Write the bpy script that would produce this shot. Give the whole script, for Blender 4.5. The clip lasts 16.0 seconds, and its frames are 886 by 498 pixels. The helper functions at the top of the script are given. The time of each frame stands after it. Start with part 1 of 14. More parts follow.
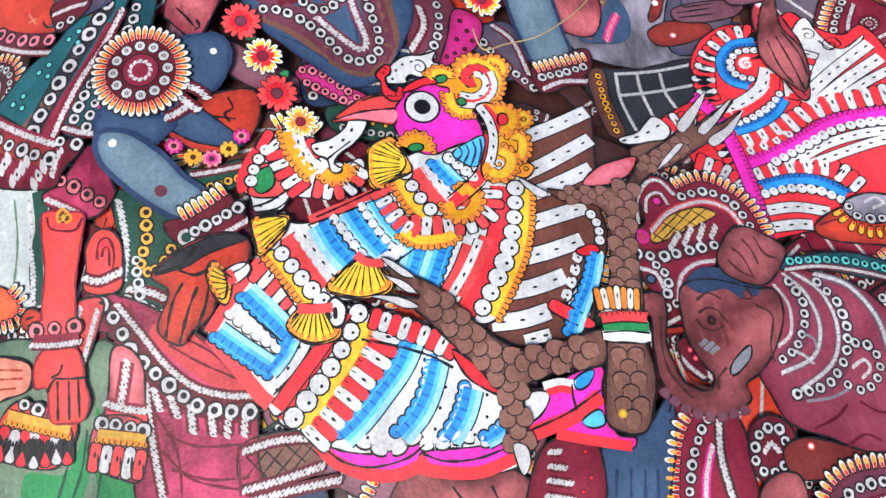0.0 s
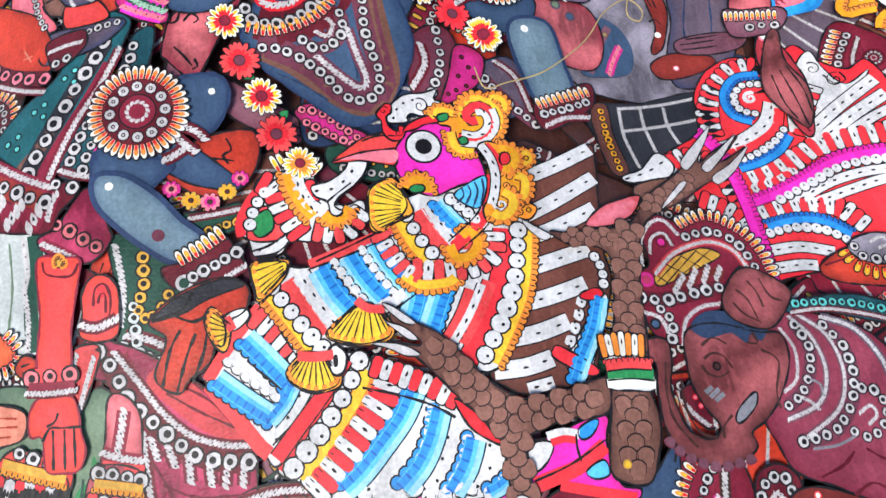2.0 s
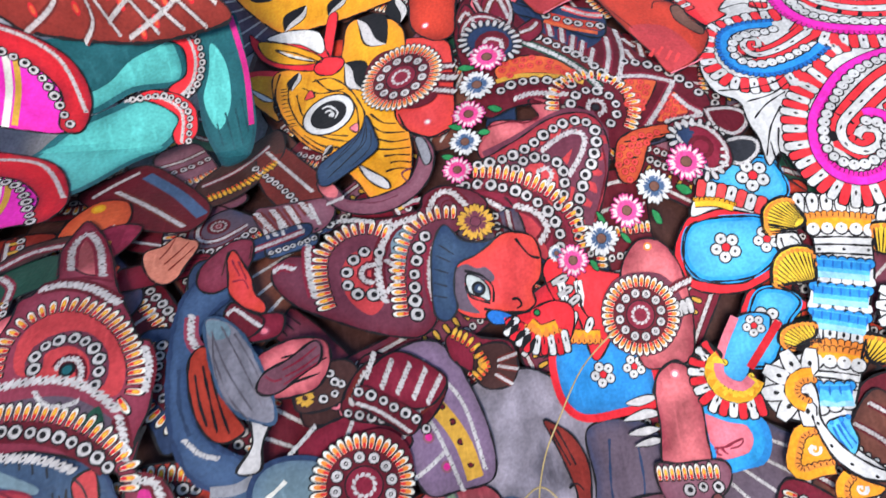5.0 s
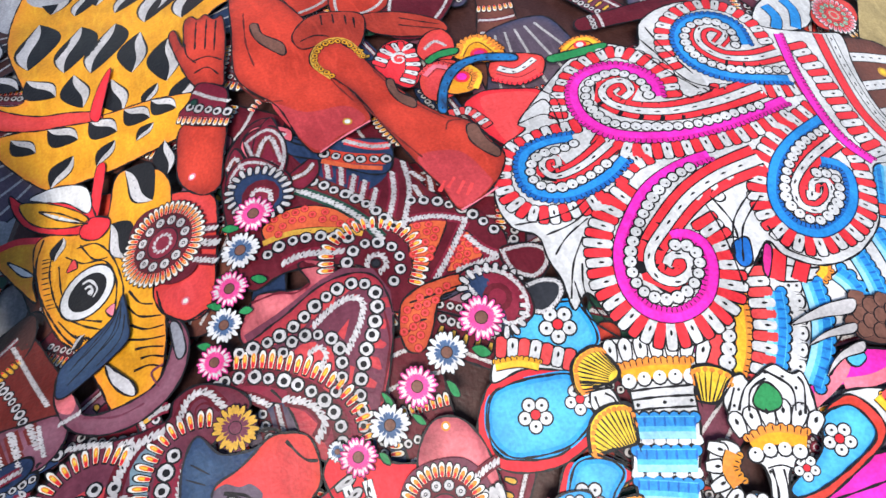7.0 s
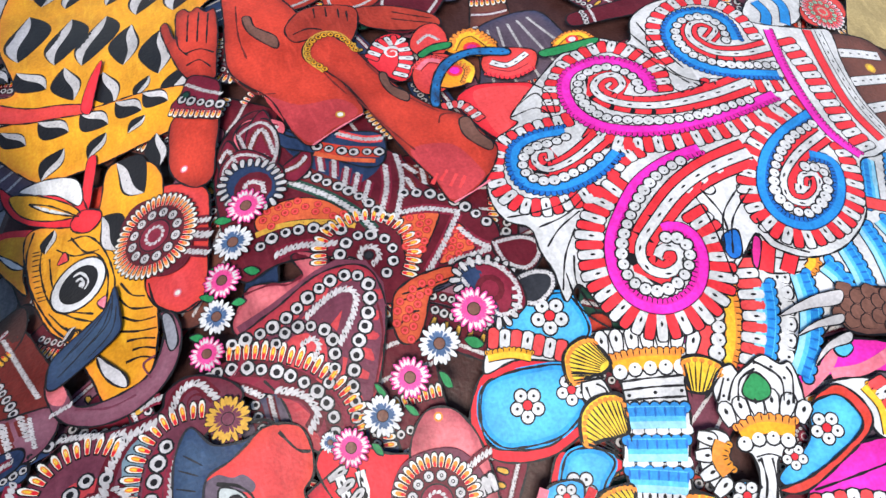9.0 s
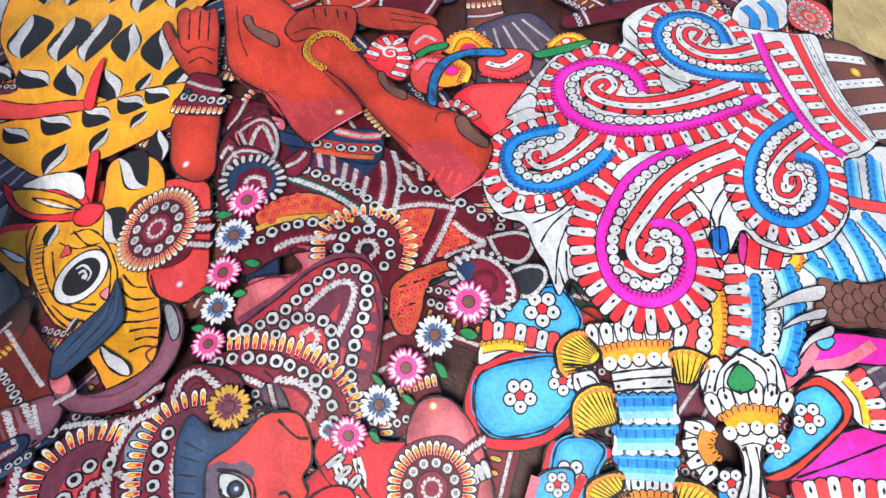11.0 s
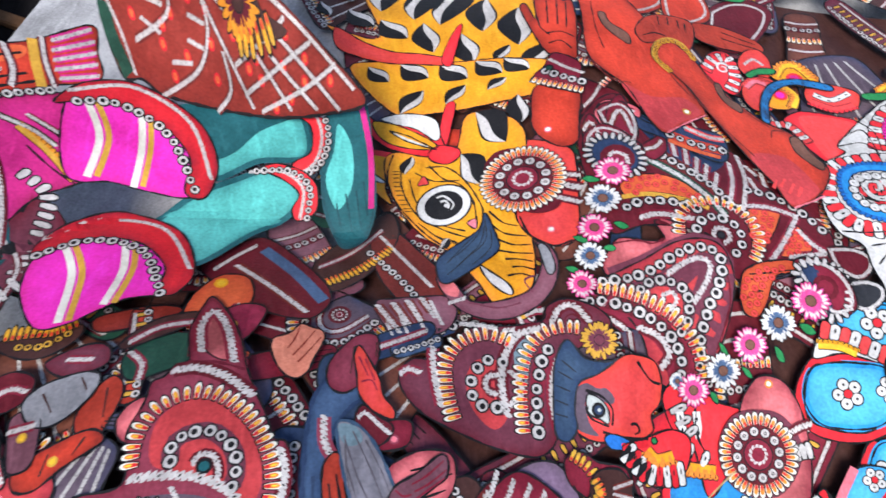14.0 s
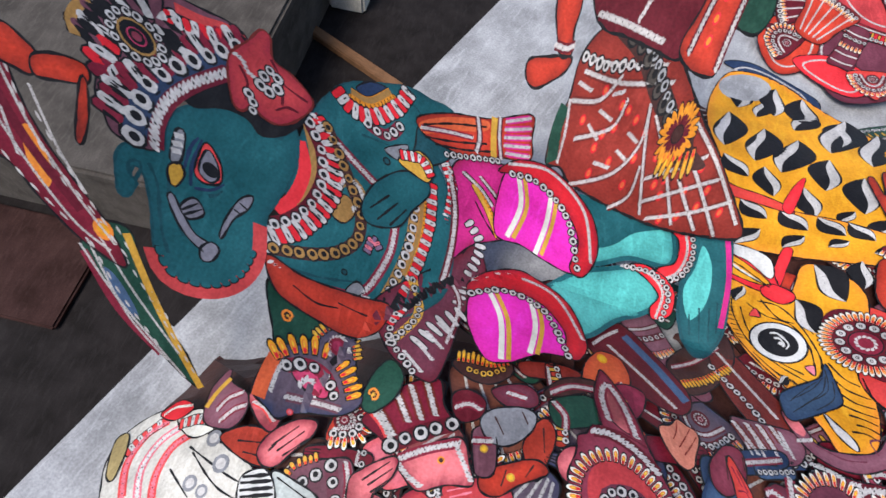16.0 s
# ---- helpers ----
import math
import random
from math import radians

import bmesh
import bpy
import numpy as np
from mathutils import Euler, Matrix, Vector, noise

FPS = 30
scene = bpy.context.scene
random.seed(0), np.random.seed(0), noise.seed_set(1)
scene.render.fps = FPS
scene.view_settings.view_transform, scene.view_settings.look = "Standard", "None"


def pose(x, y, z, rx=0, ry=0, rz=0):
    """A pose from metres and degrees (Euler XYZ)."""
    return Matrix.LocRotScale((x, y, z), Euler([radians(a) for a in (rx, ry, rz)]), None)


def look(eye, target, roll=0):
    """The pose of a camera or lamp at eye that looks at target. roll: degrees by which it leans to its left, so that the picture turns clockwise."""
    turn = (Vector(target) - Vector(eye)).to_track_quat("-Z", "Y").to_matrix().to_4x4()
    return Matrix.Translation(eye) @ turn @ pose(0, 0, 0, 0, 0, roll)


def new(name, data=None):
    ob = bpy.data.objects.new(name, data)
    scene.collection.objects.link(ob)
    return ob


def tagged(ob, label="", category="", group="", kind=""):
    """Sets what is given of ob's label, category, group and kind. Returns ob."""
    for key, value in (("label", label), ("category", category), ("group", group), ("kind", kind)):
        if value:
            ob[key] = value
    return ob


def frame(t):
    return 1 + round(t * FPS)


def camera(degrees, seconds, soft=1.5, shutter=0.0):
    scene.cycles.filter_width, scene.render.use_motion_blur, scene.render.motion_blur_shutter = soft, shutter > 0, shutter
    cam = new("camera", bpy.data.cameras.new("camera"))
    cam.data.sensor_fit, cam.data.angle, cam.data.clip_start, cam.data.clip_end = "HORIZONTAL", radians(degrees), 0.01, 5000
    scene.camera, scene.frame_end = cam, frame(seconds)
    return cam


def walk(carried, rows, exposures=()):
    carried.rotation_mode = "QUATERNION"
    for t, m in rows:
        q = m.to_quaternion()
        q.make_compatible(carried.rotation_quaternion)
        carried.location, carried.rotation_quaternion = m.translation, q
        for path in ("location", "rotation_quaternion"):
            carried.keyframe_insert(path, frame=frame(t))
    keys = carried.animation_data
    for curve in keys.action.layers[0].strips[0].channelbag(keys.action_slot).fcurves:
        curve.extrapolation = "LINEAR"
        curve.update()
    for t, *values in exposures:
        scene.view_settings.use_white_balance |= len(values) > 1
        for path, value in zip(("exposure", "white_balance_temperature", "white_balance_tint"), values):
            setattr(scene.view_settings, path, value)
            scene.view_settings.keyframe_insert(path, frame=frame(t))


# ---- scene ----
cam = camera(74.1, 16.0, shutter=0.22)
METRES, EYE, TILT, LEAN, TURN = 1.83, 1.37, 0.0, 0.0, 0.0
ROWS = [
    (0.0, 0.0, 0.0, 0.0, -6.96, -73.38, 2.09),
    (0.5, -0.0018, -0.0, -0.0003, -6.82, -73.42, 2.06),
    (1.0, -0.0019, 0.0014, -0.0009, -6.86, -73.54, 2.07),
    (1.5, -0.0017, 0.0072, -0.0001, -6.91, -73.6, 2.04),
    (2.0, 0.001, 0.0261, 0.0029, -7.04, -73.37, 1.9),
    (2.5, 0.0044, 0.0561, 0.0044, -6.96, -73.38, 1.56),
    (3.0, 0.012, 0.104, 0.0037, -6.94, -73.4, 1.28),
    (3.5, 0.023, 0.1537, 0.0031, -7.13, -73.01, 1.0),
    (4.0, 0.0376, 0.2113, 0.0089, -7.69, -71.77, 0.63),
    (4.5, 0.0626, 0.2624, 0.0131, -9.82, -70.27, 0.22),
    (5.0, 0.1008, 0.3186, 0.0118, -12.42, -68.43, -0.37),
    (7.5, 0.253, 0.3874, -0.0096, -20.82, -64.99, -0.99),
    (8.0, 0.2527, 0.3838, -0.0119, -20.82, -65.21, -1.28),
    (8.5, 0.2477, 0.3828, -0.0082, -20.73, -65.11, -1.45),
    (9.0, 0.2421, 0.3827, -0.0059, -20.59, -65.18, -1.55),
    (11.5, 0.2377, 0.3733, 0.0018, -20.34, -65.01, -2.29),
    (12.0, 0.234, 0.3718, 0.0016, -20.16, -65.05, -2.37),
    (12.5, 0.2141, 0.3702, 0.0024, -19.39, -64.95, -2.54),
    (13.0, 0.1628, 0.3685, 0.0025, -16.51, -65.12, -2.81),
    (13.5, 0.0971, 0.3714, 0.0088, -12.14, -64.99, -2.81),
    (14.0, 0.0261, 0.3722, 0.0257, -6.48, -64.62, -2.84),
    (14.5, -0.0411, 0.3665, 0.0475, -0.44, -63.69, -2.85),
    (15.0, -0.1074, 0.3617, 0.069, 5.58, -62.45, -2.91),
    (15.5, -0.1611, 0.3597, 0.0855, 9.92, -61.44, -2.96),
    (16.0, -0.2033, 0.357, 0.0932, 12.51, -61.12, -3.28),
]
walk(cam, [(t, pose(0, 0, EYE, TILT, LEAN, TURN) @ pose(METRES * x, METRES * y, METRES * z, 90 + pitch, roll, yaw)) for t, x, y, z, yaw, pitch, roll in ROWS],
     exposures=[(0, 1.02), (5, 0.95), (7.5, 0.95), (12, 0.92), (14.5, 1.05), (16, 0.86)])

# ---- daylight ----
world = bpy.data.worlds.new("daylight")
scene.world = world
world.use_nodes = True
sky = world.node_tree.nodes.new("ShaderNodeTexSky")
sky.sky_type, sky.sun_disc = "NISHITA", False
sky.sun_elevation, sky.sun_rotation = radians(55), radians(215)
back = world.node_tree.nodes["Background"]
world.node_tree.links.new(sky.outputs[0], back.inputs[0])
back.inputs[1].default_value = 0.1
sun = new("sun", bpy.data.lights.new("sun", "SUN"))
sun.data.energy, sun.data.angle, sun.data.color = 2.2, radians(25), (1.0, 0.95, 0.88)
sun.matrix_world = look((-4, -5.7, 10), (0, 0, 0))


# ---- materials ----
COLOURS = {
    "ink": (0.008, 0.007, 0.008), "white": (0.585, 0.575, 0.56), "cream": (0.72, 0.68, 0.60), "grey_white": (0.47, 0.445, 0.435),
    "red": (0.6, 0.015, 0.025), "bright_red": (0.78, 0.03, 0.04), "coral": (0.68, 0.055, 0.055), "salmon": (0.62, 0.2, 0.13), "brick": (0.52, 0.042, 0.02),
    "maroon": (0.10, 0.006, 0.013), "wine": (0.19, 0.012, 0.03), "plum": (0.13, 0.03, 0.05), "mauve": (0.21, 0.085, 0.115), "dusk": (0.1, 0.07, 0.095),
    "pink": (0.82, 0.025, 0.42), "magenta": (0.55, 0.02, 0.20), "rose": (0.74, 0.17, 0.22),
    "orange": (0.78, 0.22, 0.03), "yellow": (0.82, 0.46, 0.03), "gold": (0.55, 0.30, 0.04), "bronze": (0.32, 0.17, 0.05), "amber": (0.72, 0.30, 0.012),
    "blue": (0.02, 0.23, 0.58), "sky_blue": (0.08, 0.42, 0.70), "navy": (0.018, 0.035, 0.085), "slate": (0.04, 0.075, 0.135), "steel": (0.14, 0.21, 0.25),
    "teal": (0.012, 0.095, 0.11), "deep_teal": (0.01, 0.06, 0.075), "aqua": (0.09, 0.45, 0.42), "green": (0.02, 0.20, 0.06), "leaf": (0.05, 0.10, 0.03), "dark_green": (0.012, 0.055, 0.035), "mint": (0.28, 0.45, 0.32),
    "brown": (0.14, 0.045, 0.03), "umber": (0.05, 0.018, 0.015), "bark": (0.20, 0.09, 0.065), "hide": (0.25, 0.055, 0.058), "charcoal": (0.02, 0.021, 0.026), "ash": (0.20, 0.20, 0.22), "sage": (0.13, 0.19, 0.12), "pearl": (0.42, 0.45, 0.43), "stone": (0.33, 0.33, 0.345), "blossom": (0.72, 0.06, 0.24), "dusty_red": (0.47, 0.045, 0.05), "russet": (0.24, 0.026, 0.017), "smoke": (0.17, 0.15, 0.18), "dust": (0.07, 0.06, 0.053), "wood": (0.16, 0.08, 0.04), "straw": (0.40, 0.30, 0.13), "plaster": (0.55, 0.52, 0.47),
    "crimson": (0.50, 0.05, 0.05), "rust": (0.33, 0.032, 0.016), "oxblood": (0.13, 0.016, 0.012), "sea": (0.010, 0.085, 0.095), "sea_green": (0.035, 0.27, 0.27), "ink_blue": (0.022, 0.04, 0.085), "grey_blue": (0.10, 0.16, 0.21), "cocoa": (0.11, 0.03, 0.028), "dull_mauve": (0.14, 0.05, 0.07), "hot_pink": (0.66, 0.015, 0.30), "garnet": (0.12, 0.008, 0.02), "deep_amber": (0.62, 0.22, 0.015), "cobalt": (0.012, 0.12, 0.42), "royal": (0.02, 0.28, 0.62), "tan": (0.15, 0.065, 0.045), "scarlet": (0.62, 0.02, 0.03), "ice": (0.27, 0.55, 0.70), "wine_rose": (0.34, 0.025, 0.075), "berry": (0.23, 0.036, 0.062), "blush": (0.47, 0.105, 0.115), "lilac": (0.19, 0.12, 0.20), "dull_blue": (0.055, 0.10, 0.19), "terracotta": (0.62, 0.105, 0.035), "earth": (0.013, 0.010, 0.010), "mud_brown": (0.035, 0.014, 0.012), "ribbed": (0.20, 0.19, 0.225),
}
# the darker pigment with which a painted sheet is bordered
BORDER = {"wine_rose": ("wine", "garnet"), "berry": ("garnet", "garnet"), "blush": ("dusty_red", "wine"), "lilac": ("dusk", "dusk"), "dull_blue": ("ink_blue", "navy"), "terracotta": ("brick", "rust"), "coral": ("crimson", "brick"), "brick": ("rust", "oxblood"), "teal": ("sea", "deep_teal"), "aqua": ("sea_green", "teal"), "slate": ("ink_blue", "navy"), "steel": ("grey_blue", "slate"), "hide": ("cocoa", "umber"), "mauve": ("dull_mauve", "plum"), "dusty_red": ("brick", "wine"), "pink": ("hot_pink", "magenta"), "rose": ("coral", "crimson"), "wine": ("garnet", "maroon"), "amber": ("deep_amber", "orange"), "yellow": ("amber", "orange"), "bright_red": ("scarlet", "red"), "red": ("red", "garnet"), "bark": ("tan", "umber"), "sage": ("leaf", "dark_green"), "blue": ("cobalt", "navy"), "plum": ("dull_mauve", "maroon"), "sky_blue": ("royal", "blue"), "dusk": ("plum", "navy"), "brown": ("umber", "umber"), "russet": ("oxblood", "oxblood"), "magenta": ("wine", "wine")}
MATS = {}


def leather(name):
    """Painted, oiled hide: mottled paint over fine grain, with a worn sheen."""
    if name in MATS:
        return MATS[name]
    m = bpy.data.materials.new(name + "_leather")
    m.use_nodes = True
    nt, col = m.node_tree, COLOURS[name]
    b = nt.nodes["Principled BSDF"]
    tc = nt.nodes.new("ShaderNodeTexCoord")

    def noise_tex(scale, detail):
        n = nt.nodes.new("ShaderNodeTexNoise")
        n.inputs["Scale"].default_value, n.inputs["Detail"].default_value = scale, detail
        nt.links.new(tc.outputs["Object"], n.inputs["Vector"])
        return n
    big, fine = noise_tex(14, 4), noise_tex(260, 3)
    ramp = nt.nodes.new("ShaderNodeValToRGB")
    nt.links.new(big.outputs["Fac"], ramp.inputs["Fac"])
    e = ramp.color_ramp.elements
    e[0].position, e[1].position = 0.3, 0.72
    e[0].color = (*[c * 0.66 for c in col], 1)
    e[1].color = (*[min(0.85, c * 1.22 + 0.006) for c in col], 1)
    if name in ("smoke", "hide", "wine_rose", "blush"):
        # cloudy tones in the colour; on the smoke sheet they stand in for reflections
        e[0].color, e[1].color = (*[c * 0.45 for c in col], 1), (*[c * 1.7 + 0.02 for c in col], 1)
        e[0].position, e[1].position = 0.38, 0.62
    # brush strokes: a stretched, warped noise lightens the paint here and there
    stretch = nt.nodes.new("ShaderNodeMapping")
    stretch.inputs["Scale"].default_value = (90, 22, 40)
    stretch.inputs["Rotation"].default_value = (0, 0, (len(MATS) * 0.7) % 3.1)
    nt.links.new(tc.outputs["Object"], stretch.inputs["Vector"])
    brush = nt.nodes.new("ShaderNodeTexNoise")
    brush.inputs["Scale"].default_value, brush.inputs["Detail"].default_value, brush.inputs["Distortion"].default_value = 1.0, 3, 0.8
    nt.links.new(stretch.outputs[0], brush.inputs["Vector"])
    br = nt.nodes.new("ShaderNodeMapRange")
    br.inputs["From Min"].default_value, br.inputs["From Max"].default_value = 0.5, 0.75
    br.inputs["To Max"].default_value = 0.5
    nt.links.new(brush.outputs["Fac"], br.inputs["Value"])
    pale = nt.nodes.new("ShaderNodeMixRGB")
    nt.links.new(br.outputs[0], pale.inputs[0])
    nt.links.new(ramp.outputs[0], pale.inputs[1])
    pale.inputs[2].default_value = (*[min(0.8, c * 1.45 + 0.012) for c in col], 1)
    paint = pale
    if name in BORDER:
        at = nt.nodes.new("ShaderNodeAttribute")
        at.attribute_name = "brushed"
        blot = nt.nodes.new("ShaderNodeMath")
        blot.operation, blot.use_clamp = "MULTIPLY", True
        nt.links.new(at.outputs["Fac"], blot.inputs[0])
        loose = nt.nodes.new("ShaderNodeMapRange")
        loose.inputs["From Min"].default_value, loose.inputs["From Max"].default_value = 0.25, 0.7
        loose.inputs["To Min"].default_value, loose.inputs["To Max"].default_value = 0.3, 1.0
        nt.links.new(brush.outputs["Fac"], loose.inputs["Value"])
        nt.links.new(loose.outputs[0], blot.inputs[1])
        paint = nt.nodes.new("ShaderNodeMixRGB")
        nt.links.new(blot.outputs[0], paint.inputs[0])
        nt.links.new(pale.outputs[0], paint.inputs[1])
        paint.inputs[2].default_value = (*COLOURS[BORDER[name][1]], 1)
    mix = nt.nodes.new("ShaderNodeMixRGB")
    mix.blend_type, mix.inputs[0].default_value = "OVERLAY", 0.4
    nt.links.new(paint.outputs[0], mix.inputs[1])
    nt.links.new(fine.outputs["Fac"], mix.inputs[2])
    nt.links.new(mix.outputs[0], b.inputs["Base Color"])
    dark = sum(col) < 0.7
    matt = name in ("stone", "plaster", "dust", "earth", "mud_brown", "wood")
    b.inputs["Specular IOR Level"].default_value = 0.12 if matt else 0.17 if dark else 0.17
    rr = nt.nodes.new("ShaderNodeMapRange")
    rr.inputs["To Min"].default_value, rr.inputs["To Max"].default_value = (0.75, 0.95) if matt else (0.25, 0.55) if dark else (0.32, 0.6)
    nt.links.new(big.outputs["Fac"], rr.inputs["Value"])
    nt.links.new(rr.outputs[0], b.inputs["Roughness"])
    bump = nt.nodes.new("ShaderNodeBump")
    bump.inputs["Strength"].default_value, bump.inputs["Distance"].default_value = (0.3, 0.0014) if dark else (0.25, 0.0012)
    add = nt.nodes.new("ShaderNodeMath")
    add.operation = "ADD"
    nt.links.new(fine.outputs["Fac"], add.inputs[0])
    nt.links.new(noise_tex(45, 3).outputs["Fac"], add.inputs[1])
    nt.links.new(add.outputs[0], bump.inputs["Height"])
    nt.links.new(bump.outputs[0], b.inputs["Normal"])
    MATS[name] = m
    return m


# ---- the heap: its height over the plan, in metres ----
HEAP = np.array([0.004, 0.002, 0.023, 0.031, -0.053, -0.004, -0.014, -0.006, -0.0, -0.0, 0.013, 0.005, -0.058, 0.026, 0.01, 0.035, -0.023, -0.014, -0.002, -0.0, -0.022, 0.021, 0.052, -0.011, 0.054, -0.046, 0.011, -0.006, -0.002, -0.005, -0.003, -0.063, 0.104, -0.045, -0.006, -0.018, 0.016, -0.015, 0.04, -0.011, 0.016, 0.04, -0.084, 0.148, 0.022, -0.072, -0.012, -0.001, 0.041, -0.02, -0.235, 0.159, 0.037, -0.021, -0.01, 0.081, 0.023, 0.039, -0.016, -0.023, -0.217, -0.079, -0.023, -0.019, -0.123, 0.049, -0.088, 0.019, 0.04, -0.004, -0.017, 0.028, -0.026, 0.037, -0.009, 0.065, 0.013, -0.022, 0.004, -0.018, 0.002, -0.007, -0.056, -0.02, -0.069, -0.065, -0.008, -0.011, -0.011, -0.016])
GRID = np.stack(np.meshgrid(np.arange(-0.9, 1.36, 0.25), np.arange(-0.3, 1.71, 0.25)), -1).reshape(-1, 2)


def heap(xy):
    d = xy[:, None, :] - GRID[None]
    return 0.72 + np.exp(-(d ** 2).sum(-1) / 0.0968) @ HEAP


GA, FOOT, UPWARD, STEEP = [0.428, 0.152, 0.235, 0.893], [-0.669, 0.834], [-0.765, 0.644], 1.315


def raised(xy):
    """The bowed lie of the teal puppet, whose head is propped up."""
    x, y = xy[:, 0], xy[:, 1]
    return np.maximum(GA[0] + GA[1] * x + GA[2] * y + GA[3] * x * x, heap(xy) + 0.012)


def propped(xy):
    """The steep lie of the sari puppet, propped against the heap."""
    return 0.773 + 1.9 * (xy[:, 1] - 1.246) + 0.3 * (xy[:, 0] + 0.062)


def leaning(xy):
    """The steep lie of the folded puppet, whose tip stands on the ledge."""
    return 0.65 + STEEP * ((xy - FOOT) @ np.array(UPWARD))


GROUND = [heap]


# ---- plane curves, in centimetres ----
def smooth(pts, closed=True, k=5):
    p = np.array(pts, float)
    n = len(p)
    if n < 3:
        return p
    out = []
    for i in range(n if closed else n - 1):
        a, b, c, d = (p[(i + j) % n] if closed else p[min(max(i + j, 0), n - 1)] for j in (-1, 0, 1, 2))
        for s in np.arange(k) / k:
            out.append(0.5 * (2 * b + (c - a) * s + (2 * a - 5 * b + 4 * c - d) * s * s + (3 * b - a - 3 * c + d) * s ** 3))
    if not closed:
        out.append(p[-1])
    return np.array(out)


def even(pts, step, closed=False):
    """Points at even steps along a smooth path, with the way ahead at each."""
    p = smooth(pts, closed, 10)
    if closed:
        p = np.vstack([p, p[:1]])
    seg = np.linalg.norm(np.diff(p, axis=0), axis=1)
    s = np.concatenate([[0], np.cumsum(seg)])
    n = max(2, int(round(s[-1] / step)) + (0 if closed else 1))
    q = np.linspace(0, s[-1], n, endpoint=not closed)
    at = np.stack([np.interp(q, s, p[:, 0]), np.interp(q, s, p[:, 1])], 1)
    ah = np.stack([np.interp(np.minimum(q + 0.2, s[-1]), s, p[:, i]) - np.interp(np.maximum(q - 0.2, 0), s, p[:, i]) for i in (0, 1)], 1)
    return at, ah / np.maximum(np.linalg.norm(ah, axis=1, keepdims=True), 1e-6)


def turned(v):
    return np.stack([-v[..., 1], v[..., 0]], -1)


UNIT = {n: np.stack([np.cos(np.arange(n) * 2 * np.pi / n), np.sin(np.arange(n) * 2 * np.pi / n)], 1) for n in (6, 8, 10, 12, 16, 24, 32)}
DROP = np.array([(0, -0.28), (0.35, -0.42), (0.75, -0.46), (0.95, -0.25), (1.0, 0), (0.95, 0.25), (0.75, 0.46), (0.35, 0.42), (0, 0.28)])
CAPS = np.array([(0, -0.24), (0.06, -0.42), (0.2, -0.47), (0.8, -0.5), (0.94, -0.4), (1.0, 0), (0.94, 0.4), (0.8, 0.5), (0.2, 0.47), (0.06, 0.42), (0, 0.24)])
LEAFY = np.array([(0, 0), (0.25, -0.38), (0.55, -0.42), (0.85, -0.2), (1, 0), (0.85, 0.2), (0.55, 0.42), (0.25, 0.38)])


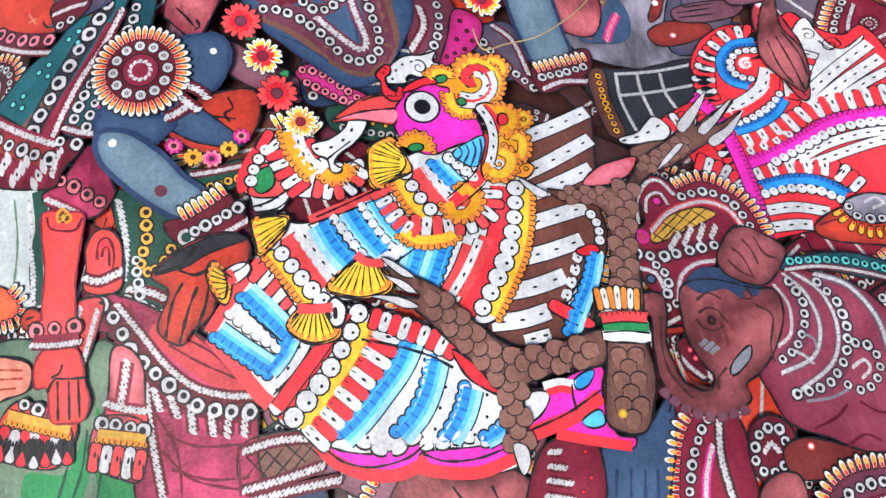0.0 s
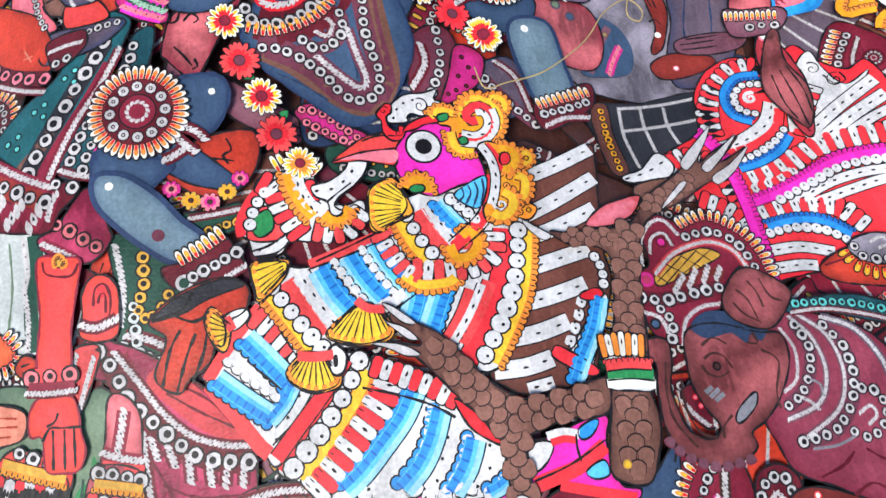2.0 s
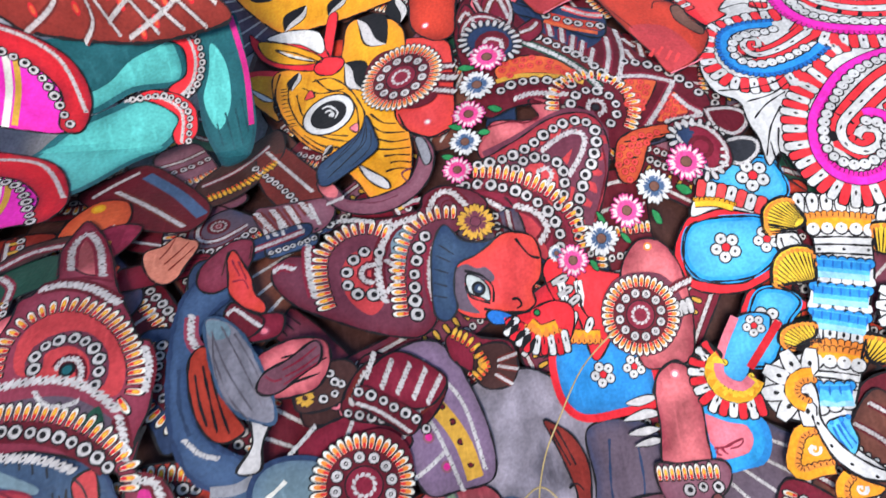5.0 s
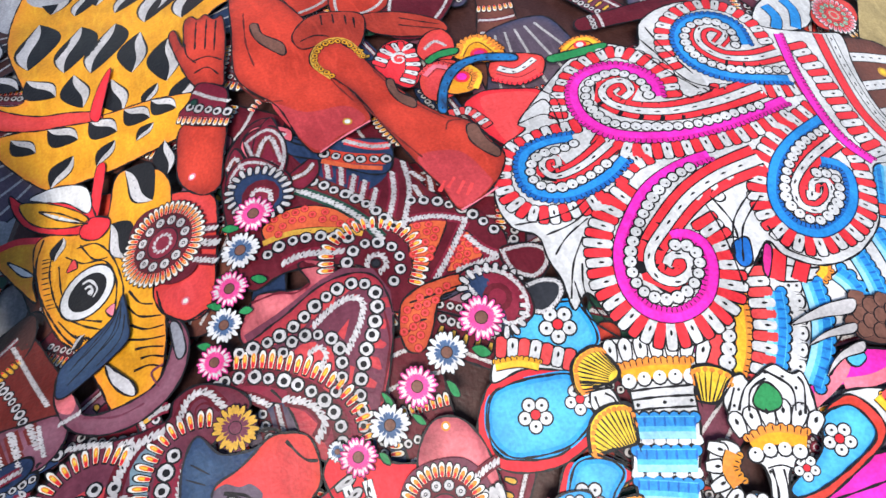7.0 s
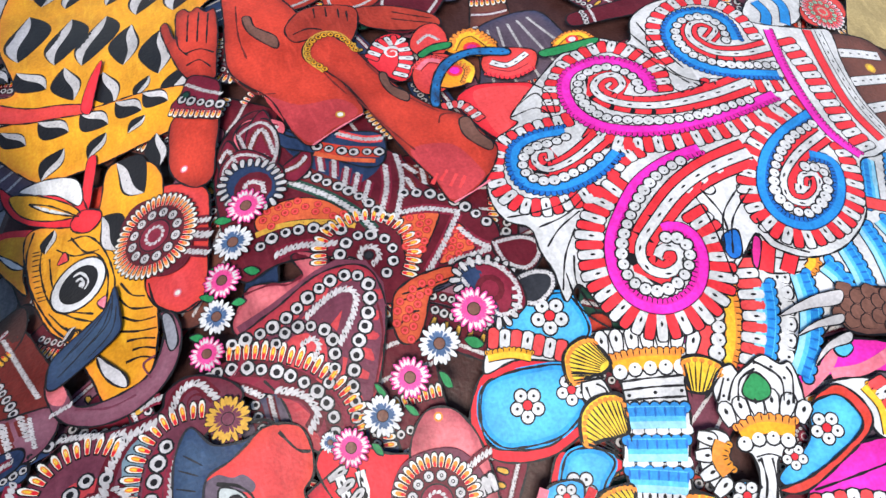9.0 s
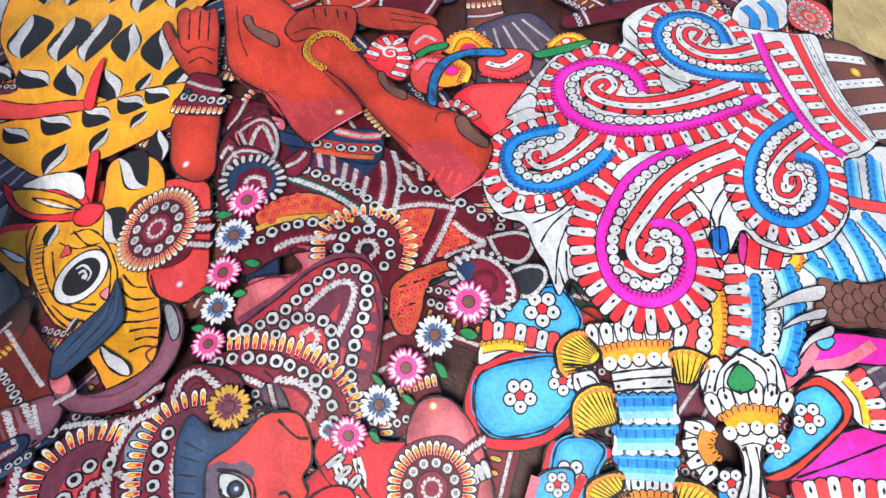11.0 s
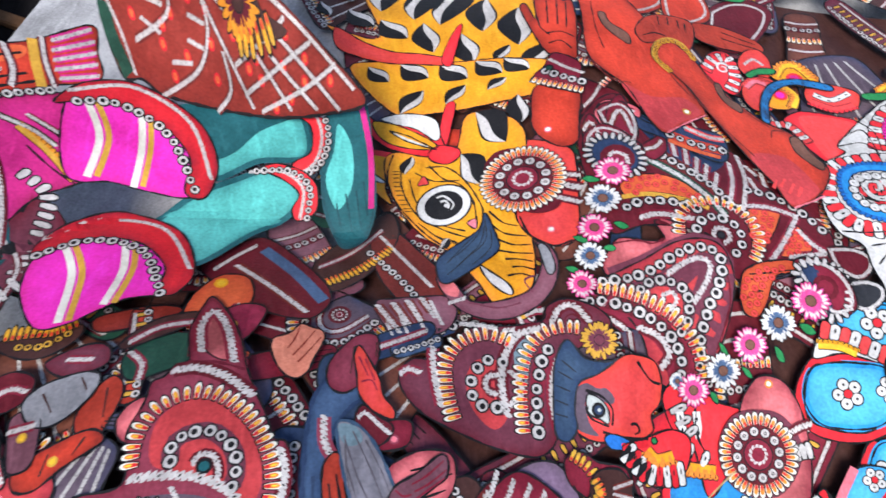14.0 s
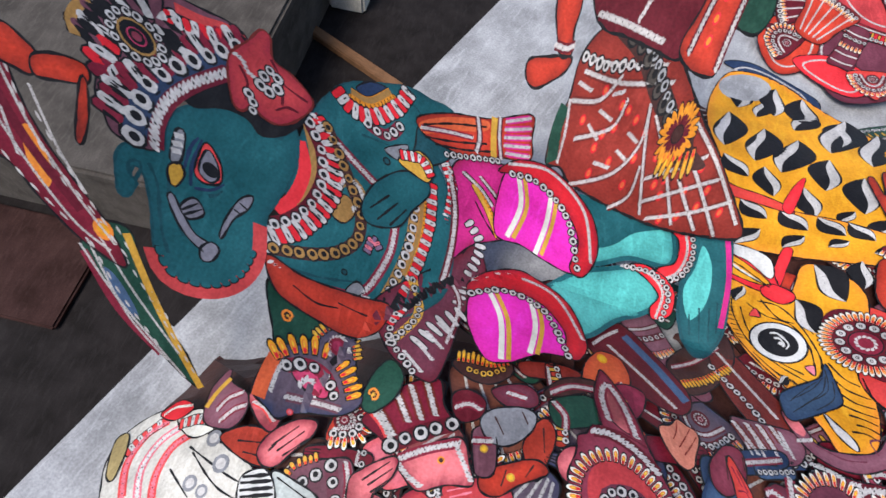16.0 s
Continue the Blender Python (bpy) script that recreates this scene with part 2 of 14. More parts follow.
class Sheet:
    """Collects flat or domed pieces, laid on the heap when done. Plan in cm, lift in mm."""

    def __init__(self):
        self.v, self.f, self.m, self.names = [], [], [], []

    def slot(self, colour):
        if colour not in self.names:
            self.names.append(colour)
        return self.names.index(colour)

    def poly(self, pts, lift, colour, dome=0.0):
        i, s = len(self.v), self.slot(colour)
        n = len(pts)
        self.v += [(p[0], p[1], lift) for p in pts]
        if dome:
            c = np.mean(pts, axis=0)
            self.v.append((c[0], c[1], lift + dome))
            self.f += [(i + j, i + (j + 1) % n, i + n) for j in range(n)]
            self.m += [s] * n
        else:
            self.f.append(tuple(range(i, i + n)))
            self.m.append(s)

    def shape(self, form, at, along, length, width, lift, colour, dome=0.0):
        a, side = np.array(along), turned(np.array(along))
        self.poly([np.array(at) + a * (u * length) + side * (w * width) for u, w in form], lift, colour, dome)

    def ring(self, c, r0, r1, lift, colour, n=24):
        i, s = len(self.v), self.slot(colour)
        for r in (r0, r1):
            self.v += [(c[0] + r * u[0], c[1] + r * u[1], lift) for u in UNIT[n]]
        self.f += [(i + j, i + n + j, i + n + (j + 1) % n, i + (j + 1) % n) for j in range(n)]
        self.m += [s] * n

    def disc(self, c, r, lift, colour, n=16, dome=0.0):
        if r > 0.7:
            k = int(math.ceil(r / 0.5))
            i, s = len(self.v), self.slot(colour)
            self.v.append((c[0], c[1], lift))
            for j in range(1, k + 1):
                self.v += [(c[0] + r * j / k * u[0], c[1] + r * j / k * u[1], lift) for u in UNIT[n]]
            for q in range(n):
                self.f.append((i, i + 1 + q, i + 1 + (q + 1) % n))
                self.m.append(s)
                for j in range(k - 1):
                    a, b = i + 1 + j * n + q, i + 1 + j * n + (q + 1) % n
                    self.f.append((a, a + n, b + n, b))
                    self.m.append(s)
            return
        self.poly([(c[0] + r * u[0], c[1] + r * u[1]) for u in UNIT[n]], lift, colour, dome)

    def strip(self, pts, width, lift, colour, closed=False, taper=0):
        at, ah = even(pts, max(0.35, width * 0.6), closed)
        n = len(at)
        w = np.full(n, width / 2)
        if taper:
            w = w * np.linspace(1, float(taper), n)
        if width < 0.5:
            # a hand-held brush: the stroke swells and thins
            k = np.arange(n)
            w = w * (1 + 0.28 * np.sin(k * 2 * np.pi * max(1, n // 9) / n + pts[0][0]) + 0.16 * np.sin(k * 2 * np.pi * max(1, n // 4) / n))
        side = turned(ah) * w[:, None]
        i, s = len(self.v), self.slot(colour)
        for p, q in zip(at - side, at + side):
            self.v += [(p[0], p[1], lift), (q[0], q[1], lift)]
        for j in range(n if closed else n - 1):
            a, b = i + 2 * j, i + 2 * ((j + 1) % n)
            self.f.append((a, b, b + 1, a + 1))
            self.m.append(s)

    def border(self, pts, width, lift, colour):
        """A strip just inside a closed outline."""
        at, ah = even(pts, max(0.4, width * 0.5), True)
        area = 0.5 * np.sum(at[:, 0] * np.roll(at[:, 1], -1) - np.roll(at[:, 0], -1) * at[:, 1])
        inn = at + turned(ah) * width * (1 if area > 0 else -1)
        i, s, n = len(self.v), self.slot(colour), len(at)
        for p, q in zip(at, inn):
            self.v += [(p[0], p[1], lift), (q[0], q[1], lift)]
        for j in range(n):
            a, b = i + 2 * j, i + 2 * ((j + 1) % n)
            self.f.append((a, b, b + 1, a + 1))
            self.m.append(s)

    def done(self, name, parent, bed, label=""):
        v = np.array(self.v)
        xy = v[:, :2] * 0.01
        z = GROUND[0](xy) + bed(xy) + v[:, 2] * 0.0007
        base = parent.matrix_world.translation if parent.parent is None else parent.parent.matrix_world.translation
        if parent.parent is not None and parent.parent.parent is not None:
            base = parent.parent.parent.matrix_world.translation
        co = np.column_stack([xy, z]) - np.array(base)
        me = bpy.data.meshes.new(name)
        me.from_pydata(co.tolist(), [], self.f)
        for c in self.names:
            me.materials.append(leather(c))
        me.polygons.foreach_set("material_index", self.m)
        me.update()
        ob = new(name, me)
        ob.parent = parent
        if label:
            tagged(ob, label)
        if len(self.f) > 40:
            tagged(ob, kind="stuff")
        return ob


def puppet(name, label, category="puppet", group="leather puppets in the heap", at=(0, 0)):
    ob = new(name)
    ob.empty_display_size = 0.05
    xy = np.array([at]) * 0.01
    ob.location = (xy[0, 0], xy[0, 1], GROUND[0](xy)[0])
    ob.matrix_world = Matrix.Translation(ob.location)
    return tagged(ob, label, category, group)


class Panel:
    """One cut-out sheet of hide with a painted ink edge, and the ornament on it."""

    def __init__(self, owner, name, outline, colour, layer, edge=0.22, round_=True, label="", curl=0.8, ink="ink"):
        pts = smooth(outline) if round_ else np.array(outline, float)
        seed = (len(bpy.data.objects) * 0.37) % 50
        phase = [seed * 1.7, seed * 2.3]

        def bed(xy):
            return layer * 0.0008 + curl * 0.0003 * (np.sin(xy[:, 0] * 23 + phase[0]) + np.sin(xy[:, 1] * 19 + phase[1]))
        self.bed, self.owner = bed, owner
        lo, hi = pts.min(0), pts.max(0)
        gx, gy = np.meshgrid(np.arange(lo[0] + 0.6, hi[0], 1.15), np.arange(lo[1] + 0.6, hi[1], 1.15))
        inner = np.column_stack([gx.ravel(), gy.ravel()])
        if len(inner):
            near = ((inner[:, None] - pts[None]) ** 2).sum(-1).min(1)
            inner = inner[near > 0.2]
        allp = np.vstack([pts, inner])
        n = len(pts)
        from_cdt = delaunay([Vector(p) for p in allp], [], [list(range(n))], 1, 1e-4)
        vs, fs = np.array([tuple(p) for p in from_cdt[0]]), from_cdt[2]
        xy = vs * 0.01
        z = GROUND[0](xy) + bed(xy)
        base = np.array(owner.matrix_world.translation)
        top = np.column_stack([xy, z]) - base
        low = top - (0, 0, 0.0009)
        k = len(vs)
        faces = [tuple(f) for f in fs] + [tuple(reversed([i + k for i in f])) for f in fs]
        count = {}
        for f in fs:
            for a, b in zip(f, list(f[1:]) + [f[0]]):
                count[(a, b)] = 1
        rim = [(a, b) for a, b in count if (b, a) not in count]
        faces += [(a, a + k, b + k, b) for a, b in rim]
        me = bpy.data.meshes.new(name)
        me.from_pydata(np.vstack([top, low]).tolist(), [], faces)
        for c in (colour, ink):
            me.materials.append(leather(c))
        me.polygons.foreach_set("material_index", [0] * (2 * len(fs)) + [1] * len(rim))
        me.update()
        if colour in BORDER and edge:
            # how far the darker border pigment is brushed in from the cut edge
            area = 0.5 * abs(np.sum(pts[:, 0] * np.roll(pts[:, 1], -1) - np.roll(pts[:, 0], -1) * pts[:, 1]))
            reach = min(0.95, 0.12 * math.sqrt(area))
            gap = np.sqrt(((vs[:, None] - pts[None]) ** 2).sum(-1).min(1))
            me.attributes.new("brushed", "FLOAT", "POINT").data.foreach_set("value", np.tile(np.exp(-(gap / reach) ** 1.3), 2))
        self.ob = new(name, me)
        self.ob.parent = owner
        if label:
            tagged(self.ob, label)
        if edge:
            s = Sheet()
            s.strip(outline if round_ else np.repeat(pts, 2, axis=0), edge, 0.16, ink, True)
            s.done("ink_edge", self.ob, bed)

    def add(self, s, name, label=""):
        s.done(name, self.ob, self.bed, label)
        return self

    def line(self, path, w=0.2, colour="ink", closed=False, lift=0.2, name="painted_line"):
        s = Sheet()
        s.strip(path, w, lift, colour, closed)
        return self.add(s, name)

    def lines(self, paths, w=0.2, colour="ink", lift=0.3, taper=0, name="line_drawing"):
        for p in paths:
            s = Sheet()
            s.strip(p, w, lift, colour, False, taper)
            self.add(s, name)
        return self

    def patch(self, pts, colour, ink=True, lift=0.16, name="painted_field", round_=True):
        s = Sheet()
        q = smooth(pts) if round_ else np.array(pts)
        lo, hi = q.min(0), q.max(0)
        gx, gy = np.meshgrid(np.arange(lo[0] + 0.5, hi[0], 1.1), np.arange(lo[1] + 0.5, hi[1], 1.1))
        g = np.column_stack([gx.ravel(), gy.ravel()])
        if len(g):
            g = g[((g[:, None] - q[None]) ** 2).sum(-1).min(1) > 0.12]
        tri = delaunay([Vector(p) for p in np.vstack([q, g])], [], [list(range(len(q)))], 1, 1e-4)
        i = len(s.v)
        s.v += [(p[0], p[1], lift) for p in tri[0]]
        k = s.slot(colour)
        for f in tri[2]:
            s.f.append(tuple(i + j for j in f))
            s.m.append(k)
        if ink:
            s.strip(pts if round_ else np.repeat(q, 2, axis=0), 0.2, lift + 0.06, "ink", True)
        return self.add(s, name)

    def beads(self, path, r_=0.5, back="maroon", bead="grey_white", dot="ink", closed=False, step=None, w=None, lift=0.3):
        s = Sheet()
        r = r_ * 0.9
        if back:
            s.strip(path, w or r_ * 2.7, lift, back, closed)
        at, ah = even(path, step or r_ * 2.2, closed)
        for i, p in enumerate(at):
            k = r * (1 + 0.12 * math.sin(i * 7.3 + p[0]))
            p = p + 0.09 * r * np.array([math.sin(i * 3.7), math.cos(i * 5.1)])
            s.disc(p, k * 1.3, lift + 0.06, "ink", 10)
            rough = 1 + 0.06 * np.sin(np.arange(10) * 2.4 + i * 1.9)
            s.poly([p + k * q * u for q, u in zip(rough, UNIT[10])], lift + 0.12, bead, 0.16)
            s.disc(p + 0.12 * k * UNIT[6][i % 6], k * 0.52, lift + 0.34, dot, 8)
        return self.add(s, "beaded_band")

    def petals(self, path, length=1.4, width=0.7, side=1, c1="orange", c2="yellow", closed=False, lift=0.3, back=None, step=None):
        s = Sheet()
        at, ah = even(path, step or width * 1.05, closed)
        out = turned(ah) * side
        if back:
            s.strip(at + out * length * 0.5, length * 1.05, lift - 0.05, back, closed)
        for i, (p, o) in enumerate(zip(at, out)):
            k = length * (1 + 0.08 * math.sin(i * 3.3))
            s.shape(DROP, p - o * 0.1, o, k + 0.2, width * 1.12, lift + 0.04, "ink")
            s.shape(DROP, p + o * k * 0.04, o, k * 0.9, width * 0.84, lift + 0.12, c2 if c2 != "yellow" else "cream", 0.22)
            s.shape(DROP, p + o * k * 0.04, o, k * 0.72, width * 0.62, lift + 0.3, c1)
            s.shape(LEAFY, p + o * k * 0.02, o, k * 0.4, width * 0.5, lift + 0.36, "red")
            s.shape(LEAFY, p + o * k * 0.3, o, k * 0.4, width * 0.26, lift + 0.42, "yellow")
        return self.add(s, "petalled_band")

    def rope(self, path, w=0.6, colour="grey_white", closed=False, lift=0.34, back="maroon"):
        s = Sheet()
        if back:
            s.strip(path, w * 1.5, lift - 0.06, back, closed)
        at, ah = even(path, w * 0.56, closed)
        for i, (p, a) in enumerate(zip(at, ah)):
            o = a * 0.62 + turned(a) * 0.78
            k = w * (1.12 + 0.12 * math.sin(i * 4.1))
            s.shape(LEAFY, p - o * k * 0.5, o, k, w * 0.62, lift + 0.1, colour, 0.22)
            if i % 3 == 1:
                s.shape(LEAFY, p - o * k * 0.18, o, k * 0.36, w * 0.2, lift + 0.36, "ink")
        return self.add(s, "rope_trim")

    def bars(self, path, length=1.5, width=0.5, step=None, colour="white", closed=False, lift=0.3, dot=None, ink=True, alt=None):
        """Rounded bars set across a path; red ones take turns with white ones."""
        s = Sheet()
        step = step or width * 2
        if alt is None and colour in ("bright_red", "red", "coral"):
            alt = "white"
        at, ah = even(path, step / 2 if alt else step, closed)
        form = CAPS if alt else DROP
        wide = min(width * 1.2, step * 0.47) if alt else width
        for i, (p, a) in enumerate(zip(at, ah)):
            o = turned(a)
            k = length * (1 + 0.07 * math.sin(i * 4.7))
            q = p - o * k / 2
            c = alt if alt and i % 2 else colour
            if ink:
                s.shape(form, q - o * 0.14, o, k + 0.28, wide + 0.4, lift, "ink")
            s.shape(form, q, o, k, wide, lift + 0.08, c, 0.15)
            if dot or (alt and i % 2):
                s.shape(LEAFY, q + o * k * 0.45, o, min(0.7, k * 0.35), wide * 0.3, lift + 0.34, dot or "ink")
        return self.add(s, "barred_band")

    def pearls(self, path, r=0.55, closed=False, lift=0.42):
        """White painted pearls, each with an ink ring and a dot."""
        s = Sheet()
        at, ah = even(path, r * 2.0, closed)
        for i, (p, a) in enumerate(zip(at, ah)):
            k = r * (1 + 0.1 * math.sin(i * 5.3))
            s.disc(p, k + 0.2, lift, "ink", 10)
            s.disc(p, k, lift + 0.08, "white", 10, 0.12)
            s.disc(p + 0.3 * k * turned(a), k * 0.2, lift + 0.24, "ink", 6)
        return self.add(s, "pearl_band")

    def ruffle(self, path, w=1.5, core="yellow", rim="orange", lift=0.3, side=1):
        """A frilled ribbon with ink ticks along its outer edge."""
        s = Sheet()
        s.strip(path, w + 0.24, lift, "ink")
        fr = min(0.36, 0.22 * w)
        at, ah = even(path, fr * 2.1)
        for p, a in zip(at, ah):
            o = turned(a) * side
            s.disc(p + o * w * 0.44, fr + 0.1, lift + 0.02, "ink", 8)
            s.disc(p + o * w * 0.42, fr, lift + 0.06, rim, 8)
        s.strip(path, w, lift + 0.1, rim)
        s.strip(at - turned(ah) * side * w * 0.14, w * 0.6, lift + 0.14, core)
        at, ah = even(path, 0.62)
        for p, a in zip(at, ah):
            o = turned(a) * side
            s.shape(LEAFY, p + o * w * 0.2, o, w * 0.4, 0.16, lift + 0.2, "ink")
        return self.add(s, "frilled_ribbon")

    def ribbon(self, path, w=1.4, colour="pink", lift=0.4):
        return self.ruffle(path, w, colour, {"pink": "hot_pink", "blue": "cobalt"}.get(colour, colour), lift)

    def dashes(self, path, length=0.7, width=0.25, step=1.2, colour="ink", closed=False, lift=0.4):
        s = Sheet()
        at, ah = even(path, step, closed)
        for p, a in zip(at, ah):
            s.shape(LEAFY, p - a * length / 2, a, length, width, lift, colour)
        return self.add(s, "dash_stitching")

    def scallops(self, path, r=0.8, colour="white", ink="ink", side=1, closed=False, lift=0.3, dot=None):
        s = Sheet()
        at, ah = even(path, r * 1.9, closed)
        for p, a in zip(at, ah):
            o = turned(a) * side
            s.shape(DROP, p - o * r * 0.3, o, r * 1.5, r * 2.15, lift, ink)
            s.shape(DROP, p - o * r * 0.45, o, r * 1.4, r * 1.85, lift + 0.1, colour)
            if dot:
                s.disc(p + o * r * 0.35, r * 0.2, lift + 0.2, dot, 6)
        return self.add(s, "scalloped_band")

    def rosette(self, c, petal=("orange", "yellow"), field="maroon", bead="grey_white", n=None, rim=True):
        s = Sheet()
        x, y, r = c
        s.disc((x, y), r * 0.86, 0.5, field, 24)
        if rim:
            k = n or max(14, int(2 * np.pi * r * 0.85 / 0.75))
            for i in range(k):
                a = 2 * np.pi * i / k
                o = np.array([np.cos(a), np.sin(a)])
                w = 2 * np.pi * r / k
                s.shape(DROP, np.array([x, y]) + o * r * 0.68, o, r * 0.33, w * 0.95, 0.56, "ink")
                s.shape(DROP, np.array([x, y]) + o * r * 0.69, o, r * 0.29, w * 0.72, 0.64, petal[1], 0.2)
                s.shape(DROP, np.array([x, y]) + o * r * 0.69, o, r * 0.22, w * 0.56, 0.84, petal[0])
                s.shape(LEAFY, np.array([x, y]) + o * r * 0.68, o, r * 0.13, w * 0.42, 0.9, "red")
        k = max(9, int(2 * np.pi * r * 0.53 / (r * 0.26)))
        for i in range(k):
            a = 2 * np.pi * i / k
            p = (x + r * 0.53 * np.cos(a), y + r * 0.53 * np.sin(a))
            s.disc(p, r * 0.13, 0.6, "ink", 10)
            s.disc(p, r * 0.105, 0.66, bead, 8, 0.3)
            s.disc(p, r * 0.045, 0.9, "ink", 6)
        s.disc((x, y), r * 0.37, 0.6, "ink", 24)
        s.disc((x, y), r * 0.34, 0.66, "wine" if field == "maroon" else field, 24)
        for i in range(12):
            a = 2 * np.pi * i / 12
            o = np.array([np.cos(a + 2.2), np.sin(a + 2.2)])
            s.shape(LEAFY, np.array([x + r * 0.2 * np.cos(a), y + r * 0.2 * np.sin(a)]) - o * r * 0.06, o, r * 0.13, r * 0.085, 0.74, bead, 0.15)
        return self.add(s, "rosette")

    def flower(self, c, petal="yellow", tip="red", centre="umber", n=18):
        """A blossom of looped petals: a pale loop round a coloured heart."""
        s = Sheet()
        x, y, r = c
        for i in range(n):
            a = 2 * np.pi * (i + 0.3 * math.sin(i * 5)) / n
            o = np.array([np.cos(a), np.sin(a)])
            L = r * (0.97 + 0.09 * math.sin(i * 3.1))
            w = 2 * np.pi * r / n
            up = 0.02 * (i % 3)
            at = np.array([x, y]) + o * r * 0.12
            s.shape(DROP, at, o, L * 0.92, w * 1.02, 0.5 + up, "ink")
            s.shape(DROP, at, o, L * 0.87, w * 0.8, 0.6 + up, "cream" if petal == "yellow" else petal, 0.12)
            s.shape(DROP, at, o, L * 0.76, w * 0.5, 0.78 + up, "white" if petal == "blossom" else petal)
            s.shape(DROP, at, o, L * 0.5, w * 0.5, 0.86 + up, tip)
        s.disc((x, y), r * 0.3, 1.0, "ink", 12)
        s.disc((x, y), r * 0.26, 1.06, centre, 12, 0.3)
        return self.add(s, "flower")

    def spots(self, circles, colour="ink", inner=None, lift=0.35):
        for x, y, r in ([circles] if isinstance(circles, tuple) else circles):
            s = Sheet()
            s.disc((x, y), r, lift, colour, 12)
            if inner:
                s.disc((x, y), r * 0.6, lift + 0.1, inner, 12)
            self.add(s, "spot_mark")
        return self

    def eye(self, c, white="white", iris="ink", ring="ink", glint=True):
        s = Sheet()
        x, y, r = c
        s.disc((x, y), r * 1.14, 0.5, ring, 24)
        s.disc((x, y), r, 0.6, white, 24)
        s.disc((x, y), r * 0.52, 0.7, iris, 16)
        if glint:
            s.ring((x, y), r * 0.22, r * 0.32, 0.78, white, 12)
        return self.add(s, "painted_eye")

    def rings(self, outline, gap=1.25, r=0.4, colour="coral", dot="rust"):
        """Painted rings set in loose rows over a field."""
        q = smooth(outline)
        nxt = np.roll(q, -1, 0)
        lo, hi = q.min(0), q.max(0)
        s = Sheet()
        for j, y in enumerate(np.arange(lo[1] + gap * 0.5, hi[1], gap * 0.88)):
            for i, x in enumerate(np.arange(lo[0] + gap * (0.3 + 0.5 * (j % 2)), hi[0], gap)):
                x1, y1 = x + 0.12 * gap * math.sin(i * 5 + j), y + 0.12 * gap * math.cos(i * 3 + j * 2)
                over = (q[:, 1] > y1) != (nxt[:, 1] > y1)
                cut = q[:, 0] + (y1 - q[:, 1]) / np.where(over, nxt[:, 1] - q[:, 1], 1) * (nxt[:, 0] - q[:, 0])
                if (over & (cut > x1)).sum() % 2 and ((q - (x1, y1)) ** 2).sum(1).min() > r * r:
                    s.disc((x1, y1), r + 0.1, 0.36, "rust", 10)
                    s.disc((x1, y1), r, 0.42, colour, 10)
                    s.disc((x1, y1), r * 0.5, 0.48, dot, 6)
        return self.add(s, "ringed_field") if s.f else self

    def stripes(self, paths, w=1.2, colour="white", dash="ink", lift=0.3, step=1.6, ink=True):
        if colour == "grey_white":
            for p in paths:
                self.rope(p, w * 0.95, back="oxblood")
            return self
        s = Sheet()
        for p in paths:
            if ink:
                s.strip(p, w + 0.3, lift, "ink")
            s.strip(p, w, lift + 0.08, colour)
            if dash:
                at, ah = even(p, step)
                for q, a in list(zip(at, ah))[:-1]:
                    s.shape(LEAFY, q + a * step * 0.35, a, 0.65, 0.3, lift + 0.16, dash)
        return self.add(s, "striped_field")

    def wavy(self, paths, w=1.2, colour="sky_blue", dark="blue", lift=0.3, side=1, r=0.55):
        """Stripes with a scalloped edge, darker along it."""
        s = Sheet()
        for p in paths:
            s.strip(p, w + 0.3, lift, "ink")
            at, ah = even(p, r * 1.8)
            for q, a in zip(at, ah):
                o = turned(a) * side
                s.disc(q + o * w * 0.45, r + 0.15, lift + 0.02, "ink", 10)
                s.disc(q + o * w * 0.43, r, lift + 0.1, dark, 10)
            s.strip(p, w, lift + 0.16, colour)
            s.strip(at + turned(ah) * side * w * 0.25, w * 0.4, lift + 0.2, dark)
            s.strip(at - turned(ah) * side * w * 0.33, w * 0.3, lift + 0.2, "ice")
            for q, a in zip(at, ah):
                s.shape(LEAFY, q + turned(a) * side * w * 0.5, -turned(a) * side, w * 0.5, 0.3, lift + 0.26, "cobalt")
        return self.add(s, "scalloped_field")

    def tassel(self, pts, root, colour="yellow", tip="orange", lift=0.5):
        """A fan-shaped tassel: outline pts, rays from the root."""
        self.patch(pts, colour, True, lift)
        s = Sheet()
        q = smooth(pts)
        root = np.array(root[0])
        far = np.linalg.norm(q - root, axis=1).max()
        for p in q[::2]:
            d = np.linalg.norm(p - root)
            if d > far * 0.66:
                s.strip([root + (p - root) * 0.38, root + (p - root) * 0.68, root + (p - root) * 0.9], 0.13, lift + 0.3, "ink")
                s.disc(root + (p - root) * 0.93, 0.28, lift + 0.2, tip, 8)
        return self.add(s, "tassel_hatching")

    def scales(self, path, w=3.0, r=0.85, colour="bark", lift=0.3):
        """Overlapping painted scales along a limb."""
        s = Sheet()
        at, ah = even(path, r * 1.15)
        k = max(1, int(w / (r * 1.7)))
        for i, (p, a) in enumerate(zip(at, ah)):
            for j in range(k + (i % 2)):
                q = p + turned(a) * ((j - (k - 1 + i % 2) / 2) * r * 1.75)
                lf = lift + 0.9 - 0.9 * i / len(at)
                s.shape(DROP, q - a * r * 0.4, a, r * 1.8, r * 1.9, lf, "ink")
                s.shape(DROP, q - a * r * 0.45, a, r * 1.72, r * 1.72, lf + 0.02, colour, 0.02)
        return self.add(s, "scaled_field")

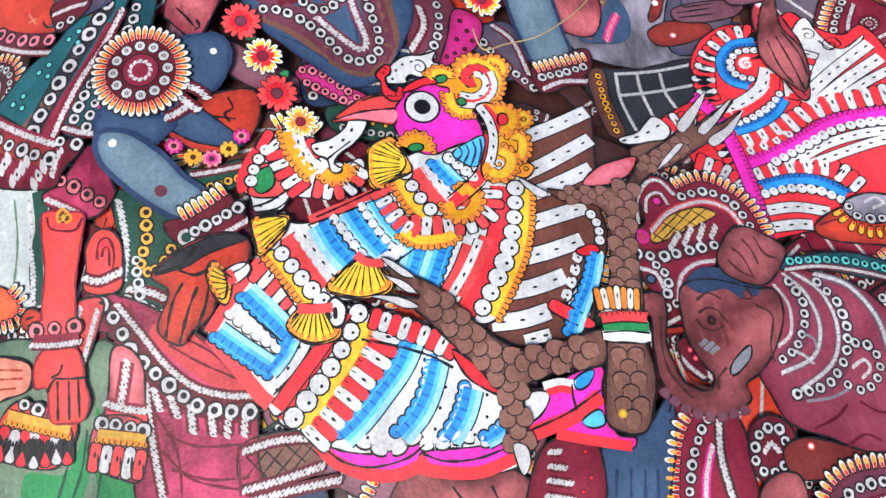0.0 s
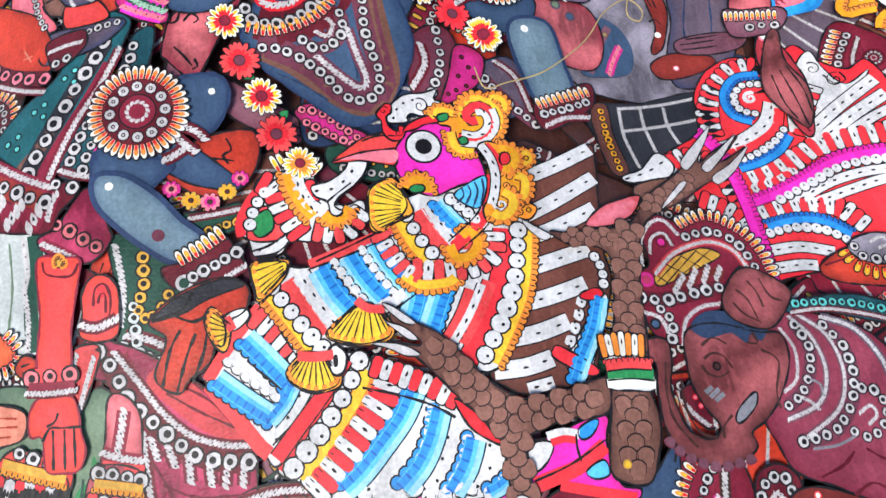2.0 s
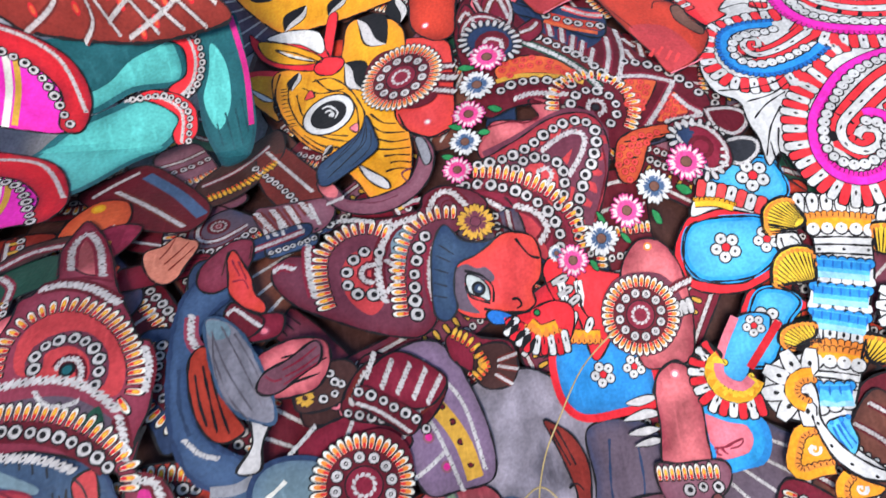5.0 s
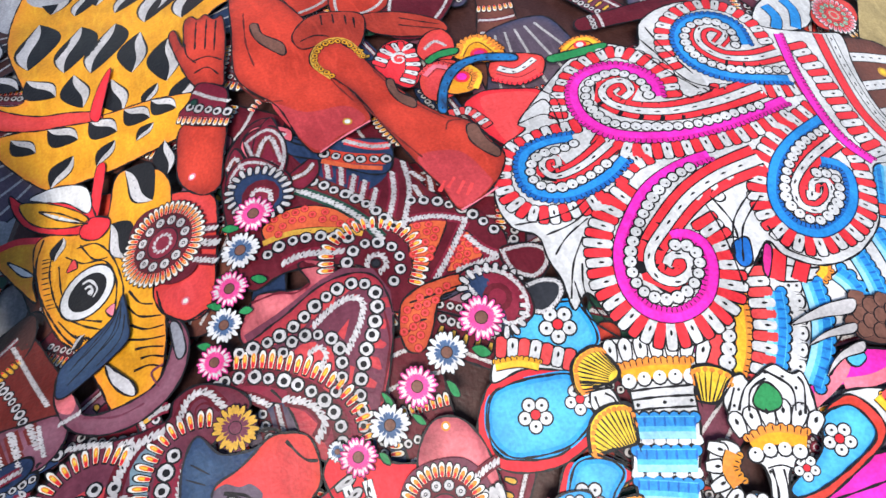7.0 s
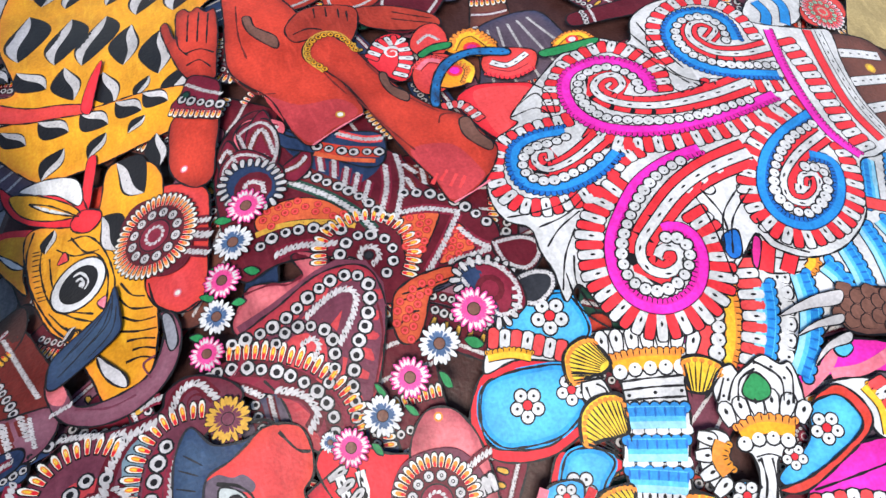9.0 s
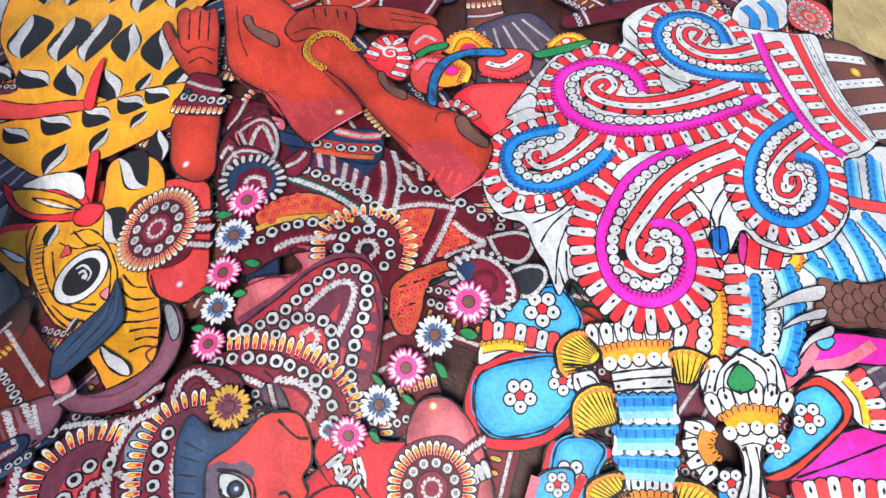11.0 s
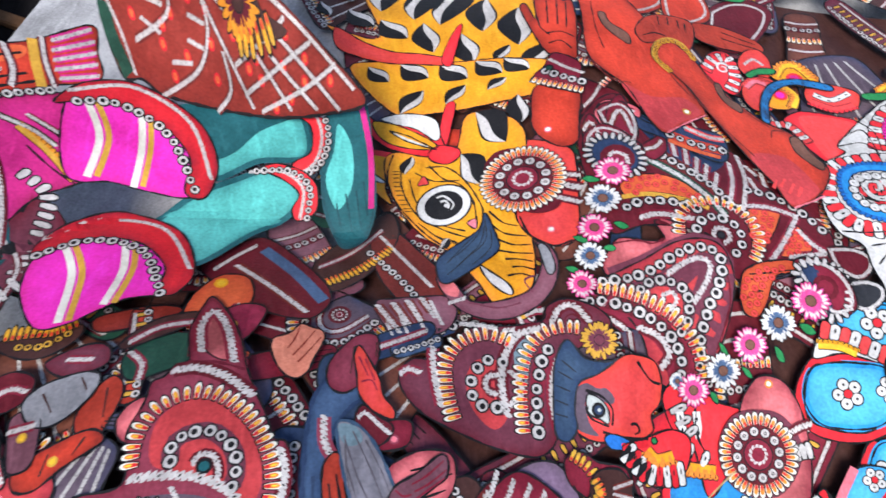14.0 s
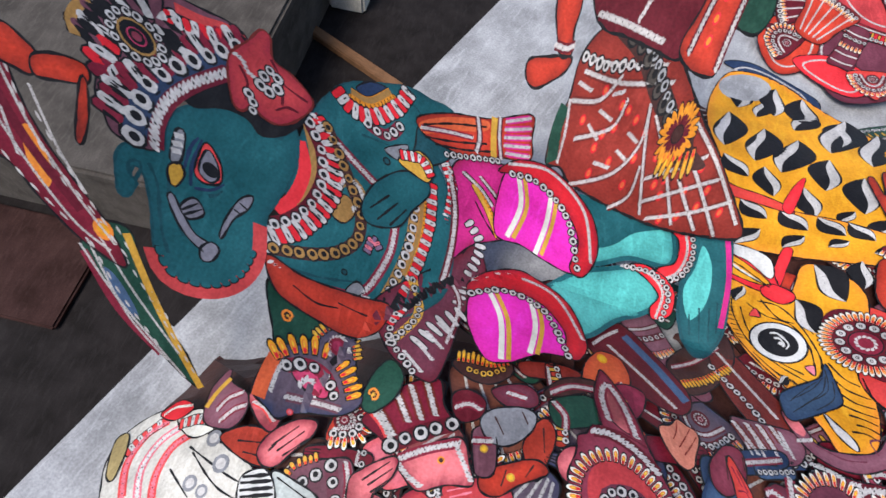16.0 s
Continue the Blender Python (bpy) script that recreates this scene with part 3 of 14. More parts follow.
    def spiral(self, c, turns=1.6, start=0.0, hand=1, bands=()):
        """Painted scroll: bands of (width, colour) from the outside in, wound about c."""
        s = Sheet()
        x, y, r = c
        t = np.linspace(0, 1, int(22 * turns))
        off = 0.0
        for w, colour in bands:
            a = start + hand * 2 * np.pi * turns * t
            q = (r - off - w * r / 2) * (1 - 0.86 * t) 
            s.strip(np.column_stack([x + q * np.cos(a), y + q * np.sin(a)]), w * r, 0.4 + off * 0.02, colour)
            off += w * r
        return self.add(s, "painted_scroll")


from mathutils.geometry import delaunay_2d_cdt as delaunay

# ---- the setting ----
def slab(name, lo, hi, colour, label, rough=0.7, bevel=0.006):
    bm = bmesh.new()
    bmesh.ops.create_cube(bm, size=1)
    bmesh.ops.scale(bm, vec=[b - a for a, b in zip(lo, hi)], verts=bm.verts)
    bmesh.ops.translate(bm, vec=[(a + b) / 2 for a, b in zip(lo, hi)], verts=bm.verts)
    if bevel:
        bmesh.ops.bevel(bm, geom=bm.edges[:], offset=bevel, segments=2, affect="EDGES")
    me = bpy.data.meshes.new(name)
    bm.to_mesh(me)
    me.materials.append(leather(colour))
    ob = new(name, me)
    return tagged(ob, label)


tagged(slab("floor", (-6, -5, -0.1), (6, 7, 0.0), "earth", "dark grey stone floor", bevel=0), category="floor", kind="structure")
# the ledge: its long edge runs from EDGE along ALONG, the top reaches ACROSS from it
EDGE, ALONG, ACROSS = np.array((-0.70, 1.236)), np.array((0.374, 0.927)), np.array((0.927, -0.374))
ledge = tagged(new("display_ledge"), "whitewashed masonry ledge with a worn grey top", "ledge")
ledge.matrix_world = Matrix(((ACROSS[0], ALONG[0], 0, EDGE[0]), (ACROSS[1], ALONG[1], 0, EDGE[1]), (0, 0, 1, 0), (0, 0, 0, 1)))


def block(name, lo, hi, colour, bevel, parent, label=""):
    ob = slab(name, lo, hi, colour, label, bevel=bevel)
    ob.parent = parent
    return ob


block("top_slab", (0, -2.4, 0.55), (2.7, 1.6, 0.62), "stone", 0.012, ledge, "worn whitewashed slab")
block("base_wall", (0.05, -2.35, 0.0), (2.65, 1.55, 0.55), "plaster", 0.01, ledge, "rough plastered base")
crate = tagged(new("plaster_block"), "grey-beige plastered block standing on the floor", "block")
block("body", (-1.95, 1.35, 0.0), (-1.12, 2.6, 0.26), "dust", 0.01, crate)
block("top_cap", (-1.97, 1.33, 0.26), (-1.10, 2.62, 0.30), "dust", 0.01, crate)
cloth_ = tagged(slab("red_floor_cloth", (-1.95, 1.0, 0.002), (-1.42, 1.32, 0.02), "mud_brown", "dark red folded cloth lying on the floor", bevel=0.006), category="cloth")
lath = tagged(slab("wooden_lath", (-0.02, -0.6, 0), (0.02, 0.6, 0.03), "wood", "brown wooden lath lying on the dark floor", bevel=0.004), category="lath")
lath.matrix_world = pose(-1.0, 2.2, 0.004, 0, 0, 63)
tin = tagged(slab("white_tin", (-1.12, 2.42, 0.0), (-0.98, 2.54, 0.12), "plaster", "small white tin box on the floor", bevel=0.01), category="box")
# ---- the stack of puppets that carries the rest ----
def stack():
    # laid out along the ledge: us across it, vs along it
    us, vs = np.arange(0.10, 2.5, 0.03), np.arange(-2.0, 0.78, 0.03)
    gx, gy = np.meshgrid(us, vs)
    d = gx.ravel()
    xy = EDGE + d[:, None] * ACROSS + gy.ravel()[:, None] * ALONG
    wavy = 0.03 * np.sin(gy.ravel() * 17) + 0.02 * np.sin(gy.ravel() * 41)
    rise = np.clip(d - 0.10 - wavy - 0.29 * np.clip((gy.ravel() + 0.35) / 0.25, 0, 1) - 0.30 * np.clip((gy.ravel() + 0.05) / 0.15, 0, 1), 0.0, None)
    rise = np.where((xy[:, 1] < -0.40) | (xy[:, 0] > 1.36), 0.0, rise)
    z = np.minimum(np.maximum(heap(xy) - 0.019, 0.624), np.where(rise > 0, 0.6215 + rise * 1.1, 0.612))
    xs, ys = us, vs
    n, m = len(xs), len(ys)
    k = n * m
    v = np.vstack([np.column_stack([xy, z]), np.column_stack([xy, np.full(k, 0.6205)])])
    f = [(j * n + i, j * n + i + 1, (j + 1) * n + i + 1, (j + 1) * n + i) for j in range(m - 1) for i in range(n - 1) if max(rise[j * n + i], rise[j * n + i + 1], rise[(j + 1) * n + i], rise[(j + 1) * n + i + 1]) > 0]
    ring = list(range(n)) + [j * n + n - 1 for j in range(1, m)] + [(m - 1) * n + i for i in range(n - 2, -1, -1)] + [j * n for j in range(m - 2, 0, -1)]
    f += [(a, a + k, b + k, b) for a, b in zip(ring, ring[1:] + ring[:1]) if rise[a] > 0 and rise[b] > 0]
    me = bpy.data.meshes.new("puppet_stack")
    me.from_pydata(v.tolist(), [], f)
    me.materials.append(leather("umber"))
    me.update()
    ob = new("puppet_stack", me)
    tagged(ob, "dark stack of leather puppets lying flat on the ledge", "puppet stack", kind="stuff")


stack()


# ---- loose dark puppet pieces in the lower layers ----
def scrap(x, y, turn, kind, colour, layer, size=1.0):
    c, s_ = math.cos(turn), math.sin(turn)

    def w(pts):
        return [(x + size * (c * a - s_ * b), y + size * (s_ * a + c * b)) for a, b in pts]
    if kind == 0:
        ob = puppet("sleeve_piece", "dark painted leather sleeve with white rope bands", "puppet part", "loose puppet pieces", (x, y))
        p = Panel(ob, "leather_sheet", w([(-7, -2.6), (0, -3), (7, -3.4), (7.4, 0), (7, 3.4), (0, 3), (-7, 2.6)]), colour, layer)
        for i in (-5, 2.5, 5.5):
            p.rope(w([(i, -2.8), (i + 0.3, 0), (i, 2.8)]), 0.6)
        p.beads(w([(-3.2, -2.6), (-3, 0), (-3.2, 2.6)]), 0.5)
        p.petals(w([(-1, -2.6), (-0.8, 0), (-1, 2.6)]), 1.5, 0.75, -1)
    elif kind == 1:
        ob = puppet("headdress_piece", "maroon leather headdress with petal and bead arcs", "puppet part", "loose puppet pieces", (x, y))
        p = Panel(ob, "leather_sheet", w([(-6, -3), (-5, 2), (-2, 5), (0, 7), (2, 5), (5, 2), (6, -3), (0, -4)]), colour, layer)
        p.petals(w([(-4.6, -2), (-3, 2.4), (0, 4), (3, 2.4), (4.6, -2)]), 1.5, 0.75, 1)
        p.beads(w([(-4, -2), (-2.6, 1.8), (0, 3.2), (2.6, 1.8), (4, -2)]), 0.5)
        p.rope(w([(-2.8, -2.4), (-1.6, 0.6), (0, 1.6), (1.6, 0.6), (2.8, -2.4)]), 0.6)
        p.rosette((*w([(0, -1)])[0], 1.6), rim=False)
    elif kind == 2:
        ob = puppet("sash_piece", "long dark leather sash with beaded borders", "puppet part", "loose puppet pieces", (x, y))
        p = Panel(ob, "leather_sheet", w([(-11, -2), (0, -2.6), (11, -2), (11.4, 0), (11, 2), (0, 1.6), (-11, 2)]), colour, layer)
        p.beads(w([(-10.4, -1.4), (0, -1.9), (10.4, -1.4)]), 0.48, None)
        p.rope(w([(-10.4, 1.3), (0, 0.9), (10.4, 1.3)]), 0.55)
        p.bars(w([(-10, 0), (0, -0.5), (10, 0)]), 1.2, 0.5, 1.4, "gold")
    elif kind == 3:
        ob = puppet("robe_piece", "dark red leather robe piece with rope hems", "puppet part", "loose puppet pieces", (x, y))
        p = Panel(ob, "leather_sheet", w([(-4, 7), (4, 7), (6, 0), (8, -7), (0, -8), (-8, -7), (-6, 0)]), colour, layer)
        for i in (-5.6, -2.8, 0, 2.8, 5.6):
            p.rope(w([(i * 0.5, 6), (i * 0.8, 0), (i * 1.1, -6)]), 0.5, back=None)
        p.beads(w([(-7, -6.4), (0, -7.3), (7, -6.4)]), 0.55)
        p.petals(w([(-6.4, -4.4), (0, -5.2), (6.4, -4.4)]), 1.4, 0.75, -1)
    else:
        ob = puppet("limb_piece", "brown leather limb piece with a cuff", "puppet part", "loose puppet pieces", (x, y))
        p = Panel(ob, "leather_sheet", w([(-8, -1.2), (-3, -1.8), (4, -2.0), (8, -1.2), (8.6, 0), (8, 1.4), (4, 1.9), (-3, 1.6), (-8, 1.4)]), colour, layer)
        p.beads(w([(-6, -1.3), (-5.9, 0), (-6, 1.3)]), 0.42)
        p.rope(w([(-4.8, -1.5), (-4.7, 0), (-4.8, 1.5)]), 0.5)
        p.lines([w([(4.5, -0.9), (8, -0.6)]), w([(4.5, 0), (8.4, 0)]), w([(4.5, 0.9), (8, 0.7)])], 0.14)


rnd = random.Random(4)
DARK = ["maroon", "wine", "plum", "umber", "dusk", "navy", "maroon", "dark_green", "brick", "brown", "mauve"]
for i in range(17):
    for j in range(19):
        px, py = -56 + i * 11 + rnd.uniform(-3, 3) + (j % 2) * 5, -32 + j * 10.5 + rnd.uniform(-3, 3)
        if (np.array((px, py)) * 0.01 - EDGE) @ ACROSS < (0.5 if py > 110 else 0.36 if py > 80 else 0.22):
            continue
        scrap(px, py, rnd.uniform(0, 6.28), (i * 3 + j * 2 + rnd.randrange(3)) % 5, rnd.choice(DARK), -7 + (i * 2 + j * 3) % 6, rnd.uniform(0.9, 1.15))

# ---- the many-coloured bird puppet and its scaled legs ----
bird = puppet("bird_puppet", "bright leather bird puppet with pink head and striped robe", at=(-6, 9.2))
fan = Panel(bird, "tail_fan", [(8.3, 29.6), (11.3, 31.5), (15.6, 33.5), (19.8, 35.4), (20.0, 33.3), (19.6, 30.8), (19.1, 28.0), (18.6, 24.1), (18.1, 21.2), (18.3, 18.4), (17.5, 15.7), (16.1, 12.6), (14.9, 9.6), (13.7, 7.4), (10.3, 6.9), (7.1, 6.8), (4.9, 7.8), (3.5, 9.7), (5.2, 18.8)], "brown", 7, label="brown fan with white dashed stripes")
fan.stripes([[(9.5, 30.5), (14.6, 32.4), (19.6, 34.7)], [(8.6, 25.6), (13.3, 27.6), (19.2, 30.7)], [(8.2, 23.2), (12.3, 24.1), (18.3, 26.6)], [(7.3, 19.4), (11.6, 20.4), (16.5, 21.6)], [(6.7, 15.9), (10.9, 16.5), (15.2, 17.6)], [(5.6, 12.5), (9.0, 12.8), (12.5, 13.7)], [(4.0, 9.5), (7.2, 9.5), (10.1, 10.1)]], 1.75, step=2.4)
fan.stripes([[(7.1, 7.3), (9.8, 7.7)]], 1.2)
fan.patch([(11.5, 8.5), (13.1, 7.7), (14.7, 9.9), (16.3, 13.2), (17.3, 15.9), (16.2, 16.1), (14.3, 13.4), (11.8, 10.2)], "white", lift=0.2)
fan.wavy([[(16.6, 15.9), (15.3, 12.7), (13.6, 10.0), (12.2, 7.5)]], 1.5, side=-1)
fan.patch([(10.3, 11.0), (11.1, 11.2), (14.0, 9.1), (14.7, 8.1), (13.5, 7.9), (10.3, 10.0)], "bright_red", lift=0.4)
fan.patch([(14.5, 16.6), (16.4, 17.0), (16.9, 16.1), (15.4, 15.7), (14.3, 16.0)], "red", lift=0.42)
fan.pearls([(16.9, 20.6), (17.4, 19.1), (17.2, 17.4)], 0.55)
fan.dashes([(13.8, 14.7), (12.8, 12.9), (12.0, 11.1)], 0.4, 0.4, 1.6)
fan.scallops([(14.1, 15.7), (13.3, 13.8), (12.1, 11.7)], 0.75, "white", side=1, dot="ink")
robe = Panel(bird, "robe_skirt", [(-10.8, 13.2), (-8.6, 12.1), (-5.1, 11.3), (-1.9, 9.2), (-0.1, 7.2), (2.1, 4.7), (3.8, 2.6), (4.6, 0.0), (5.0, -2.7), (5.1, -4.3), (2.5, -4.9), (-1.9, -4.6), (-4.5, -3.6), (-7.4, -4.2), (-11.2, -3.3), (-13.3, -1.8), (-14.5, -0.1), (-16.2, 1.2), (-18.5, 2.8), (-15.4, 6.9), (-12.2, 10.5)], "white", 8, label="white robe with blue scalloped stripes and a pink hem")
robe.patch([(-14.2, -0.3), (-11.8, -1.2), (-8.8, -1.7), (-4.5, -1.3), (-4.3, -2.1), (-5.3, -3.3), (-7.9, -3.9), (-11.1, -2.9), (-13.3, -1.6)], "pink", lift=0.14)
robe.patch([(-4.5, -2.1), (-2.1, -2.1), (1.2, -2.2), (4.3, -1.6), (5.0, -2.7), (3.7, -3.9), (0.3, -4.2), (-2.9, -3.7), (-4.7, -3.0)], "pink", lift=0.14)
robe.line([(-14.7, 0.1), (-13.5, -1.6), (-10.9, -3.2), (-7.9, -3.9), (-5.4, -3.5), (-4.2, -2.7)], 1.2, "bright_red", lift=0.3)
robe.line([(-5.3, -3.3), (-3.0, -4.1), (0.9, -4.6), (5.0, -3.5)], 1.2, "bright_red", lift=0.28)
robe.lines([[(-13.9, -0.7), (-12.2, -2.1), (-9.5, -2.9), (-6.1, -2.5), (-4.2, -1.4)], [(-4.5, -2.2), (-2.3, -3.2), (1.0, -3.3), (4.8, -2.4)]], 0.22, lift=0.42)
robe.stripes([[(-10.7, 12.9), (-12.3, 10.2), (-14.8, 7.4), (-17.1, 4.6), (-18.5, 2.9)]], 1.5, "bright_red", None)
robe.ruffle([(-8.6, 11.1), (-9.7, 8.7), (-11.7, 6.1), (-14.0, 3.5), (-16.1, 1.5)], 1.9, side=1)
robe.pearls([(-9.5, 12.2), (-10.5, 10.3), (-11.8, 8.3), (-13.5, 6.2), (-15.2, 4.4), (-16.9, 2.7)], 0.95, lift=0.6)
robe.bars([(-6.4, 10.6), (-7.4, 8.3), (-9.2, 6.1), (-11.3, 3.9), (-13.4, 1.8), (-14.8, 0.5)], 3.2, 1.25, 2.5, "bright_red", lift=0.34)
robe.wavy([[(-3.9, 8.9), (-5.4, 6.2), (-7.7, 3.7), (-9.9, 1.5), (-11.9, -0.0)], [(-1.8, 6.3), (-2.8, 3.7), (-4.2, 1.4), (-6.3, -0.5)], [(1.2, 3.2), (0.2, 0.8), (-1.5, -1.4)]], 2.0, side=-1, r=0.62)
robe.wavy([[(4.6, 0.0), (3.6, -1.2), (1.9, -1.9)]], 1.4, side=-1)
robe.scallops([(-10.0, -0.2), (-7.6, -1.3), (-5.3, -0.4)], 0.9, "white", side=-1)
robe.scallops([(-4.0, -1.2), (-2.0, -1.3), (-0.9, -1.0)], 0.8, "white", side=-1)
robe.scallops([(0.2, -1.0), (1.8, -1.6), (3.4, -0.6)], 0.8, "white", side=-1)
robe.scallops([(-3.0, 7.3), (-3.5, 4.3), (-4.8, 1.7), (-6.1, -0.0)], 0.7, "white", side=1)
robe.scallops([(0.2, 3.3), (-0.7, 0.9), (-2.3, -1.0)], 0.7, "white", side=1)
robe.dashes([(-4.9, 6.7), (-6.5, 4.1), (-8.5, 1.4), (-9.7, -0.1)], 0.4, 0.4, 2.2)
robe.dashes([(-0.6, 5.6), (-1.8, 3.0), (-3.0, -0.1)], 0.4, 0.4, 2.4)
robe.dashes([(2.5, 2.5), (2.1, 0.1), (0.8, -1.1)], 0.4, 0.4, 2.2)
robe.bars([(-7.8, 11.4), (-5.0, 10.1), (-2.2, 8.6), (-0.4, 7.4)], 2.2, 1.0, 2.2, "bright_red", lift=0.5)
robe.line([(-9.4, 9.5), (-6.0, 8.4), (-2.7, 7.0), (-0.6, 5.6)], 0.25, lift=0.6)
sleeve = Panel(bird, "sleeve", [(-18.9, 19.3), (-15.9, 16.8), (-12.8, 14.1), (-10.6, 12.7), (-12.3, 9.9), (-15.1, 6.9), (-18.3, 3.1), (-19.7, 4.4), (-21.8, 7.4), (-25.1, 12.0), (-23.3, 14.5), (-21.4, 16.9)], "white", 9, label="white sleeve with blue waves and red edge")
sleeve.line([(-19.1, 18.9), (-21.5, 16.4), (-23.4, 14.1), (-24.9, 12.1)], 1.2, "coral", lift=0.2)
sleeve.line([(-24.8, 11.7), (-22.3, 8.3), (-20.2, 5.3), (-19.2, 4.3)], 1.5, "coral", lift=0.2)
sleeve.stripes([[(-10.8, 12.5), (-13.5, 9.2), (-16.0, 6.5), (-18.5, 3.8)]], 1.4, "bright_red", None, 0.5)
sleeve.bars([(-19.2, 17.9), (-17.1, 15.7), (-14.7, 13.0), (-13.0, 11.5)], 3.0, 1.1, 2.1, "coral", lift=0.3)
sleeve.wavy([[(-20.7, 15.9), (-18.7, 13.6), (-16.7, 11.1)]], 2.2, side=-1)
sleeve.wavy([[(-23.9, 12.2), (-21.6, 10.2), (-18.7, 7.9)]], 2.0, side=-1)
sleeve.wavy([[(-16.3, 10.4), (-17.3, 8.8), (-18.9, 7.3)]], 1.4, side=-1)
sleeve.scallops([(-22.6, 13.8), (-20.6, 11.8), (-18.1, 9.8)], 0.6, "white", side=-1, lift=0.5)
sleeve.dashes([(-15.8, 9.5), (-17.0, 7.7), (-18.4, 5.6)], 0.4, 0.4, 1.9)
sleeve.dashes([(-14.1, 9.0), (-15.4, 7.2), (-17.0, 5.4)], 0.9, 0.4, 2.4)
sleeve.lines([[(-14.5, 9.6), (-16.0, 7.5), (-18.8, 5.1)], [(-20.8, 13.6), (-19.1, 11.9), (-17.5, 10.3)]], 0.22, lift=0.5)
body = Panel(bird, "robe_body", [(-19.4, 23.5), (-16.6, 23.0), (-13.8, 22.5), (-9.4, 24.0), (-5.0, 25.6), (-3.5, 26.6), (-4.1, 28.6), (-1.4, 29.8), (2.5, 30.1), (5.9, 31.2), (7.2, 27.0), (10.5, 25.0), (9.6, 19.7), (8.2, 15.3), (5.7, 11.2), (3.7, 9.5), (0.0, 10.7), (-2.9, 13.4), (-5.4, 15.0), (-9.0, 13.6), (-12.3, 13.7), (-15.0, 12.6), (-18.1, 18.3)], "white", 9, label="white robe body with red and blue bands")
body.stripes([[(7.2, 24.8), (6.5, 20.7), (5.1, 16.9), (3.1, 13.3), (1.2, 10.5)]], 2.0, "bright_red", None)
body.pearls([(8.9, 24.4), (8.1, 20.6), (7.0, 17.3), (5.2, 14.0), (3.3, 11.2)], 0.95, lift=0.5)
body.ruffle([(10.2, 24.6), (9.4, 20.4), (8.3, 16.9), (6.5, 13.6), (4.2, 10.2)], 1.7, side=1)
body.stripes([[(2.9, 18.1), (1.5, 15.4), (-0.2, 13.1)], [(4.9, 18.8), (3.2, 15.8), (1.0, 12.7)]], 1.5, "coral", None)
body.stripes([[(4.0, 18.6), (2.3, 15.6), (0.3, 12.9)]], 0.9, "white", "ink", 0.36)
body.wavy([[(-2.8, 19.2), (-3.7, 16.6), (-4.7, 14.9)], [(-0.2, 18.7), (-1.3, 16.3), (-2.2, 14.3)]], 2.2, side=1)
body.ruffle([(-18.5, 20.2), (-16.7, 17.5), (-15.1, 15.0), (-13.8, 12.9)], 1.9, side=-1)
body.pearls([(-17.8, 20.8), (-16.1, 18.2), (-14.3, 15.5), (-13.1, 13.8)], 0.85, lift=0.6)
body.stripes([[(-16.3, 21.2), (-14.7, 18.2), (-12.9, 15.2)]], 1.6, "coral", None)
body.stripes([[(-14.8, 21.8), (-13.2, 18.9), (-11.3, 15.7)]], 1.9, "white", "ink", step=1.7)
body.wavy([[(-13.0, 22.1), (-11.7, 19.4), (-9.9, 16.9)], [(-9.9, 23.2), (-8.5, 20.5), (-6.7, 18.1)], [(-7.2, 24.6), (-5.8, 21.8), (-4.2, 19.3)]], 2.2, side=1, r=0.62)
body.scallops([(-11.3, 22.6), (-9.6, 19.8), (-8.0, 17.4)], 0.62, "white", side=1, lift=0.5)
body.scallops([(-8.3, 23.7), (-7.0, 21.1), (-5.4, 18.7)], 0.62, "white", side=1, lift=0.5)
body.dashes([(-11.4, 22.4), (-10.0, 19.7), (-8.4, 17.3)], 0.4, 0.4, 2.0, lift=0.66)
body.dashes([(-8.6, 23.7), (-7.2, 21.0), (-5.6, 18.5)], 0.4, 0.4, 2.0, lift=0.66)
body.line([(-13.8, 22.7), (-9.4, 24.2), (-4.9, 25.8)], 1.1, "coral", lift=0.5)
body.lines([[(-14.0, 22.2), (-9.3, 23.5), (-4.5, 25.2)], [(-12.6, 13.8), (-8.9, 15.4), (-5.2, 17.1), (-2.9, 18.4)], [(-13.1, 23.0), (-9.3, 24.4), (-4.9, 26.2)]], 0.22, lift=0.6)
body.line([(-11.2, 15.7), (-8.2, 16.7), (-4.1, 18.6)], 1.2, "white", lift=0.55)
body.bars([(-6.1, 25.0), (-5.2, 23.1), (-3.9, 21.1), (-2.7, 20.2)], 2.0, 1.0, 1.9, "coral", lift=0.5)
body.ruffle([(-4.1, 26.7), (-3.2, 24.4), (-1.9, 22.2), (-1.1, 21.3)], 1.9, side=-1)
body.pearls([(-3.1, 27.3), (-2.1, 24.8), (-0.8, 22.7)], 0.75, lift=0.6)
body.stripes([[(-1.9, 27.7), (-0.8, 25.2), (0.6, 22.8)]], 1.6, "coral", None)
body.stripes([[(-0.6, 28.3), (0.7, 25.7), (2.0, 23.7)]], 1.8, "white", "ink", step=1.6)
body.wavy([[(0.5, 28.6), (1.7, 26.7), (3.2, 24.8)]], 1.6, side=-1)
body.pearls([(2.0, 28.8), (3.4, 27.3), (4.5, 26.1)], 0.7, lift=0.6)
body.line([(6.5, 31.6), (6.3, 28.6), (5.2, 26.1), (1.6, 23.1)], 1.3, "bright_red", lift=0.7)
body.lines([[(7.1, 31.5), (6.9, 28.2), (5.6, 25.3), (2.0, 22.5)], [(5.8, 31.2), (5.5, 28.6), (4.5, 26.6), (1.1, 23.8)]], 0.2, lift=0.78)
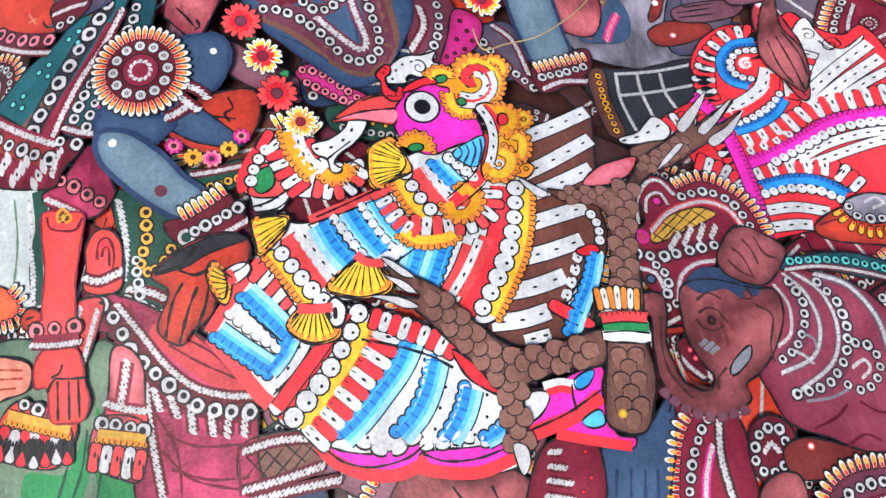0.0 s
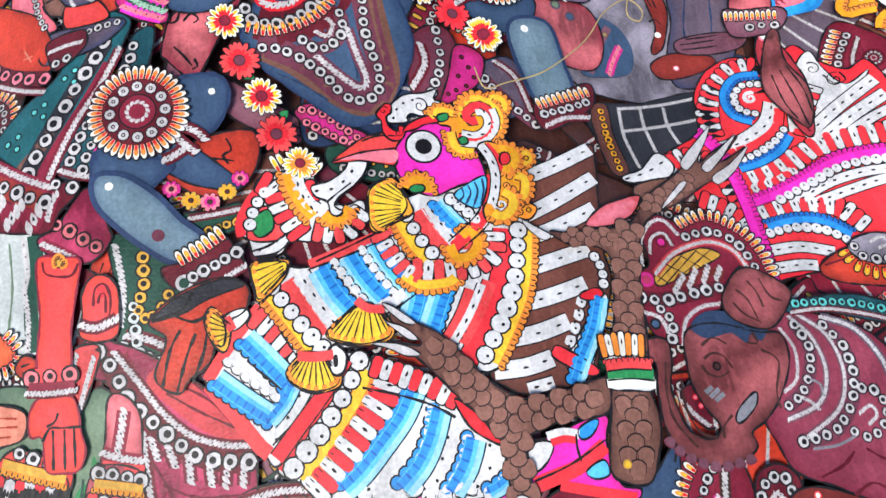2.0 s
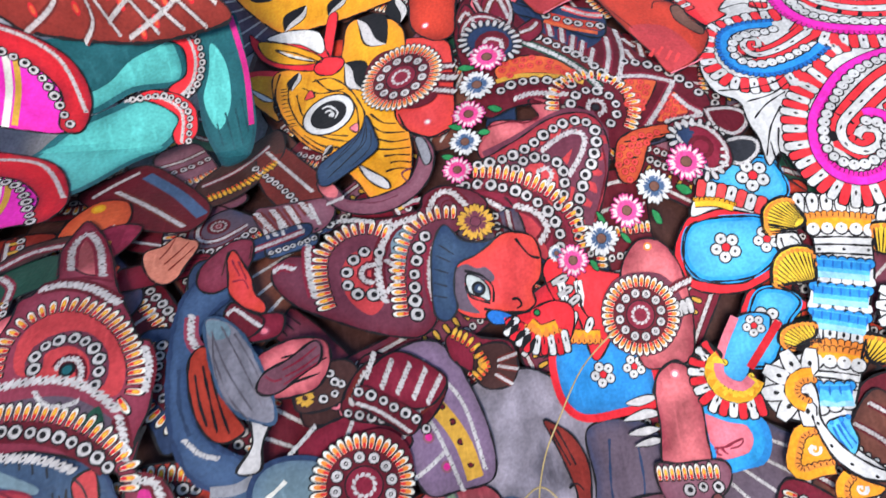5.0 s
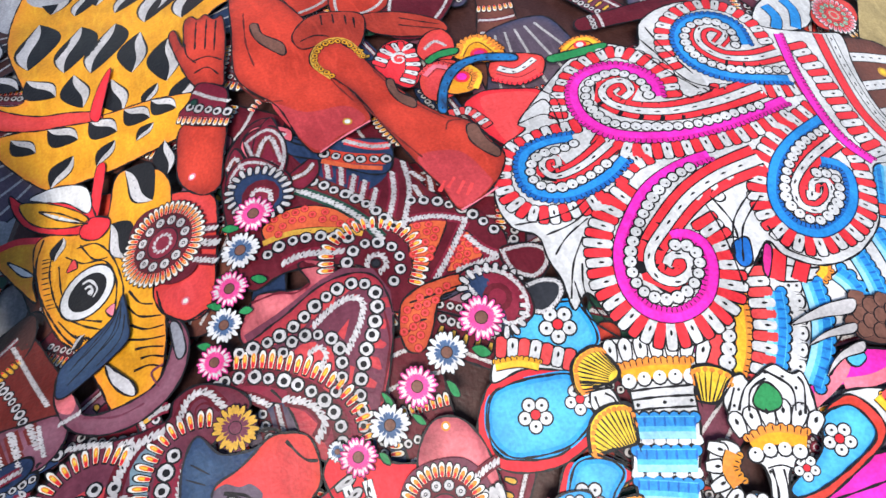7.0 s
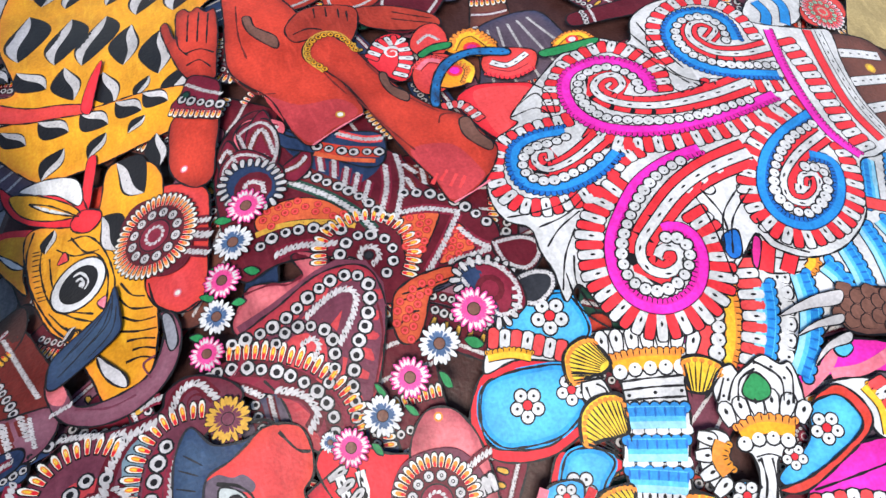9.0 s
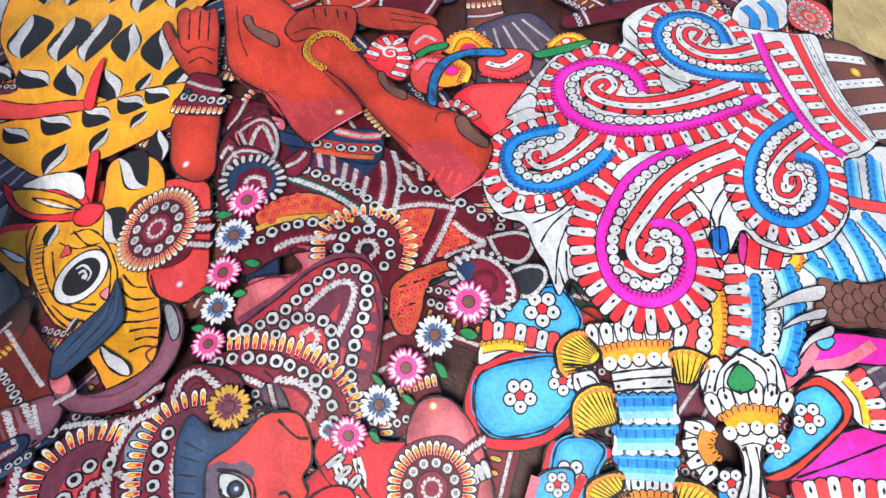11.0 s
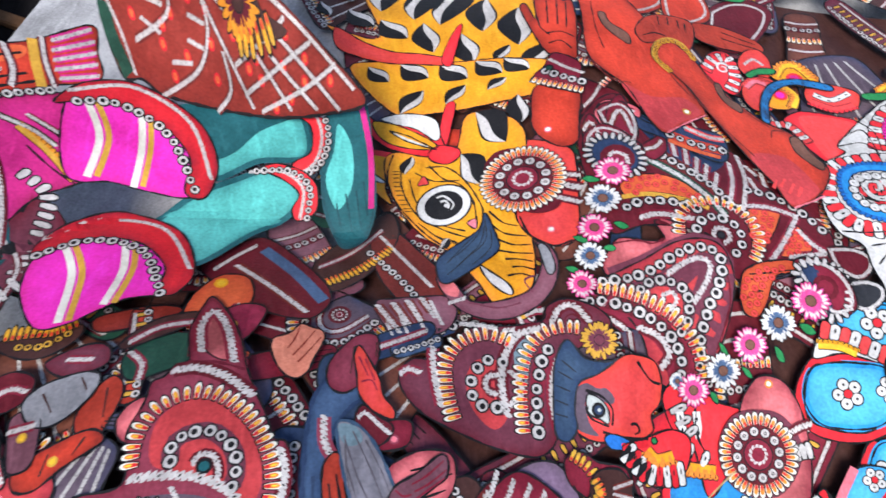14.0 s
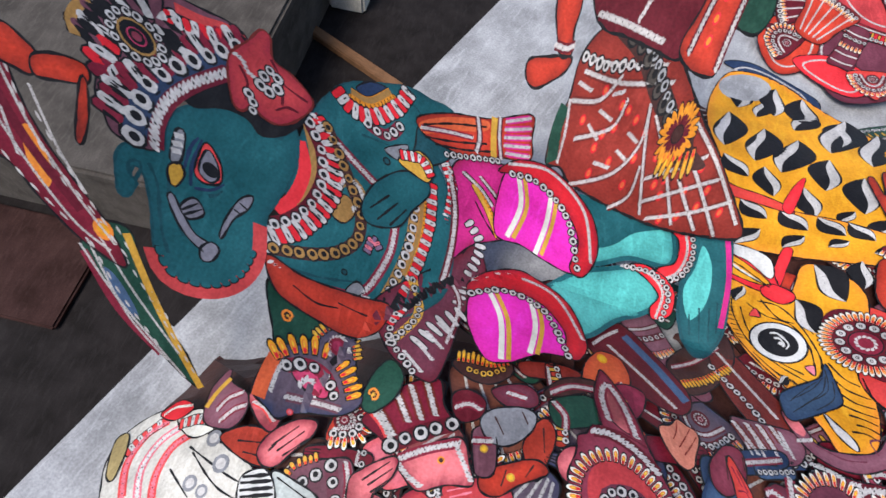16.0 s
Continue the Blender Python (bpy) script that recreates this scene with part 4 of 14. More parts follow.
body.ruffle([(-4.2, 20.4), (-2.5, 19.1), (0.5, 19.0), (1.5, 19.5)], 1.5, side=-1, lift=0.5)
body.bars([(-2.6, 21.0), (-0.5, 20.6), (1.3, 20.6), (3.5, 20.7), (5.7, 22.1), (6.1, 23.9)], 2.6, 1.25, 2.3, "coral", lift=0.42)
body.ruffle([(1.0, 23.3), (1.6, 21.7), (3.3, 21.7), (4.5, 23.3), (3.7, 25.0), (2.5, 24.5)], 1.5, "amber", "orange", lift=0.62, side=-1)
body.spiral((2.8, 23.5, 1.31), 1.3, 2.5, -1, ((0.4, "coral"), (0.3, "orange")))
tas = Panel(bird, "tassel", [(-6.9, 30.7), (-5.0, 31.8), (-3.8, 31.5), (-2.6, 28.8), (-2.4, 27.4), (-4.3, 26.5), (-6.2, 25.5), (-7.1, 26.1), (-7.2, 28.1)], "yellow", 10, label="yellow fan-shaped tassel")
tas.tassel([(-6.7, 30.6), (-5.0, 31.6), (-3.9, 31.2), (-2.9, 28.8), (-3.4, 27.5), (-4.5, 26.7), (-6.1, 25.7), (-6.9, 26.4), (-7.1, 28.1)], [(-1.5, 28.0)], "yellow")
tas2 = Panel(bird, "tassel", [(-19.6, 23.5), (-16.0, 23.5), (-16.0, 22.4), (-16.7, 21.2), (-19.1, 19.3), (-19.6, 20.9)], "yellow", 11, label="yellow fan-shaped tassel")
tas2.tassel([(-19.5, 23.3), (-16.3, 23.3), (-16.2, 22.3), (-17.0, 21.4), (-19.0, 19.6), (-19.5, 20.9)], [(-14.5, 23.8)], "yellow")
tas3 = Panel(bird, "tassel", [(-12.6, 15.2), (-10.8, 16.9), (-8.6, 18.1), (-6.8, 17.0), (-5.6, 15.3), (-6.2, 13.8), (-9.0, 13.6), (-11.3, 14.2)], "yellow", 11, label="yellow fan-shaped tassel")
tas3.tassel([(-12.4, 15.2), (-10.8, 16.7), (-8.7, 17.8), (-7.0, 16.8), (-5.9, 15.2), (-6.4, 14.1), (-9.0, 13.8), (-11.2, 14.4)], [(-8.0, 19.0)], "yellow")
tas3.line([(-9.2, 18.4), (-8.1, 17.4), (-6.4, 17.1)], 0.9, "coral", lift=0.9)
tas4 = Panel(bird, "tassel", [(-16.9, 11.7), (-16.1, 13.0), (-14.6, 13.7), (-12.0, 12.9), (-11.3, 10.9), (-11.7, 9.8), (-14.1, 9.5), (-16.0, 10.4)], "yellow", 11, label="yellow fan-shaped tassel")
tas4.tassel([(-16.8, 11.6), (-15.9, 12.8), (-14.6, 13.4), (-12.3, 12.7), (-11.6, 11.0), (-12.0, 10.0), (-14.0, 9.7), (-15.9, 10.5)], [(-13.7, 14.5)], "yellow")
tas4.line([(-15.6, 13.4), (-13.8, 13.1), (-12.0, 13.1)], 1.0, "coral", lift=0.9)
Panel(bird, "ring_end", [(-12.6, 13.2), (-11.7, 14.1), (-10.7, 12.9), (-11.1, 11.2), (-12.2, 11.2)], "white", 12, edge=0.26).patch([(-12.0, 12.9), (-11.6, 13.0), (-11.6, 12.0), (-12.0, 11.9)], "ink", ink=False, lift=0.3)
cuff = Panel(bird, "cuff", [(-24.8, 18.0), (-24.0, 19.4), (-22.8, 18.3), (-22.2, 16.7), (-22.9, 14.7), (-24.1, 15.7)], "yellow", 10)
cuff.tassel([(-24.6, 18.0), (-23.9, 19.1), (-23.0, 18.1), (-22.7, 16.7), (-23.1, 15.3), (-24.0, 16.0)], [(-21.4, 16.6)], "yellow")
Panel(bird, "white_cuff", [(-22.7, 18.3), (-20.7, 18.9), (-20.2, 17.9), (-22.0, 16.7)], "white", 10).line([(-22.6, 18.2), (-22.0, 16.8)], 0.9, "coral")
tuft = Panel(bird, "floral_tuft", [(-20.8, 26.9), (-20.2, 29.0), (-19.1, 31.0), (-18.2, 32.7), (-15.9, 33.2), (-14.1, 33.6), (-12.6, 32.5), (-12.4, 30.7), (-11.4, 29.5), (-9.6, 29.0), (-7.7, 29.4), (-7.4, 27.8), (-8.0, 26.2), (-10.5, 25.2), (-12.9, 25.6), (-13.6, 25.2), (-15.6, 25.5), (-16.6, 24.2), (-19.2, 24.1), (-19.8, 25.9)], "white", 10, label="red and white flower tuft with green heart")
tuft.line([(-20.4, 26.4), (-20.5, 27.9), (-19.4, 30.1), (-18.3, 31.4)], 1.0, "bright_red", lift=0.3)
tuft.pearls([(-19.5, 27.6), (-18.9, 29.5), (-17.8, 31.0)], 0.62, lift=0.5)
tuft.patch([(-19.9, 26.2), (-19.3, 28.2), (-18.0, 29.5), (-16.3, 28.8), (-15.6, 27.1), (-16.4, 25.9), (-18.2, 25.6)], "coral", lift=0.34)
tuft.patch([(-19.3, 27.4), (-18.9, 28.5), (-17.6, 29.1), (-17.1, 27.9), (-17.3, 26.8), (-18.5, 26.1), (-19.2, 26.6)], "green", lift=0.5)
tuft.petals([(-16.1, 33.2), (-14.4, 33.8), (-12.9, 32.6)], 2.2, 0.75, 1, "yellow", "cream", lift=0.2)
tuft.bars([(-17.8, 32.1), (-16.8, 31.3), (-16.2, 29.4), (-15.4, 27.6), (-14.6, 26.4)], 2.6, 1.1, 2.1, "bright_red", lift=0.42)
tuft.ruffle([(-15.5, 33.0), (-15.2, 31.2), (-14.3, 29.3), (-13.2, 27.8)], 1.7, "amber", "orange", lift=0.55, side=-1)
tuft.stripes([[(-14.4, 32.6), (-14.2, 31.2), (-13.3, 29.4), (-12.5, 28.7)]], 1.4, "white", "ink", 0.6, step=1.6)
tuft.patch([(-13.6, 31.9), (-12.6, 32.1), (-12.2, 30.6), (-12.2, 29.7), (-13.2, 30.0)], "bright_red", lift=0.62)
tuft.bars([(-12.5, 26.4), (-11.0, 26.0), (-9.5, 26.4), (-8.1, 27.9)], 2.6, 1.2, 2.2, "coral", lift=0.4)
tuft.ruffle([(-12.0, 28.0), (-11.0, 27.2), (-9.7, 27.5), (-8.9, 28.6)], 1.5, "amber", "orange", lift=0.55, side=-1)
tuft.spiral((-10.4, 28.5, 1.08), 1.2, 2.4, 1, ((0.5, "white"), (0.14, "ink")))
tuft.lines([[(-19.6, 24.7), (-17.7, 25.2), (-15.7, 26.5)], [(-19.2, 24.1), (-17.1, 24.3), (-15.6, 25.4)]], 0.22, lift=0.5)
tuft.dashes([(-18.7, 24.8), (-17.1, 25.5), (-15.2, 26.6)], 0.4, 0.4, 1.6)
tongue = Panel(bird, "tongue", [(-12.9, 31.4), (-10.9, 31.9), (-9.3, 33.1), (-8.4, 34.7), (-7.2, 35.0), (-6.6, 34.7), (-7.1, 32.6), (-8.5, 31.1), (-10.0, 30.0), (-10.7, 29.1), (-10.2, 28.5), (-9.8, 28.3), (-10.3, 27.8), (-11.1, 28.1), (-11.4, 29.5), (-12.6, 30.2)], "white", 11)
tongue.dashes([(-12.4, 30.8), (-10.5, 31.0), (-8.8, 32.4), (-7.7, 34.2)], 0.5, 0.4, 1.7)
tongue.lines([[(-11.4, 29.5), (-10.1, 30.5), (-8.7, 31.5)]], 0.2)
head = Panel(bird, "head", [(-3.8, 33.4), (-3.4, 35.6), (-2.2, 37.4), (-0.5, 38.4), (1.9, 38.4), (4.1, 37.3), (5.6, 35.0), (6.3, 31.6), (5.5, 30.7), (3.2, 30.4), (0.5, 29.3), (-1.4, 29.8), (-3.0, 31.3)], "pink", 11, label="pink round head with a white eye")
head.eye((-0.3, 35.4, 1.86), glint=False)
head.patch([(2.4, 29.2), (3.4, 30.1), (6.1, 31.4), (6.2, 29.9), (5.4, 27.9), (4.6, 27.4), (3.2, 28.2)], "sky_blue", lift=0.3)
head.lines([[(3.3, 30.1), (3.5, 29.1), (2.6, 28.2)], [(4.1, 30.3), (4.3, 29.3), (3.5, 27.9)], [(4.9, 30.7), (5.1, 29.4), (4.3, 27.5)], [(5.8, 31.1), (5.8, 29.5), (5.2, 27.9)]], 0.22, "navy", 0.5)
head.ruffle([(-2.9, 30.5), (-2.3, 31.4), (-1.1, 31.6), (-0.3, 30.7), (-0.3, 29.7)], 1.5, "amber", "orange", lift=0.5, side=1)
head.patch([(-2.5, 30.3), (-1.8, 30.8), (-0.8, 30.6), (-0.9, 29.9), (-2.0, 29.8)], "green", lift=0.75)
head.lines([[(-2.4, 37.0), (-1.3, 37.9), (0.0, 38.2)], [(5.8, 34.2), (6.2, 32.5)]], 0.25, lift=0.3)
beak = Panel(bird, "beak", [(-10.5, 33.9), (-8.9, 35.4), (-7.1, 36.6), (-5.1, 37.2), (-2.9, 37.2), (-2.5, 36.7), (-3.4, 35.3), (-3.6, 33.3), (-5.5, 33.6), (-7.6, 34.0)], "coral", 12, label="coral beak")
beak.lines([[(-10.3, 34.1), (-7.2, 35.0), (-3.4, 35.3)], [(-7.1, 36.3), (-5.3, 36.9), (-3.2, 36.8)]], 0.22)
beak.patch([(-10.0, 34.2), (-7.2, 34.9), (-3.5, 35.1), (-3.7, 33.6), (-6.1, 33.9), (-7.9, 34.2)], "rose", ink=False, lift=0.2)
crest = Panel(bird, "crest", [(-4.0, 38.5), (-3.5, 40.5), (-1.9, 41.8), (0.3, 42.1), (2.0, 42.6), (1.5, 41.3), (2.4, 41.0), (1.2, 39.9), (-0.0, 39.2), (-1.3, 39.5), (-1.8, 39.0), (-1.8, 38.5)], "white", 11)
crest.spiral((-0.1, 40.5, 1.05), 1.4, 2.0, -1, ((0.16, "ink"),))
crest.dashes([(-3.3, 39.0), (-2.5, 40.5), (-0.9, 41.2)], 0.4, 0.35, 1.3)
wattle = Panel(bird, "red_curl", [(-5.2, 39.5), (-4.1, 40.7), (-3.4, 40.5), (-3.6, 39.5), (-4.1, 39.2), (-3.9, 37.9), (-3.0, 37.4), (-2.8, 38.1), (-2.1, 37.7), (-2.5, 36.5), (-3.6, 36.2), (-4.6, 37.1), (-4.7, 38.6)], "bright_red", 12)
wattle.spiral((-4.3, 39.9, 0.61), 1.2, 0.5, 1, ((0.2, "ink"),))
wattle.spiral((-2.9, 37.2, 0.61), 1.2, 0.5, -1, ((0.2, "ink"),))
crownband = Panel(bird, "brow_band", [(-2.4, 37.4), (-1.1, 38.6), (1.0, 39.2), (1.9, 38.4), (0.2, 38.1), (-1.3, 37.4)], "bright_red", 12)
comb = Panel(bird, "comb", [(0.4, 39.2), (1.2, 40.2), (2.8, 40.4), (3.8, 39.8), (4.3, 41.3), (6.0, 42.0), (7.7, 41.5), (8.9, 42.2), (10.3, 41.6), (10.7, 40.3), (9.6, 38.9), (9.5, 37.3), (7.9, 35.5), (6.1, 35.2), (4.8, 34.0), (3.6, 34.7), (2.7, 36.2), (3.1, 37.7), (1.8, 38.1)], "amber", 12, label="yellow curled comb")
comb.ruffle([(0.8, 39.2), (2.1, 40.1), (3.7, 39.6)], 1.3, lift=0.4, side=1)
comb.ruffle([(2.8, 37.1), (3.0, 35.4), (4.0, 34.5), (5.4, 34.6)], 1.5, lift=0.4, side=-1)
comb.ruffle([(4.4, 39.2), (4.9, 40.9), (6.6, 41.7), (8.1, 41.0), (9.2, 39.7), (9.0, 37.7), (7.8, 36.1), (6.2, 35.4)], 1.5, lift=0.45, side=1)
comb.ruffle([(7.9, 41.5), (9.2, 41.9), (10.2, 40.9), (9.6, 39.5)], 1.2, lift=0.4, side=1)
comb.stripes([[(3.8, 36.3), (5.6, 36.0), (7.4, 36.8), (8.2, 38.5), (7.7, 40.1), (6.4, 40.5), (5.1, 39.4), (5.4, 38.5), (6.3, 38.6)]], 1.1, "bright_red", None, 0.6)
comb.stripes([[(4.0, 35.7), (6.0, 35.5), (7.9, 36.8), (8.6, 38.5), (8.3, 40.1)]], 0.8, "white", None, 0.62)
comb.stripes([[(4.3, 36.9), (5.9, 36.6), (7.2, 37.4), (7.6, 38.7), (7.1, 39.6), (6.3, 39.6)]], 0.8, "white", "ink", 0.68)
comb.patch([(1.7, 39.2), (2.9, 39.5), (2.9, 38.7), (1.9, 38.4)], "green", lift=0.8)
comb.patch([(3.8, 36.2), (4.6, 36.5), (4.9, 35.7), (4.1, 35.4)], "green", lift=0.8)
lappet = Panel(bird, "lappet", [(5.9, 35.2), (7.1, 35.8), (8.5, 35.4), (10.2, 35.2), (11.5, 34.5), (12.4, 34.5), (12.1, 32.8), (11.1, 32.0), (11.4, 30.0), (10.8, 27.9), (11.5, 26.8), (10.3, 25.5), (8.7, 26.0), (7.0, 25.2), (5.6, 25.8), (5.5, 27.5), (6.8, 28.9), (7.1, 31.5), (6.6, 33.7)], "amber", 12, label="yellow side lappet with white scroll")
lappet.stripes([[(6.3, 35.2), (7.2, 33.4), (7.4, 31.1), (6.9, 28.9), (6.4, 27.7)]], 1.0, "white", "ink", 0.6)
lappet.line([(6.9, 35.4), (7.9, 33.7), (8.1, 31.5)], 0.8, "bright_red", lift=0.5)
lappet.ruffle([(8.3, 35.0), (9.8, 34.7), (10.4, 33.4), (9.3, 31.8), (8.4, 32.1)], 1.6, "amber", "orange", lift=0.5, side=1)
lappet.patch([(8.6, 34.2), (9.4, 34.1), (9.4, 33.0), (8.5, 32.6), (8.2, 33.3)], "bright_red", lift=0.76)
lappet.ruffle([(10.8, 34.2), (11.8, 34.2), (11.9, 33.1), (11.0, 32.5)], 1.1, lift=0.45, side=1)
lappet.ruffle([(9.8, 31.4), (10.9, 30.8), (10.6, 28.7), (9.5, 28.0)], 1.5, lift=0.45, side=1)
lappet.ruffle([(6.3, 26.5), (7.4, 25.9), (8.8, 26.8), (9.2, 28.4), (8.1, 29.4)], 1.6, lift=0.55, side=-1)
lappet.spiral((7.5, 27.6, 1.11), 1.3, 2.0, 1, ((0.4, "white"), (0.14, "ink")))
lappet.spots([(11.4, 33.4, 0.37), (10.5, 26.7, 0.35)], "ink", "amber", 0.8)
hemr = Panel(bird, "hem_piece", [(6.0, 2.0), (7.5, 2.4), (9.6, 2.7), (11.1, 3.4), (13.6, 4.0), (14.6, 3.5), (14.0, 1.1), (14.7, -2.6), (16.6, -3.3), (15.9, -4.3), (12.3, -3.1), (9.7, -1.9), (7.4, -2.0), (5.9, -3.3)], "pink", 9, label="pink and red robe end")
hemr.line([(6.4, -1.7), (8.9, -1.1), (11.0, -0.5), (13.8, 1.1)], 1.5, "bright_red", lift=0.3)
hemr.line([(8.8, -2.0), (11.8, -2.9), (16.1, -4.1)], 1.0, "bright_red", lift=0.3)
hemr.patch([(6.3, 2.0), (7.8, 2.3), (8.7, 1.7), (7.8, 0.2), (6.5, -0.5), (6.1, 0.7)], "white", lift=0.35)
hemr.patch([(11.4, 2.9), (13.0, 3.7), (13.6, 3.4), (12.7, 2.2), (11.6, 1.9)], "blue", lift=0.35)
hemr.patch([(11.5, -1.1), (13.4, -0.2), (13.8, -1.6), (12.4, -1.9)], "sky_blue", lift=0.35)
hemr.line([(8.2, 2.6), (9.9, 2.8), (11.4, 2.4)], 0.9, "white", lift=0.4)
hemr.line([(8.5, 2.0), (9.9, 2.2), (11.0, 1.9)], 0.7, "bright_red", lift=0.45)
hemr.lines([[(6.4, -1.3), (9.0, -0.6), (10.9, 0.1), (13.9, 1.6)], [(11.1, 2.5), (11.0, 1.2), (11.2, -0.1)]], 0.22, lift=0.5)
Panel(bird, "red_lining", [(-0.4, 7.3), (1.4, 5.9), (3.6, 2.9), (4.6, 1.9), (2.5, 3.0), (0.7, 4.6)], "bright_red", 10)

leg = Panel(bird, "scaled_leg", [(-5.8, 16.6), (-3.5, 15.4), (-1.0, 13.8), (1.0, 11.5), (2.8, 9.2), (4.6, 7.5), (7.0, 6.3), (10.0, 6.6), (13.7, 7.4), (15.3, 7.2), (14.6, 4.1), (10.7, 4.0), (8.3, 3.5), (6.1, 2.6), (6.0, -0.1), (5.8, -2.8), (4.2, -2.3), (3.8, 0.1), (3.9, 2.8), (2.2, 5.0), (-0.3, 7.8), (-1.8, 9.7), (-3.6, 11.7), (-5.5, 13.2), (-6.1, 13.8), (-3.2, 12.9), (-3.4, 13.8), (-5.4, 15.0)], "bark", 13, label="brown scaled leg with pale claws")
leg.scales([(-2.0, 13.0), (0.0, 10.4), (2.0, 7.6), (3.9, 5.1), (5.0, 2.7), (5.0, -0.0), (5.0, -1.9)], 3.2, 1.0)
leg.scales([(13.9, 5.6), (10.9, 5.4), (8.2, 5.1), (5.9, 5.1)], 3.4, 1.05, lift=1.2)
for claw in ([(-3.3, 15.2), (-4.5, 16.4), (-5.7, 17.4), (-6.6, 17.7), (-5.7, 16.5), (-4.4, 15.3)], [(-3.3, 13.6), (-4.5, 14.9), (-5.9, 15.6), (-6.5, 15.8), (-5.4, 14.7), (-4.2, 13.6)], [(-3.2, 12.0), (-4.7, 13.1), (-6.4, 13.6), (-8.1, 13.7), (-6.2, 12.9), (-4.6, 12.0)], [(4.4, -2.4), (5.7, -2.8), (5.8, -4.4), (5.0, -5.4), (4.5, -4.2)]):
    Panel(bird, "claw", claw, "grey_white", 14, edge=0.14)
arm = Panel(bird, "scaled_arm", [(12.3, 23.9), (14.5, 23.6), (17.9, 23.8), (21.4, 24.0), (23.4, 25.8), (24.4, 27.4), (26.3, 28.5), (29.4, 30.4), (32.4, 32.8), (35.2, 35.7), (32.9, 31.9), (35.6, 33.4), (39.2, 35.2), (35.8, 31.7), (39.7, 33.4), (35.6, 30.0), (32.6, 28.6), (28.6, 26.4), (25.4, 25.3), (23.3, 23.5), (22.0, 20.2), (20.9, 15.4), (20.4, 10.9), (19.5, 6.2), (19.8, 2.6), (18.9, -0.6), (17.6, -2.9), (15.3, -2.6), (13.9, -1.1), (15.0, 4.3), (16.1, 8.9), (17.7, 15.0), (18.6, 19.7), (17.4, 21.6), (14.2, 22.2)], "bark", 13, label="brown scaled limb with claws and a bracelet", curl=0.3)
arm.scales([(16.5, -2.0), (16.9, 1.3), (17.3, 5.2), (18.2, 9.9), (19.2, 14.9), (20.3, 19.6), (21.6, 23.2)], 3.4, 1.05)
arm.scales([(24.2, 26.2), (27.5, 27.6), (30.7, 29.5)], 2.6, 0.8)
arm.scales([(19.7, 22.6), (17.0, 22.9), (14.4, 23.0)], 1.4, 0.75)
arm.spots((15.6, -0.9, 0.45), "gold", "yellow", 1.6)
brace = Panel(bird, "bracelet", [(15.1, 11.4), (17.1, 11.7), (19.5, 11.4), (19.5, 9.5), (20.1, 8.5), (20.0, 5.8), (17.6, 5.9), (15.1, 6.5), (15.5, 8.6), (15.1, 9.7)], "white", 14, label="painted bracelet of white, green and red bands")
brace.bars([(15.4, 10.7), (17.4, 10.7), (19.5, 10.3)], 2.4, 0.95, 1.35, "orange", alt="cream")
brace.ruffle([(15.3, 8.6), (17.6, 8.6), (20.1, 8.2)], 1.0, "coral", "coral", lift=0.4, side=1)
brace.line([(15.3, 7.7), (17.7, 7.6), (20.1, 7.2)], 1.2, "green", lift=0.4)
brace.line([(15.1, 6.9), (17.5, 6.7), (20.1, 6.2)], 0.9, "cream", lift=0.4)
brace.lines([[(15.4, 8.1), (17.8, 8.1), (20.1, 7.7)], [(15.2, 7.2), (17.6, 7.1), (20.1, 6.6)]], 0.18, lift=0.5)
for claw in ([(12.4, 23.4), (10.7, 24.7), (9.5, 25.5), (10.0, 24.3), (11.4, 22.9)], [(30.7, 32.1), (33.5, 34.8), (36.0, 36.9), (33.9, 33.6), (31.3, 30.9)], [(33.2, 31.3), (36.1, 33.4), (38.9, 35.4), (36.4, 32.5), (33.9, 30.4)], [(34.1, 29.7), (36.9, 31.3), (39.9, 33.5), (37.4, 30.4), (34.6, 28.6)], [(30.5, 29.0), (28.5, 27.2), (26.2, 25.7), (27.9, 27.6), (29.9, 29.3)]):
    Panel(bird, "claw", claw, "grey_white", 14, edge=0.12)
Panel(bird, "foot_web", [(16.8, 24.6), (19.4, 26.8), (23.9, 28.0), (24.0, 27.0), (22.1, 25.1), (18.7, 24.1)], "rose", 8)

# ---- the red and white scroll-feathered puppet ----
scroll = puppet("scroll_bird_puppet", "red and white striped leather puppet with pink and blue scrolls", at=(44.9, 28.7))
cape = Panel(scroll, "feather_cape", [(34.2, 36.2), (35.4, 39.3), (35.7, 42.0), (38.1, 45.5), (41.7, 47.3), (45.0, 46.9), (48.2, 46.8), (50.6, 47.6), (52.6, 44.7), (55.4, 42.6), (58.3, 43.2), (60.0, 36.2), (58.4, 25.3), (55.2, 19.9), (51.4, 19.5), (47.2, 16.6), (42.3, 16.4), (37.9, 15.8), (36.5, 15.4), (36.4, 18.5), (34.5, 22.4), (31.7, 25.8), (31.0, 28.3), (26.8, 30.1), (28.3, 33.1)], "bright_red", 5, label="red cape with white feather dashes")
cape.patch([(46.9, 36.6), (49.6, 44.1), (52.0, 46.3), (52.9, 43.3), (54.7, 40.5), (57.9, 41.9), (54.7, 38.3), (49.3, 34.3)], "white", lift=0.18)
cape.stripes([[(47.8, 34.0), (52.3, 37.2), (58.1, 40.5)], [(48.8, 32.9), (53.9, 35.9), (58.7, 38.2)]], 1.6, "white", "ink", 0.3)
cape.stripes([[(53.3, 33.9), (56.4, 35.3), (59.4, 36.3)]], 1.2, "white", "ink", 0.3)
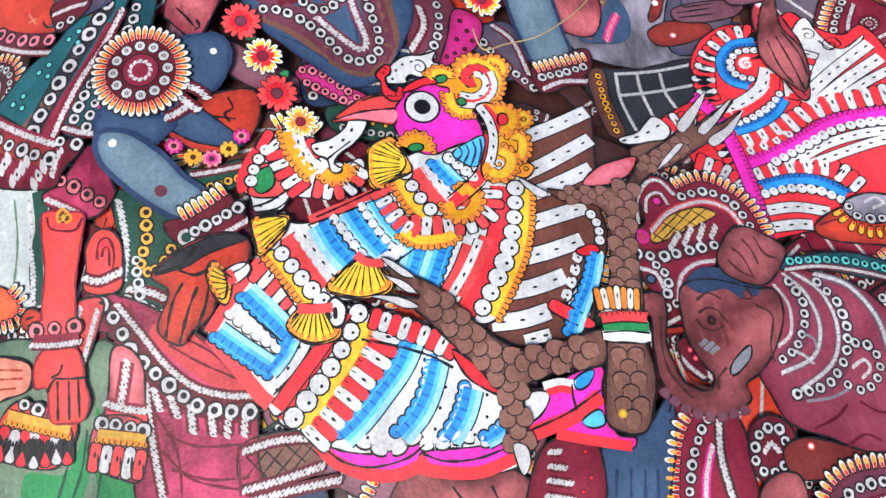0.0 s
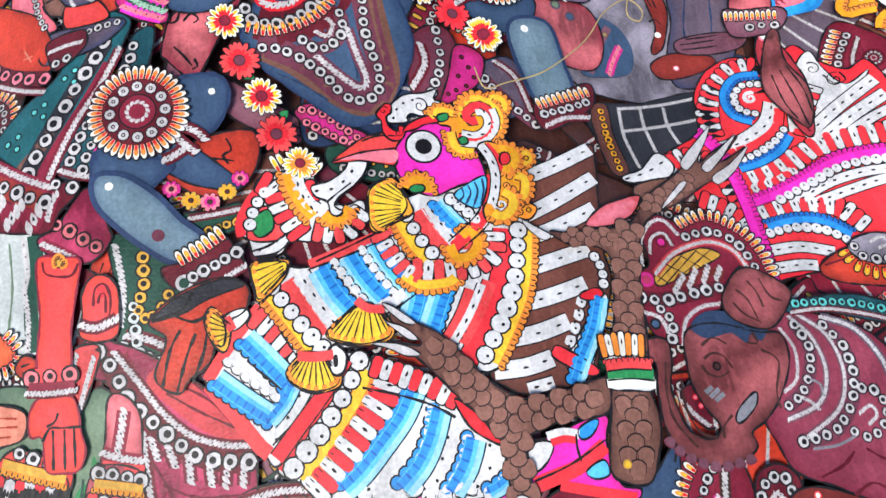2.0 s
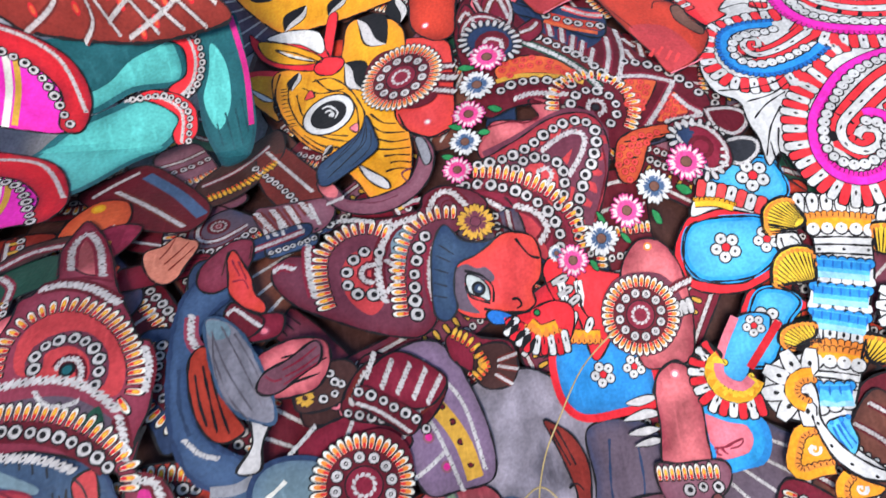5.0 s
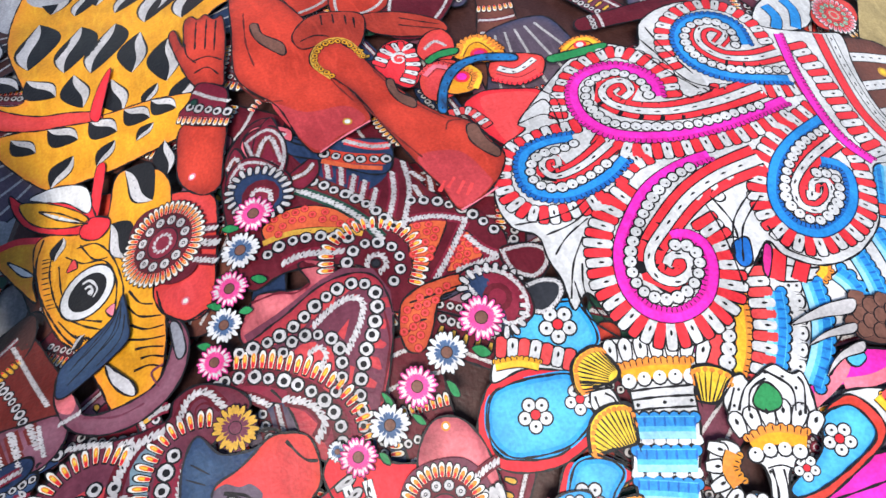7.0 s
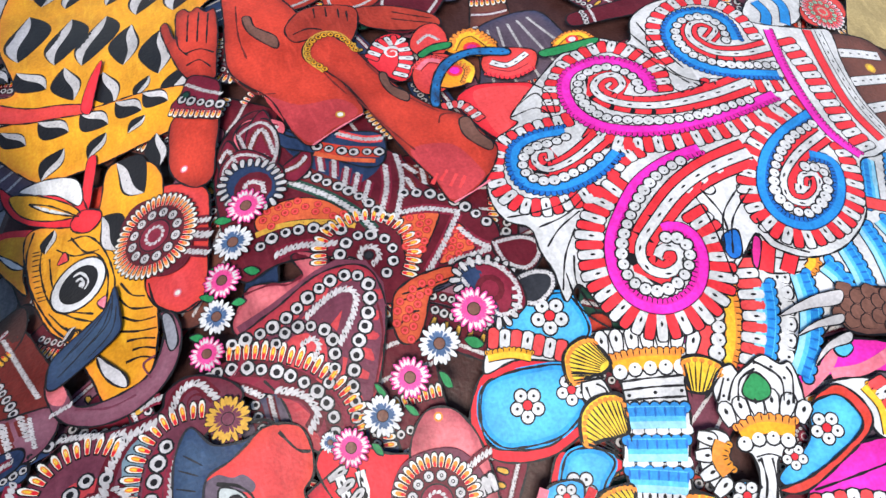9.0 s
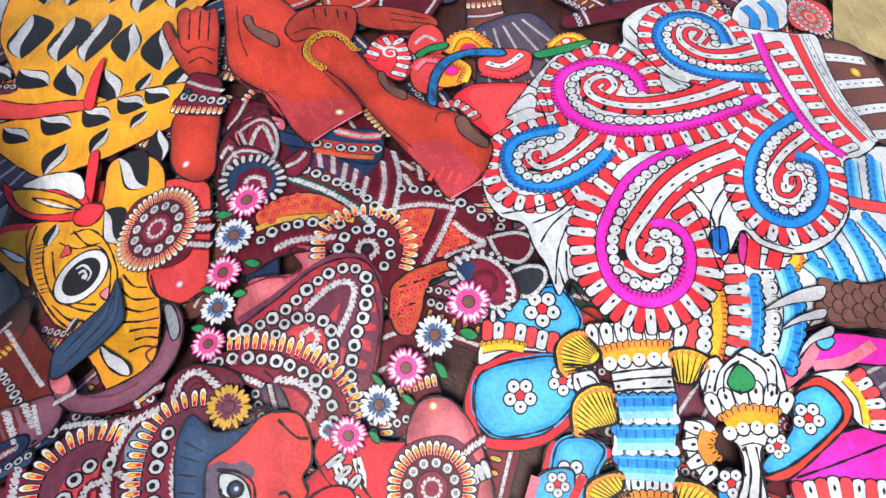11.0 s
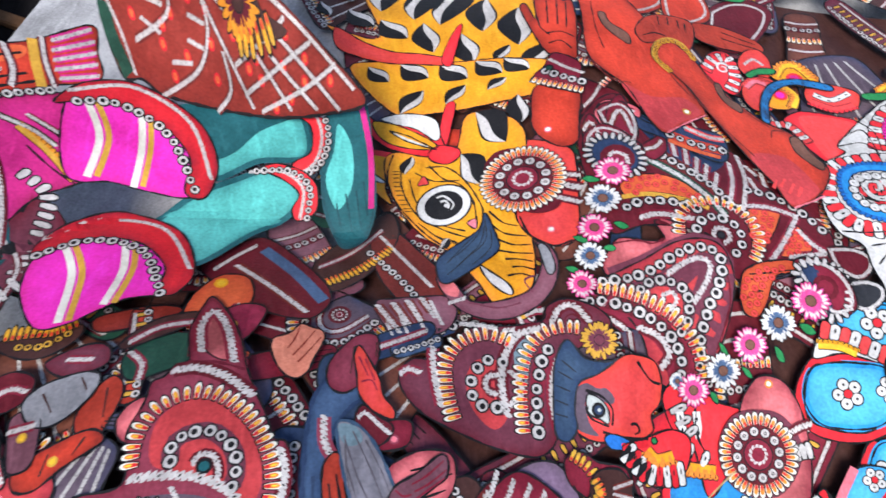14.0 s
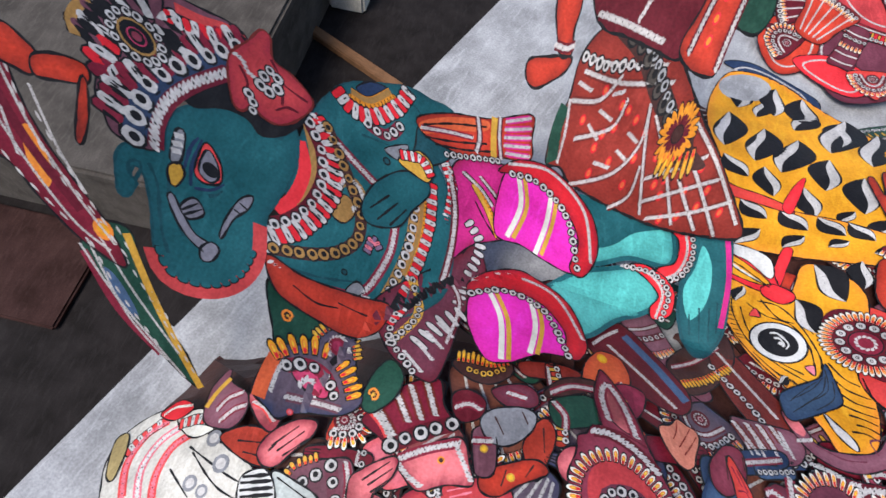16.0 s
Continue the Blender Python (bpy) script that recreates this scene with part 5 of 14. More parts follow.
cape.bars([(36.5, 36.2), (36.8, 39.6), (38.8, 43.0), (41.9, 45.4), (44.9, 45.2), (45.0, 41.9)], 2.9, 0.95, 2.0, "bright_red", lift=0.3)
cape.ribbon([(44.9, 44.1), (41.9, 44.1), (39.7, 41.7), (39.9, 38.7), (42.1, 37.3)], 1.2, "blue", 0.5)
cape.pearls([(44.5, 42.7), (42.3, 42.8), (40.8, 41.1), (41.2, 39.2), (42.8, 38.4)], 0.5, lift=0.55)
cape.spiral((42.9, 40.8, 1.76), 1.5, 0.8, 1, ((0.36, "bright_red"), (0.26, "white")))
cape.stripes([[(36.7, 33.7), (40.1, 34.6), (43.7, 36.7), (45.3, 39.6)]], 2.0, "white", "ink", 0.42)
cape.stripes([[(37.3, 33.0), (40.9, 33.7), (44.5, 35.7), (45.9, 38.6)]], 1.2, "bright_red", None, 0.46)
cape.stripes([[(46.7, 34.9), (47.7, 39.1), (49.7, 44.1)]], 1.2, "white", None, 0.3)
cape.bars([(47.5, 34.7), (49.1, 37.9), (50.8, 40.6)], 2.0, 0.9, 1.9, "bright_red", lift=0.32)
cape.ribbon([(38.3, 30.8), (41.2, 31.4), (44.0, 32.7), (45.9, 34.6)], 1.2, "blue", 0.55)
cape.pearls([(38.2, 31.8), (40.9, 32.5), (43.9, 34.0), (45.5, 35.5)], 0.5, lift=0.6)
cape.bars([(38.5, 29.3), (42.2, 30.0), (45.5, 31.2), (48.7, 32.6), (52.3, 33.0), (57.5, 33.0)], 2.8, 1.0, 2.1, "bright_red", lift=0.34)
cape.bars([(38.4, 27.4), (42.0, 28.4), (44.8, 29.4)], 1.8, 0.9, 1.9, "bright_red", lift=0.36)
cape.ribbon([(37.8, 26.0), (41.9, 27.0), (46.0, 28.6), (50.1, 30.4), (54.2, 30.7), (58.7, 30.3)], 1.5, "pink", 0.5)
cape.pearls([(41.9, 26.0), (46.0, 27.6), (50.0, 29.2), (53.9, 29.6), (58.4, 29.2)], 0.62, lift=0.6)
cape.stripes([[(43.8, 25.5), (48.4, 27.4), (53.4, 28.2), (57.9, 27.9)], [(45.4, 24.9), (49.9, 26.0), (54.9, 26.9), (57.5, 26.6)]], 1.2, "white", "ink", 0.4)
cape.bars([(38.1, 24.4), (41.9, 24.9), (45.4, 24.9), (48.5, 24.0), (50.4, 21.7)], 2.6, 1.0, 2.1, "bright_red", lift=0.36)
cape.ribbon([(39.0, 22.8), (42.7, 23.3), (46.0, 22.7), (48.7, 20.6)], 1.3, "blue", 0.5)
cape.pearls([(39.0, 21.8), (42.3, 22.2), (45.6, 21.5), (47.8, 20.0)], 0.6, lift=0.6)
cape.stripes([[(38.4, 19.6), (42.1, 19.7), (45.9, 18.6)], [(38.1, 17.4), (41.3, 17.5), (43.3, 17.2)]], 1.3, "white", "ink", 0.4)
cape.ribbon([(34.5, 36.4), (36.3, 33.8), (37.2, 29.8), (37.5, 25.7), (37.5, 21.7), (37.3, 18.0), (36.9, 15.5)], 1.6, "pink", 0.7)
cape.bars([(32.4, 26.9), (34.5, 25.5), (36.3, 23.4), (37.0, 20.3)], 2.6, 1.0, 2.1, "bright_red", lift=0.36)
cape.bars([(28.6, 31.3), (31.3, 32.9), (33.9, 32.7), (35.8, 30.4), (36.8, 27.0)], 2.8, 1.0, 2.1, "bright_red", lift=0.36)
cape.line([(52.5, 42.5), (53.5, 40.9), (54.9, 41.1), (54.5, 42.4)], 0.2)
cape.spiral((53.7, 41.4, 1.21), 1.4, 1.0, 1, ((0.14, "ink"),))
cape.spiral((51.6, 43.6, 1.08), 1.3, 2.0, -1, ((0.14, "ink"),))
ctail = Panel(scroll, "white_tail", [(22.9, 30.7), (25.7, 31.7), (28.2, 33.9), (30.0, 32.1), (29.1, 30.5), (26.8, 30.1), (23.7, 29.8)], "white", 6)
ctail.dashes([(23.5, 30.4), (26.3, 31.2), (28.5, 32.4)], 0.8, 0.35, 1.8)
Panel(scroll, "brown_limb", [(24.1, 29.3), (26.8, 30.1), (29.4, 30.2), (30.5, 29.0), (28.2, 27.6), (24.2, 27.6)], "tan", 6)
palm = Panel(scroll, "arm_end", [(46.0, 49.3), (47.6, 49.8), (48.6, 48.1), (49.5, 45.1), (50.1, 41.2), (49.3, 36.9), (48.7, 34.3), (47.7, 33.8), (46.7, 36.2), (46.1, 39.4), (45.6, 42.7), (45.2, 46.1)], "dusty_red", 11, label="dark red arm end with drawn lines")
palm.lines([[(46.4, 46.8), (47.3, 43.3), (47.7, 38.2)], [(47.4, 46.5), (48.4, 42.1), (48.5, 37.1)], [(46.1, 44.0), (47.0, 44.6), (47.4, 42.8)], [(46.7, 39.3), (47.5, 37.3), (48.2, 34.4)], [(46.2, 47.8), (47.5, 45.6), (48.7, 43.9)]], 0.22, "maroon")
palm.spots((47.0, 49.5, 0.65), "rose", "cream")
rlimb = Panel(scroll, "red_limb", [(43.7, 17.4), (46.7, 18.8), (50.8, 18.9), (54.2, 17.1), (52.9, 13.8), (48.3, 14.2), (44.6, 15.1), (43.2, 16.2)], "brick", 8, label="dark red limb")
rlimb.lines([[(43.9, 17.1), (47.6, 17.6), (51.2, 16.4)]], 0.2, "maroon")
rros = Panel(scroll, "grey_rosette", [(47.3, 18.8), (48.4, 19.9), (51.0, 20.3), (53.6, 19.4), (53.7, 17.6), (51.2, 16.4), (48.4, 17.2)], "smoke", 9)
rros.petals([(47.3, 18.6), (48.1, 17.1), (50.4, 16.0), (53.2, 16.2)], 1.5, 0.8, -1, "amber", "gold")
rros.beads([(48.1, 18.9), (48.6, 17.7), (50.8, 17.0), (52.9, 17.3)], 0.6, None)
rros.rope([(50.2, 19.3), (51.6, 19.7), (52.2, 18.8), (50.9, 18.4)], 0.5, back=None)

# ---- the elephant puppet ----
eleph = puppet("elephant_puppet", "dusty red leather elephant puppet with beaded bands and headdress", at=(33, 8))
ebody = Panel(eleph, "body", [(34.4, 11.0), (37.4, 12.7), (40.5, 11.7), (43.6, 10.7), (46.3, 8.8), (48.4, 5.6), (49.2, 0.5), (44.9, -7.1), (40.8, -7.7), (37.0, -5.9), (33.1, -4.0), (31.8, -1.0), (31.2, 2.5)], "berry", 8, label="wine grey body with ringed bands")
for q in ([(37.4, 11.7), (39.2, 9.2), (39.6, 5.6), (37.8, 2.4), (33.7, 1.1)], [(38.5, 11.8), (41.0, 9.3), (41.6, 5.4), (39.8, 1.6), (35.3, -0.8)]):
    ebody.rope(q, 0.55, back="dull_mauve")
ebody.beads([(37.7, 10.7), (38.5, 8.6), (38.1, 6.4), (36.4, 3.8), (34.2, 2.5)], 0.6, "plum", w=1.5)
ebody.beads([(41.0, 10.3), (42.5, 7.9), (42.6, 5.0), (41.3, 2.0), (38.4, -0.6), (34.6, -1.2)], 0.62, "plum", w=1.6)
ebody.rope([(41.1, 11.3), (44.5, 9.6), (46.5, 5.8), (46.5, 1.5)], 0.62, back="dusk")
ebody.rope([(35.9, 10.5), (36.8, 8.1), (36.0, 5.1), (34.2, 3.9)], 0.5, back=None)
ebody.beads([(41.8, 2.6), (43.5, 3.3), (45.0, 1.9), (44.4, -0.4), (42.3, -1.7), (40.6, -0.9)], 0.6, None)
ebody.rope([(41.8, 0.8), (43.3, 1.4), (43.7, 0.4), (42.5, -0.4)], 0.5, back=None)
ebody.rope([(37.3, 4.9), (38.4, 4.2), (38.3, 3.0)], 0.4, "ash", back=None)
ebody.rope([(35.9, 3.1), (36.8, 2.5), (37.4, 1.7)], 0.5, back=None)
ebody.rope([(35.6, -2.0), (38.2, -2.0), (40.4, -1.4)], 0.4, "ash", back=None)
ebody.lines([[(35.4, -4.8), (38.2, -4.0), (39.9, -2.8)], [(38.6, -6.9), (40.8, -6.0), (42.4, -6.8)], [(41.3, -2.7), (43.4, -4.1), (46.1, -3.9)]], 0.3, "maroon")
ehead = Panel(eleph, "head", [(24.5, 10.6), (25.8, 11.7), (28.8, 11.8), (33.1, 10.4), (35.7, 9.9), (35.7, 7.0), (33.5, 3.5), (31.2, 1.4), (29.3, 0.4), (29.5, -1.0), (28.0, -2.0), (25.5, -2.4), (22.9, -1.6), (21.1, -0.0), (20.2, 2.6), (20.4, 6.1), (20.7, 8.4), (19.5, 8.8), (19.8, 10.4), (21.3, 11.0), (22.6, 10.4), (22.5, 8.2), (21.8, 5.9), (22.0, 3.6), (22.9, 1.2), (24.9, 0.3), (26.1, 1.3), (25.0, 3.2), (24.1, 5.7), (24.1, 8.1)], "hide", 10, label="dusty red elephant head with curled trunk")
ehead.patch([(25.6, 11.7), (27.9, 13.2), (31.8, 12.5), (34.4, 11.0), (33.2, 9.4), (32.2, 10.2), (31.5, 9.3), (30.7, 10.0), (29.8, 10.6), (27.0, 10.3)], "ink_blue", ink=False)
ehead.lines([[(26.1, 8.2), (27.2, 8.7), (28.4, 8.2), (29.0, 6.9)], [(25.7, 7.6), (26.1, 6.7), (27.3, 6.2), (28.5, 6.6)], [(26.2, 9.6), (27.7, 10.3), (29.1, 9.5)], [(32.8, 8.5), (34.4, 7.1), (33.2, 4.1), (33.1, 2.3)], [(32.4, 10.4), (32.7, 9.2), (31.4, 9.4)], [(23.0, 6.4), (22.9, 3.5), (23.8, 1.1), (25.6, 0.3)], [(21.8, 8.3), (21.2, 5.4), (21.4, 2.5), (23.2, -0.3)], [(27.6, 2.3), (26.4, 1.3), (26.2, 0.2)]], 0.25, "umber")
ehead.spots((27.3, 7.3, 0.50), "ink", "umber", 0.4)
ehead.patch([(27.9, 2.0), (28.8, 3.1), (30.8, 4.3), (30.6, 3.1), (29.2, 1.9), (28.1, 1.4)], "ash", lift=0.3)
for q in ([(25.3, 4.8), (26.2, 5.3)], [(25.7, 4.3), (26.9, 5.0)], [(26.2, 3.9), (27.3, 4.5)]):
    ehead.line(q, 0.5, "ash", lift=0.35)
ehead.scallops([(20.6, 0.7), (22.4, -1.1), (25.2, -2.2), (28.4, -1.9)], 0.62, "dull_mauve", "plum", side=-1, lift=0.3)
eear = Panel(eleph, "ear", [(30.5, 15.0), (32.3, 17.0), (34.3, 17.8), (36.7, 16.6), (38.5, 14.7), (38.0, 13.3), (35.4, 10.9), (33.3, 10.7), (30.9, 11.9), (30.0, 13.4)], "hide", 11)
eear.lines([[(32.1, 15.3), (33.1, 14.1), (33.6, 11.7)], [(33.8, 16.2), (34.5, 14.7), (34.7, 13.0)], [(35.3, 16.4), (35.9, 14.2), (37.2, 13.5)], [(31.3, 13.9), (32.2, 12.5), (33.8, 11.4)]], 0.22, "umber")
collar = Panel(eleph, "green_collar", [(37.4, 13.0), (41.2, 13.6), (46.0, 13.3), (50.7, 11.3), (51.2, 9.2), (47.4, 10.0), (41.9, 11.7), (37.7, 12.0)], "deep_teal", 10)
collar.beads([(38.6, 13.0), (42.3, 12.9), (46.8, 12.0), (50.4, 10.6)], 0.5, None, "aqua")
collar.rope([(37.8, 12.1), (42.0, 12.1), (47.0, 10.8), (50.6, 9.3)], 0.5, back="maroon")
cap = Panel(eleph, "headdress", [(20.8, 16.1), (20.9, 18.2), (22.9, 19.1), (23.0, 22.4), (24.0, 24.2), (25.7, 25.2), (27.5, 24.1), (28.0, 23.3), (30.6, 24.6), (33.6, 24.0), (36.4, 21.5), (37.1, 17.7), (36.7, 15.5), (35.3, 16.4), (33.7, 18.0), (30.7, 15.4), (29.7, 13.4), (27.1, 12.6), (24.8, 10.5), (23.7, 10.0), (22.2, 10.5), (21.0, 12.1), (20.9, 14.4)], "wine", 10, label="maroon headdress with gold net and beads")
cap.patch([(23.2, 17.7), (25.8, 19.6), (29.6, 20.6), (31.8, 19.7), (30.4, 18.8), (26.5, 17.4), (23.5, 16.5)], "gold", lift=0.25)
cap.lines([[(23.3, 17.0), (27.3, 20.0)], [(24.1, 16.6), (29.2, 20.5)], [(25.7, 17.1), (30.8, 20.3)], [(23.3, 17.9), (24.6, 16.7)], [(24.9, 19.0), (26.9, 17.6)], [(26.9, 19.9), (28.9, 18.3)], [(28.8, 20.4), (30.4, 19.0)]], 0.14, lift=0.3)
cap.petals([(28.2, 23.2), (31.5, 24.0), (34.5, 22.2), (36.1, 19.6), (36.6, 16.6)], 1.7, 0.75, 1)
cap.beads([(28.3, 22.1), (31.7, 22.6), (34.3, 20.7), (35.4, 17.8)], 0.62, None)
cap.rope([(23.4, 18.0), (26.4, 20.3), (30.6, 21.3), (33.4, 20.1), (34.4, 18.0)], 0.6, back="dusty_red")
cap.rope([(22.1, 19.2), (22.7, 22.0), (24.5, 24.2), (26.2, 24.4), (27.4, 22.5)], 0.6, back=None)
cap.rope([(23.4, 20.5), (24.1, 22.3), (25.7, 22.8), (26.3, 21.3)], 0.5, back="maroon")
cap.spots((25.1, 21.7, 0.73), "maroon", "magenta", 0.5)
cap.spots((22.1, 17.4, 0.89), "magenta", "wine_rose", 0.4)
cap.stripes([[(25.0, 15.8), (26.5, 17.4)], [(26.8, 16.2), (28.2, 18.0)], [(28.7, 16.6), (29.8, 18.3)], [(30.3, 16.8), (31.2, 18.0)]], 0.9, "grey_white", None)
cap.beads([(20.9, 15.4), (23.4, 14.9), (26.6, 15.3), (30.3, 15.7)], 0.7, "maroon", w=1.8)
cap.rope([(20.8, 13.8), (22.5, 13.0), (23.0, 11.3)], 0.6, back=None)
cap.rope([(24.3, 9.9), (25.3, 12.4), (27.4, 13.7), (29.7, 13.9)], 0.6, back="wine")
cap.beads([(22.8, 13.9), (23.7, 12.6), (23.3, 10.7)], 0.6, None)
cap.spots((21.8, 12.4, 0.65), "ink", "slate", 0.4)
tass = Panel(eleph, "trunk_tassel", [(22.7, 5.2), (24.1, 5.8), (25.6, 4.3), (25.8, 2.0), (25.0, 1.2), (23.3, 2.5), (22.7, 4.1)], "maroon", 9)
tass.rope([(22.7, 4.3), (23.7, 2.8), (24.9, 1.6)], 0.6, back=None)
tass.rope([(25.3, 4.1), (25.7, 2.9), (25.6, 1.5)], 0.6, back=None)
tass.spots([(24.1, 4.5, 0.30), (24.5, 3.6, 0.30)], "red", "rose", 0.4)

# ---- pieces below the elephant puppet ----
low = puppet("wine_robe_puppet", "wine red leather robe with petal and rope bands", at=[(23.6, -6.7)][0])
lw = Panel(low, "robe", [(20.9, -0.8), (23.7, -0.6), (27.6, -2.5), (28.2, -7.3), (27.2, -14.6), (18.2, -13.4)], "wine", 4)
lw.petals([(19.8, -12.6), (20.4, -7.9), (21.8, -3.7), (23.8, -1.5)], 1.7, 0.75, 1)
lw.beads([(20.7, -12.7), (21.5, -8), (23, -4.4), (24.5, -2.4)], 0.55, None)
lw.rope([(22.4, -12.4), (23.1, -8.2), (24.4, -5.1)], 0.6, back="magenta")
lw.rope([(25.7, -2.5), (25.1, -6.3), (25.6, -11.2)], 0.8, back="umber")
lw2 = Panel(low, "ring_ornament", [(28.7, -4), (31.2, -2.9), (33.3, -4.6), (32.7, -7.8), (30.1, -9.7), (28.1, -7.8)], "maroon", 5)
lw2.beads([(29.5, -4.7), (31.5, -4.1), (32.2, -6.1), (31.1, -8.2), (29.2, -8.2), (28.6, -6.5)], 0.6, None, closed=True)
lw2.rope([(29.7, -6.3), (30.6, -5.6), (31.2, -6.5)], 0.7)
lw3 = Panel(low, "limb", [(31.9, -6.1), (34.9, -5.6), (40.1, -7.4), (47.1, -9.7), (46.1, -12.3), (38, -10.1), (33.2, -9.5), (31.7, -8.2)], "oxblood", 6, label="dark red limb")
lw3.spots((34.7, -6.4, 0.41), "coral", "cream")
lw4 = Panel(low, "headdress", [(32.9, -15.4), (34.4, -10.8), (37.2, -8.4), (40.5, -8), (47.5, -8.6), (48.1, -17.4)], "plum", 7)
lw4.petals([(34.3, -14.5), (35.6, -10.9), (38.8, -9.4), (43.3, -9.5)], 1.6, 0.75, 1)
lw4.beads([(35.5, -14.7), (36.9, -11.6), (40.3, -10.7), (44, -10.9)], 0.6, None)
lw4.rope([(37.2, -14.9), (38.8, -12.7), (42.3, -12.3)], 0.8)
lw5 = Panel(low, "knee_piece", [(28.1, -10.5), (30.1, -8.6), (32.7, -8.9), (33.2, -11.7), (32.9, -15.4), (27.2, -14.6)], "hide", 6)
foot = puppet("grey_foot_puppet", "slate grey leather foot with drawn toes", at=[(16, -6.2)][0])
ff = Panel(foot, "foot", [(13, -4.2), (14.2, -3.3), (17.8, -2.7), (21.1, 0.3), (20.8, -4.1), (19.2, -9.3), (18, -14.5), (11.9, -13.6)], "slate", 4)
ff.lines([[(14.3, -6), (13.4, -10.7)], [(15.7, -6.2), (14.9, -10.9)], [(17.1, -6.4), (16.4, -11.1)], [(18.4, -6.5), (17.7, -11.3)]], 0.3, "navy")
dot = puppet("dotted_red_puppet", "wine red leather piece with rope ladder and dots", at=[(9.7, -6)][0])
dd = Panel(dot, "sheet", [(5.8, -5.5), (8.2, -2.6), (11.9, -2.8), (13, -4.8), (12.4, -9.5), (8, -13.1), (4.3, -11.6)], "wine", 5)
for q in ([(7.9, -3.6), (8.9, -3.7)], [(7.7, -4.9), (9.2, -5.3)], [(7.4, -6.2), (9.6, -6.8)], [(7, -7.6), (9.6, -8.3)]):
    dd.rope(q, 0.7)
dd.spots([(11.4, -4, 0.28), (11.6, -6.5, 0.28), (10.6, -7.7, 0.27)], "maroon", "red")
brow = puppet("brown_limb_puppet", "brown leather limb under the bird puppet", at=[(-2, -5.6)][0])
Panel(brow, "limb", [(-7.5, -4.9), (-4, -3.7), (-0.3, -5.2), (3.7, -4.7), (6.1, -7.1), (4.9, -11.6), (-8.1, -10)], "hide", 3).lines([[(-2, -5.6), (-0.7, -7.8)], [(1.8, -6), (2.6, -8.2)]], 0.25)

# ---- dark red piece with a blossom chain ----
chain = puppet("blossom_chain_puppet", "brick leather piece with a chain of small blossoms", at=[(-23.7, 34.7)][0])
cb = Panel(chain, "sheet", [(-27.8, 36.3), (-25.4, 37.1), (-21.8, 38.2), (-18.5, 38.1), (-18.3, 34.8), (-20.4, 31.8), (-23.9, 31.1), (-26.8, 32.6), (-27.9, 33.7)], "brick", 5)
cb.lines([[(-21.5, 37.5), (-21, 36.2), (-21.9, 35.6), (-21.4, 34.6)], [(-26.1, 34.5), (-23.7, 35.3), (-20.8, 34.9)]], 0.25)
for (x, y, r), a, b in (((-27.3, 32.2, 0.98), "magenta", "rose"), ((-25.4, 30.8, 1.04), "gold", "amber"), ((-23.5, 30.5, 1.05), "rose", "magenta"), ((-21.7, 31.5, 0.99), "gold", "amber"), ((-20.3, 32.9, 0.94), "magenta", "rose")):
    cb.flower((x, y, r), a, b, "umber", 10)
cg = Panel(chain, "green_strip", [(-26.4, 29.4), (-23.5, 29.5), (-20.5, 30.3), (-20, 28), (-23, 26.7), (-25.4, 26.5)], "dark_green", 4)
cg.rope([(-25.8, 28.9), (-22.9, 29.2), (-20.4, 29.6)], 0.6)
cg.beads([(-24.8, 27.1), (-22.4, 27.9), (-20, 28.3)], 0.5, None, "gold")
# ---- the red-armed dancer puppet ----
dancer = puppet("dancer_puppet", "leather dancer puppet with coral arm and wine skirt", at=[(-35.2, 12.9)][0])
gown = Panel(dancer, "gown", [(-49.7, 12.4), (-43.2, 13.8), (-39.8, 11.1), (-36.1, 12.9), (-32.9, 9.1), (-29.8, 3.1), (-30.8, -4.3), (-51.5, -3.1)], "sage", 0, label="pale green gown")
gown.patch([(-37.6, 6.3), (-36.4, 3.4), (-33.5, 1.9), (-33.7, -4.0), (-37.3, -3.6), (-38.3, 0.8)], "green", ink=False, lift=0.08)
gown.patch([(-45.6, 0.6), (-41.4, 0.1), (-39.4, 3.2), (-38.2, 3.0), (-40.3, -3.3), (-45.7, -2.7)], "green", ink=False, lift=0.08)
gown.lines([[(-40.7, 2.2), (-41.4, 0.1), (-42.4, -2.5)], [(-38.8, 4.2), (-39.6, 0.4), (-40.9, -2.7)], [(-37.4, 0.7), (-38.2, -3.0)]], 0.28, "dark_green")
veil = Panel(dancer, "veil", [(-49.5, 31.1), (-43.6, 30.4), (-41.3, 29.4), (-40.8, 25.0), (-41.4, 20.4), (-42.3, 17.1), (-45.5, 16.4), (-49.5, 15.8)], "pearl", 1, label="pale grey-green veil with a white rope edge")
veil.line([(-42.1, 29.2), (-41.8, 25.2), (-42.7, 21.8), (-42.8, 17.2)], 1.6, "dark_green", lift=0.25)
veil.rope([(-43.3, 28.8), (-42.9, 25.4), (-43.3, 23.7), (-43.1, 20.7), (-43.4, 17.3)], 0.8, back=None)
veil.lines([[(-45.0, 28.8), (-44.7, 23.9), (-45.6, 18.7)]], 0.22, "sage")
vest = Panel(dancer, "vest", [(-34.0, 27.4), (-30.8, 27.4), (-28.1, 24.7), (-26.6, 21.6), (-28.5, 18.9), (-30.0, 14.4), (-32.0, 12.4), (-34.4, 14.9), (-33.3, 20.0)], "dark_green", 2, label="dark green vest with rows of gold rings")
vest.beads([(-30.7, 25.3), (-30.8, 22.6), (-31.6, 19.8), (-30.9, 19.1)], 0.66, None, "gold")
vest.beads([(-28.4, 21.2), (-29.1, 20.1), (-30.2, 19.3)], 0.6, None, "gold")
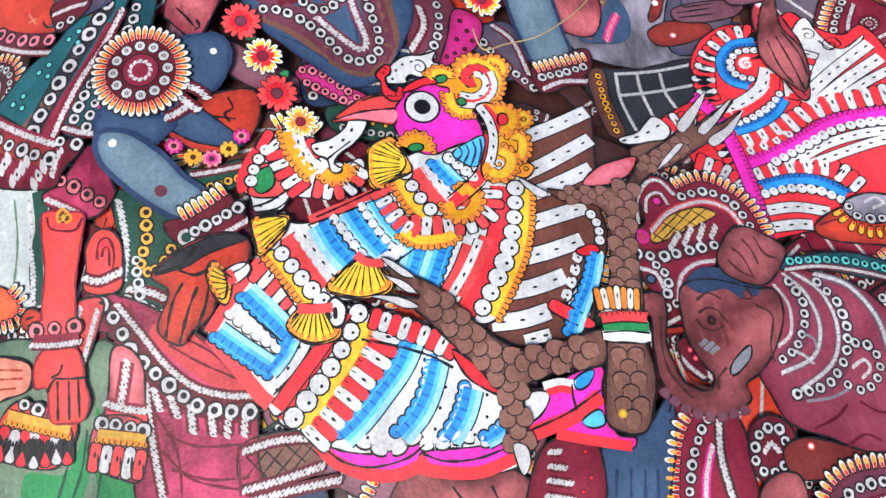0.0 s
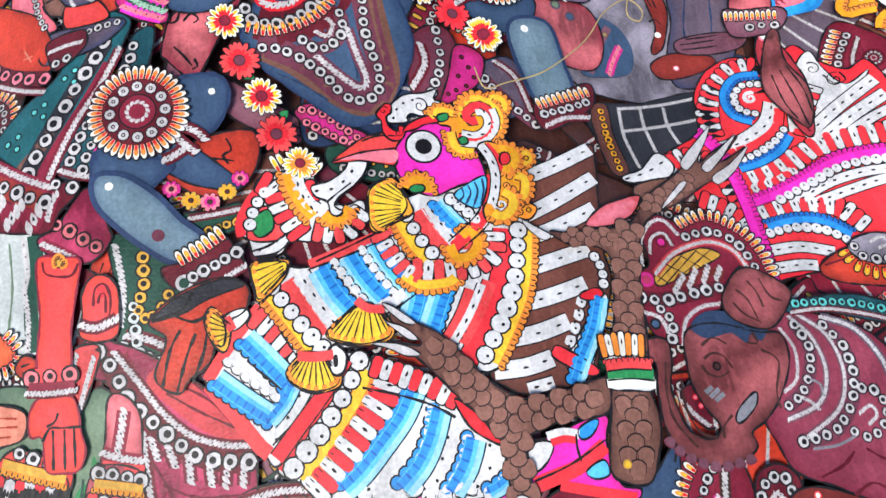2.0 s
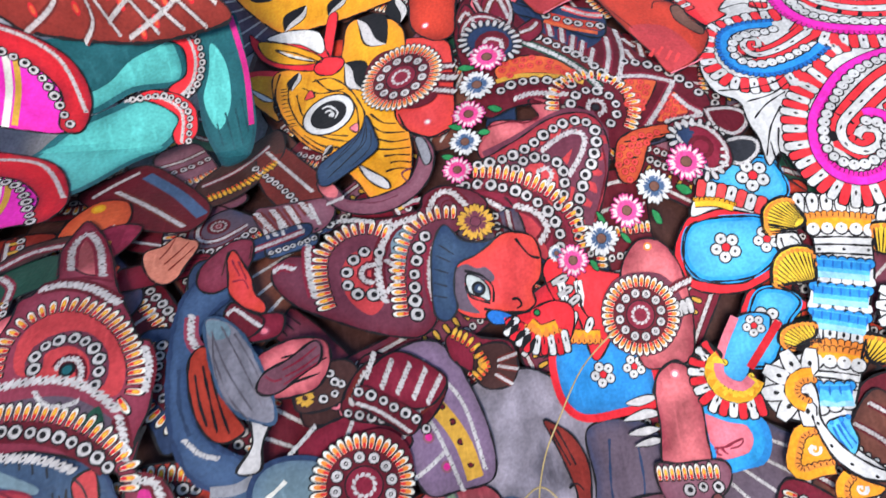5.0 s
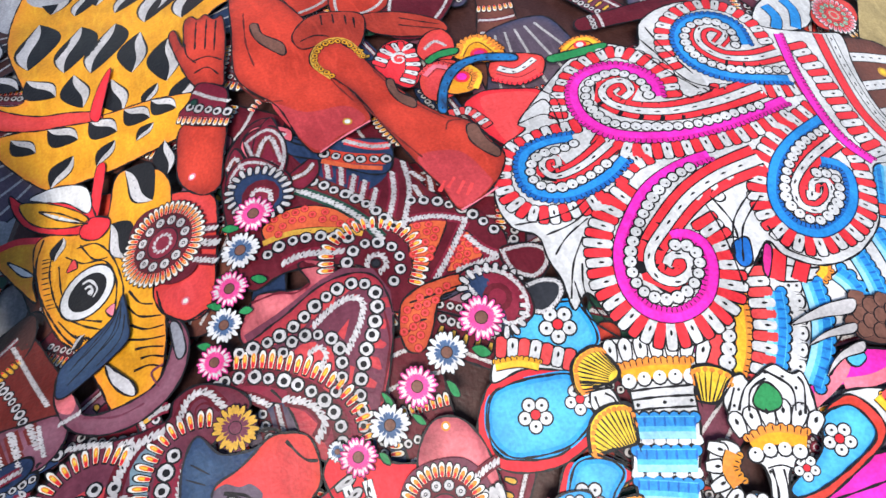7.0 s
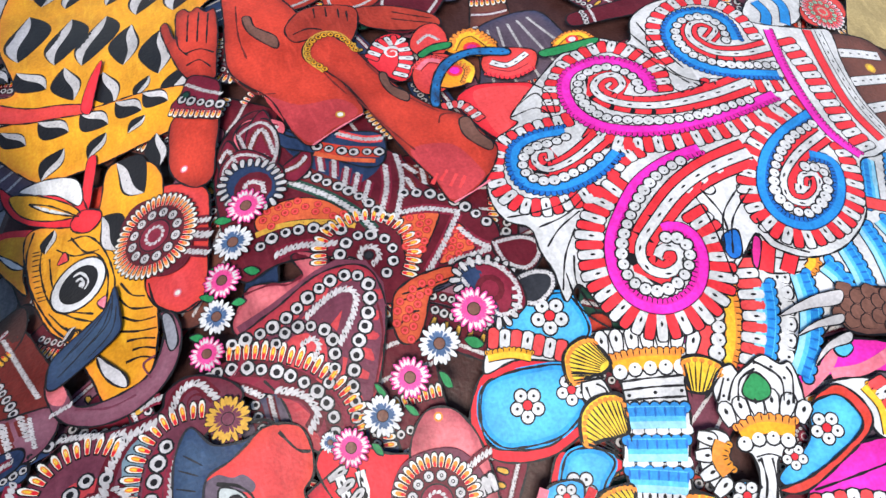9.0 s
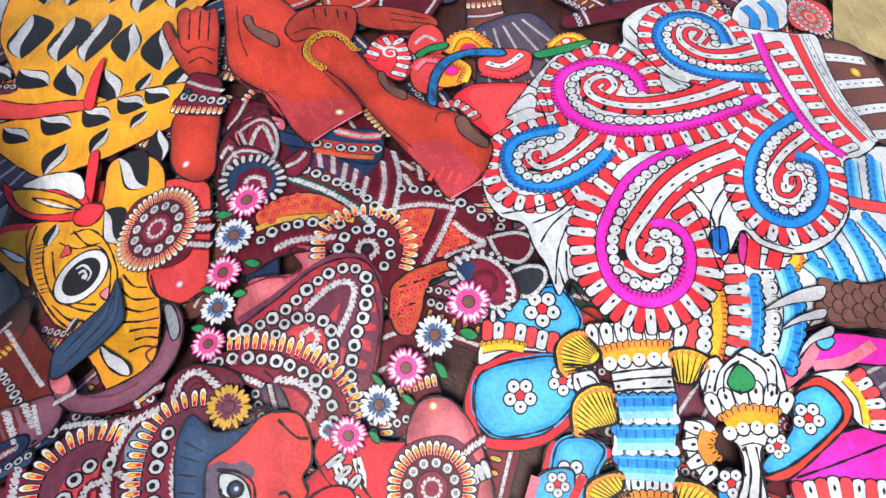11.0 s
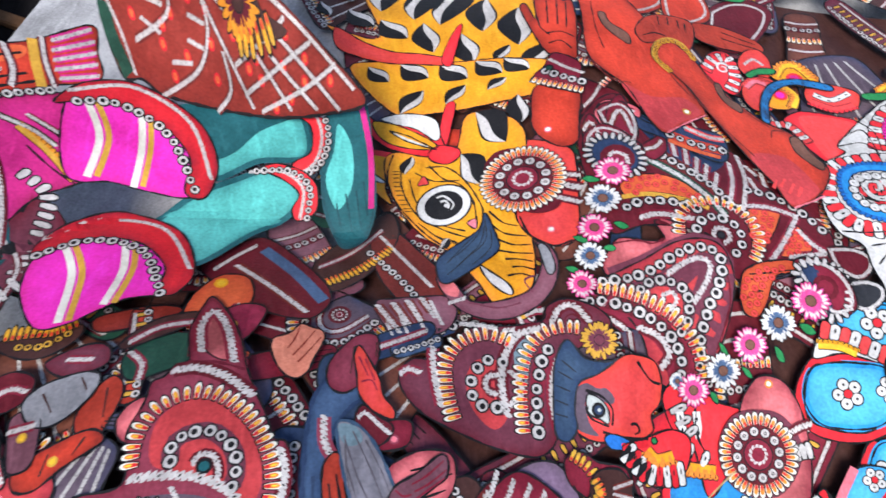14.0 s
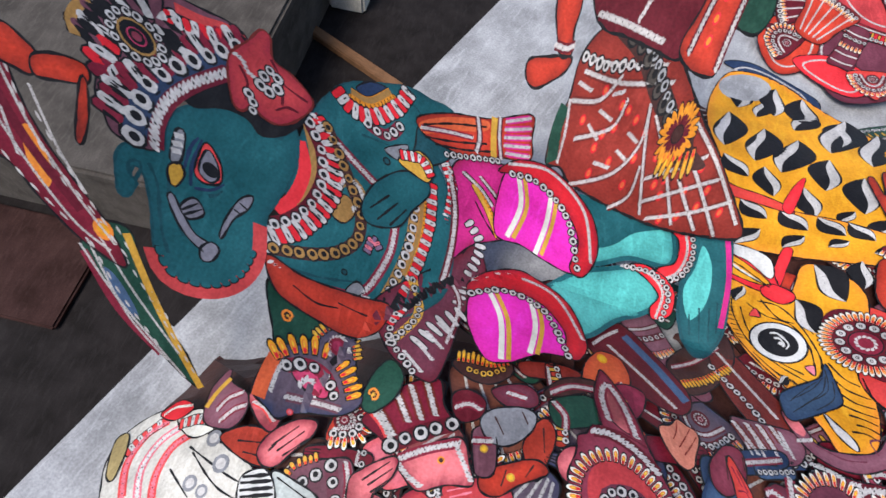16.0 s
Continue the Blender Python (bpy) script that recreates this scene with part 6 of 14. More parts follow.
vest.beads([(-32.0, 20.4), (-32.0, 18.1), (-31.7, 15.8)], 0.6, None, "pearl")
vest.rope([(-33.4, 26.8), (-33.0, 24.0), (-32.9, 21.7), (-33.4, 18.8)], 0.9, back=None)
vest.rope([(-33.0, 17.6), (-31.0, 17.1), (-29.0, 16.0)], 0.9, back="maroon")
vest.beads([(-33.3, 16.5), (-31.4, 15.3), (-29.7, 14.7)], 0.7, None)
cape2 = Panel(dancer, "shoulder_cape", [(-41.6, 28.5), (-39.4, 29.4), (-38.4, 30.8), (-35.9, 33.3), (-33.9, 28.9), (-33.7, 27.4), (-35.6, 25.5), (-38.0, 25.5), (-40.4, 26.8)], "wine_rose", 4, label="wine red shoulder cape with ring rows")
cape2.beads([(-39.4, 29.7), (-37.8, 28.8), (-36.6, 27.9), (-35.2, 27.0)], 0.75, None, "blush")
cape2.rope([(-41.0, 28.0), (-39.4, 27.1), (-37.5, 25.9)], 0.8, back="wine")
boss = Panel(dancer, "round_boss", [(-37.0, 22.2), (-36.0, 23.7), (-34.5, 23.9), (-33.4, 22.6), (-33.3, 20.0), (-33.8, 17.7), (-35.9, 17.3), (-37.6, 18.2), (-37.1, 20.2)], "coral", 5, label="red round boss with drawn rings")
boss.lines([[(-35.9, 20.9), (-35.6, 22.6), (-34.6, 23.0), (-34.1, 21.5), (-34.5, 19.5), (-35.5, 19.1)], [(-35.4, 21.1), (-35.1, 22.0), (-34.6, 21.9), (-34.7, 20.1)]], 0.26, "maroon")
boss.patch([(-35.4, 22.7), (-34.7, 22.8), (-34.5, 21.9), (-35.2, 21.7)], "bright_red", ink=False)
boss.rope([(-37.3, 19.2), (-35.8, 18.7), (-33.6, 19.4)], 0.9, back="maroon")
skirt = Panel(dancer, "skirt", [(-37.1, 17.6), (-33.6, 16.9), (-29.4, 14.6), (-25.6, 11.6), (-22.9, 8.4), (-20.8, 5.3), (-20.9, -0.1), (-21.5, -5.3), (-33.1, -4.1), (-33.1, 2.4), (-32.1, 7.9), (-34.3, 12.7), (-36.8, 14.1)], "wine_rose", 3, label="wine red skirt with white rope and bead trim")
skirt.patch([(-28.9, 14.3), (-25.7, 11.0), (-23.0, 7.6), (-21.9, 6.0), (-25.4, 7.0), (-28.7, 9.7), (-31.3, 12.9)], "dusty_red", ink=False)
skirt.lines([[(-30.1, 13.9), (-26.7, 12.3), (-23.7, 9.1)], [(-29.4, 11.5), (-26.4, 9.4), (-22.7, 7.3)], [(-29.0, 12.6), (-25.7, 10.7), (-22.9, 8.1)]], 0.24, "maroon")
skirt.line([(-33.7, 15.7), (-31.5, 11.2), (-28.3, 7.4), (-24.9, 5.4), (-21.1, 4.6)], 1.6, "wine", lift=0.2)
skirt.rope([(-34.3, 16.1), (-32.2, 13.0), (-29.9, 9.6), (-27.1, 7.0), (-23.7, 5.7), (-21.1, 5.4)], 0.8, back="maroon")
skirt.beads([(-36.0, 16.3), (-34.7, 14.7), (-33.3, 11.4), (-31.1, 8.9), (-28.4, 6.3), (-25.6, 4.6), (-21.5, 3.8)], 0.82, "maroon", w=2.2)
for q in ([(-31.3, 7.2), (-30.8, 5.2)], [(-29.6, 6.2), (-29.0, 4.3)], [(-27.6, 5.0), (-27.5, 2.6)], [(-25.5, 4.0), (-25.4, 2.1)], [(-23.7, 3.6), (-24.0, 1.8)], [(-22.0, 3.3), (-22.2, 1.7)]):
    skirt.rope(q, 0.95, back="garnet")
skirt.rope([(-32.1, 7.9), (-32.0, 4.5), (-31.7, 1.2), (-31.0, -3.2)], 0.9, back="maroon")
skirt.lines([[(-30.4, 2.7), (-27.0, 1.1), (-21.7, 0.8)], [(-30.8, 1.1), (-27.7, -2.0), (-22.5, -3.6)], [(-31.4, 5.0), (-29.3, 0.9), (-29.0, -3.5)], [(-30.0, -0.7), (-26.0, -2.2), (-21.9, -2.4)], [(-22.9, 0.7), (-22.9, -4.1)]], 0.26, "garnet")
panel2 = Panel(dancer, "front_panel", [(-35.3, 11.7), (-33.5, 11.7), (-32.2, 9.6), (-32.3, 5.7), (-32.5, 3.5), (-36.6, 4.5), (-36.0, 7.8)], "blush", 3.5, label="rose front panel with rope bars")
panel2.rope([(-33.8, 10.3), (-34.3, 8.2), (-34.8, 6.5)], 1.0, back="wine")
panel2.rope([(-36.4, 6.5), (-34.7, 5.8), (-32.3, 5.2)], 0.9, back="wine")
panel2.line([(-36.5, 5.3), (-34.5, 4.7), (-32.2, 4.3)], 1.0, "coral", lift=0.3)
strip3 = Panel(dancer, "red_strip", [(-38.7, 16.6), (-36.5, 17.2), (-35.7, 16.0), (-38.1, 10.9), (-39.0, 10.4), (-39.1, 13.3)], "crimson", 3.6)
strip3.rope([(-36.4, 15.8), (-37.5, 13.1), (-38.4, 10.9)], 0.7, back=None)
strip3.rope([(-38.1, 16.3), (-38.8, 14.4), (-39.2, 11.6)], 0.7, back=None)
net = Panel(dancer, "net_border", [(-22.6, 0.6), (-18.2, 1.5), (-14.2, 0.4), (-13.8, -1.5), (-17.3, -2.7), (-22.5, -3.4)], "tan", 3, label="brown netted border with rope edges")
net.lines([[(-22.5, -2.6), (-20.0, -0.2)], [(-21.0, -2.8), (-18.3, -0.1)], [(-19.3, -2.7), (-16.5, -0.1)], [(-17.6, -2.4), (-15.1, 0.0)], [(-22.1, -0.5), (-20.2, -2.6)], [(-20.3, 0.1), (-18.1, -2.3)], [(-18.2, 0.4), (-16.1, -1.7)], [(-16.5, 0.4), (-14.6, -1.3)]], 0.16)
net.rope([(-22.3, 0.1), (-18.8, 0.7), (-14.8, 0.5)], 0.85)
net.rope([(-22.5, -3.6), (-18.5, -3.0), (-14.4, -2.2)], 0.85)
net.rope([(-22.0, -4.7), (-17.4, -4.1), (-12.9, -3.7)], 0.85)
cuffs = Panel(dancer, "skirt_tassels", [(-37.8, 4.4), (-35.9, 5.3), (-32.7, 4.3), (-32.4, 1.8), (-33.3, -1.4), (-35.1, -1.2), (-38.1, 0.3), (-38.6, 2.0)], "blush", 4, label="rose skirt end with tassel bars")
cuffs.bars([(-38.0, 1.4), (-36.2, 0.9), (-33.3, 0.1)], 2.9, 1.3, 2.4, "coral", alt="grey_white", dot="ink")
cuffs.ruffle([(-37.5, 3.5), (-35.2, 3.0), (-32.5, 2.4)], 1.2, "gold", "deep_amber", lift=0.5, side=-1)
cuffs.beads([(-37.0, 4.5), (-35.1, 4.1), (-32.6, 3.4)], 0.75, None)
cuff2 = Panel(dancer, "skirt_tassels", [(-48.3, 5.4), (-46.3, 7.7), (-43.9, 7.4), (-39.8, 5.2), (-40.7, 2.2), (-42.2, 0.8), (-44.9, 1.1), (-48.5, 2.6)], "coral", 4, label="red skirt end with tassel bars")
cuff2.bars([(-47.8, 3.9), (-44.8, 3.0), (-40.9, 2.8)], 3.6, 1.3, 2.4, "scarlet", alt="grey_white", dot="ink")
cuff2.ruffle([(-47.0, 6.5), (-44.0, 5.4), (-40.5, 4.2)], 1.4, "gold", "deep_amber", lift=0.5, side=-1)
cuff2.beads([(-45.1, 7.4), (-43.0, 6.4), (-40.7, 5.5)], 0.7, None)
sidehand = Panel(dancer, "pale_palm", [(-49.1, 12.3), (-45.9, 12.2), (-44.1, 11.1), (-44.6, 8.9), (-46.9, 8.3), (-49.4, 8.1)], "salmon", 3)
sidehand.lines([[(-47.9, 11.3), (-45.1, 10.9)], [(-47.9, 10.3), (-45.1, 10.1)], [(-48.0, 9.3), (-45.9, 9.2)]], 0.2, "rust")
rosett = Panel(dancer, "petal_fan", [(-47.9, 19.7), (-45.9, 19.2), (-44.6, 17.4), (-45.8, 16.2), (-48.1, 16.2)], "terracotta", 3)
rosett.petals([(-47.5, 16.1), (-45.5, 16.4), (-44.9, 17.5), (-45.9, 18.9)], 1.5, 0.7, -1, "terracotta", "cream")
arm2 = Panel(dancer, "arm", [(-41.6, 25.5), (-41.0, 26.6), (-38.5, 26.2), (-36.9, 25.7), (-37.4, 22.8), (-38.3, 18.9), (-39.0, 14.4), (-42.2, 14.8), (-41.5, 20.5)], "coral", 6, label="coral red arm", ink="wine")
arm2.lines([[(-40.9, 26.0), (-40.5, 24.7), (-38.0, 24.2), (-37.1, 25.4)]], 0.24, "maroon")
arm2.tassel([(-39.6, 25.4), (-39.6, 26.2), (-39.0, 26.5), (-38.3, 25.6), (-38.7, 25.2)], [(-39.1, 25.7)], "gold")
arm2.beads([(-43.0, 14.5), (-41.0, 14.5), (-38.9, 14.5)], 0.8, "coral", "blush", w=1.9)
palm2 = Panel(dancer, "arm_end", [(-43.3, 11.6), (-42.1, 12.6), (-39.1, 12.4), (-38.4, 10.9), (-38.3, 8.7), (-38.0, 6.9), (-38.9, 5.1), (-40.7, 5.0), (-42.3, 5.5), (-42.4, 8.6), (-43.6, 8.8), (-43.7, 10.2)], "coral", 7, label="coral red palm with drawn fingers", ink="wine")
palm2.lines([[(-41.8, 9.7), (-40.9, 10.1), (-40.5, 10.9)], [(-42.4, 8.3), (-41.5, 9.5), (-40.3, 9.4), (-38.2, 9.3)], [(-41.2, 9.3), (-41.5, 5.4)], [(-40.0, 9.2), (-40.3, 5.3)], [(-39.0, 9.2), (-39.2, 5.4)]], 0.26)
palm2.line([(-43.3, 13.8), (-41.1, 13.6), (-38.5, 13.5)], 0.8, "wine", lift=0.3)
palm2.rope([(-43.6, 13.2), (-41.2, 12.9), (-38.4, 12.9)], 0.7, back="maroon")
pend = Panel(dancer, "pendant", [(-44.8, 15.7), (-43.7, 17.0), (-42.4, 16.3), (-42.4, 14.8), (-43.8, 14.5)], "brick", 4)
pend.lines([[(-44.1, 15.9), (-43.1, 16.1)], [(-44.0, 15.2), (-42.9, 15.5)]], 0.2)

# ---- the teal-sashed puppet ----
sash = puppet("sash_puppet", "leather puppet with a teal and maroon beaded sash", at=(-40.5, 41.6))
teal = Panel(sash, "teal_sash", [(-48.8, 38.8), (-44.8, 43.9), (-39.9, 47.8), (-37.6, 55.1), (-31.7, 53.4), (-32.3, 49.7), (-35.5, 44.4), (-38.5, 38.7), (-42.4, 35.4), (-45.4, 36.8)], "teal", 5, label="teal sash with bead borders")
teal.patch([(-45.7, 39.0), (-42.4, 43.2), (-38.4, 47.4), (-37.2, 50.1), (-36.2, 50.6), (-38.3, 45.8), (-41.5, 41.4), (-44.0, 37.5)], "sea", ink=False, lift=0.1)
teal.line([(-43.9, 36.4), (-40.6, 39.8), (-37.5, 44.9), (-35.7, 49.7)], 1.5, "tan", lift=0.2)
teal.beads([(-42.8, 35.8), (-41.6, 38.3), (-39.7, 41.7), (-37.6, 45.3), (-36.0, 47.9), (-34.4, 50.6)], 0.95, "charcoal", w=2.3)
teal.line([(-41.4, 35.2), (-38.9, 39.4), (-36.1, 43.8), (-33.9, 47.8)], 1.2, "wine", lift=0.3)
teal.rope([(-40.3, 34.9), (-39.2, 37.4), (-37.3, 41.2), (-34.8, 45.0), (-32.6, 49.4)], 0.85, back="maroon")
teal.spots([(-45.7, 40.1, 0.48), (-44.4, 40.8, 0.47), (-44.4, 39.3, 0.46), (-42.6, 43.4, 0.47), (-41.4, 44.1, 0.47), (-41.4, 42.6, 0.46), (-39.1, 46.9, 0.46), (-37.9, 47.7, 0.46), (-37.9, 46.2, 0.45)], "ink", "aqua")
side = Panel(sash, "side_strip", [(-39.1, 35.1), (-37.9, 39.2), (-35.1, 42.9), (-32.6, 46.8), (-31.0, 50.9), (-28.6, 51.2), (-29.7, 45.6), (-31.6, 42.3), (-34.1, 38.6), (-35.6, 34.5)], "deep_teal", 4, label="dark strip with bead rows")
side.beads([(-37.9, 36.5), (-36.6, 39.7), (-34.4, 42.8), (-31.9, 46.7), (-31.0, 49.4)], 0.7, None)
side.rope([(-39.0, 35.7), (-37.2, 34.9), (-35.6, 34.5)], 0.75, back="maroon")
side.beads([(-36.5, 35.3), (-35.6, 38.1), (-35.0, 39.4)], 0.62, None)
side.line([(-35.0, 36.7), (-34.4, 39.0), (-32.5, 41.8)], 0.8, "magenta", lift=0.3)
belt = Panel(sash, "belt", [(-49.0, 39.6), (-45.6, 37.9), (-42.4, 35.4), (-39.7, 34.2), (-37.8, 34.2), (-37.1, 32.8), (-39.0, 30.9), (-40.0, 29.2), (-42.3, 29.2), (-48.0, 31.4)], "maroon", 6, label="maroon belt with rope bands")
belt.rope([(-48.0, 38.6), (-43.9, 35.9), (-40.0, 33.9)], 0.9, back="wine")
belt.beads([(-47.3, 35.9), (-43.8, 34.0), (-40.6, 32.4)], 0.8, "russet", w=2.2)
belt.beads([(-39.4, 34.1), (-38.4, 33.8), (-37.5, 33.5)], 0.7, None)
for q in ([(-46.5, 32.3), (-45.7, 33.5)], [(-45.0, 30.7), (-43.3, 32.6)], [(-42.4, 29.9), (-41.3, 31.6)]):
    belt.rope(q, 1.6, back="wine")
belt.rope([(-40.3, 30.5), (-39.8, 32.3), (-39.2, 33.1)], 0.9, back="wine")
corner = Panel(sash, "red_corner", [(-56.0, 61.9), (-45.0, 57.7), (-41.6, 53.1), (-40.8, 48.8), (-43.8, 48.6), (-49.0, 49.7), (-54.7, 51.5)], "brick", 6, label="brick red shoulder piece with rose rings")
corner.beads([(-49.2, 50.8), (-45.9, 48.9), (-41.8, 47.6)], 0.85, "maroon", "rose", w=2.0)
corner.rope([(-49.8, 49.4), (-45.2, 47.0), (-41.6, 45.8)], 0.7, back="maroon")
corner.lines([[(-45.1, 52.4), (-43.9, 50.5)], [(-45.1, 51.1), (-43.8, 51.3)]], 0.18, "salmon")
strip2 = Panel(sash, "ornament_strip", [(-41.8, 52.4), (-37.4, 53.0), (-36.6, 51.5), (-37.2, 50.1), (-40.0, 48.2), (-41.2, 49.4)], "maroon", 6)
strip2.rope([(-41.4, 51.0), (-39.1, 51.3), (-37.3, 51.3)], 0.7)
strip2.beads([(-40.4, 49.1), (-39.0, 49.5)], 0.62, None)

# ---- the blue monkey puppet with the flower garland ----
monkey = puppet("monkey_puppet", "slate blue leather monkey puppet with red muzzle and garland", at=[(-16.2, 50.5)][0])
chest = Panel(monkey, "torso", [(-19.1, 49.4), (-17.2, 52.7), (-15.7, 53.7), (-11.9, 54.1), (-10.0, 56.3), (-6.5, 57.4), (-4.1, 58.7), (-2.1, 56.3), (-0.3, 50.8), (-0.2, 47.2), (-2.4, 42.5), (-5.0, 39.2), (-8.4, 38.4), (-12.0, 41.0), (-15.0, 43.5), (-17.5, 45.9)], "slate", 7, label="slate blue torso with bead bands", ink="navy")
chest.line([(-4.2, 58.0), (-3.8, 53.2), (-3.2, 48.5), (-2.8, 44.3), (-4.4, 41.2), (-6.9, 40.3), (-10.3, 42.3), (-13.5, 45.1), (-16.8, 46.9)], 1.7, "tan", lift=0.18)
chest.line([(-5.3, 58.6), (-5.1, 53.9), (-4.8, 49.7), (-4.2, 46.2), (-4.0, 43.2), (-5.9, 41.3), (-8.4, 42.1), (-11.1, 44.9), (-14.2, 46.9), (-17.3, 48.2)], 2.8, "plum", lift=0.22)
chest.beads([(-4.7, 57.4), (-5.3, 52.7), (-5.3, 49.1), (-4.6, 46.2), (-4.3, 43.8), (-4.9, 42.1), (-6.5, 41.4), (-8.4, 41.9), (-10.4, 44.3), (-12.4, 46.1), (-14.7, 47.3), (-16.8, 47.6)], 0.62, None, lift=0.36)
chest.rope([(-7.3, 49.8), (-6.6, 46.9), (-5.8, 43.9), (-6.6, 42.8), (-8.5, 44.1), (-11.0, 46.5)], 0.85, back="plum", lift=0.4)
chest.line([(-17.1, 50.7), (-14.4, 49.9), (-11.6, 50.9), (-9.2, 52.8), (-7.3, 55.7), (-6.5, 58.0)], 4.2, "maroon", lift=0.24)
chest.petals([(-18.3, 49.4), (-16.1, 48.9), (-13.7, 49.3), (-11.1, 50.3), (-8.7, 52.2), (-7.0, 55.1), (-6.4, 57.4)], 2.0, 0.8, 1)
chest.beads([(-18.3, 52.2), (-17.6, 50.9), (-15.5, 50.4), (-13.3, 50.8), (-10.9, 52.3), (-9.1, 54.2), (-7.7, 56.8)], 0.68, None, lift=0.42)
chest.rope([(-16.7, 53.8), (-15.8, 52.6), (-13.6, 52.7), (-11.9, 53.8), (-10.7, 54.7)], 1.0, back="red")
chest.beads([(-11.2, 54.9), (-9.8, 55.4), (-9.0, 56.3)], 0.55, None, "gold")
chest.beads([(-12.4, 48.4), (-10.9, 47.4), (-8.9, 48.2), (-7.8, 49.8), (-8.0, 51.6)], 0.6, "plum", w=1.5)
chest.rope([(-10.8, 49.4), (-9.6, 48.9), (-8.9, 50.2), (-9.4, 50.9)], 0.65, back="maroon")
chest.lines([[(-7.5, 48.1), (-6.9, 45.7), (-6.8, 44.0)], [(-15.4, 44.6), (-12.9, 43.3), (-10.3, 41.4)]], 0.24, "ink_blue")
muzzle = Panel(monkey, "muzzle", [(-24.1, 59.8), (-23.6, 61.0), (-22.1, 62.9), (-21.7, 64.8), (-20.3, 65.6), (-18.2, 65.5), (-15.9, 64.4), (-15.7, 61.5), (-15.4, 58.4), (-14.9, 56.0), (-15.4, 54.9), (-17.3, 54.7), (-19.8, 54.7), (-21.1, 55.4), (-20.8, 56.6), (-22.0, 57.3), (-23.1, 58.7)], "dusty_red", 9, label="red monkey muzzle with a ringed eye", ink="wine")
muzzle.patch([(-16.6, 62.2), (-15.6, 59.0), (-14.9, 56.0), (-15.6, 55.0), (-16.9, 56.2), (-17.5, 59.2)], "coral", ink=False, lift=0.1)
muzzle.patch([(-23.2, 59.2), (-21.1, 57.9), (-18.5, 57.8), (-18.3, 56.3), (-20.6, 56.5), (-22.2, 57.6)], "wine_rose", ink=False, lift=0.12)
s_ = Sheet()
for r_, c_, l_ in ((1.12, "ink", 0.5), (1.0, "pearl", 0.58), (0.7, "navy", 0.66)):
    s_.disc(((-19.3, 63.4, 1.47))[:2], ((-19.3, 63.4, 1.47))[2] * r_, l_, c_, 24)
muzzle.add(s_, "painted_eye")
muzzle.spots((-19.3, 63.4, 0.19), "ash", None, 1.1)
muzzle.lines([[(-21.2, 64.4), (-20.6, 65.3), (-18.5, 65.4), (-16.9, 64.0), (-16.0, 63.3)], [(-20.9, 62.4), (-19.5, 61.6), (-18.0, 61.8), (-16.0, 62.8)], [(-23.8, 59.9), (-22.9, 59.9), (-22.4, 59.2)], [(-20.9, 56.1), (-19.4, 56.4), (-18.2, 57.5)], [(-21.2, 55.4), (-19.0, 54.7), (-15.7, 54.8)], [(-19.4, 56.5), (-18.6, 56.8), (-18.2, 57.6)]], 0.26, "garnet")
face = Panel(monkey, "head", [(-23.5, 70.6), (-21.1, 70.5), (-17.4, 69.2), (-13.2, 67.2), (-10.4, 65.6), (-9.2, 62.4), (-8.6, 59.3), (-8.9, 56.3), (-11.3, 53.7), (-14.2, 53.0), (-15.7, 53.7), (-16.1, 54.6), (-14.7, 55.7), (-15.3, 59.0), (-15.7, 62.1), (-15.9, 64.4), (-18.5, 65.7), (-20.9, 65.7), (-22.1, 64.6), (-22.7, 63.7)], "slate", 8, label="slate blue monkey head", ink="navy")
face.patch([(-21.8, 69.1), (-18.5, 67.1), (-15.6, 65.3), (-15.9, 64.7), (-18.5, 65.8), (-21.2, 66.0)], "steel", ink=False)
face.patch([(-23.2, 69.2), (-22.4, 69.2), (-22.1, 64.4), (-22.9, 64.4)], "red", lift=0.2)
face.patch([(-22.3, 69.3), (-21.6, 68.9), (-21.5, 64.8), (-22.1, 64.1)], "pearl", lift=0.2)
face.patch([(-12.7, 65.1), (-11.0, 65.7), (-10.7, 63.0), (-11.6, 62.1), (-12.5, 63.1)], "dusty_red", lift=0.2)
face.lines([[(-20.4, 68.5), (-20.7, 69.6)], [(-19.5, 68.1), (-19.7, 69.1)], [(-18.2, 67.6), (-18.4, 68.6)], [(-17.0, 67.0), (-17.2, 68.0)], [(-15.9, 66.4), (-16.0, 67.4)], [(-14.7, 65.8), (-14.8, 66.7)], [(-14.3, 64.5), (-14.2, 62.6)], [(-13.8, 64.2), (-13.7, 61.9)], [(-13.2, 64.6), (-13.3, 62.9)], [(-12.7, 65.4), (-11.9, 64.4), (-11.4, 62.7)]], 0.16, "charcoal")
face.patch([(-15.7, 54.6), (-14.5, 55.1), (-13.6, 53.6), (-14.4, 53.1), (-15.5, 53.6)], "steel", ink=False)
face.lines([[(-14.7, 56.0), (-13.3, 56.5), (-12.6, 58.2)], [(-15.7, 54.6), (-14.5, 55.3), (-12.9, 55.0)]], 0.22, "navy")
chin = Panel(monkey, "chin_piece", [(-27.8, 55.4), (-26.4, 57.6), (-24.9, 58.9), (-22.8, 57.1), (-20.9, 55.3), (-19.3, 54), (-20.5, 52.9), (-23.8, 52.4), (-26.7, 53.3)], "slate", 5)
throat = Panel(monkey, "throat", [(-27.9, 48.3), (-26.4, 52.8), (-22.1, 52.8), (-18.7, 53.9), (-21.8, 48.7), (-23.6, 45.5), (-24.7, 44.5), (-27.3, 47.1)], "blush", 3)
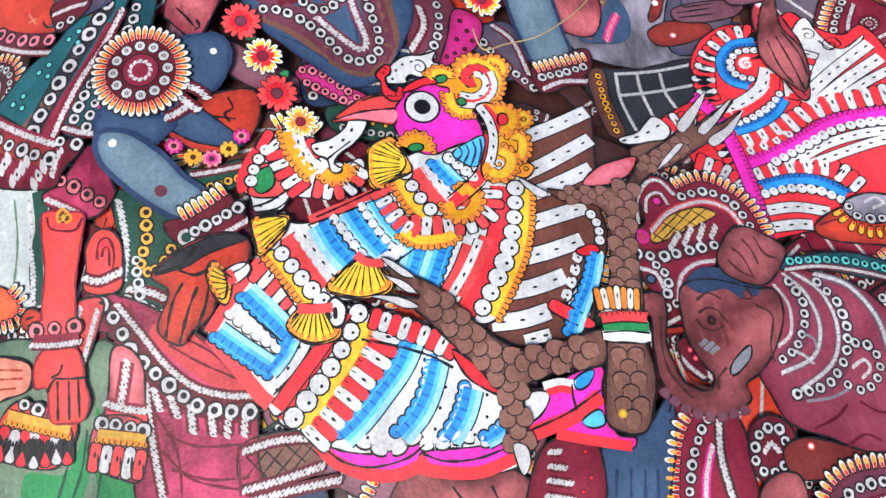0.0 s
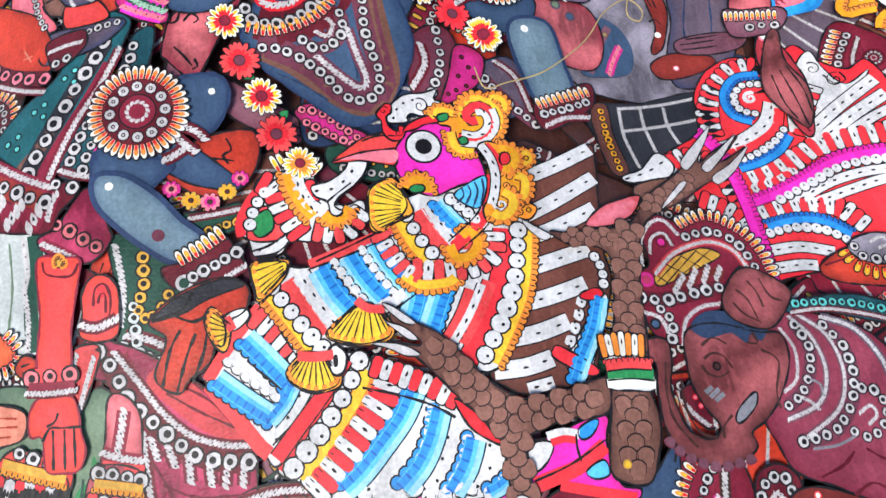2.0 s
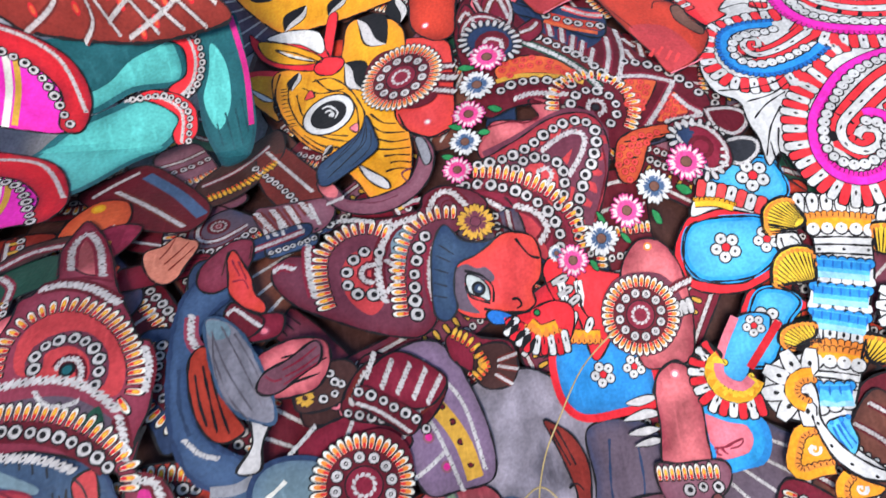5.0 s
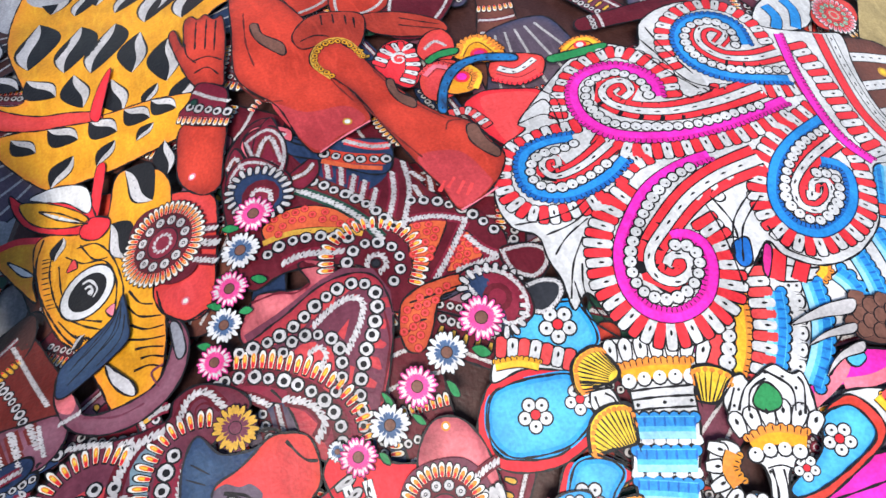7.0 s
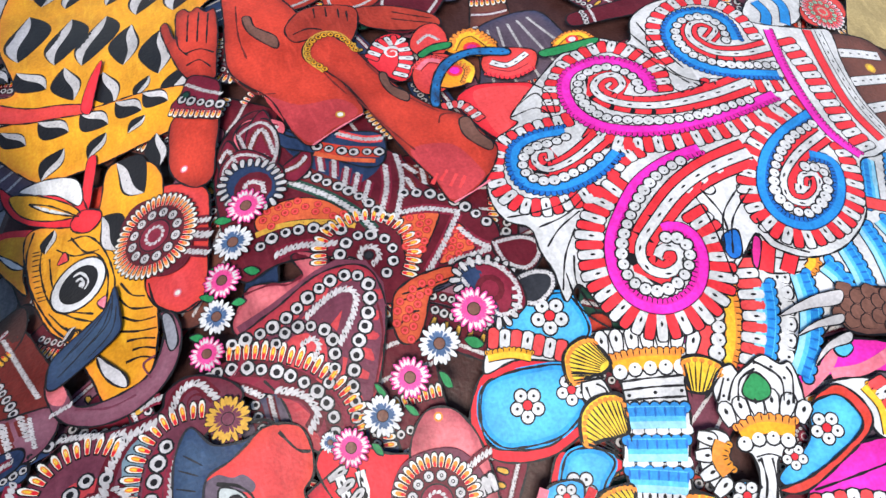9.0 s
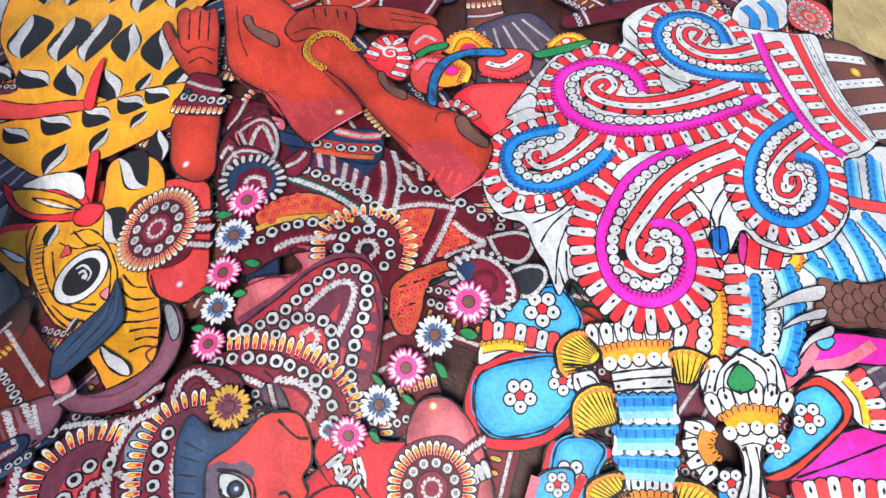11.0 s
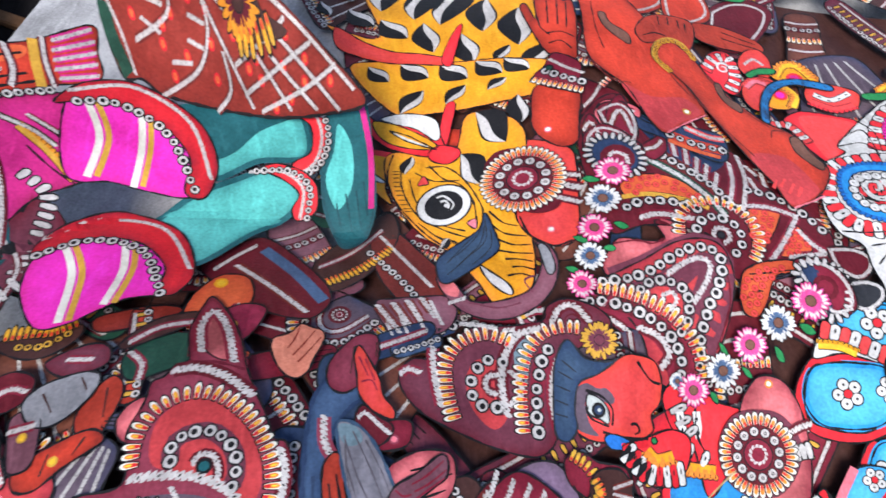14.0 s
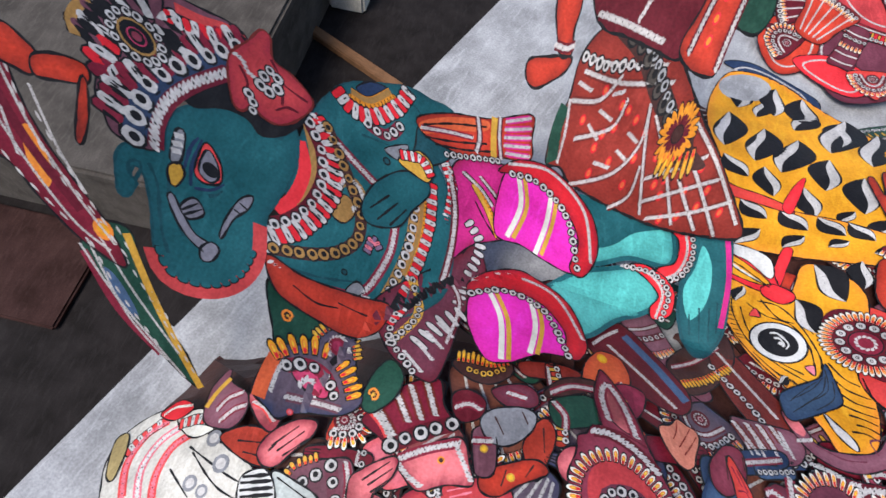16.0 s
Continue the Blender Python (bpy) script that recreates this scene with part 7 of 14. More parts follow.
throat.lines([[(-27, 52.6), (-25.8, 53), (-26.1, 51.8), (-27, 51.7)], [(-25.3, 51.7), (-24.4, 52.5), (-23.6, 51.8), (-24.2, 51.3)], [(-26.5, 48.7), (-25.4, 47.4), (-24.6, 46.2)], [(-24.3, 47), (-24, 46.1), (-24.6, 45.8)]], 0.25)
hat = Panel(monkey, "crown", [(-20.7, 74.5), (-21.2, 79.1), (-20.3, 82.1), (-20.1, 84.3), (-19.0, 84.9), (-18.2, 86.2), (-16.9, 86.2), (-17.8, 90.5), (-17.1, 94.1), (-16.3, 95.5), (-13.9, 92.5), (-11.9, 88.4), (-11.0, 85.3), (-9.8, 82.5), (-8.4, 79.5), (-7.7, 77.4), (-6.4, 76.8), (-6.0, 74.1), (-6.3, 70.3), (-7.2, 68.4), (-7.8, 66.6), (-6.7, 68.7), (-7.7, 65.1), (-5.3, 63.4), (-4.9, 60.7), (-6.8, 58.3), (-8.8, 59.9), (-8.8, 64.5), (-11.6, 66.5), (-16, 68.3), (-21.2, 68.8), (-23.9, 69), (-25.4, 73.5)], "berry", 11, label="tall maroon crown with petal and bead arcs")
hat.patch([(-24.6, 73), (-22.3, 71.5), (-21.3, 70.1), (-23.6, 69.7), (-24.4, 71.2)], "red", lift=0.12)
hat.patch([(-7.5, 63.1), (-6.4, 62.7), (-6.4, 61.1), (-7.9, 60.3)], "magenta", ink=False, lift=0.12)
hat.rope([(-7.6, 64.1), (-6.1, 63.4), (-6, 60.8), (-8.3, 59.3)], 0.9)
hat.patch([(-18.4, 76.1), (-18.7, 79.8), (-16.5, 81.9), (-13.3, 81.5), (-10.1, 78.5), (-8.5, 74.6), (-9.1, 71.9), (-12.0, 73.1), (-15.7, 75.0)], "dusty_red", ink=False, lift=0.1)
hat.patch([(-19.4, 73.1), (-16.4, 73.2), (-12.9, 72.5), (-9.9, 70.3), (-8.8, 68.8), (-9.5, 67.4), (-13.2, 70.5), (-16.7, 71.7), (-19.2, 72.0)], "dusk", ink=False, lift=0.1)
hat.patch([(-16.1, 88.5), (-16.5, 92.1), (-15.5, 93.6), (-13.2, 90.5), (-12.3, 86.8), (-13.9, 86.5)], "blush", lift=0.12)
hat.line([(-17.0, 86.4), (-14.3, 86.2), (-11.1, 85.0)], 0.3, "garnet")
hat.line([(-17.0, 87.1), (-17.5, 91.4), (-16.2, 95.1), (-12.9, 90.4), (-11.1, 85.5)], 0.5, "garnet", lift=0.14)
hat.rope([(-16.0, 87.8), (-16.7, 91.2), (-15.7, 93.2), (-13.8, 90.6), (-12.4, 86.2)], 1.0, back="wine")
hat.rope([(-18.1, 85.5), (-15.8, 85.6), (-12.8, 84.3), (-10.1, 82.0)], 1.1, back="maroon")
hat.petals([(-19.5, 76.1), (-19.5, 78.6), (-18.4, 80.8), (-16.0, 82.0), (-13.2, 81.4), (-10.2, 78.7), (-8.5, 75.2), (-8.3, 72.3), (-8.9, 71.6)], 1.8, 0.8, 1)
hat.beads([(-16.7, 76.0), (-16.7, 77.7), (-15.3, 78.6), (-13.2, 78.5), (-11.3, 76.8), (-10.7, 74.7), (-11.0, 73.3)], 0.62, "plum")
hat.rope([(-14.6, 75.7), (-14.1, 76.4), (-12.9, 76.2), (-12.3, 75.0), (-12.3, 74.1)], 0.7)
hat.spots((-13.6, 75.3, 0.77), "ink", "teal")
hat.rope([(-19.9, 74.9), (-17.2, 74.9), (-14.1, 74.4), (-11.5, 73.1), (-9.0, 70.6)], 1.1, back=None)
hat.rope([(-16.2, 73.7), (-15.3, 72.4), (-13.8, 71.8), (-12.4, 72.0)], 0.6, back=None)
hat.patch([(-11.9, 69.9), (-10.6, 71.2), (-10.1, 70.0), (-10.2, 68.9)], "dark_green", ink=False, lift=0.25)
hat.rope([(-8.8, 69.8), (-8.4, 67.7), (-8.4, 66.1)], 0.9)
hat.petals([(-19.2, 71.6), (-16.7, 71.2), (-14.2, 70.4), (-11.8, 69.0), (-9.9, 67.1), (-8.9, 65.4), (-9.0, 63.7)], 1.7, 0.75, 1)
hat.beads([(-18.8, 70.6), (-16.1, 70.0), (-13.6, 69.0), (-11.3, 67.3), (-9.7, 65.7)], 0.62, "maroon", w=1.9)
hat.rope([(-18.8, 68.4), (-15.9, 67.7), (-14.0, 66.9), (-12.6, 66.0)], 1.0, back=None)
hat.rope([(-6.9, 76.2), (-6.4, 74.2), (-6.7, 72.0)], 0.9)
earring = Panel(monkey, "earring", [(-14.1, 60.1), (-13.5, 62.2), (-11.6, 62.9), (-9.9, 62.1), (-9.3, 59.9), (-10.1, 58.1), (-12, 57.3), (-13.6, 58.2)], "plum", 9, edge=0)
earring.flower((-11.7, 60.3, 2.63), "grey_white", "plum", "wine", 22)
limb = Panel(monkey, "upper_arm", [(-1.5, 62.2), (3.4, 62.9), (8.3, 61), (9.5, 55), (16, 56.7), (15.4, 53.2), (10.9, 51), (4.9, 54.2), (1.2, 54.1), (-1.7, 49.8), (-2.2, 55.9)], "slate", 5)
shoulder = Panel(monkey, "shoulder", [(1, 60.7), (2.2, 62.8), (4.7, 63.4), (7.8, 62.3), (8, 58.9), (5.7, 55.5), (3.2, 55.7), (1.6, 57.9)], "steel", 9, ink="navy", edge=0.5)
shoulder.lines([[(2.4, 60.2), (3.2, 60.7), (4.2, 61.4)]], 0.4, "cream")
disc1 = Panel(monkey, "arm_rosette", [(6.5, 59.2), (7.8, 62.3), (10.7, 64.2), (13.9, 64.5), (16, 62.4), (16, 59.2), (14.1, 56.3), (10.8, 54.5), (7.9, 55.3), (6.6, 56.9)], "maroon", 11, edge=0)
disc1.rosette((11.1, 59.5, 5.11), ("orange", "cream"))
disc1.rope([(4.3, 54.9), (6, 55.8), (7.8, 57.3)], 0.8)
disc1.rope([(5.8, 53.9), (7.5, 55.1), (8.5, 55.1)], 0.8)
fore = Panel(monkey, "forearm", [(12, 51.4), (13.3, 53.1), (16.2, 53.5), (18.1, 52.1), (18.9, 46.8), (19.3, 43.3), (17.2, 41.4), (14.2, 41.6), (13, 45), (12.2, 48.3)], "steel", 10, label="grey-blue forearm", ink="navy", edge=0.5)
fore.spots((14.3, 51.7, 0.51), "cream", "white")
wrist = Panel(monkey, "bracelet", [(13.7, 40.9), (17.4, 42.7), (21.6, 44.2), (21.6, 41.1), (18.3, 38.6), (14.4, 37.3)], "maroon", 11)
wrist.petals([(14.6, 40.2), (17.8, 41.2), (21.2, 42.1)], 1.8, 0.75, 1)
wrist.beads([(14.8, 39.5), (17.6, 40.3), (20.6, 41.3)], 0.6, None)
wrist.rope([(14.8, 37.9), (17.4, 39), (20.5, 39.1)], 0.8)
arm3 = Panel(monkey, "lower_arm", [(-34.7, 36), (-33.3, 43.3), (-31.1, 43), (-26.4, 38.2), (-21, 33.3), (-20.6, 31.7), (-25.1, 32.5), (-30, 35.4)], "slate", 6)
arm4 = Panel(monkey, "other_shoulder", [(-26.6, 43.6), (-25.2, 44.9), (-22, 44.8), (-20.8, 43), (-21.7, 39.8), (-23.9, 37.9), (-25.9, 39.7)], "slate", 6, ink="navy", edge=0.4)
arm4.spots((-22.6, 42.9, 0.38), "cream", "white")
disc2 = Panel(monkey, "arm_rosette", [(-35.6, 42), (-34.9, 44.7), (-32.3, 46.1), (-29, 45.8), (-26.3, 43.9), (-25.3, 40.7), (-26.2, 37.8), (-28.7, 36), (-32, 36.3), (-34.4, 38.3)], "maroon", 9, edge=0)
disc2.rosette((-30.4, 41.1, 5.60), ("orange", "cream"))
disc2.rope([(-27.8, 35.3), (-26.6, 35.8), (-25.4, 36.7)], 0.9)
disc2.rope([(-26.4, 37.8), (-25.1, 36.4), (-24.5, 36)], 0.9)
disc2.rope([(-25.6, 38.9), (-24.4, 38.3), (-23.5, 37.3)], 0.9)
uparm = Panel(monkey, "upper_arm", [(-35, 37), (-32, 36.3), (-27.2, 35.2), (-27.9, 33.7), (-29.7, 32.4), (-32, 33.7), (-34.4, 33.4), (-35.4, 33.2)], "slate", 7, ink="navy", edge=0.4)
fore2 = Panel(monkey, "forearm", [(-35.4, 33), (-34.9, 34.3), (-33.5, 34.5), (-31.4, 33.8), (-28.6, 31.5), (-26.4, 28.8), (-24.3, 26.6), (-26.4, 24.5), (-27.8, 24.4), (-30.6, 26.4), (-33.1, 28.8), (-34.8, 30.9)], "steel", 8, label="grey-blue forearm", ink="navy", edge=0.6)
fore2.spots((-33.5, 33, 0.44), "cream", "white")
fore2.spots((-28.8, 27.3, 0.66), "plum")
wr2 = Panel(monkey, "bracelet", [(-28.7, 23.8), (-26.1, 24.4), (-22.5, 26.6), (-21.1, 24.9), (-20.4, 23), (-24, 21.5), (-27.4, 21.6)], "maroon", 9)
wr2.petals([(-26.4, 23.9), (-24.3, 24.9), (-22.2, 26.2)], 1.8, 0.8, 1)
wr2.beads([(-25.6, 22.6), (-23.5, 23.6), (-21.1, 24.8)], 0.65, None)
wr2.rope([(-24.2, 21.5), (-22.1, 22.4), (-20.3, 23.3)], 0.7)
wr2.spots((-26.5, 22.1, 0.89), "grey_white", "dark_green")
hand2 = Panel(monkey, "arm_end", [(-30.3, 18.6), (-26.9, 21.2), (-22.7, 22.3), (-20.2, 21.1), (-20.6, 18.7), (-23.1, 17.2), (-24.5, 13.9), (-26.7, 12.4), (-27.7, 11.2), (-29.4, 11.9), (-30.1, 13.4), (-28.7, 16.7)], "brick", 10)
hand2.lines([[(-29.4, 12.1), (-28.4, 15.5), (-27.2, 17.4)], [(-28, 11.4), (-26.8, 14.7), (-25.7, 16.9)], [(-26.4, 12.1), (-25.1, 14.8), (-24.6, 16.8)], [(-30, 18.6), (-27, 19.4), (-25.7, 21.1)], [(-27.7, 18.9), (-25.9, 18.1), (-24.5, 18.6)]], 0.3)
hand2.patch([(-30, 18.7), (-26.9, 20.9), (-22.8, 22.1), (-20.5, 21.3), (-24, 20.3), (-27, 19)], "charcoal")
tail = Panel(monkey, "tail", [(-3.9, 81.7), (-2, 84.3), (0.6, 84.8), (1.9, 82.1), (-0.4, 80), (-2, 77.9), (-2.9, 74.2), (-3.1, 70.6), (-2.5, 67.6), (-1, 65.5), (1, 64), (1.5, 62.2), (-0.8, 61.5), (-3.1, 62.9), (-4.4, 65.5), (-5, 69.3), (-4.9, 74.3), (-4.6, 78.4)], "dull_blue", 7, ink="navy", edge=0.4)
tail.rope([(-3, 79.1), (-2.9, 76.5), (-1.9, 74.7)], 0.9, back="berry")
tail.rope([(-3.7, 66.7), (-2.6, 65.3), (-1.2, 64.6)], 0.6, back=None)
tail.lines([[(-4, 73.5), (-4, 70), (-3.3, 67)], [(-2, 82.7), (-0.1, 83.4), (1.2, 82.3)]], 0.3, "ink_blue")
tail.line([(-2.1, 61.8), (0.1, 61.6), (2, 62.4)], 1.0, "ash", lift=0.3)
weapon = Panel(monkey, "club_blade", [(-1.7, 78.4), (0.2, 78.1), (1.9, 76), (3.3, 72.4), (4.1, 68.9), (3.9, 66.9), (2.3, 67.3), (0.5, 68.7), (-0.7, 71.3), (-1.4, 74.6)], "ribbed", 9, label="grey leather blade", ink="slate", edge=0.3)
weapon.lines([[(-1.1, 77.1), (0.2, 72.7), (2.2, 68.2)], [(-0.2, 77.5), (1.4, 73.5), (3.1, 68.5)], [(-0.9, 74.2), (0.3, 69.9), (1.8, 67.5)], [(1, 76.5), (2.6, 72.8), (3.6, 69.2)], [(-1, 76.5), (-0.8, 72.7), (0.2, 68.9)]], 0.14, "smoke")
weapon.patch([(-1.5, 78.3), (0.1, 77.9), (0.7, 76.5), (-0.5, 76), (-1.4, 76.8)], "steel", ink=False)
Panel(monkey, "blade_tie", [(0.2, 63), (1.8, 65.2), (1.9, 67.7), (3.2, 66.7), (3.9, 67.5), (2.7, 65.2), (2.2, 62.8)], "grey_white", 9)
hand3 = Panel(monkey, "arm_end", [(2.6, 73.2), (6, 75), (9.4, 74.6), (9.8, 72.2), (8.1, 69.6), (4.7, 69.1), (2.9, 70)], "blush", 8)
hand3.lines([[(5.2, 73.2), (9.3, 73.8)], [(5, 71.5), (9.5, 72.6)], [(5.2, 70.3), (8.6, 71.1)]], 0.22)
hand4 = Panel(monkey, "arm_end", [(-3, 74.6), (-1.5, 75.4), (-0.5, 71.3), (0.7, 68.2), (1.3, 66.6), (-0.4, 65.8), (-1.8, 66.6), (-2.7, 68.6), (-3.2, 71.7)], "rust", 8)
hand4.lines([[(-1.9, 73.5), (-1.4, 69.9), (-1, 66.9)], [(-1.2, 72.7), (-0.6, 69.2), (0, 66.6)], [(-2.6, 72.7), (-2.3, 69.9), (-1.8, 67.6)]], 0.22)
garland = puppet("flower_garland", "garland of red and yellow painted leather flowers", "garland", "painted garlands", at=[(-16.2, 37.6)][0])
for name, (x, y, r), a, b in (("f", (-20.5, 50.8, 2.15), "yellow", "red"), ("f", (-19.3, 46.1, 2.22), "coral", "red"), ("f", (-17.3, 41.9, 2.20), "yellow", "red"), ("f", (-16.1, 37.5, 2.23), "coral", "red"), ("f", (-4.7, 60, 2.04), "yellow", "bright_red"), ("f", (-1.9, 57.6, 1.94), "bright_red", "red"), ("f", (1.6, 55.4, 2.25), "yellow", "rose"), ("f", (5.2, 52.5, 2.18), "bright_red", "red"), ("f", (8.9, 50.3, 2.32), "yellow", "red"), ("f", (8.6, 50.1, 2.39), "yellow", "red"), ("f", (-13.9, 34.1, 1.95), "yellow", "orange")):
    b_ = Panel(garland, "flower_backing", [(x + r * 0.6 * math.cos(k), y + r * 0.6 * math.sin(k)) for k in np.arange(8) * 0.785], "dark_green", 10, edge=0)
    b_.flower((x, y, r), a, b, "wine" if a == "yellow" else "plum")
for q in ([(-19.1, 44), (-17.9, 44), (-18.2, 44.6)], [(-1, 55.9), (-0.4, 56.5), (-0.3, 55.6)], [(-15.7, 40), (-14.7, 40.2), (-15, 39.1)], [(6.5, 49.7), (7.6, 50), (7.1, 49.1)]):
    Panel(garland, "leaf", q, "green", 9, edge=0.1)
lap = Panel(monkey, "pink_dotted_scarf", [(-14.1, 40.2), (-12.7, 41.2), (-10.6, 40.4), (-8.5, 38.5), (-6.4, 37.2), (-7.1, 35.5), (-9.8, 36.4), (-12.9, 38.4)], "magenta", 6, label="magenta scarf with dark dots")
lap.beads([(-13.3, 40.4), (-11.2, 39.9), (-7.6, 37)], 0.5, None, "rose")
lap.beads([(-12.9, 38.9), (-10.3, 37.4), (-8.2, 36.2)], 0.5, None, "rose")
lap2 = Panel(monkey, "pink_dotted_cloth", [(4.8, 48.4), (6.7, 48.7), (8.4, 47.1), (7.3, 43.9), (4.5, 41.6), (2.4, 41.1), (3.7, 44.7)], "magenta", 5)
lap2.spots([(5.6, 47.2, 0.32), (6.3, 45.9, 0.33), (4.9, 44.7, 0.32), (6.8, 44.6, 0.32), (4.4, 42.8, 0.31), (5.7, 43.4, 0.32), (3.4, 42.3, 0.31)], "ink", "maroon")
side2 = Panel(monkey, "side_sash", [(0.1, 49.8), (3.9, 51), (5.2, 47.2), (2.7, 41.7), (-0.3, 41.3), (-1.1, 45)], "plum", 5)
side2.rope([(0.8, 48.5), (1.1, 46.1), (-0.7, 43.1)], 0.9)
side2.beads([(2.9, 50.4), (3, 46.6), (2, 43.6), (0.9, 41.2)], 0.6, None)
bloom = Panel(monkey, "hem_flower", [(6.3, 45.2), (10.5, 47.7), (12.9, 46.3), (13.5, 41.6), (10.5, 39.2), (8.3, 41.3)], "dusk", 4)
bloom.beads([(8.1, 44.5), (10.2, 41.8), (13.6, 38.3)], 0.6, "plum")
bloom.rope([(9.7, 47), (12, 45), (13.3, 40.3)], 0.7)

# ---- strap-robed puppet pieces beside the monkey ----
robeb = puppet("purple_robe_puppet", "purple leather robe with maroon striped belt", at=[(15.6, 63.8)][0])
rp = Panel(robeb, "robe", [(15.3, 71.3), (21.5, 72.6), (24.8, 64.5), (24.7, 57.7), (20.4, 56.9), (16.8, 57.5), (15.6, 63.8)], "lilac", 6)
rp.line([(17.2, 69.2), (20.3, 65), (21.9, 61.4), (22.4, 57.7)], 1.9, "gold", lift=0.25)
rp.spots([(18.7, 70.1, 0.40), (19.6, 67.9, 0.40), (20.4, 65.7, 0.40), (21.2, 63.9, 0.40), (21.6, 61.7, 0.39), (22.2, 59.2, 0.39)], "ink", "maroon")
rp.rope([(19.3, 70.9), (22.7, 65.9), (23.7, 58.5)], 0.6, back=None)
rp.rope([(16.4, 69.1), (19.2, 63.4), (20.8, 56.9)], 0.6, back=None)
rb = Panel(robeb, "striped_belt", [(10.1, 66.9), (13.2, 71.4), (18.2, 70.8), (21.5, 68.1), (18.2, 64.1), (14.3, 64.8)], "maroon", 8)
rb.stripes([[(11.2, 67.7), (13, 70.3)], [(12.9, 67.1), (15.5, 70.4)], [(14.9, 66.3), (17.6, 69.6)], [(17, 65.4), (20.6, 67.3)]], 1.0, "grey_white", None, ink=False)
rb.beads([(10.7, 66.6), (14.4, 65.3), (18.2, 63.7)], 0.5, None)
rings = Panel(robeb, "ring_cloth", [(6.8, 70.2), (9.8, 72.2), (13.6, 69.6), (11.6, 65.6), (8.3, 65.9), (6.4, 66.4)], "umber", 6)
rings.beads([(7.4, 69.9), (8.7, 68.9), (10.4, 66.9)], 0.55, None, "rose")
rings.beads([(8.9, 70.5), (10.7, 69.2), (11.9, 67.5)], 0.5, None, "gold")
pic = Panel(robeb, "pale_mauve_sheet", [(16, 56.7), (19, 57.6), (24.1, 56.2), (25.3, 51), (22.9, 46.7), (17.4, 48.2), (16, 52.5)], "blush", 3)
pic.spots((19.4, 56.4, 0.78), "dusk", "sage")
pic.spots((21.2, 54.8, 0.71), "dusk", "dull_blue")
rp.spots((18.3, 62.8, 0.65), "mauve", "magenta")
rp.spots((19.6, 59.5, 0.65), "mauve", "magenta")
rp.rope([(16.2, 59.1), (17.9, 59.9), (19.7, 61)], 0.6, back=None)

# ---- grey cloth and bands under the thread ----
cloth = puppet("grey_leather_sheet", "smoky grey leather sheet, its reflections painted as cloudy dark and light tones", "leather sheet", at=[(31.4, 54.5)][0])
# reflections on this sheet are put into its clouded smoke colour
Panel(cloth, "sheet", [(22.3, 65.9), (28.6, 68.3), (33.8, 66.7), (39.4, 59.3), (43.3, 54), (41.9, 46.4), (36.1, 41.2), (26.2, 42.1), (20.3, 44.6), (17.7, 49.7), (19.7, 56.9)], "smoke", 1)
dk = Panel(cloth, "dark_fold", [(36.5, 60), (41.8, 60.1), (44.8, 56.9), (43.1, 47.8), (38.3, 43.9), (34, 44), (34, 48.9), (35.8, 54.2)], "dusk", 2)
dk.lines([[(38.8, 58.5), (37.4, 53.2), (37.1, 49.3)], [(41.9, 57.3), (41.2, 52.7), (39.7, 49.8)]], 0.25, "navy")
dk2 = Panel(cloth, "slate_fold", [(22.4, 53.6), (25.4, 55.1), (28.1, 53.5), (29.3, 50), (28.1, 46.4), (24.1, 45.7), (21.1, 46.7)], "slate", 2, edge=0)
dk2.line([(26.5, 53.6), (24.4, 50.3), (22.4, 46.3)], 1.1, "mauve", lift=0.3)
dk2.rope([(27.5, 50.5), (26.1, 48.3), (25.1, 46.2)], 0.8, "rose", back="magenta")
dk2.spots([(25.8, 52.4, 0.46), (24.6, 50.6, 0.46), (23.7, 48.8, 0.45)], "bark", "straw")
rr_ = Panel(cloth, "red_arm", [(31.6, 62), (32.9, 61.4), (34.7, 59.6), (35.6, 56.5), (34.9, 53.1), (33.6, 50.1), (32.1, 49.1), (32, 50.2), (33.3, 53.2), (33.1, 55.6), (32.4, 59.1)], "russet", 4, label="russet arm with drawn fingers")
rr_.lines([[(32.2, 61), (32.8, 58.9), (33.5, 56.7)], [(32.9, 60.8), (33.6, 58.6), (34.1, 56.6)], [(32.6, 54.4), (33.6, 54.7), (34.2, 53.9)]], 0.22)
rr_.spots((33.4, 52.2, 0.46), "cream", "white")
grid = puppet("grid_panel_puppet", "black leather sheet with a white rope grid", at=[(29.3, 37.7)][0])
gp = Panel(grid, "grid_sheet", [(20.9, 41.1), (28.3, 41.6), (36.5, 42.6), (35.5, 37), (29.1, 32.3), (23.4, 31.7), (21.1, 35.7)], "charcoal", 3)
gp.rope([(25.1, 40.8), (30.3, 41.1), (36.3, 41.9)], 0.6, back=None)
gp.rope([(25, 37.4), (30.1, 37.9), (34.9, 38.5)], 0.6, back=None)
for q in ([(25.1, 40.8), (24.8, 36.7), (25.6, 32.1)], [(28, 40.6), (27.9, 37.8), (28.5, 33.7)], [(31.2, 40.6), (31.1, 37.8), (31.8, 35.3)]):
    gp.rope(q, 0.6, back=None)
gb = Panel(grid, "amber_band", [(21.2, 40.8), (23.5, 41.3), (23.4, 36.8), (24.1, 31.6), (22, 31.2), (21.1, 35.7)], "brown", 4)
gb.beads([(22.5, 40.3), (22.5, 36.3), (23, 32)], 0.5, None, "amber")
redhand = puppet("red_hand_puppet", "brick red leather arm with slender painted fingers", at=[(44.8, 44.5)][0])
ra = Panel(redhand, "limb", [(31.3, 47.6), (34.7, 49.2), (39.6, 48.3), (39.9, 46.7), (35.9, 45.3), (32.2, 45.3)], "russet", 3)
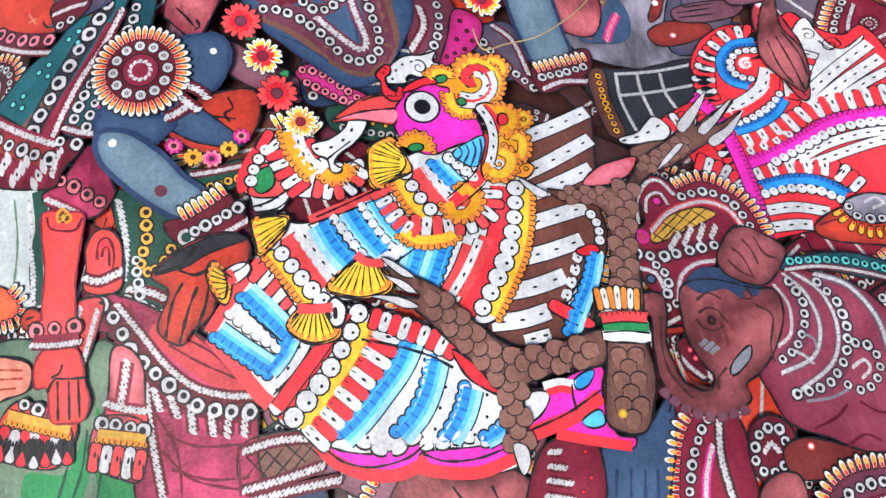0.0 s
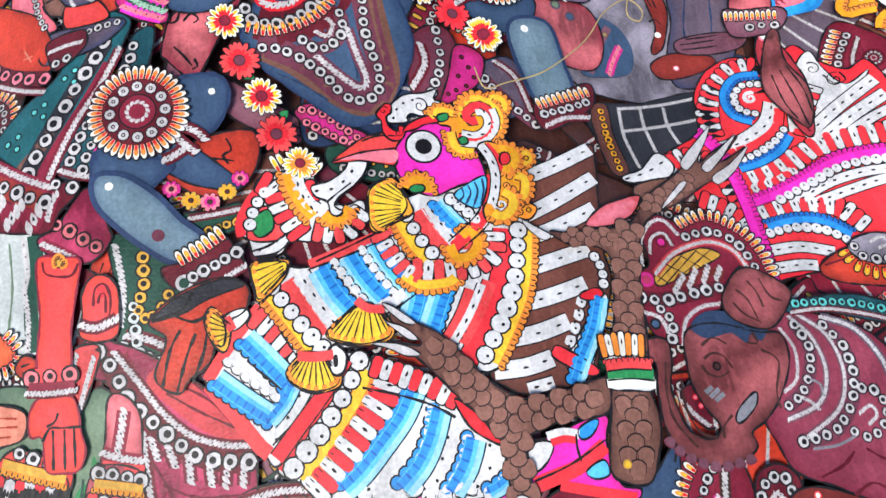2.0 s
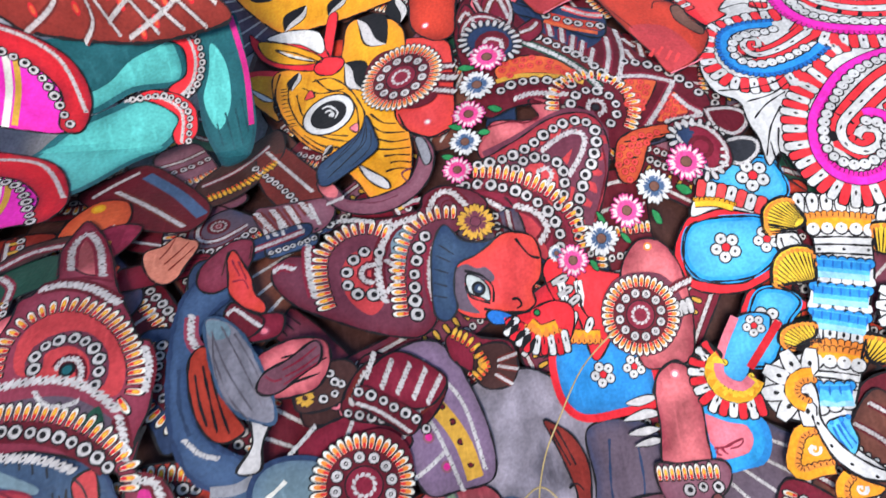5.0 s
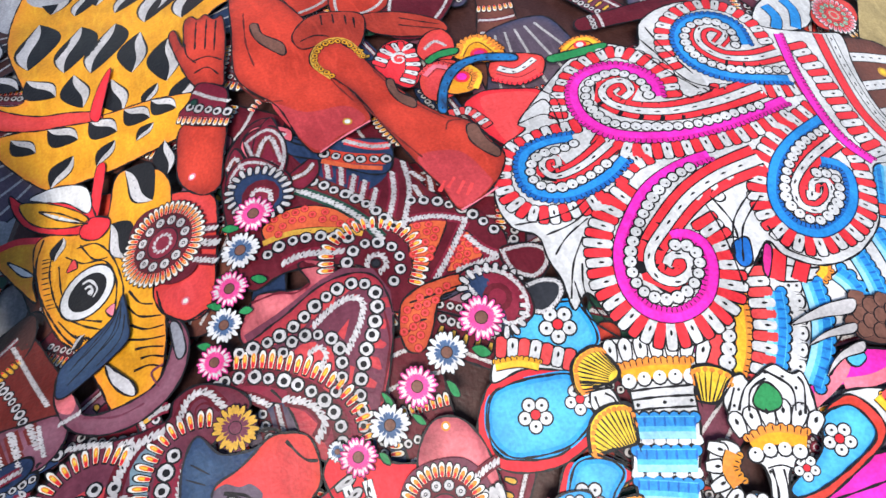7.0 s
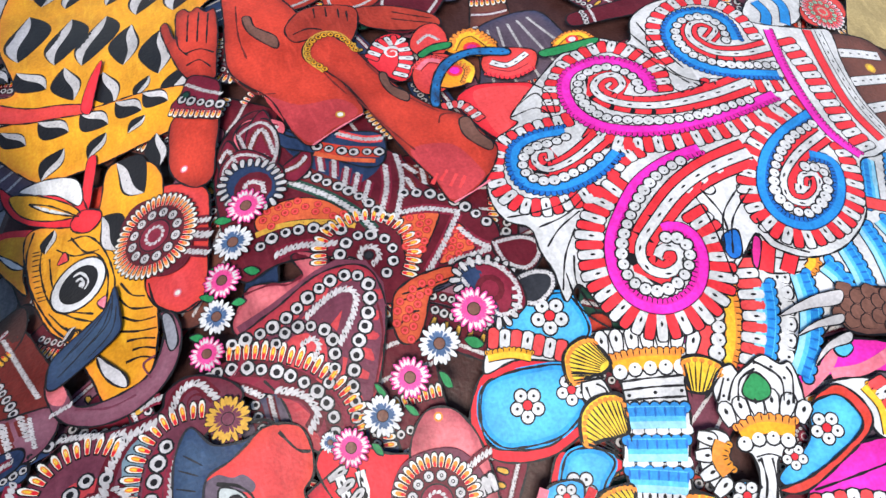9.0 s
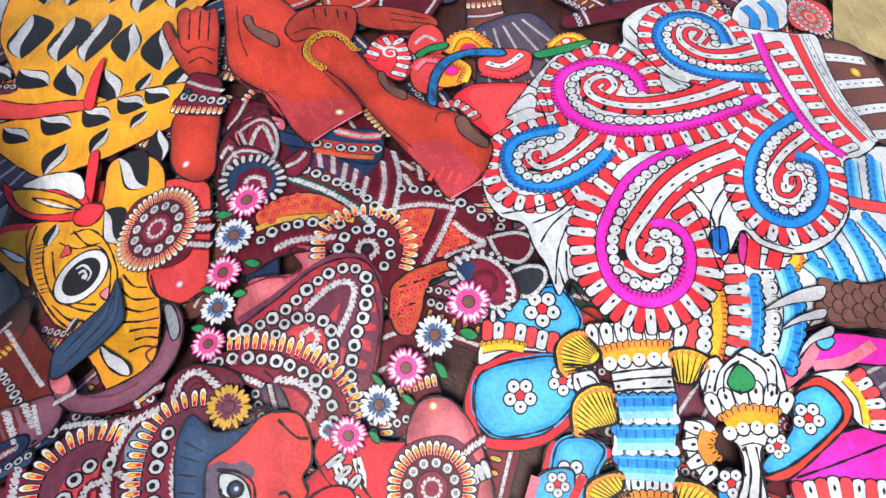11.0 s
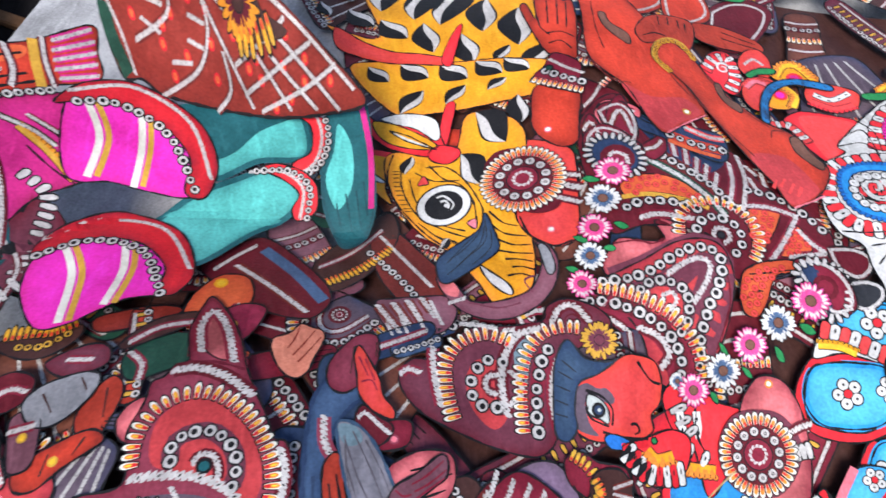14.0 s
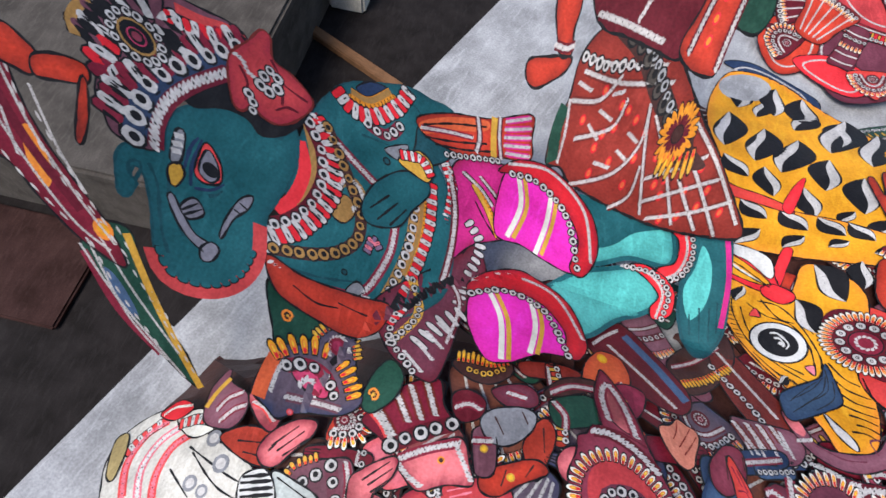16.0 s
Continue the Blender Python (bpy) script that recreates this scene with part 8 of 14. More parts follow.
ra.spots((34.7, 46.8, 0.45), "rose", "cream")
rm = Panel(redhand, "mauve_palm", [(35.5, 50.9), (38.3, 51.7), (42.7, 51.6), (45.2, 50.5), (44, 48.8), (39.7, 48.4), (35.8, 49.1)], "dull_mauve", 4)
rm.lines([[(36.1, 50.4), (41, 50.6)], [(36.2, 49.6), (41.1, 49.6)], [(37.1, 51.2), (41.5, 51.3)]], 0.22)
rh = Panel(redhand, "limb_end", [(47.5, 49.8), (48.9, 49.9), (48.5, 45.4), (49.9, 41.4), (49.7, 37.9), (48.3, 35), (46.9, 36.5), (45.6, 38.5), (44.6, 41.5), (45.4, 45.1)], "hide", 12)
rh.lines([[(47.4, 44), (48, 39.6), (48.3, 35.3)], [(46.2, 43.5), (46.5, 39.1), (47.3, 36.5)], [(48.3, 44.6), (49.3, 40.8), (49.3, 37.2)]], 0.2)

# ---- the golden thread ----
cu = bpy.data.curves.new("thread", "CURVE")
cu.dimensions, cu.bevel_depth, cu.bevel_resolution = "3D", 0.0009, 2
tp = smooth([(6.7, 43.9), (7.6, 41.3), (10.3, 42.1), (14.5, 43.5), (18.4, 46.1), (21.9, 49.2), (25, 53.2), (28.5, 55.4), (30.4, 53.8), (29.8, 52.1), (28.4, 52.7), (28.5, 54.6), (30.3, 58.4), (32.9, 61.8), (36.9, 66.5), (41.6, 69.7)], False, 6) * 0.01
sp = cu.splines.new("POLY")
sp.points.add(len(tp) - 1)
tz = heap(tp) + 0.036
for p, q, z in zip(sp.points, tp, tz):
    p.co = (q[0], q[1], z, 1)
cu.materials.append(leather("straw"))
tagged(new("thread", cu), "loose golden thread lying in a loop over the puppets", "thread")

# ---- pale pieces beside the monkey ----
bits = puppet("pale_limb_puppet", "pink and cream leather limbs with striped sleeve", at=[(-33, 67)][0])
x1 = Panel(bits, "pink_sheet", [(-45.4, 76.8), (-42.9, 79.4), (-39.7, 81.7), (-35.8, 83.2), (-31.7, 76.8), (-34.5, 74.6), (-38, 74.3), (-42.1, 73)], "rose", 5)
x1.rope([(-39.2, 75.7), (-37.4, 78.2), (-35.8, 80.8)], 0.6, back=None)
x1.beads([(-40.9, 77.7), (-40, 79.1), (-38.9, 81)], 0.5, None)
x2 = Panel(bits, "coral_puff", [(-35.6, 74.4), (-33.3, 75.7), (-29.2, 75.7), (-28.5, 73), (-29.6, 70.6), (-32.2, 69.6), (-34.5, 71.1)], "coral", 6)
x2.rope([(-35.2, 74.4), (-34.1, 71.7), (-32.3, 69.9)], 0.6)
x3 = Panel(bits, "mint_roll", [(-38.5, 66.6), (-38.3, 68.9), (-35.7, 69.2), (-33.2, 67.4), (-33.4, 65), (-35.9, 64.4)], "mint", 7)
x3.spots((-35.8, 66.7, 0.67), "leaf", "yellow")
x4 = Panel(bits, "striped_sleeve", [(-30.3, 66.4), (-26.9, 69.9), (-24.4, 68.2), (-22.3, 63.6), (-25.2, 61.5), (-27.7, 62.7)], "dark_green", 8, label="green sleeve with white rope stripes")
x4.stripes([[(-29.4, 66.3), (-26.1, 69)], [(-28.2, 64.6), (-24.6, 67)], [(-26.9, 63.1), (-23.6, 64.7)]], 0.85, "white", None, ink=False)
x5 = Panel(bits, "orange_cuff", [(-27.4, 61.6), (-24.9, 62.8), (-22.3, 63.6), (-22.7, 61.1), (-25.2, 60.1), (-27, 59.8)], "brick", 8)
x5.petals([(-23, 61.2), (-25.2, 60.9), (-27, 60.6)], 1.1, 0.5, 1, "orange", "amber")
x6 = Panel(bits, "salmon_leg", [(-38.5, 65.2), (-35.2, 64.2), (-32.8, 64.5), (-29.6, 60.1), (-29.8, 57.9), (-33.1, 58.9), (-36.7, 61.7)], "salmon", 5)
x6.petals([(-35.4, 62.4), (-33.1, 59.9), (-30.4, 58.4)], 1.2, 0.5, -1, "orange", "amber")
x7 = Panel(bits, "pink_band", [(-33.2, 56), (-31, 57.7), (-28.2, 58.1), (-27.3, 55), (-27, 51.7), (-30.2, 52.4), (-32.4, 54.3)], "magenta", 6)
x7.rope([(-32.3, 54.8), (-30.3, 53.5), (-27.6, 52.2)], 0.9, "rose", back="pink")
x7.rope([(-31.6, 56.2), (-30, 54.5), (-27.3, 53)], 0.9, "mint", back="dark_green")
x7.rope([(-30.4, 56.8), (-28.8, 55.2), (-27.1, 54.1)], 0.9, "rose", back="pink")
x7.dashes([(-29.8, 57.3), (-28.5, 56.4), (-27.6, 55)], 0.5, 0.3, 0.9, "ink")
x6.patch([(-33.3, 63.5), (-31.3, 62.5), (-29.7, 59.8), (-30, 58.8), (-32.2, 61)], "plum", lift=0.3)
x6.rope([(-32.8, 62.8), (-31.6, 61.3), (-30, 60.5)], 0.6, back=None)
x6.spots((-31.2, 62.4, 0.83), "gold", "salmon", 0.5)
x6.spots((-33.6, 56, 0.53), "terracotta", "rust")
x4b = Panel(bits, "bead_strap", [(-32.3, 64.9), (-30.9, 65.4), (-27.4, 62.6), (-26.4, 60.2), (-27.7, 59.9), (-30, 62.5)], "deep_teal", 9)
x4b.beads([(-30.3, 64.6), (-28.9, 63.1), (-27.4, 61)], 0.55, None)
x4b.rope([(-31.8, 64.8), (-30.4, 63.3), (-29, 61.6)], 0.6, back=None)
x14 = Panel(bits, "silver_cap", [(-28.2, 72.2), (-27.1, 72.9), (-25.1, 72.2), (-24.5, 70.5), (-24.5, 68.8), (-26.1, 69)], "steel", 7)
x14.rope([(-25.7, 69.6), (-24.8, 69), (-24.5, 69.5)], 0.6, back=None)
x15 = Panel(bits, "cream_puff", [(-39.6, 70.9), (-39, 73.3), (-37.7, 73.3), (-37, 70.2), (-37.3, 67.8), (-38.9, 67.8)], "cream", 6)
x15.spots((-37.7, 71.3, 0.77), "brick", "yellow")
x8 = Panel(bits, "arm_end", [(-45.2, 69.3), (-44.9, 71.4), (-44, 71.6), (-43.4, 72.4), (-42.4, 72.3), (-41.3, 71.8), (-40.1, 69.9), (-38.8, 66.7), (-37.7, 63.4), (-36.6, 60.2), (-38.7, 59.7), (-41.2, 60.5), (-42.9, 64.1), (-44.2, 66.7)], "blush", 6, label="raised rose palm with drawn fingers")
x8.lines([[(-44.2, 71.2), (-42.8, 68.5), (-41.5, 66)], [(-43.4, 71.9), (-41.8, 68.7), (-40.5, 65.8)], [(-42.3, 72), (-40.7, 68.7), (-39.5, 65.6)], [(-41, 70.8), (-39.6, 67.6), (-38.9, 65.4)], [(-43.9, 67), (-42.1, 65.1), (-40.6, 62.4)]], 0.4, "dull_mauve")
x8.lines([[(-40.6, 60.6), (-38.5, 60.2), (-36.6, 60.3)]], 0.25)
x11 = Panel(bits, "bracelet", [(-41.3, 60.1), (-38.8, 59.6), (-36.4, 60), (-35.5, 57.4), (-35.8, 56.4), (-39.6, 56.9)], "dusk", 7)
x11.rope([(-40.7, 59.2), (-38.4, 58.7), (-36.4, 59.2)], 0.7, back="wine")
x11.rope([(-37.8, 58.2), (-37, 57.3), (-36.1, 56.6)], 0.6, back=None)
x11.rope([(-39.3, 58.3), (-39, 57.2), (-38.6, 56.6)], 0.6, back=None)
x12 = Panel(bits, "forearm", [(-39.9, 56.8), (-37.5, 56.7), (-35.4, 56.4), (-34, 53.8), (-36.8, 53.4), (-39.6, 53.9)], "coral", 6)
x13 = Panel(bits, "brown_fold", [(-43.6, 60.6), (-42, 61.6), (-40, 58.2), (-39.5, 56.2), (-40.6, 55.8), (-42.7, 57.1)], "bark", 5)
x13.lines([[(-43, 59.7), (-41.5, 59.9), (-40.6, 59.1)], [(-42.8, 58.5), (-41.3, 58.7), (-40.3, 57.8)]], 0.25)
x13b = Panel(bits, "pink_fold", [(-47.6, 63.2), (-44.2, 61.5), (-42.7, 57.4), (-40.8, 54.1), (-44.9, 54.3), (-47.5, 55.9)], "rose", 6)
x13b.beads([(-44.6, 60.5), (-43.8, 57.4), (-42.6, 54.9)], 0.45, None)
x9 = Panel(bits, "rust_piece", [(-36.5, 59.6), (-33.8, 59.7), (-30.4, 57.7), (-31.6, 55.4), (-34, 54.5), (-35.8, 56.6)], "brick", 5)
x10 = Panel(bits, "bead_strip", [(-42.6, 53.2), (-37.2, 53.7), (-33.3, 53.6), (-32, 52.4), (-35.6, 50), (-42, 49.4)], "dusk", 5)
x10.beads([(-40.9, 51.3), (-37.1, 52.4), (-33, 52.9)], 0.5, None)
# ---- the tiger puppet ----
tiger = puppet("tiger_puppet", "yellow leather tiger puppet with black and white leaf spots", at=[(13.3, 129.4)][0])
tb = Panel(tiger, "body", [(6.2, 146.1), (3.9, 159.2), (5.8, 169.8), (10.6, 176.7), (20.6, 175.5), (30.3, 165), (36.8, 156.5), (41.9, 150.8)] + [(36.3, 146.7), (35.6, 137.5), (33.2, 129.6), (26.9, 132.9), (18.3, 135.3), (8.9, 137.8), (5.9, 139.3), (2, 144.4), (-2.7, 149.7)], "amber", 4, label="yellow body with leaf-shaped spots")


def leaf_spot(p, ends, hand):
    """A leaf painted half black, half white with ink dashes."""
    a, b = np.array(ends[0]), np.array(ends[1])
    u = b - a
    L = np.linalg.norm(u)
    u = u / L
    n = turned(u) * hand
    s = Sheet()
    t = np.linspace(0, 1, 13)[:, None]
    bow = np.sin(np.pi * t) ** 0.85
    spine = a + u * L * t + n * L * 0.05 * np.sin(2 * np.pi * t)
    dark, light = spine + n * L * 0.36 * bow, spine - n * L * 0.21 * bow

    def half(edge, wide, colour, lift):
        i, k = len(s.v), s.slot(colour)
        for p0, p1 in zip(spine, spine + (edge - spine) * wide):
            s.v += [(p0[0], p0[1], lift), (p1[0], p1[1], lift)]
        for j in range(12):
            s.f.append((i + 2 * j, i + 2 * j + 2, i + 2 * j + 3, i + 2 * j + 1))
            s.m.append(k)
    half(dark, 1.0, "ink", 0.3)
    half(light, 1.12, "ink", 0.26)
    half(light, 0.92, "grey_white", 0.34)
    for k in (0.3, 0.45, 0.6, 0.75):
        s.shape(LEAFY, a + u * L * k - n * L * (0.1 - 0.09 * math.sin(2 * math.pi * k)), u, 0.4, 0.13, 0.4, "ash")
    p.add(s, "leaf_spot")


for ends, hand in (
    ([(0.6, 164.2), (1.8, 155.7)], -1),
    ([(8.9, 163.7), (7.1, 152.6)], 1),
    ([(15.7, 159.8), (12.7, 149.3)], 1),
    ([(21.5, 156.8), (17, 146.6)], 1),
    ([(25.6, 150.9), (23.5, 142.2)], -1),
    ([(30.1, 145.9), (28.5, 136.8)], -1),
    ([(31.7, 164.7), (26.4, 153)], 1),
    ([(26.1, 166.4), (21.4, 160.1)], 1),
    ([(20.2, 143.1), (21.1, 135.8)], -1),
    ([(14.2, 148), (15.1, 140.5)], -1),
):
    leaf_spot(tb, ends, hand)
for ends, hand in (
    ([(1.1, 153.6), (5.5, 148.9)], -1),
    ([(6.8, 150.4), (11.1, 144.9)], -1),
    ([(24.5, 134.6), (27.2, 137.4)], 1),
    ([(13.8, 176), (10.7, 165.6)], -1),
    ([(19.5, 173.6), (18.2, 164.5)], -1),
    ([(24.7, 171.3), (24, 160.8)], -1),
    ([(30.2, 163.6), (28.8, 155.4)], -1),
    ([(-3.7, 155.8), (-2.1, 152)], -1),
    ([(28.8, 131.1), (33.1, 135.9)], 1),
    ([(16.9, 169.1), (14.6, 163.4)], 1),
    ([(36.2, 160.1), (32.4, 149.3)], 1),
):
    leaf_spot(tb, ends, hand)
tl = Panel(tiger, "fore_body", [(0.8, 139.9), (9, 139.9), (18.4, 137), (27.1, 134.3), (34.6, 130.2), (31.3, 126.2), (22.7, 126.6), (13.1, 128.2), (7.5, 129.8)], "amber", 6)
for ends, hand in (
    ([(3.9, 139.7), (7.2, 136.1)], -1),
    ([(9.4, 139.2), (13.8, 135.2)], -1),
    ([(15.9, 137.4), (19.9, 132.9)], -1),
    ([(21.5, 135.9), (25.2, 131.9)], -1),
    ([(25.8, 134.7), (29.2, 131)], -1),
    ([(8.5, 129.5), (12.7, 133)], 1),
    ([(15.9, 129.2), (19.4, 131.8)], 1),
    ([(22.5, 129.5), (25.6, 130.8)], 1),
    ([(28.6, 128.5), (32, 128.4)], 1),
):
    leaf_spot(tl, ends, hand)
th = Panel(tiger, "head", [(5.2, 119.1), (6.6, 122.2), (11.8, 120.8), (16.2, 119.7), (18.6, 125.6), (22.3, 124.9), (25.8, 121.6), (26.2, 116.8), (23.3, 108.9), (23.7, 101.6), (23.5, 97.7), (22.4, 93.7), (19.9, 91.2), (17.5, 91.2), (15.7, 95.4), (12.8, 100.9), (9.6, 104.9), (6.6, 111.6)], "amber", 8, label="yellow head with a round white eye")
s_ = Sheet()
for r_, c_, l_ in ((1.0, "ink", 0.5), (0.93, "white", 0.58), (0.68, "ink", 0.66)):
    s_.disc(((13.3, 109.8, 4.07))[:2], ((13.3, 109.8, 4.07))[2] * r_, l_, c_, 24)
th.add(s_, "painted_eye")
th.lines([[(12.5, 111.5), (13.6, 111.5), (14.7, 109.7), (14.2, 108.6)], [(12.9, 110.5), (13.6, 110.6), (14.1, 109.5), (13.8, 109.0)]], 0.3, "white", lift=1.1)
th.spots((13.7, 109.6, 0.38), "white", None, 1.1)
th.patch([(10.0, 114.8), (11.1, 116.4), (11.7, 114.7), (10.9, 114.6)], "coral", lift=0.4)
th.patch([(16.0, 105.5), (17.3, 105.9), (17.0, 104.1)], "rose", lift=0.4)
th.lines([[(6.8, 121.8), (5.6, 117.9), (6.6, 112.1), (9.9, 105.4), (12.8, 101.5)], [(7.9, 118.9), (7.6, 115.1), (9.2, 109.3), (12.6, 105.2), (16.4, 102.4)], [(8.9, 116.4), (9.5, 111.6), (11.7, 106.9), (15.6, 104.1)], [(9.9, 117.4), (12.4, 115.0), (15.7, 113.5), (17.4, 109.6), (17.3, 105.1)], [(11.6, 117.9), (14.6, 117.0), (17.0, 113.3), (18.4, 108.0), (18.1, 105.4)], [(12.1, 118.2), (14.1, 114.7), (16.2, 113.8)], [(19.2, 106.7), (20.6, 104.2), (22.3, 103.1)], [(18.7, 105.1), (20.4, 102.4), (23.2, 101.1)], [(19.3, 101.7), (21.2, 100.2), (23.4, 99.7)], [(18.9, 99.9), (21.1, 98.9), (23.4, 98.3)], [(19.8, 98.2), (21.5, 97.8), (23.1, 97.1)], [(20.4, 96.8), (21.7, 96.6), (23.0, 95.9)], [(19.6, 95.6), (21.3, 95.6), (22.8, 94.8)], [(17.7, 117.3), (17.3, 114.5), (18.4, 111.9)], [(13.5, 101.6), (15.7, 101.4), (17.3, 101.5)], [(13.2, 100.9), (15.3, 100.3), (16.4, 100.6)]], 0.24)
th.lines([[(x, y), (x + 1.5, y - 0.3)] for x, y in smooth([(6.5, 118.5), (6.5, 114.6), (7.6, 110.1)], False)], 0.16)
th.lines([[(x, y), (x + 0.9, y - 1.3)] for x, y in smooth([(9.4, 107.3), (11.5, 104.4), (13.8, 102.8)], False)], 0.16)
for ends, hand in (
    ([(8.2, 117.5), (9.7, 120.8)], 1),
    ([(17.0, 118.8), (18.9, 112.1)], 1),
    ([(20.2, 125.8), (23.6, 118.5)], 1),
    ([(26.7, 126.7), (26.3, 121.2)], -1),
    ([(11.7, 101.8), (13.4, 103.4)], -1),
):
    leaf_spot(th, ends, hand)
te = Panel(tiger, "ear", [(2.8, 130.6), (4.9, 128.4), (9.1, 127.6), (13.6, 124.8), (14.7, 122.2), (14.9, 120.0), (13.5, 119.4), (9.3, 121.3), (5.3, 123.9), (3.2, 127.1)], "bright_red", 9, label="yellow ear with a red rim")
te.patch([(4.1, 128.7), (8.1, 127.1), (12.1, 123.8), (13.8, 121.2), (11.0, 121.7), (6.9, 123.7), (4.7, 125.9)], "amber", lift=0.3)
te.lines([[(6.5, 126.5), (9.6, 124.7), (13.6, 120.8)], [(6.5, 126.5), (8.7, 124.2), (13.6, 120.8)]], 0.22, lift=0.4)
te.patch([(7.0, 126.1), (9.5, 124.3), (12.4, 121.8), (9.1, 124.0)], "white", ink=False, lift=0.38)
te.patch([(5.4, 128.9), (9.3, 129.2), (13.5, 127.3), (14.5, 124.3), (13.6, 122.6), (10.6, 125.9)], "white", lift=0.26)
te2 = Panel(tiger, "ear", [(-0.6, 122.7), (2.9, 123.4), (6.6, 122.2), (5.4, 119.0), (5.2, 115.2), (5.8, 112.0), (2.7, 116.2), (0.4, 120.0)], "amber", 7, label="yellow ear with a red rim")
te2.line([(-0.2, 122.7), (3.0, 123.1), (6.4, 121.9)], 1.0, "bright_red", lift=0.3)
te2.patch([(1.6, 120.4), (3.8, 118.5), (5.2, 116.7), (3.5, 117.4)], "white", lift=0.3)
tr = Panel(tiger, "red_ear_base", [(12.3, 120.6), (14.1, 121.5), (16.7, 120.0), (16.8, 118.4), (14.9, 117.5), (12.6, 118.9)], "bright_red", 10)
tr2 = Panel(tiger, "neck_ribbon", [(13.6, 122.3), (14.6, 125.2), (16.0, 128.9), (17.4, 128.6), (16.3, 124.7), (15.0, 121.0)], "bright_red", 9, edge=0.12)
tr3 = Panel(tiger, "back_ribbon", [(16.2, 137.7), (17.6, 141.4), (19.6, 144.5), (20.5, 144.6), (18.8, 139.4), (17.5, 136.3)], "bright_red", 9, edge=0.12)
tr4 = Panel(tiger, "jaw_ribbon", [(-1.2, 148.9), (3.5, 145.1), (8.3, 142.2), (13.1, 140.5), (17.4, 138.0), (17.7, 136.5), (12.4, 138.4), (7.2, 139.9), (2.4, 141.9), (-1.3, 144.4)], "coral", 7)
trunk = puppet("elephant_trunk_puppet", "mauve leather trunk with a grey blade", at=(14.6, 97.5))
tk = Panel(trunk, "trunk", [(10.6, 96.4), (11.8, 97.1), (13.5, 94.3), (14.2, 92.7), (16.3, 92.1), (19.4, 92.3), (22.0, 93.2), (23.6, 95.4), (24.3, 98.1), (24.0, 99.8), (25.5, 99.1), (26.1, 96.5), (25.1, 93.4), (22.9, 91.1), (19.7, 89.7), (16.8, 89.6), (14.2, 90.5), (12.1, 92.5)], "mauve", 9, label="mauve trunk with a pink tip")
tk.patch([(10.9, 95.9), (12.2, 96.4), (13.2, 94.6), (12.8, 93.4), (11.5, 94.1)], "blush", ink=False)
tk.patch([(24.2, 99.3), (25.3, 98.8), (25.6, 95.6), (24.5, 95.0)], "ash", lift=0.3)
tk.rope([(11.8, 92.6), (13.0, 92.9), (13.7, 93.1)], 0.7, back=None)
tk.lines([[(22.2, 92.7), (21.5, 94.5), (22.9, 95.0)], [(14.2, 92.4), (17.5, 91.2), (20.5, 91.5)]], 0.22, "plum")
bl = Panel(trunk, "blade", [(18.6, 106.4), (19.3, 102.1), (19.2, 99.7), (17.2, 98.2), (14.1, 96.5), (11.9, 95.5), (10.9, 96.4), (11.0, 99.4), (12.8, 101.1), (15.7, 102.7), (17.5, 104.0)], "slate", 12, label="slate grey leaf-shaped blade")
bl.lines([[(18.3, 105.3), (17.8, 101.6), (14.7, 99.0), (12.1, 96.9)], [(18.8, 103.3), (18.2, 100.2), (15.4, 97.9)], [(17.7, 103.8), (16.0, 101.7), (13.3, 99.6)], [(16.8, 103.0), (14.6, 101.1), (12.3, 98.8)], [(18.1, 104.1), (17.0, 101.2), (14.0, 98.5)]], 0.14, "charcoal")
tkt = Panel(trunk, "tusk", [(16.4, 97.8), (17.7, 96.4), (19.5, 94.2), (19.7, 92.7), (18.5, 93.3), (17.1, 95.2)], "grey_white", 10)

# ---- the second monkey puppet, wine and mauve ----
m2 = puppet("red_monkey_puppet", "mauve leather monkey puppet with red face and pink garland", at=[(34.6, 91.7)][0])
b2 = Panel(m2, "torso", [(30.8, 92.5), (33.8, 94.2), (36.7, 95.2), (40.4, 96.8), (43.2, 97.3), (45.8, 96.9), (47.3, 95.3), (47.5, 91.7), (46.0, 87.5), (43.7, 83.2), (41.2, 80.3), (38.2, 78.9), (35.1, 81.1), (34.2, 86.2)], "dusty_red", 6, label="dusty red torso with bead bands")
b2.line([(32.2, 93.0), (36.3, 94.0), (40.7, 95.6), (43.3, 96.5), (45.8, 95.8), (46.2, 92.8), (44.2, 88.1), (41.7, 83.8), (39.9, 81.4)], 3.4, "plum", lift=0.2)
b2.line([(38.9, 91.1), (41.2, 92.6), (43.1, 93.7), (44.3, 93.0), (43.0, 90.4), (41.2, 88.0)], 2.2, "plum", lift=0.24)
b2.beads([(30.9, 92.9), (34.1, 93.0), (37.6, 93.8), (40.6, 95.3), (43.2, 96.1), (45.4, 95.7), (46.4, 94.0), (45.3, 91.0), (43.4, 88.3), (41.7, 85.0), (41.0, 81.6)], 0.72, None, lift=0.4)
b2.rope([(39.2, 93.0), (41.6, 94.2), (43.7, 94.6), (44.8, 93.6), (43.8, 91.5), (41.7, 89.2)], 0.9, back=None, lift=0.44)
b2.beads([(35.3, 91.3), (37.2, 92.3), (39.6, 91.8), (41.0, 90.0), (40.5, 87.3), (39.4, 85.8)], 0.68, "plum", w=1.6, lift=0.4)
b2.rope([(37.9, 90.4), (39.1, 90.6), (39.5, 89.6), (38.6, 88.5)], 0.75, back=None)
b2.line([(29.9, 91.2), (33.3, 89.7), (36.5, 87.7), (38.8, 84.8), (39.3, 80.9)], 5.0, "wine", lift=0.2)
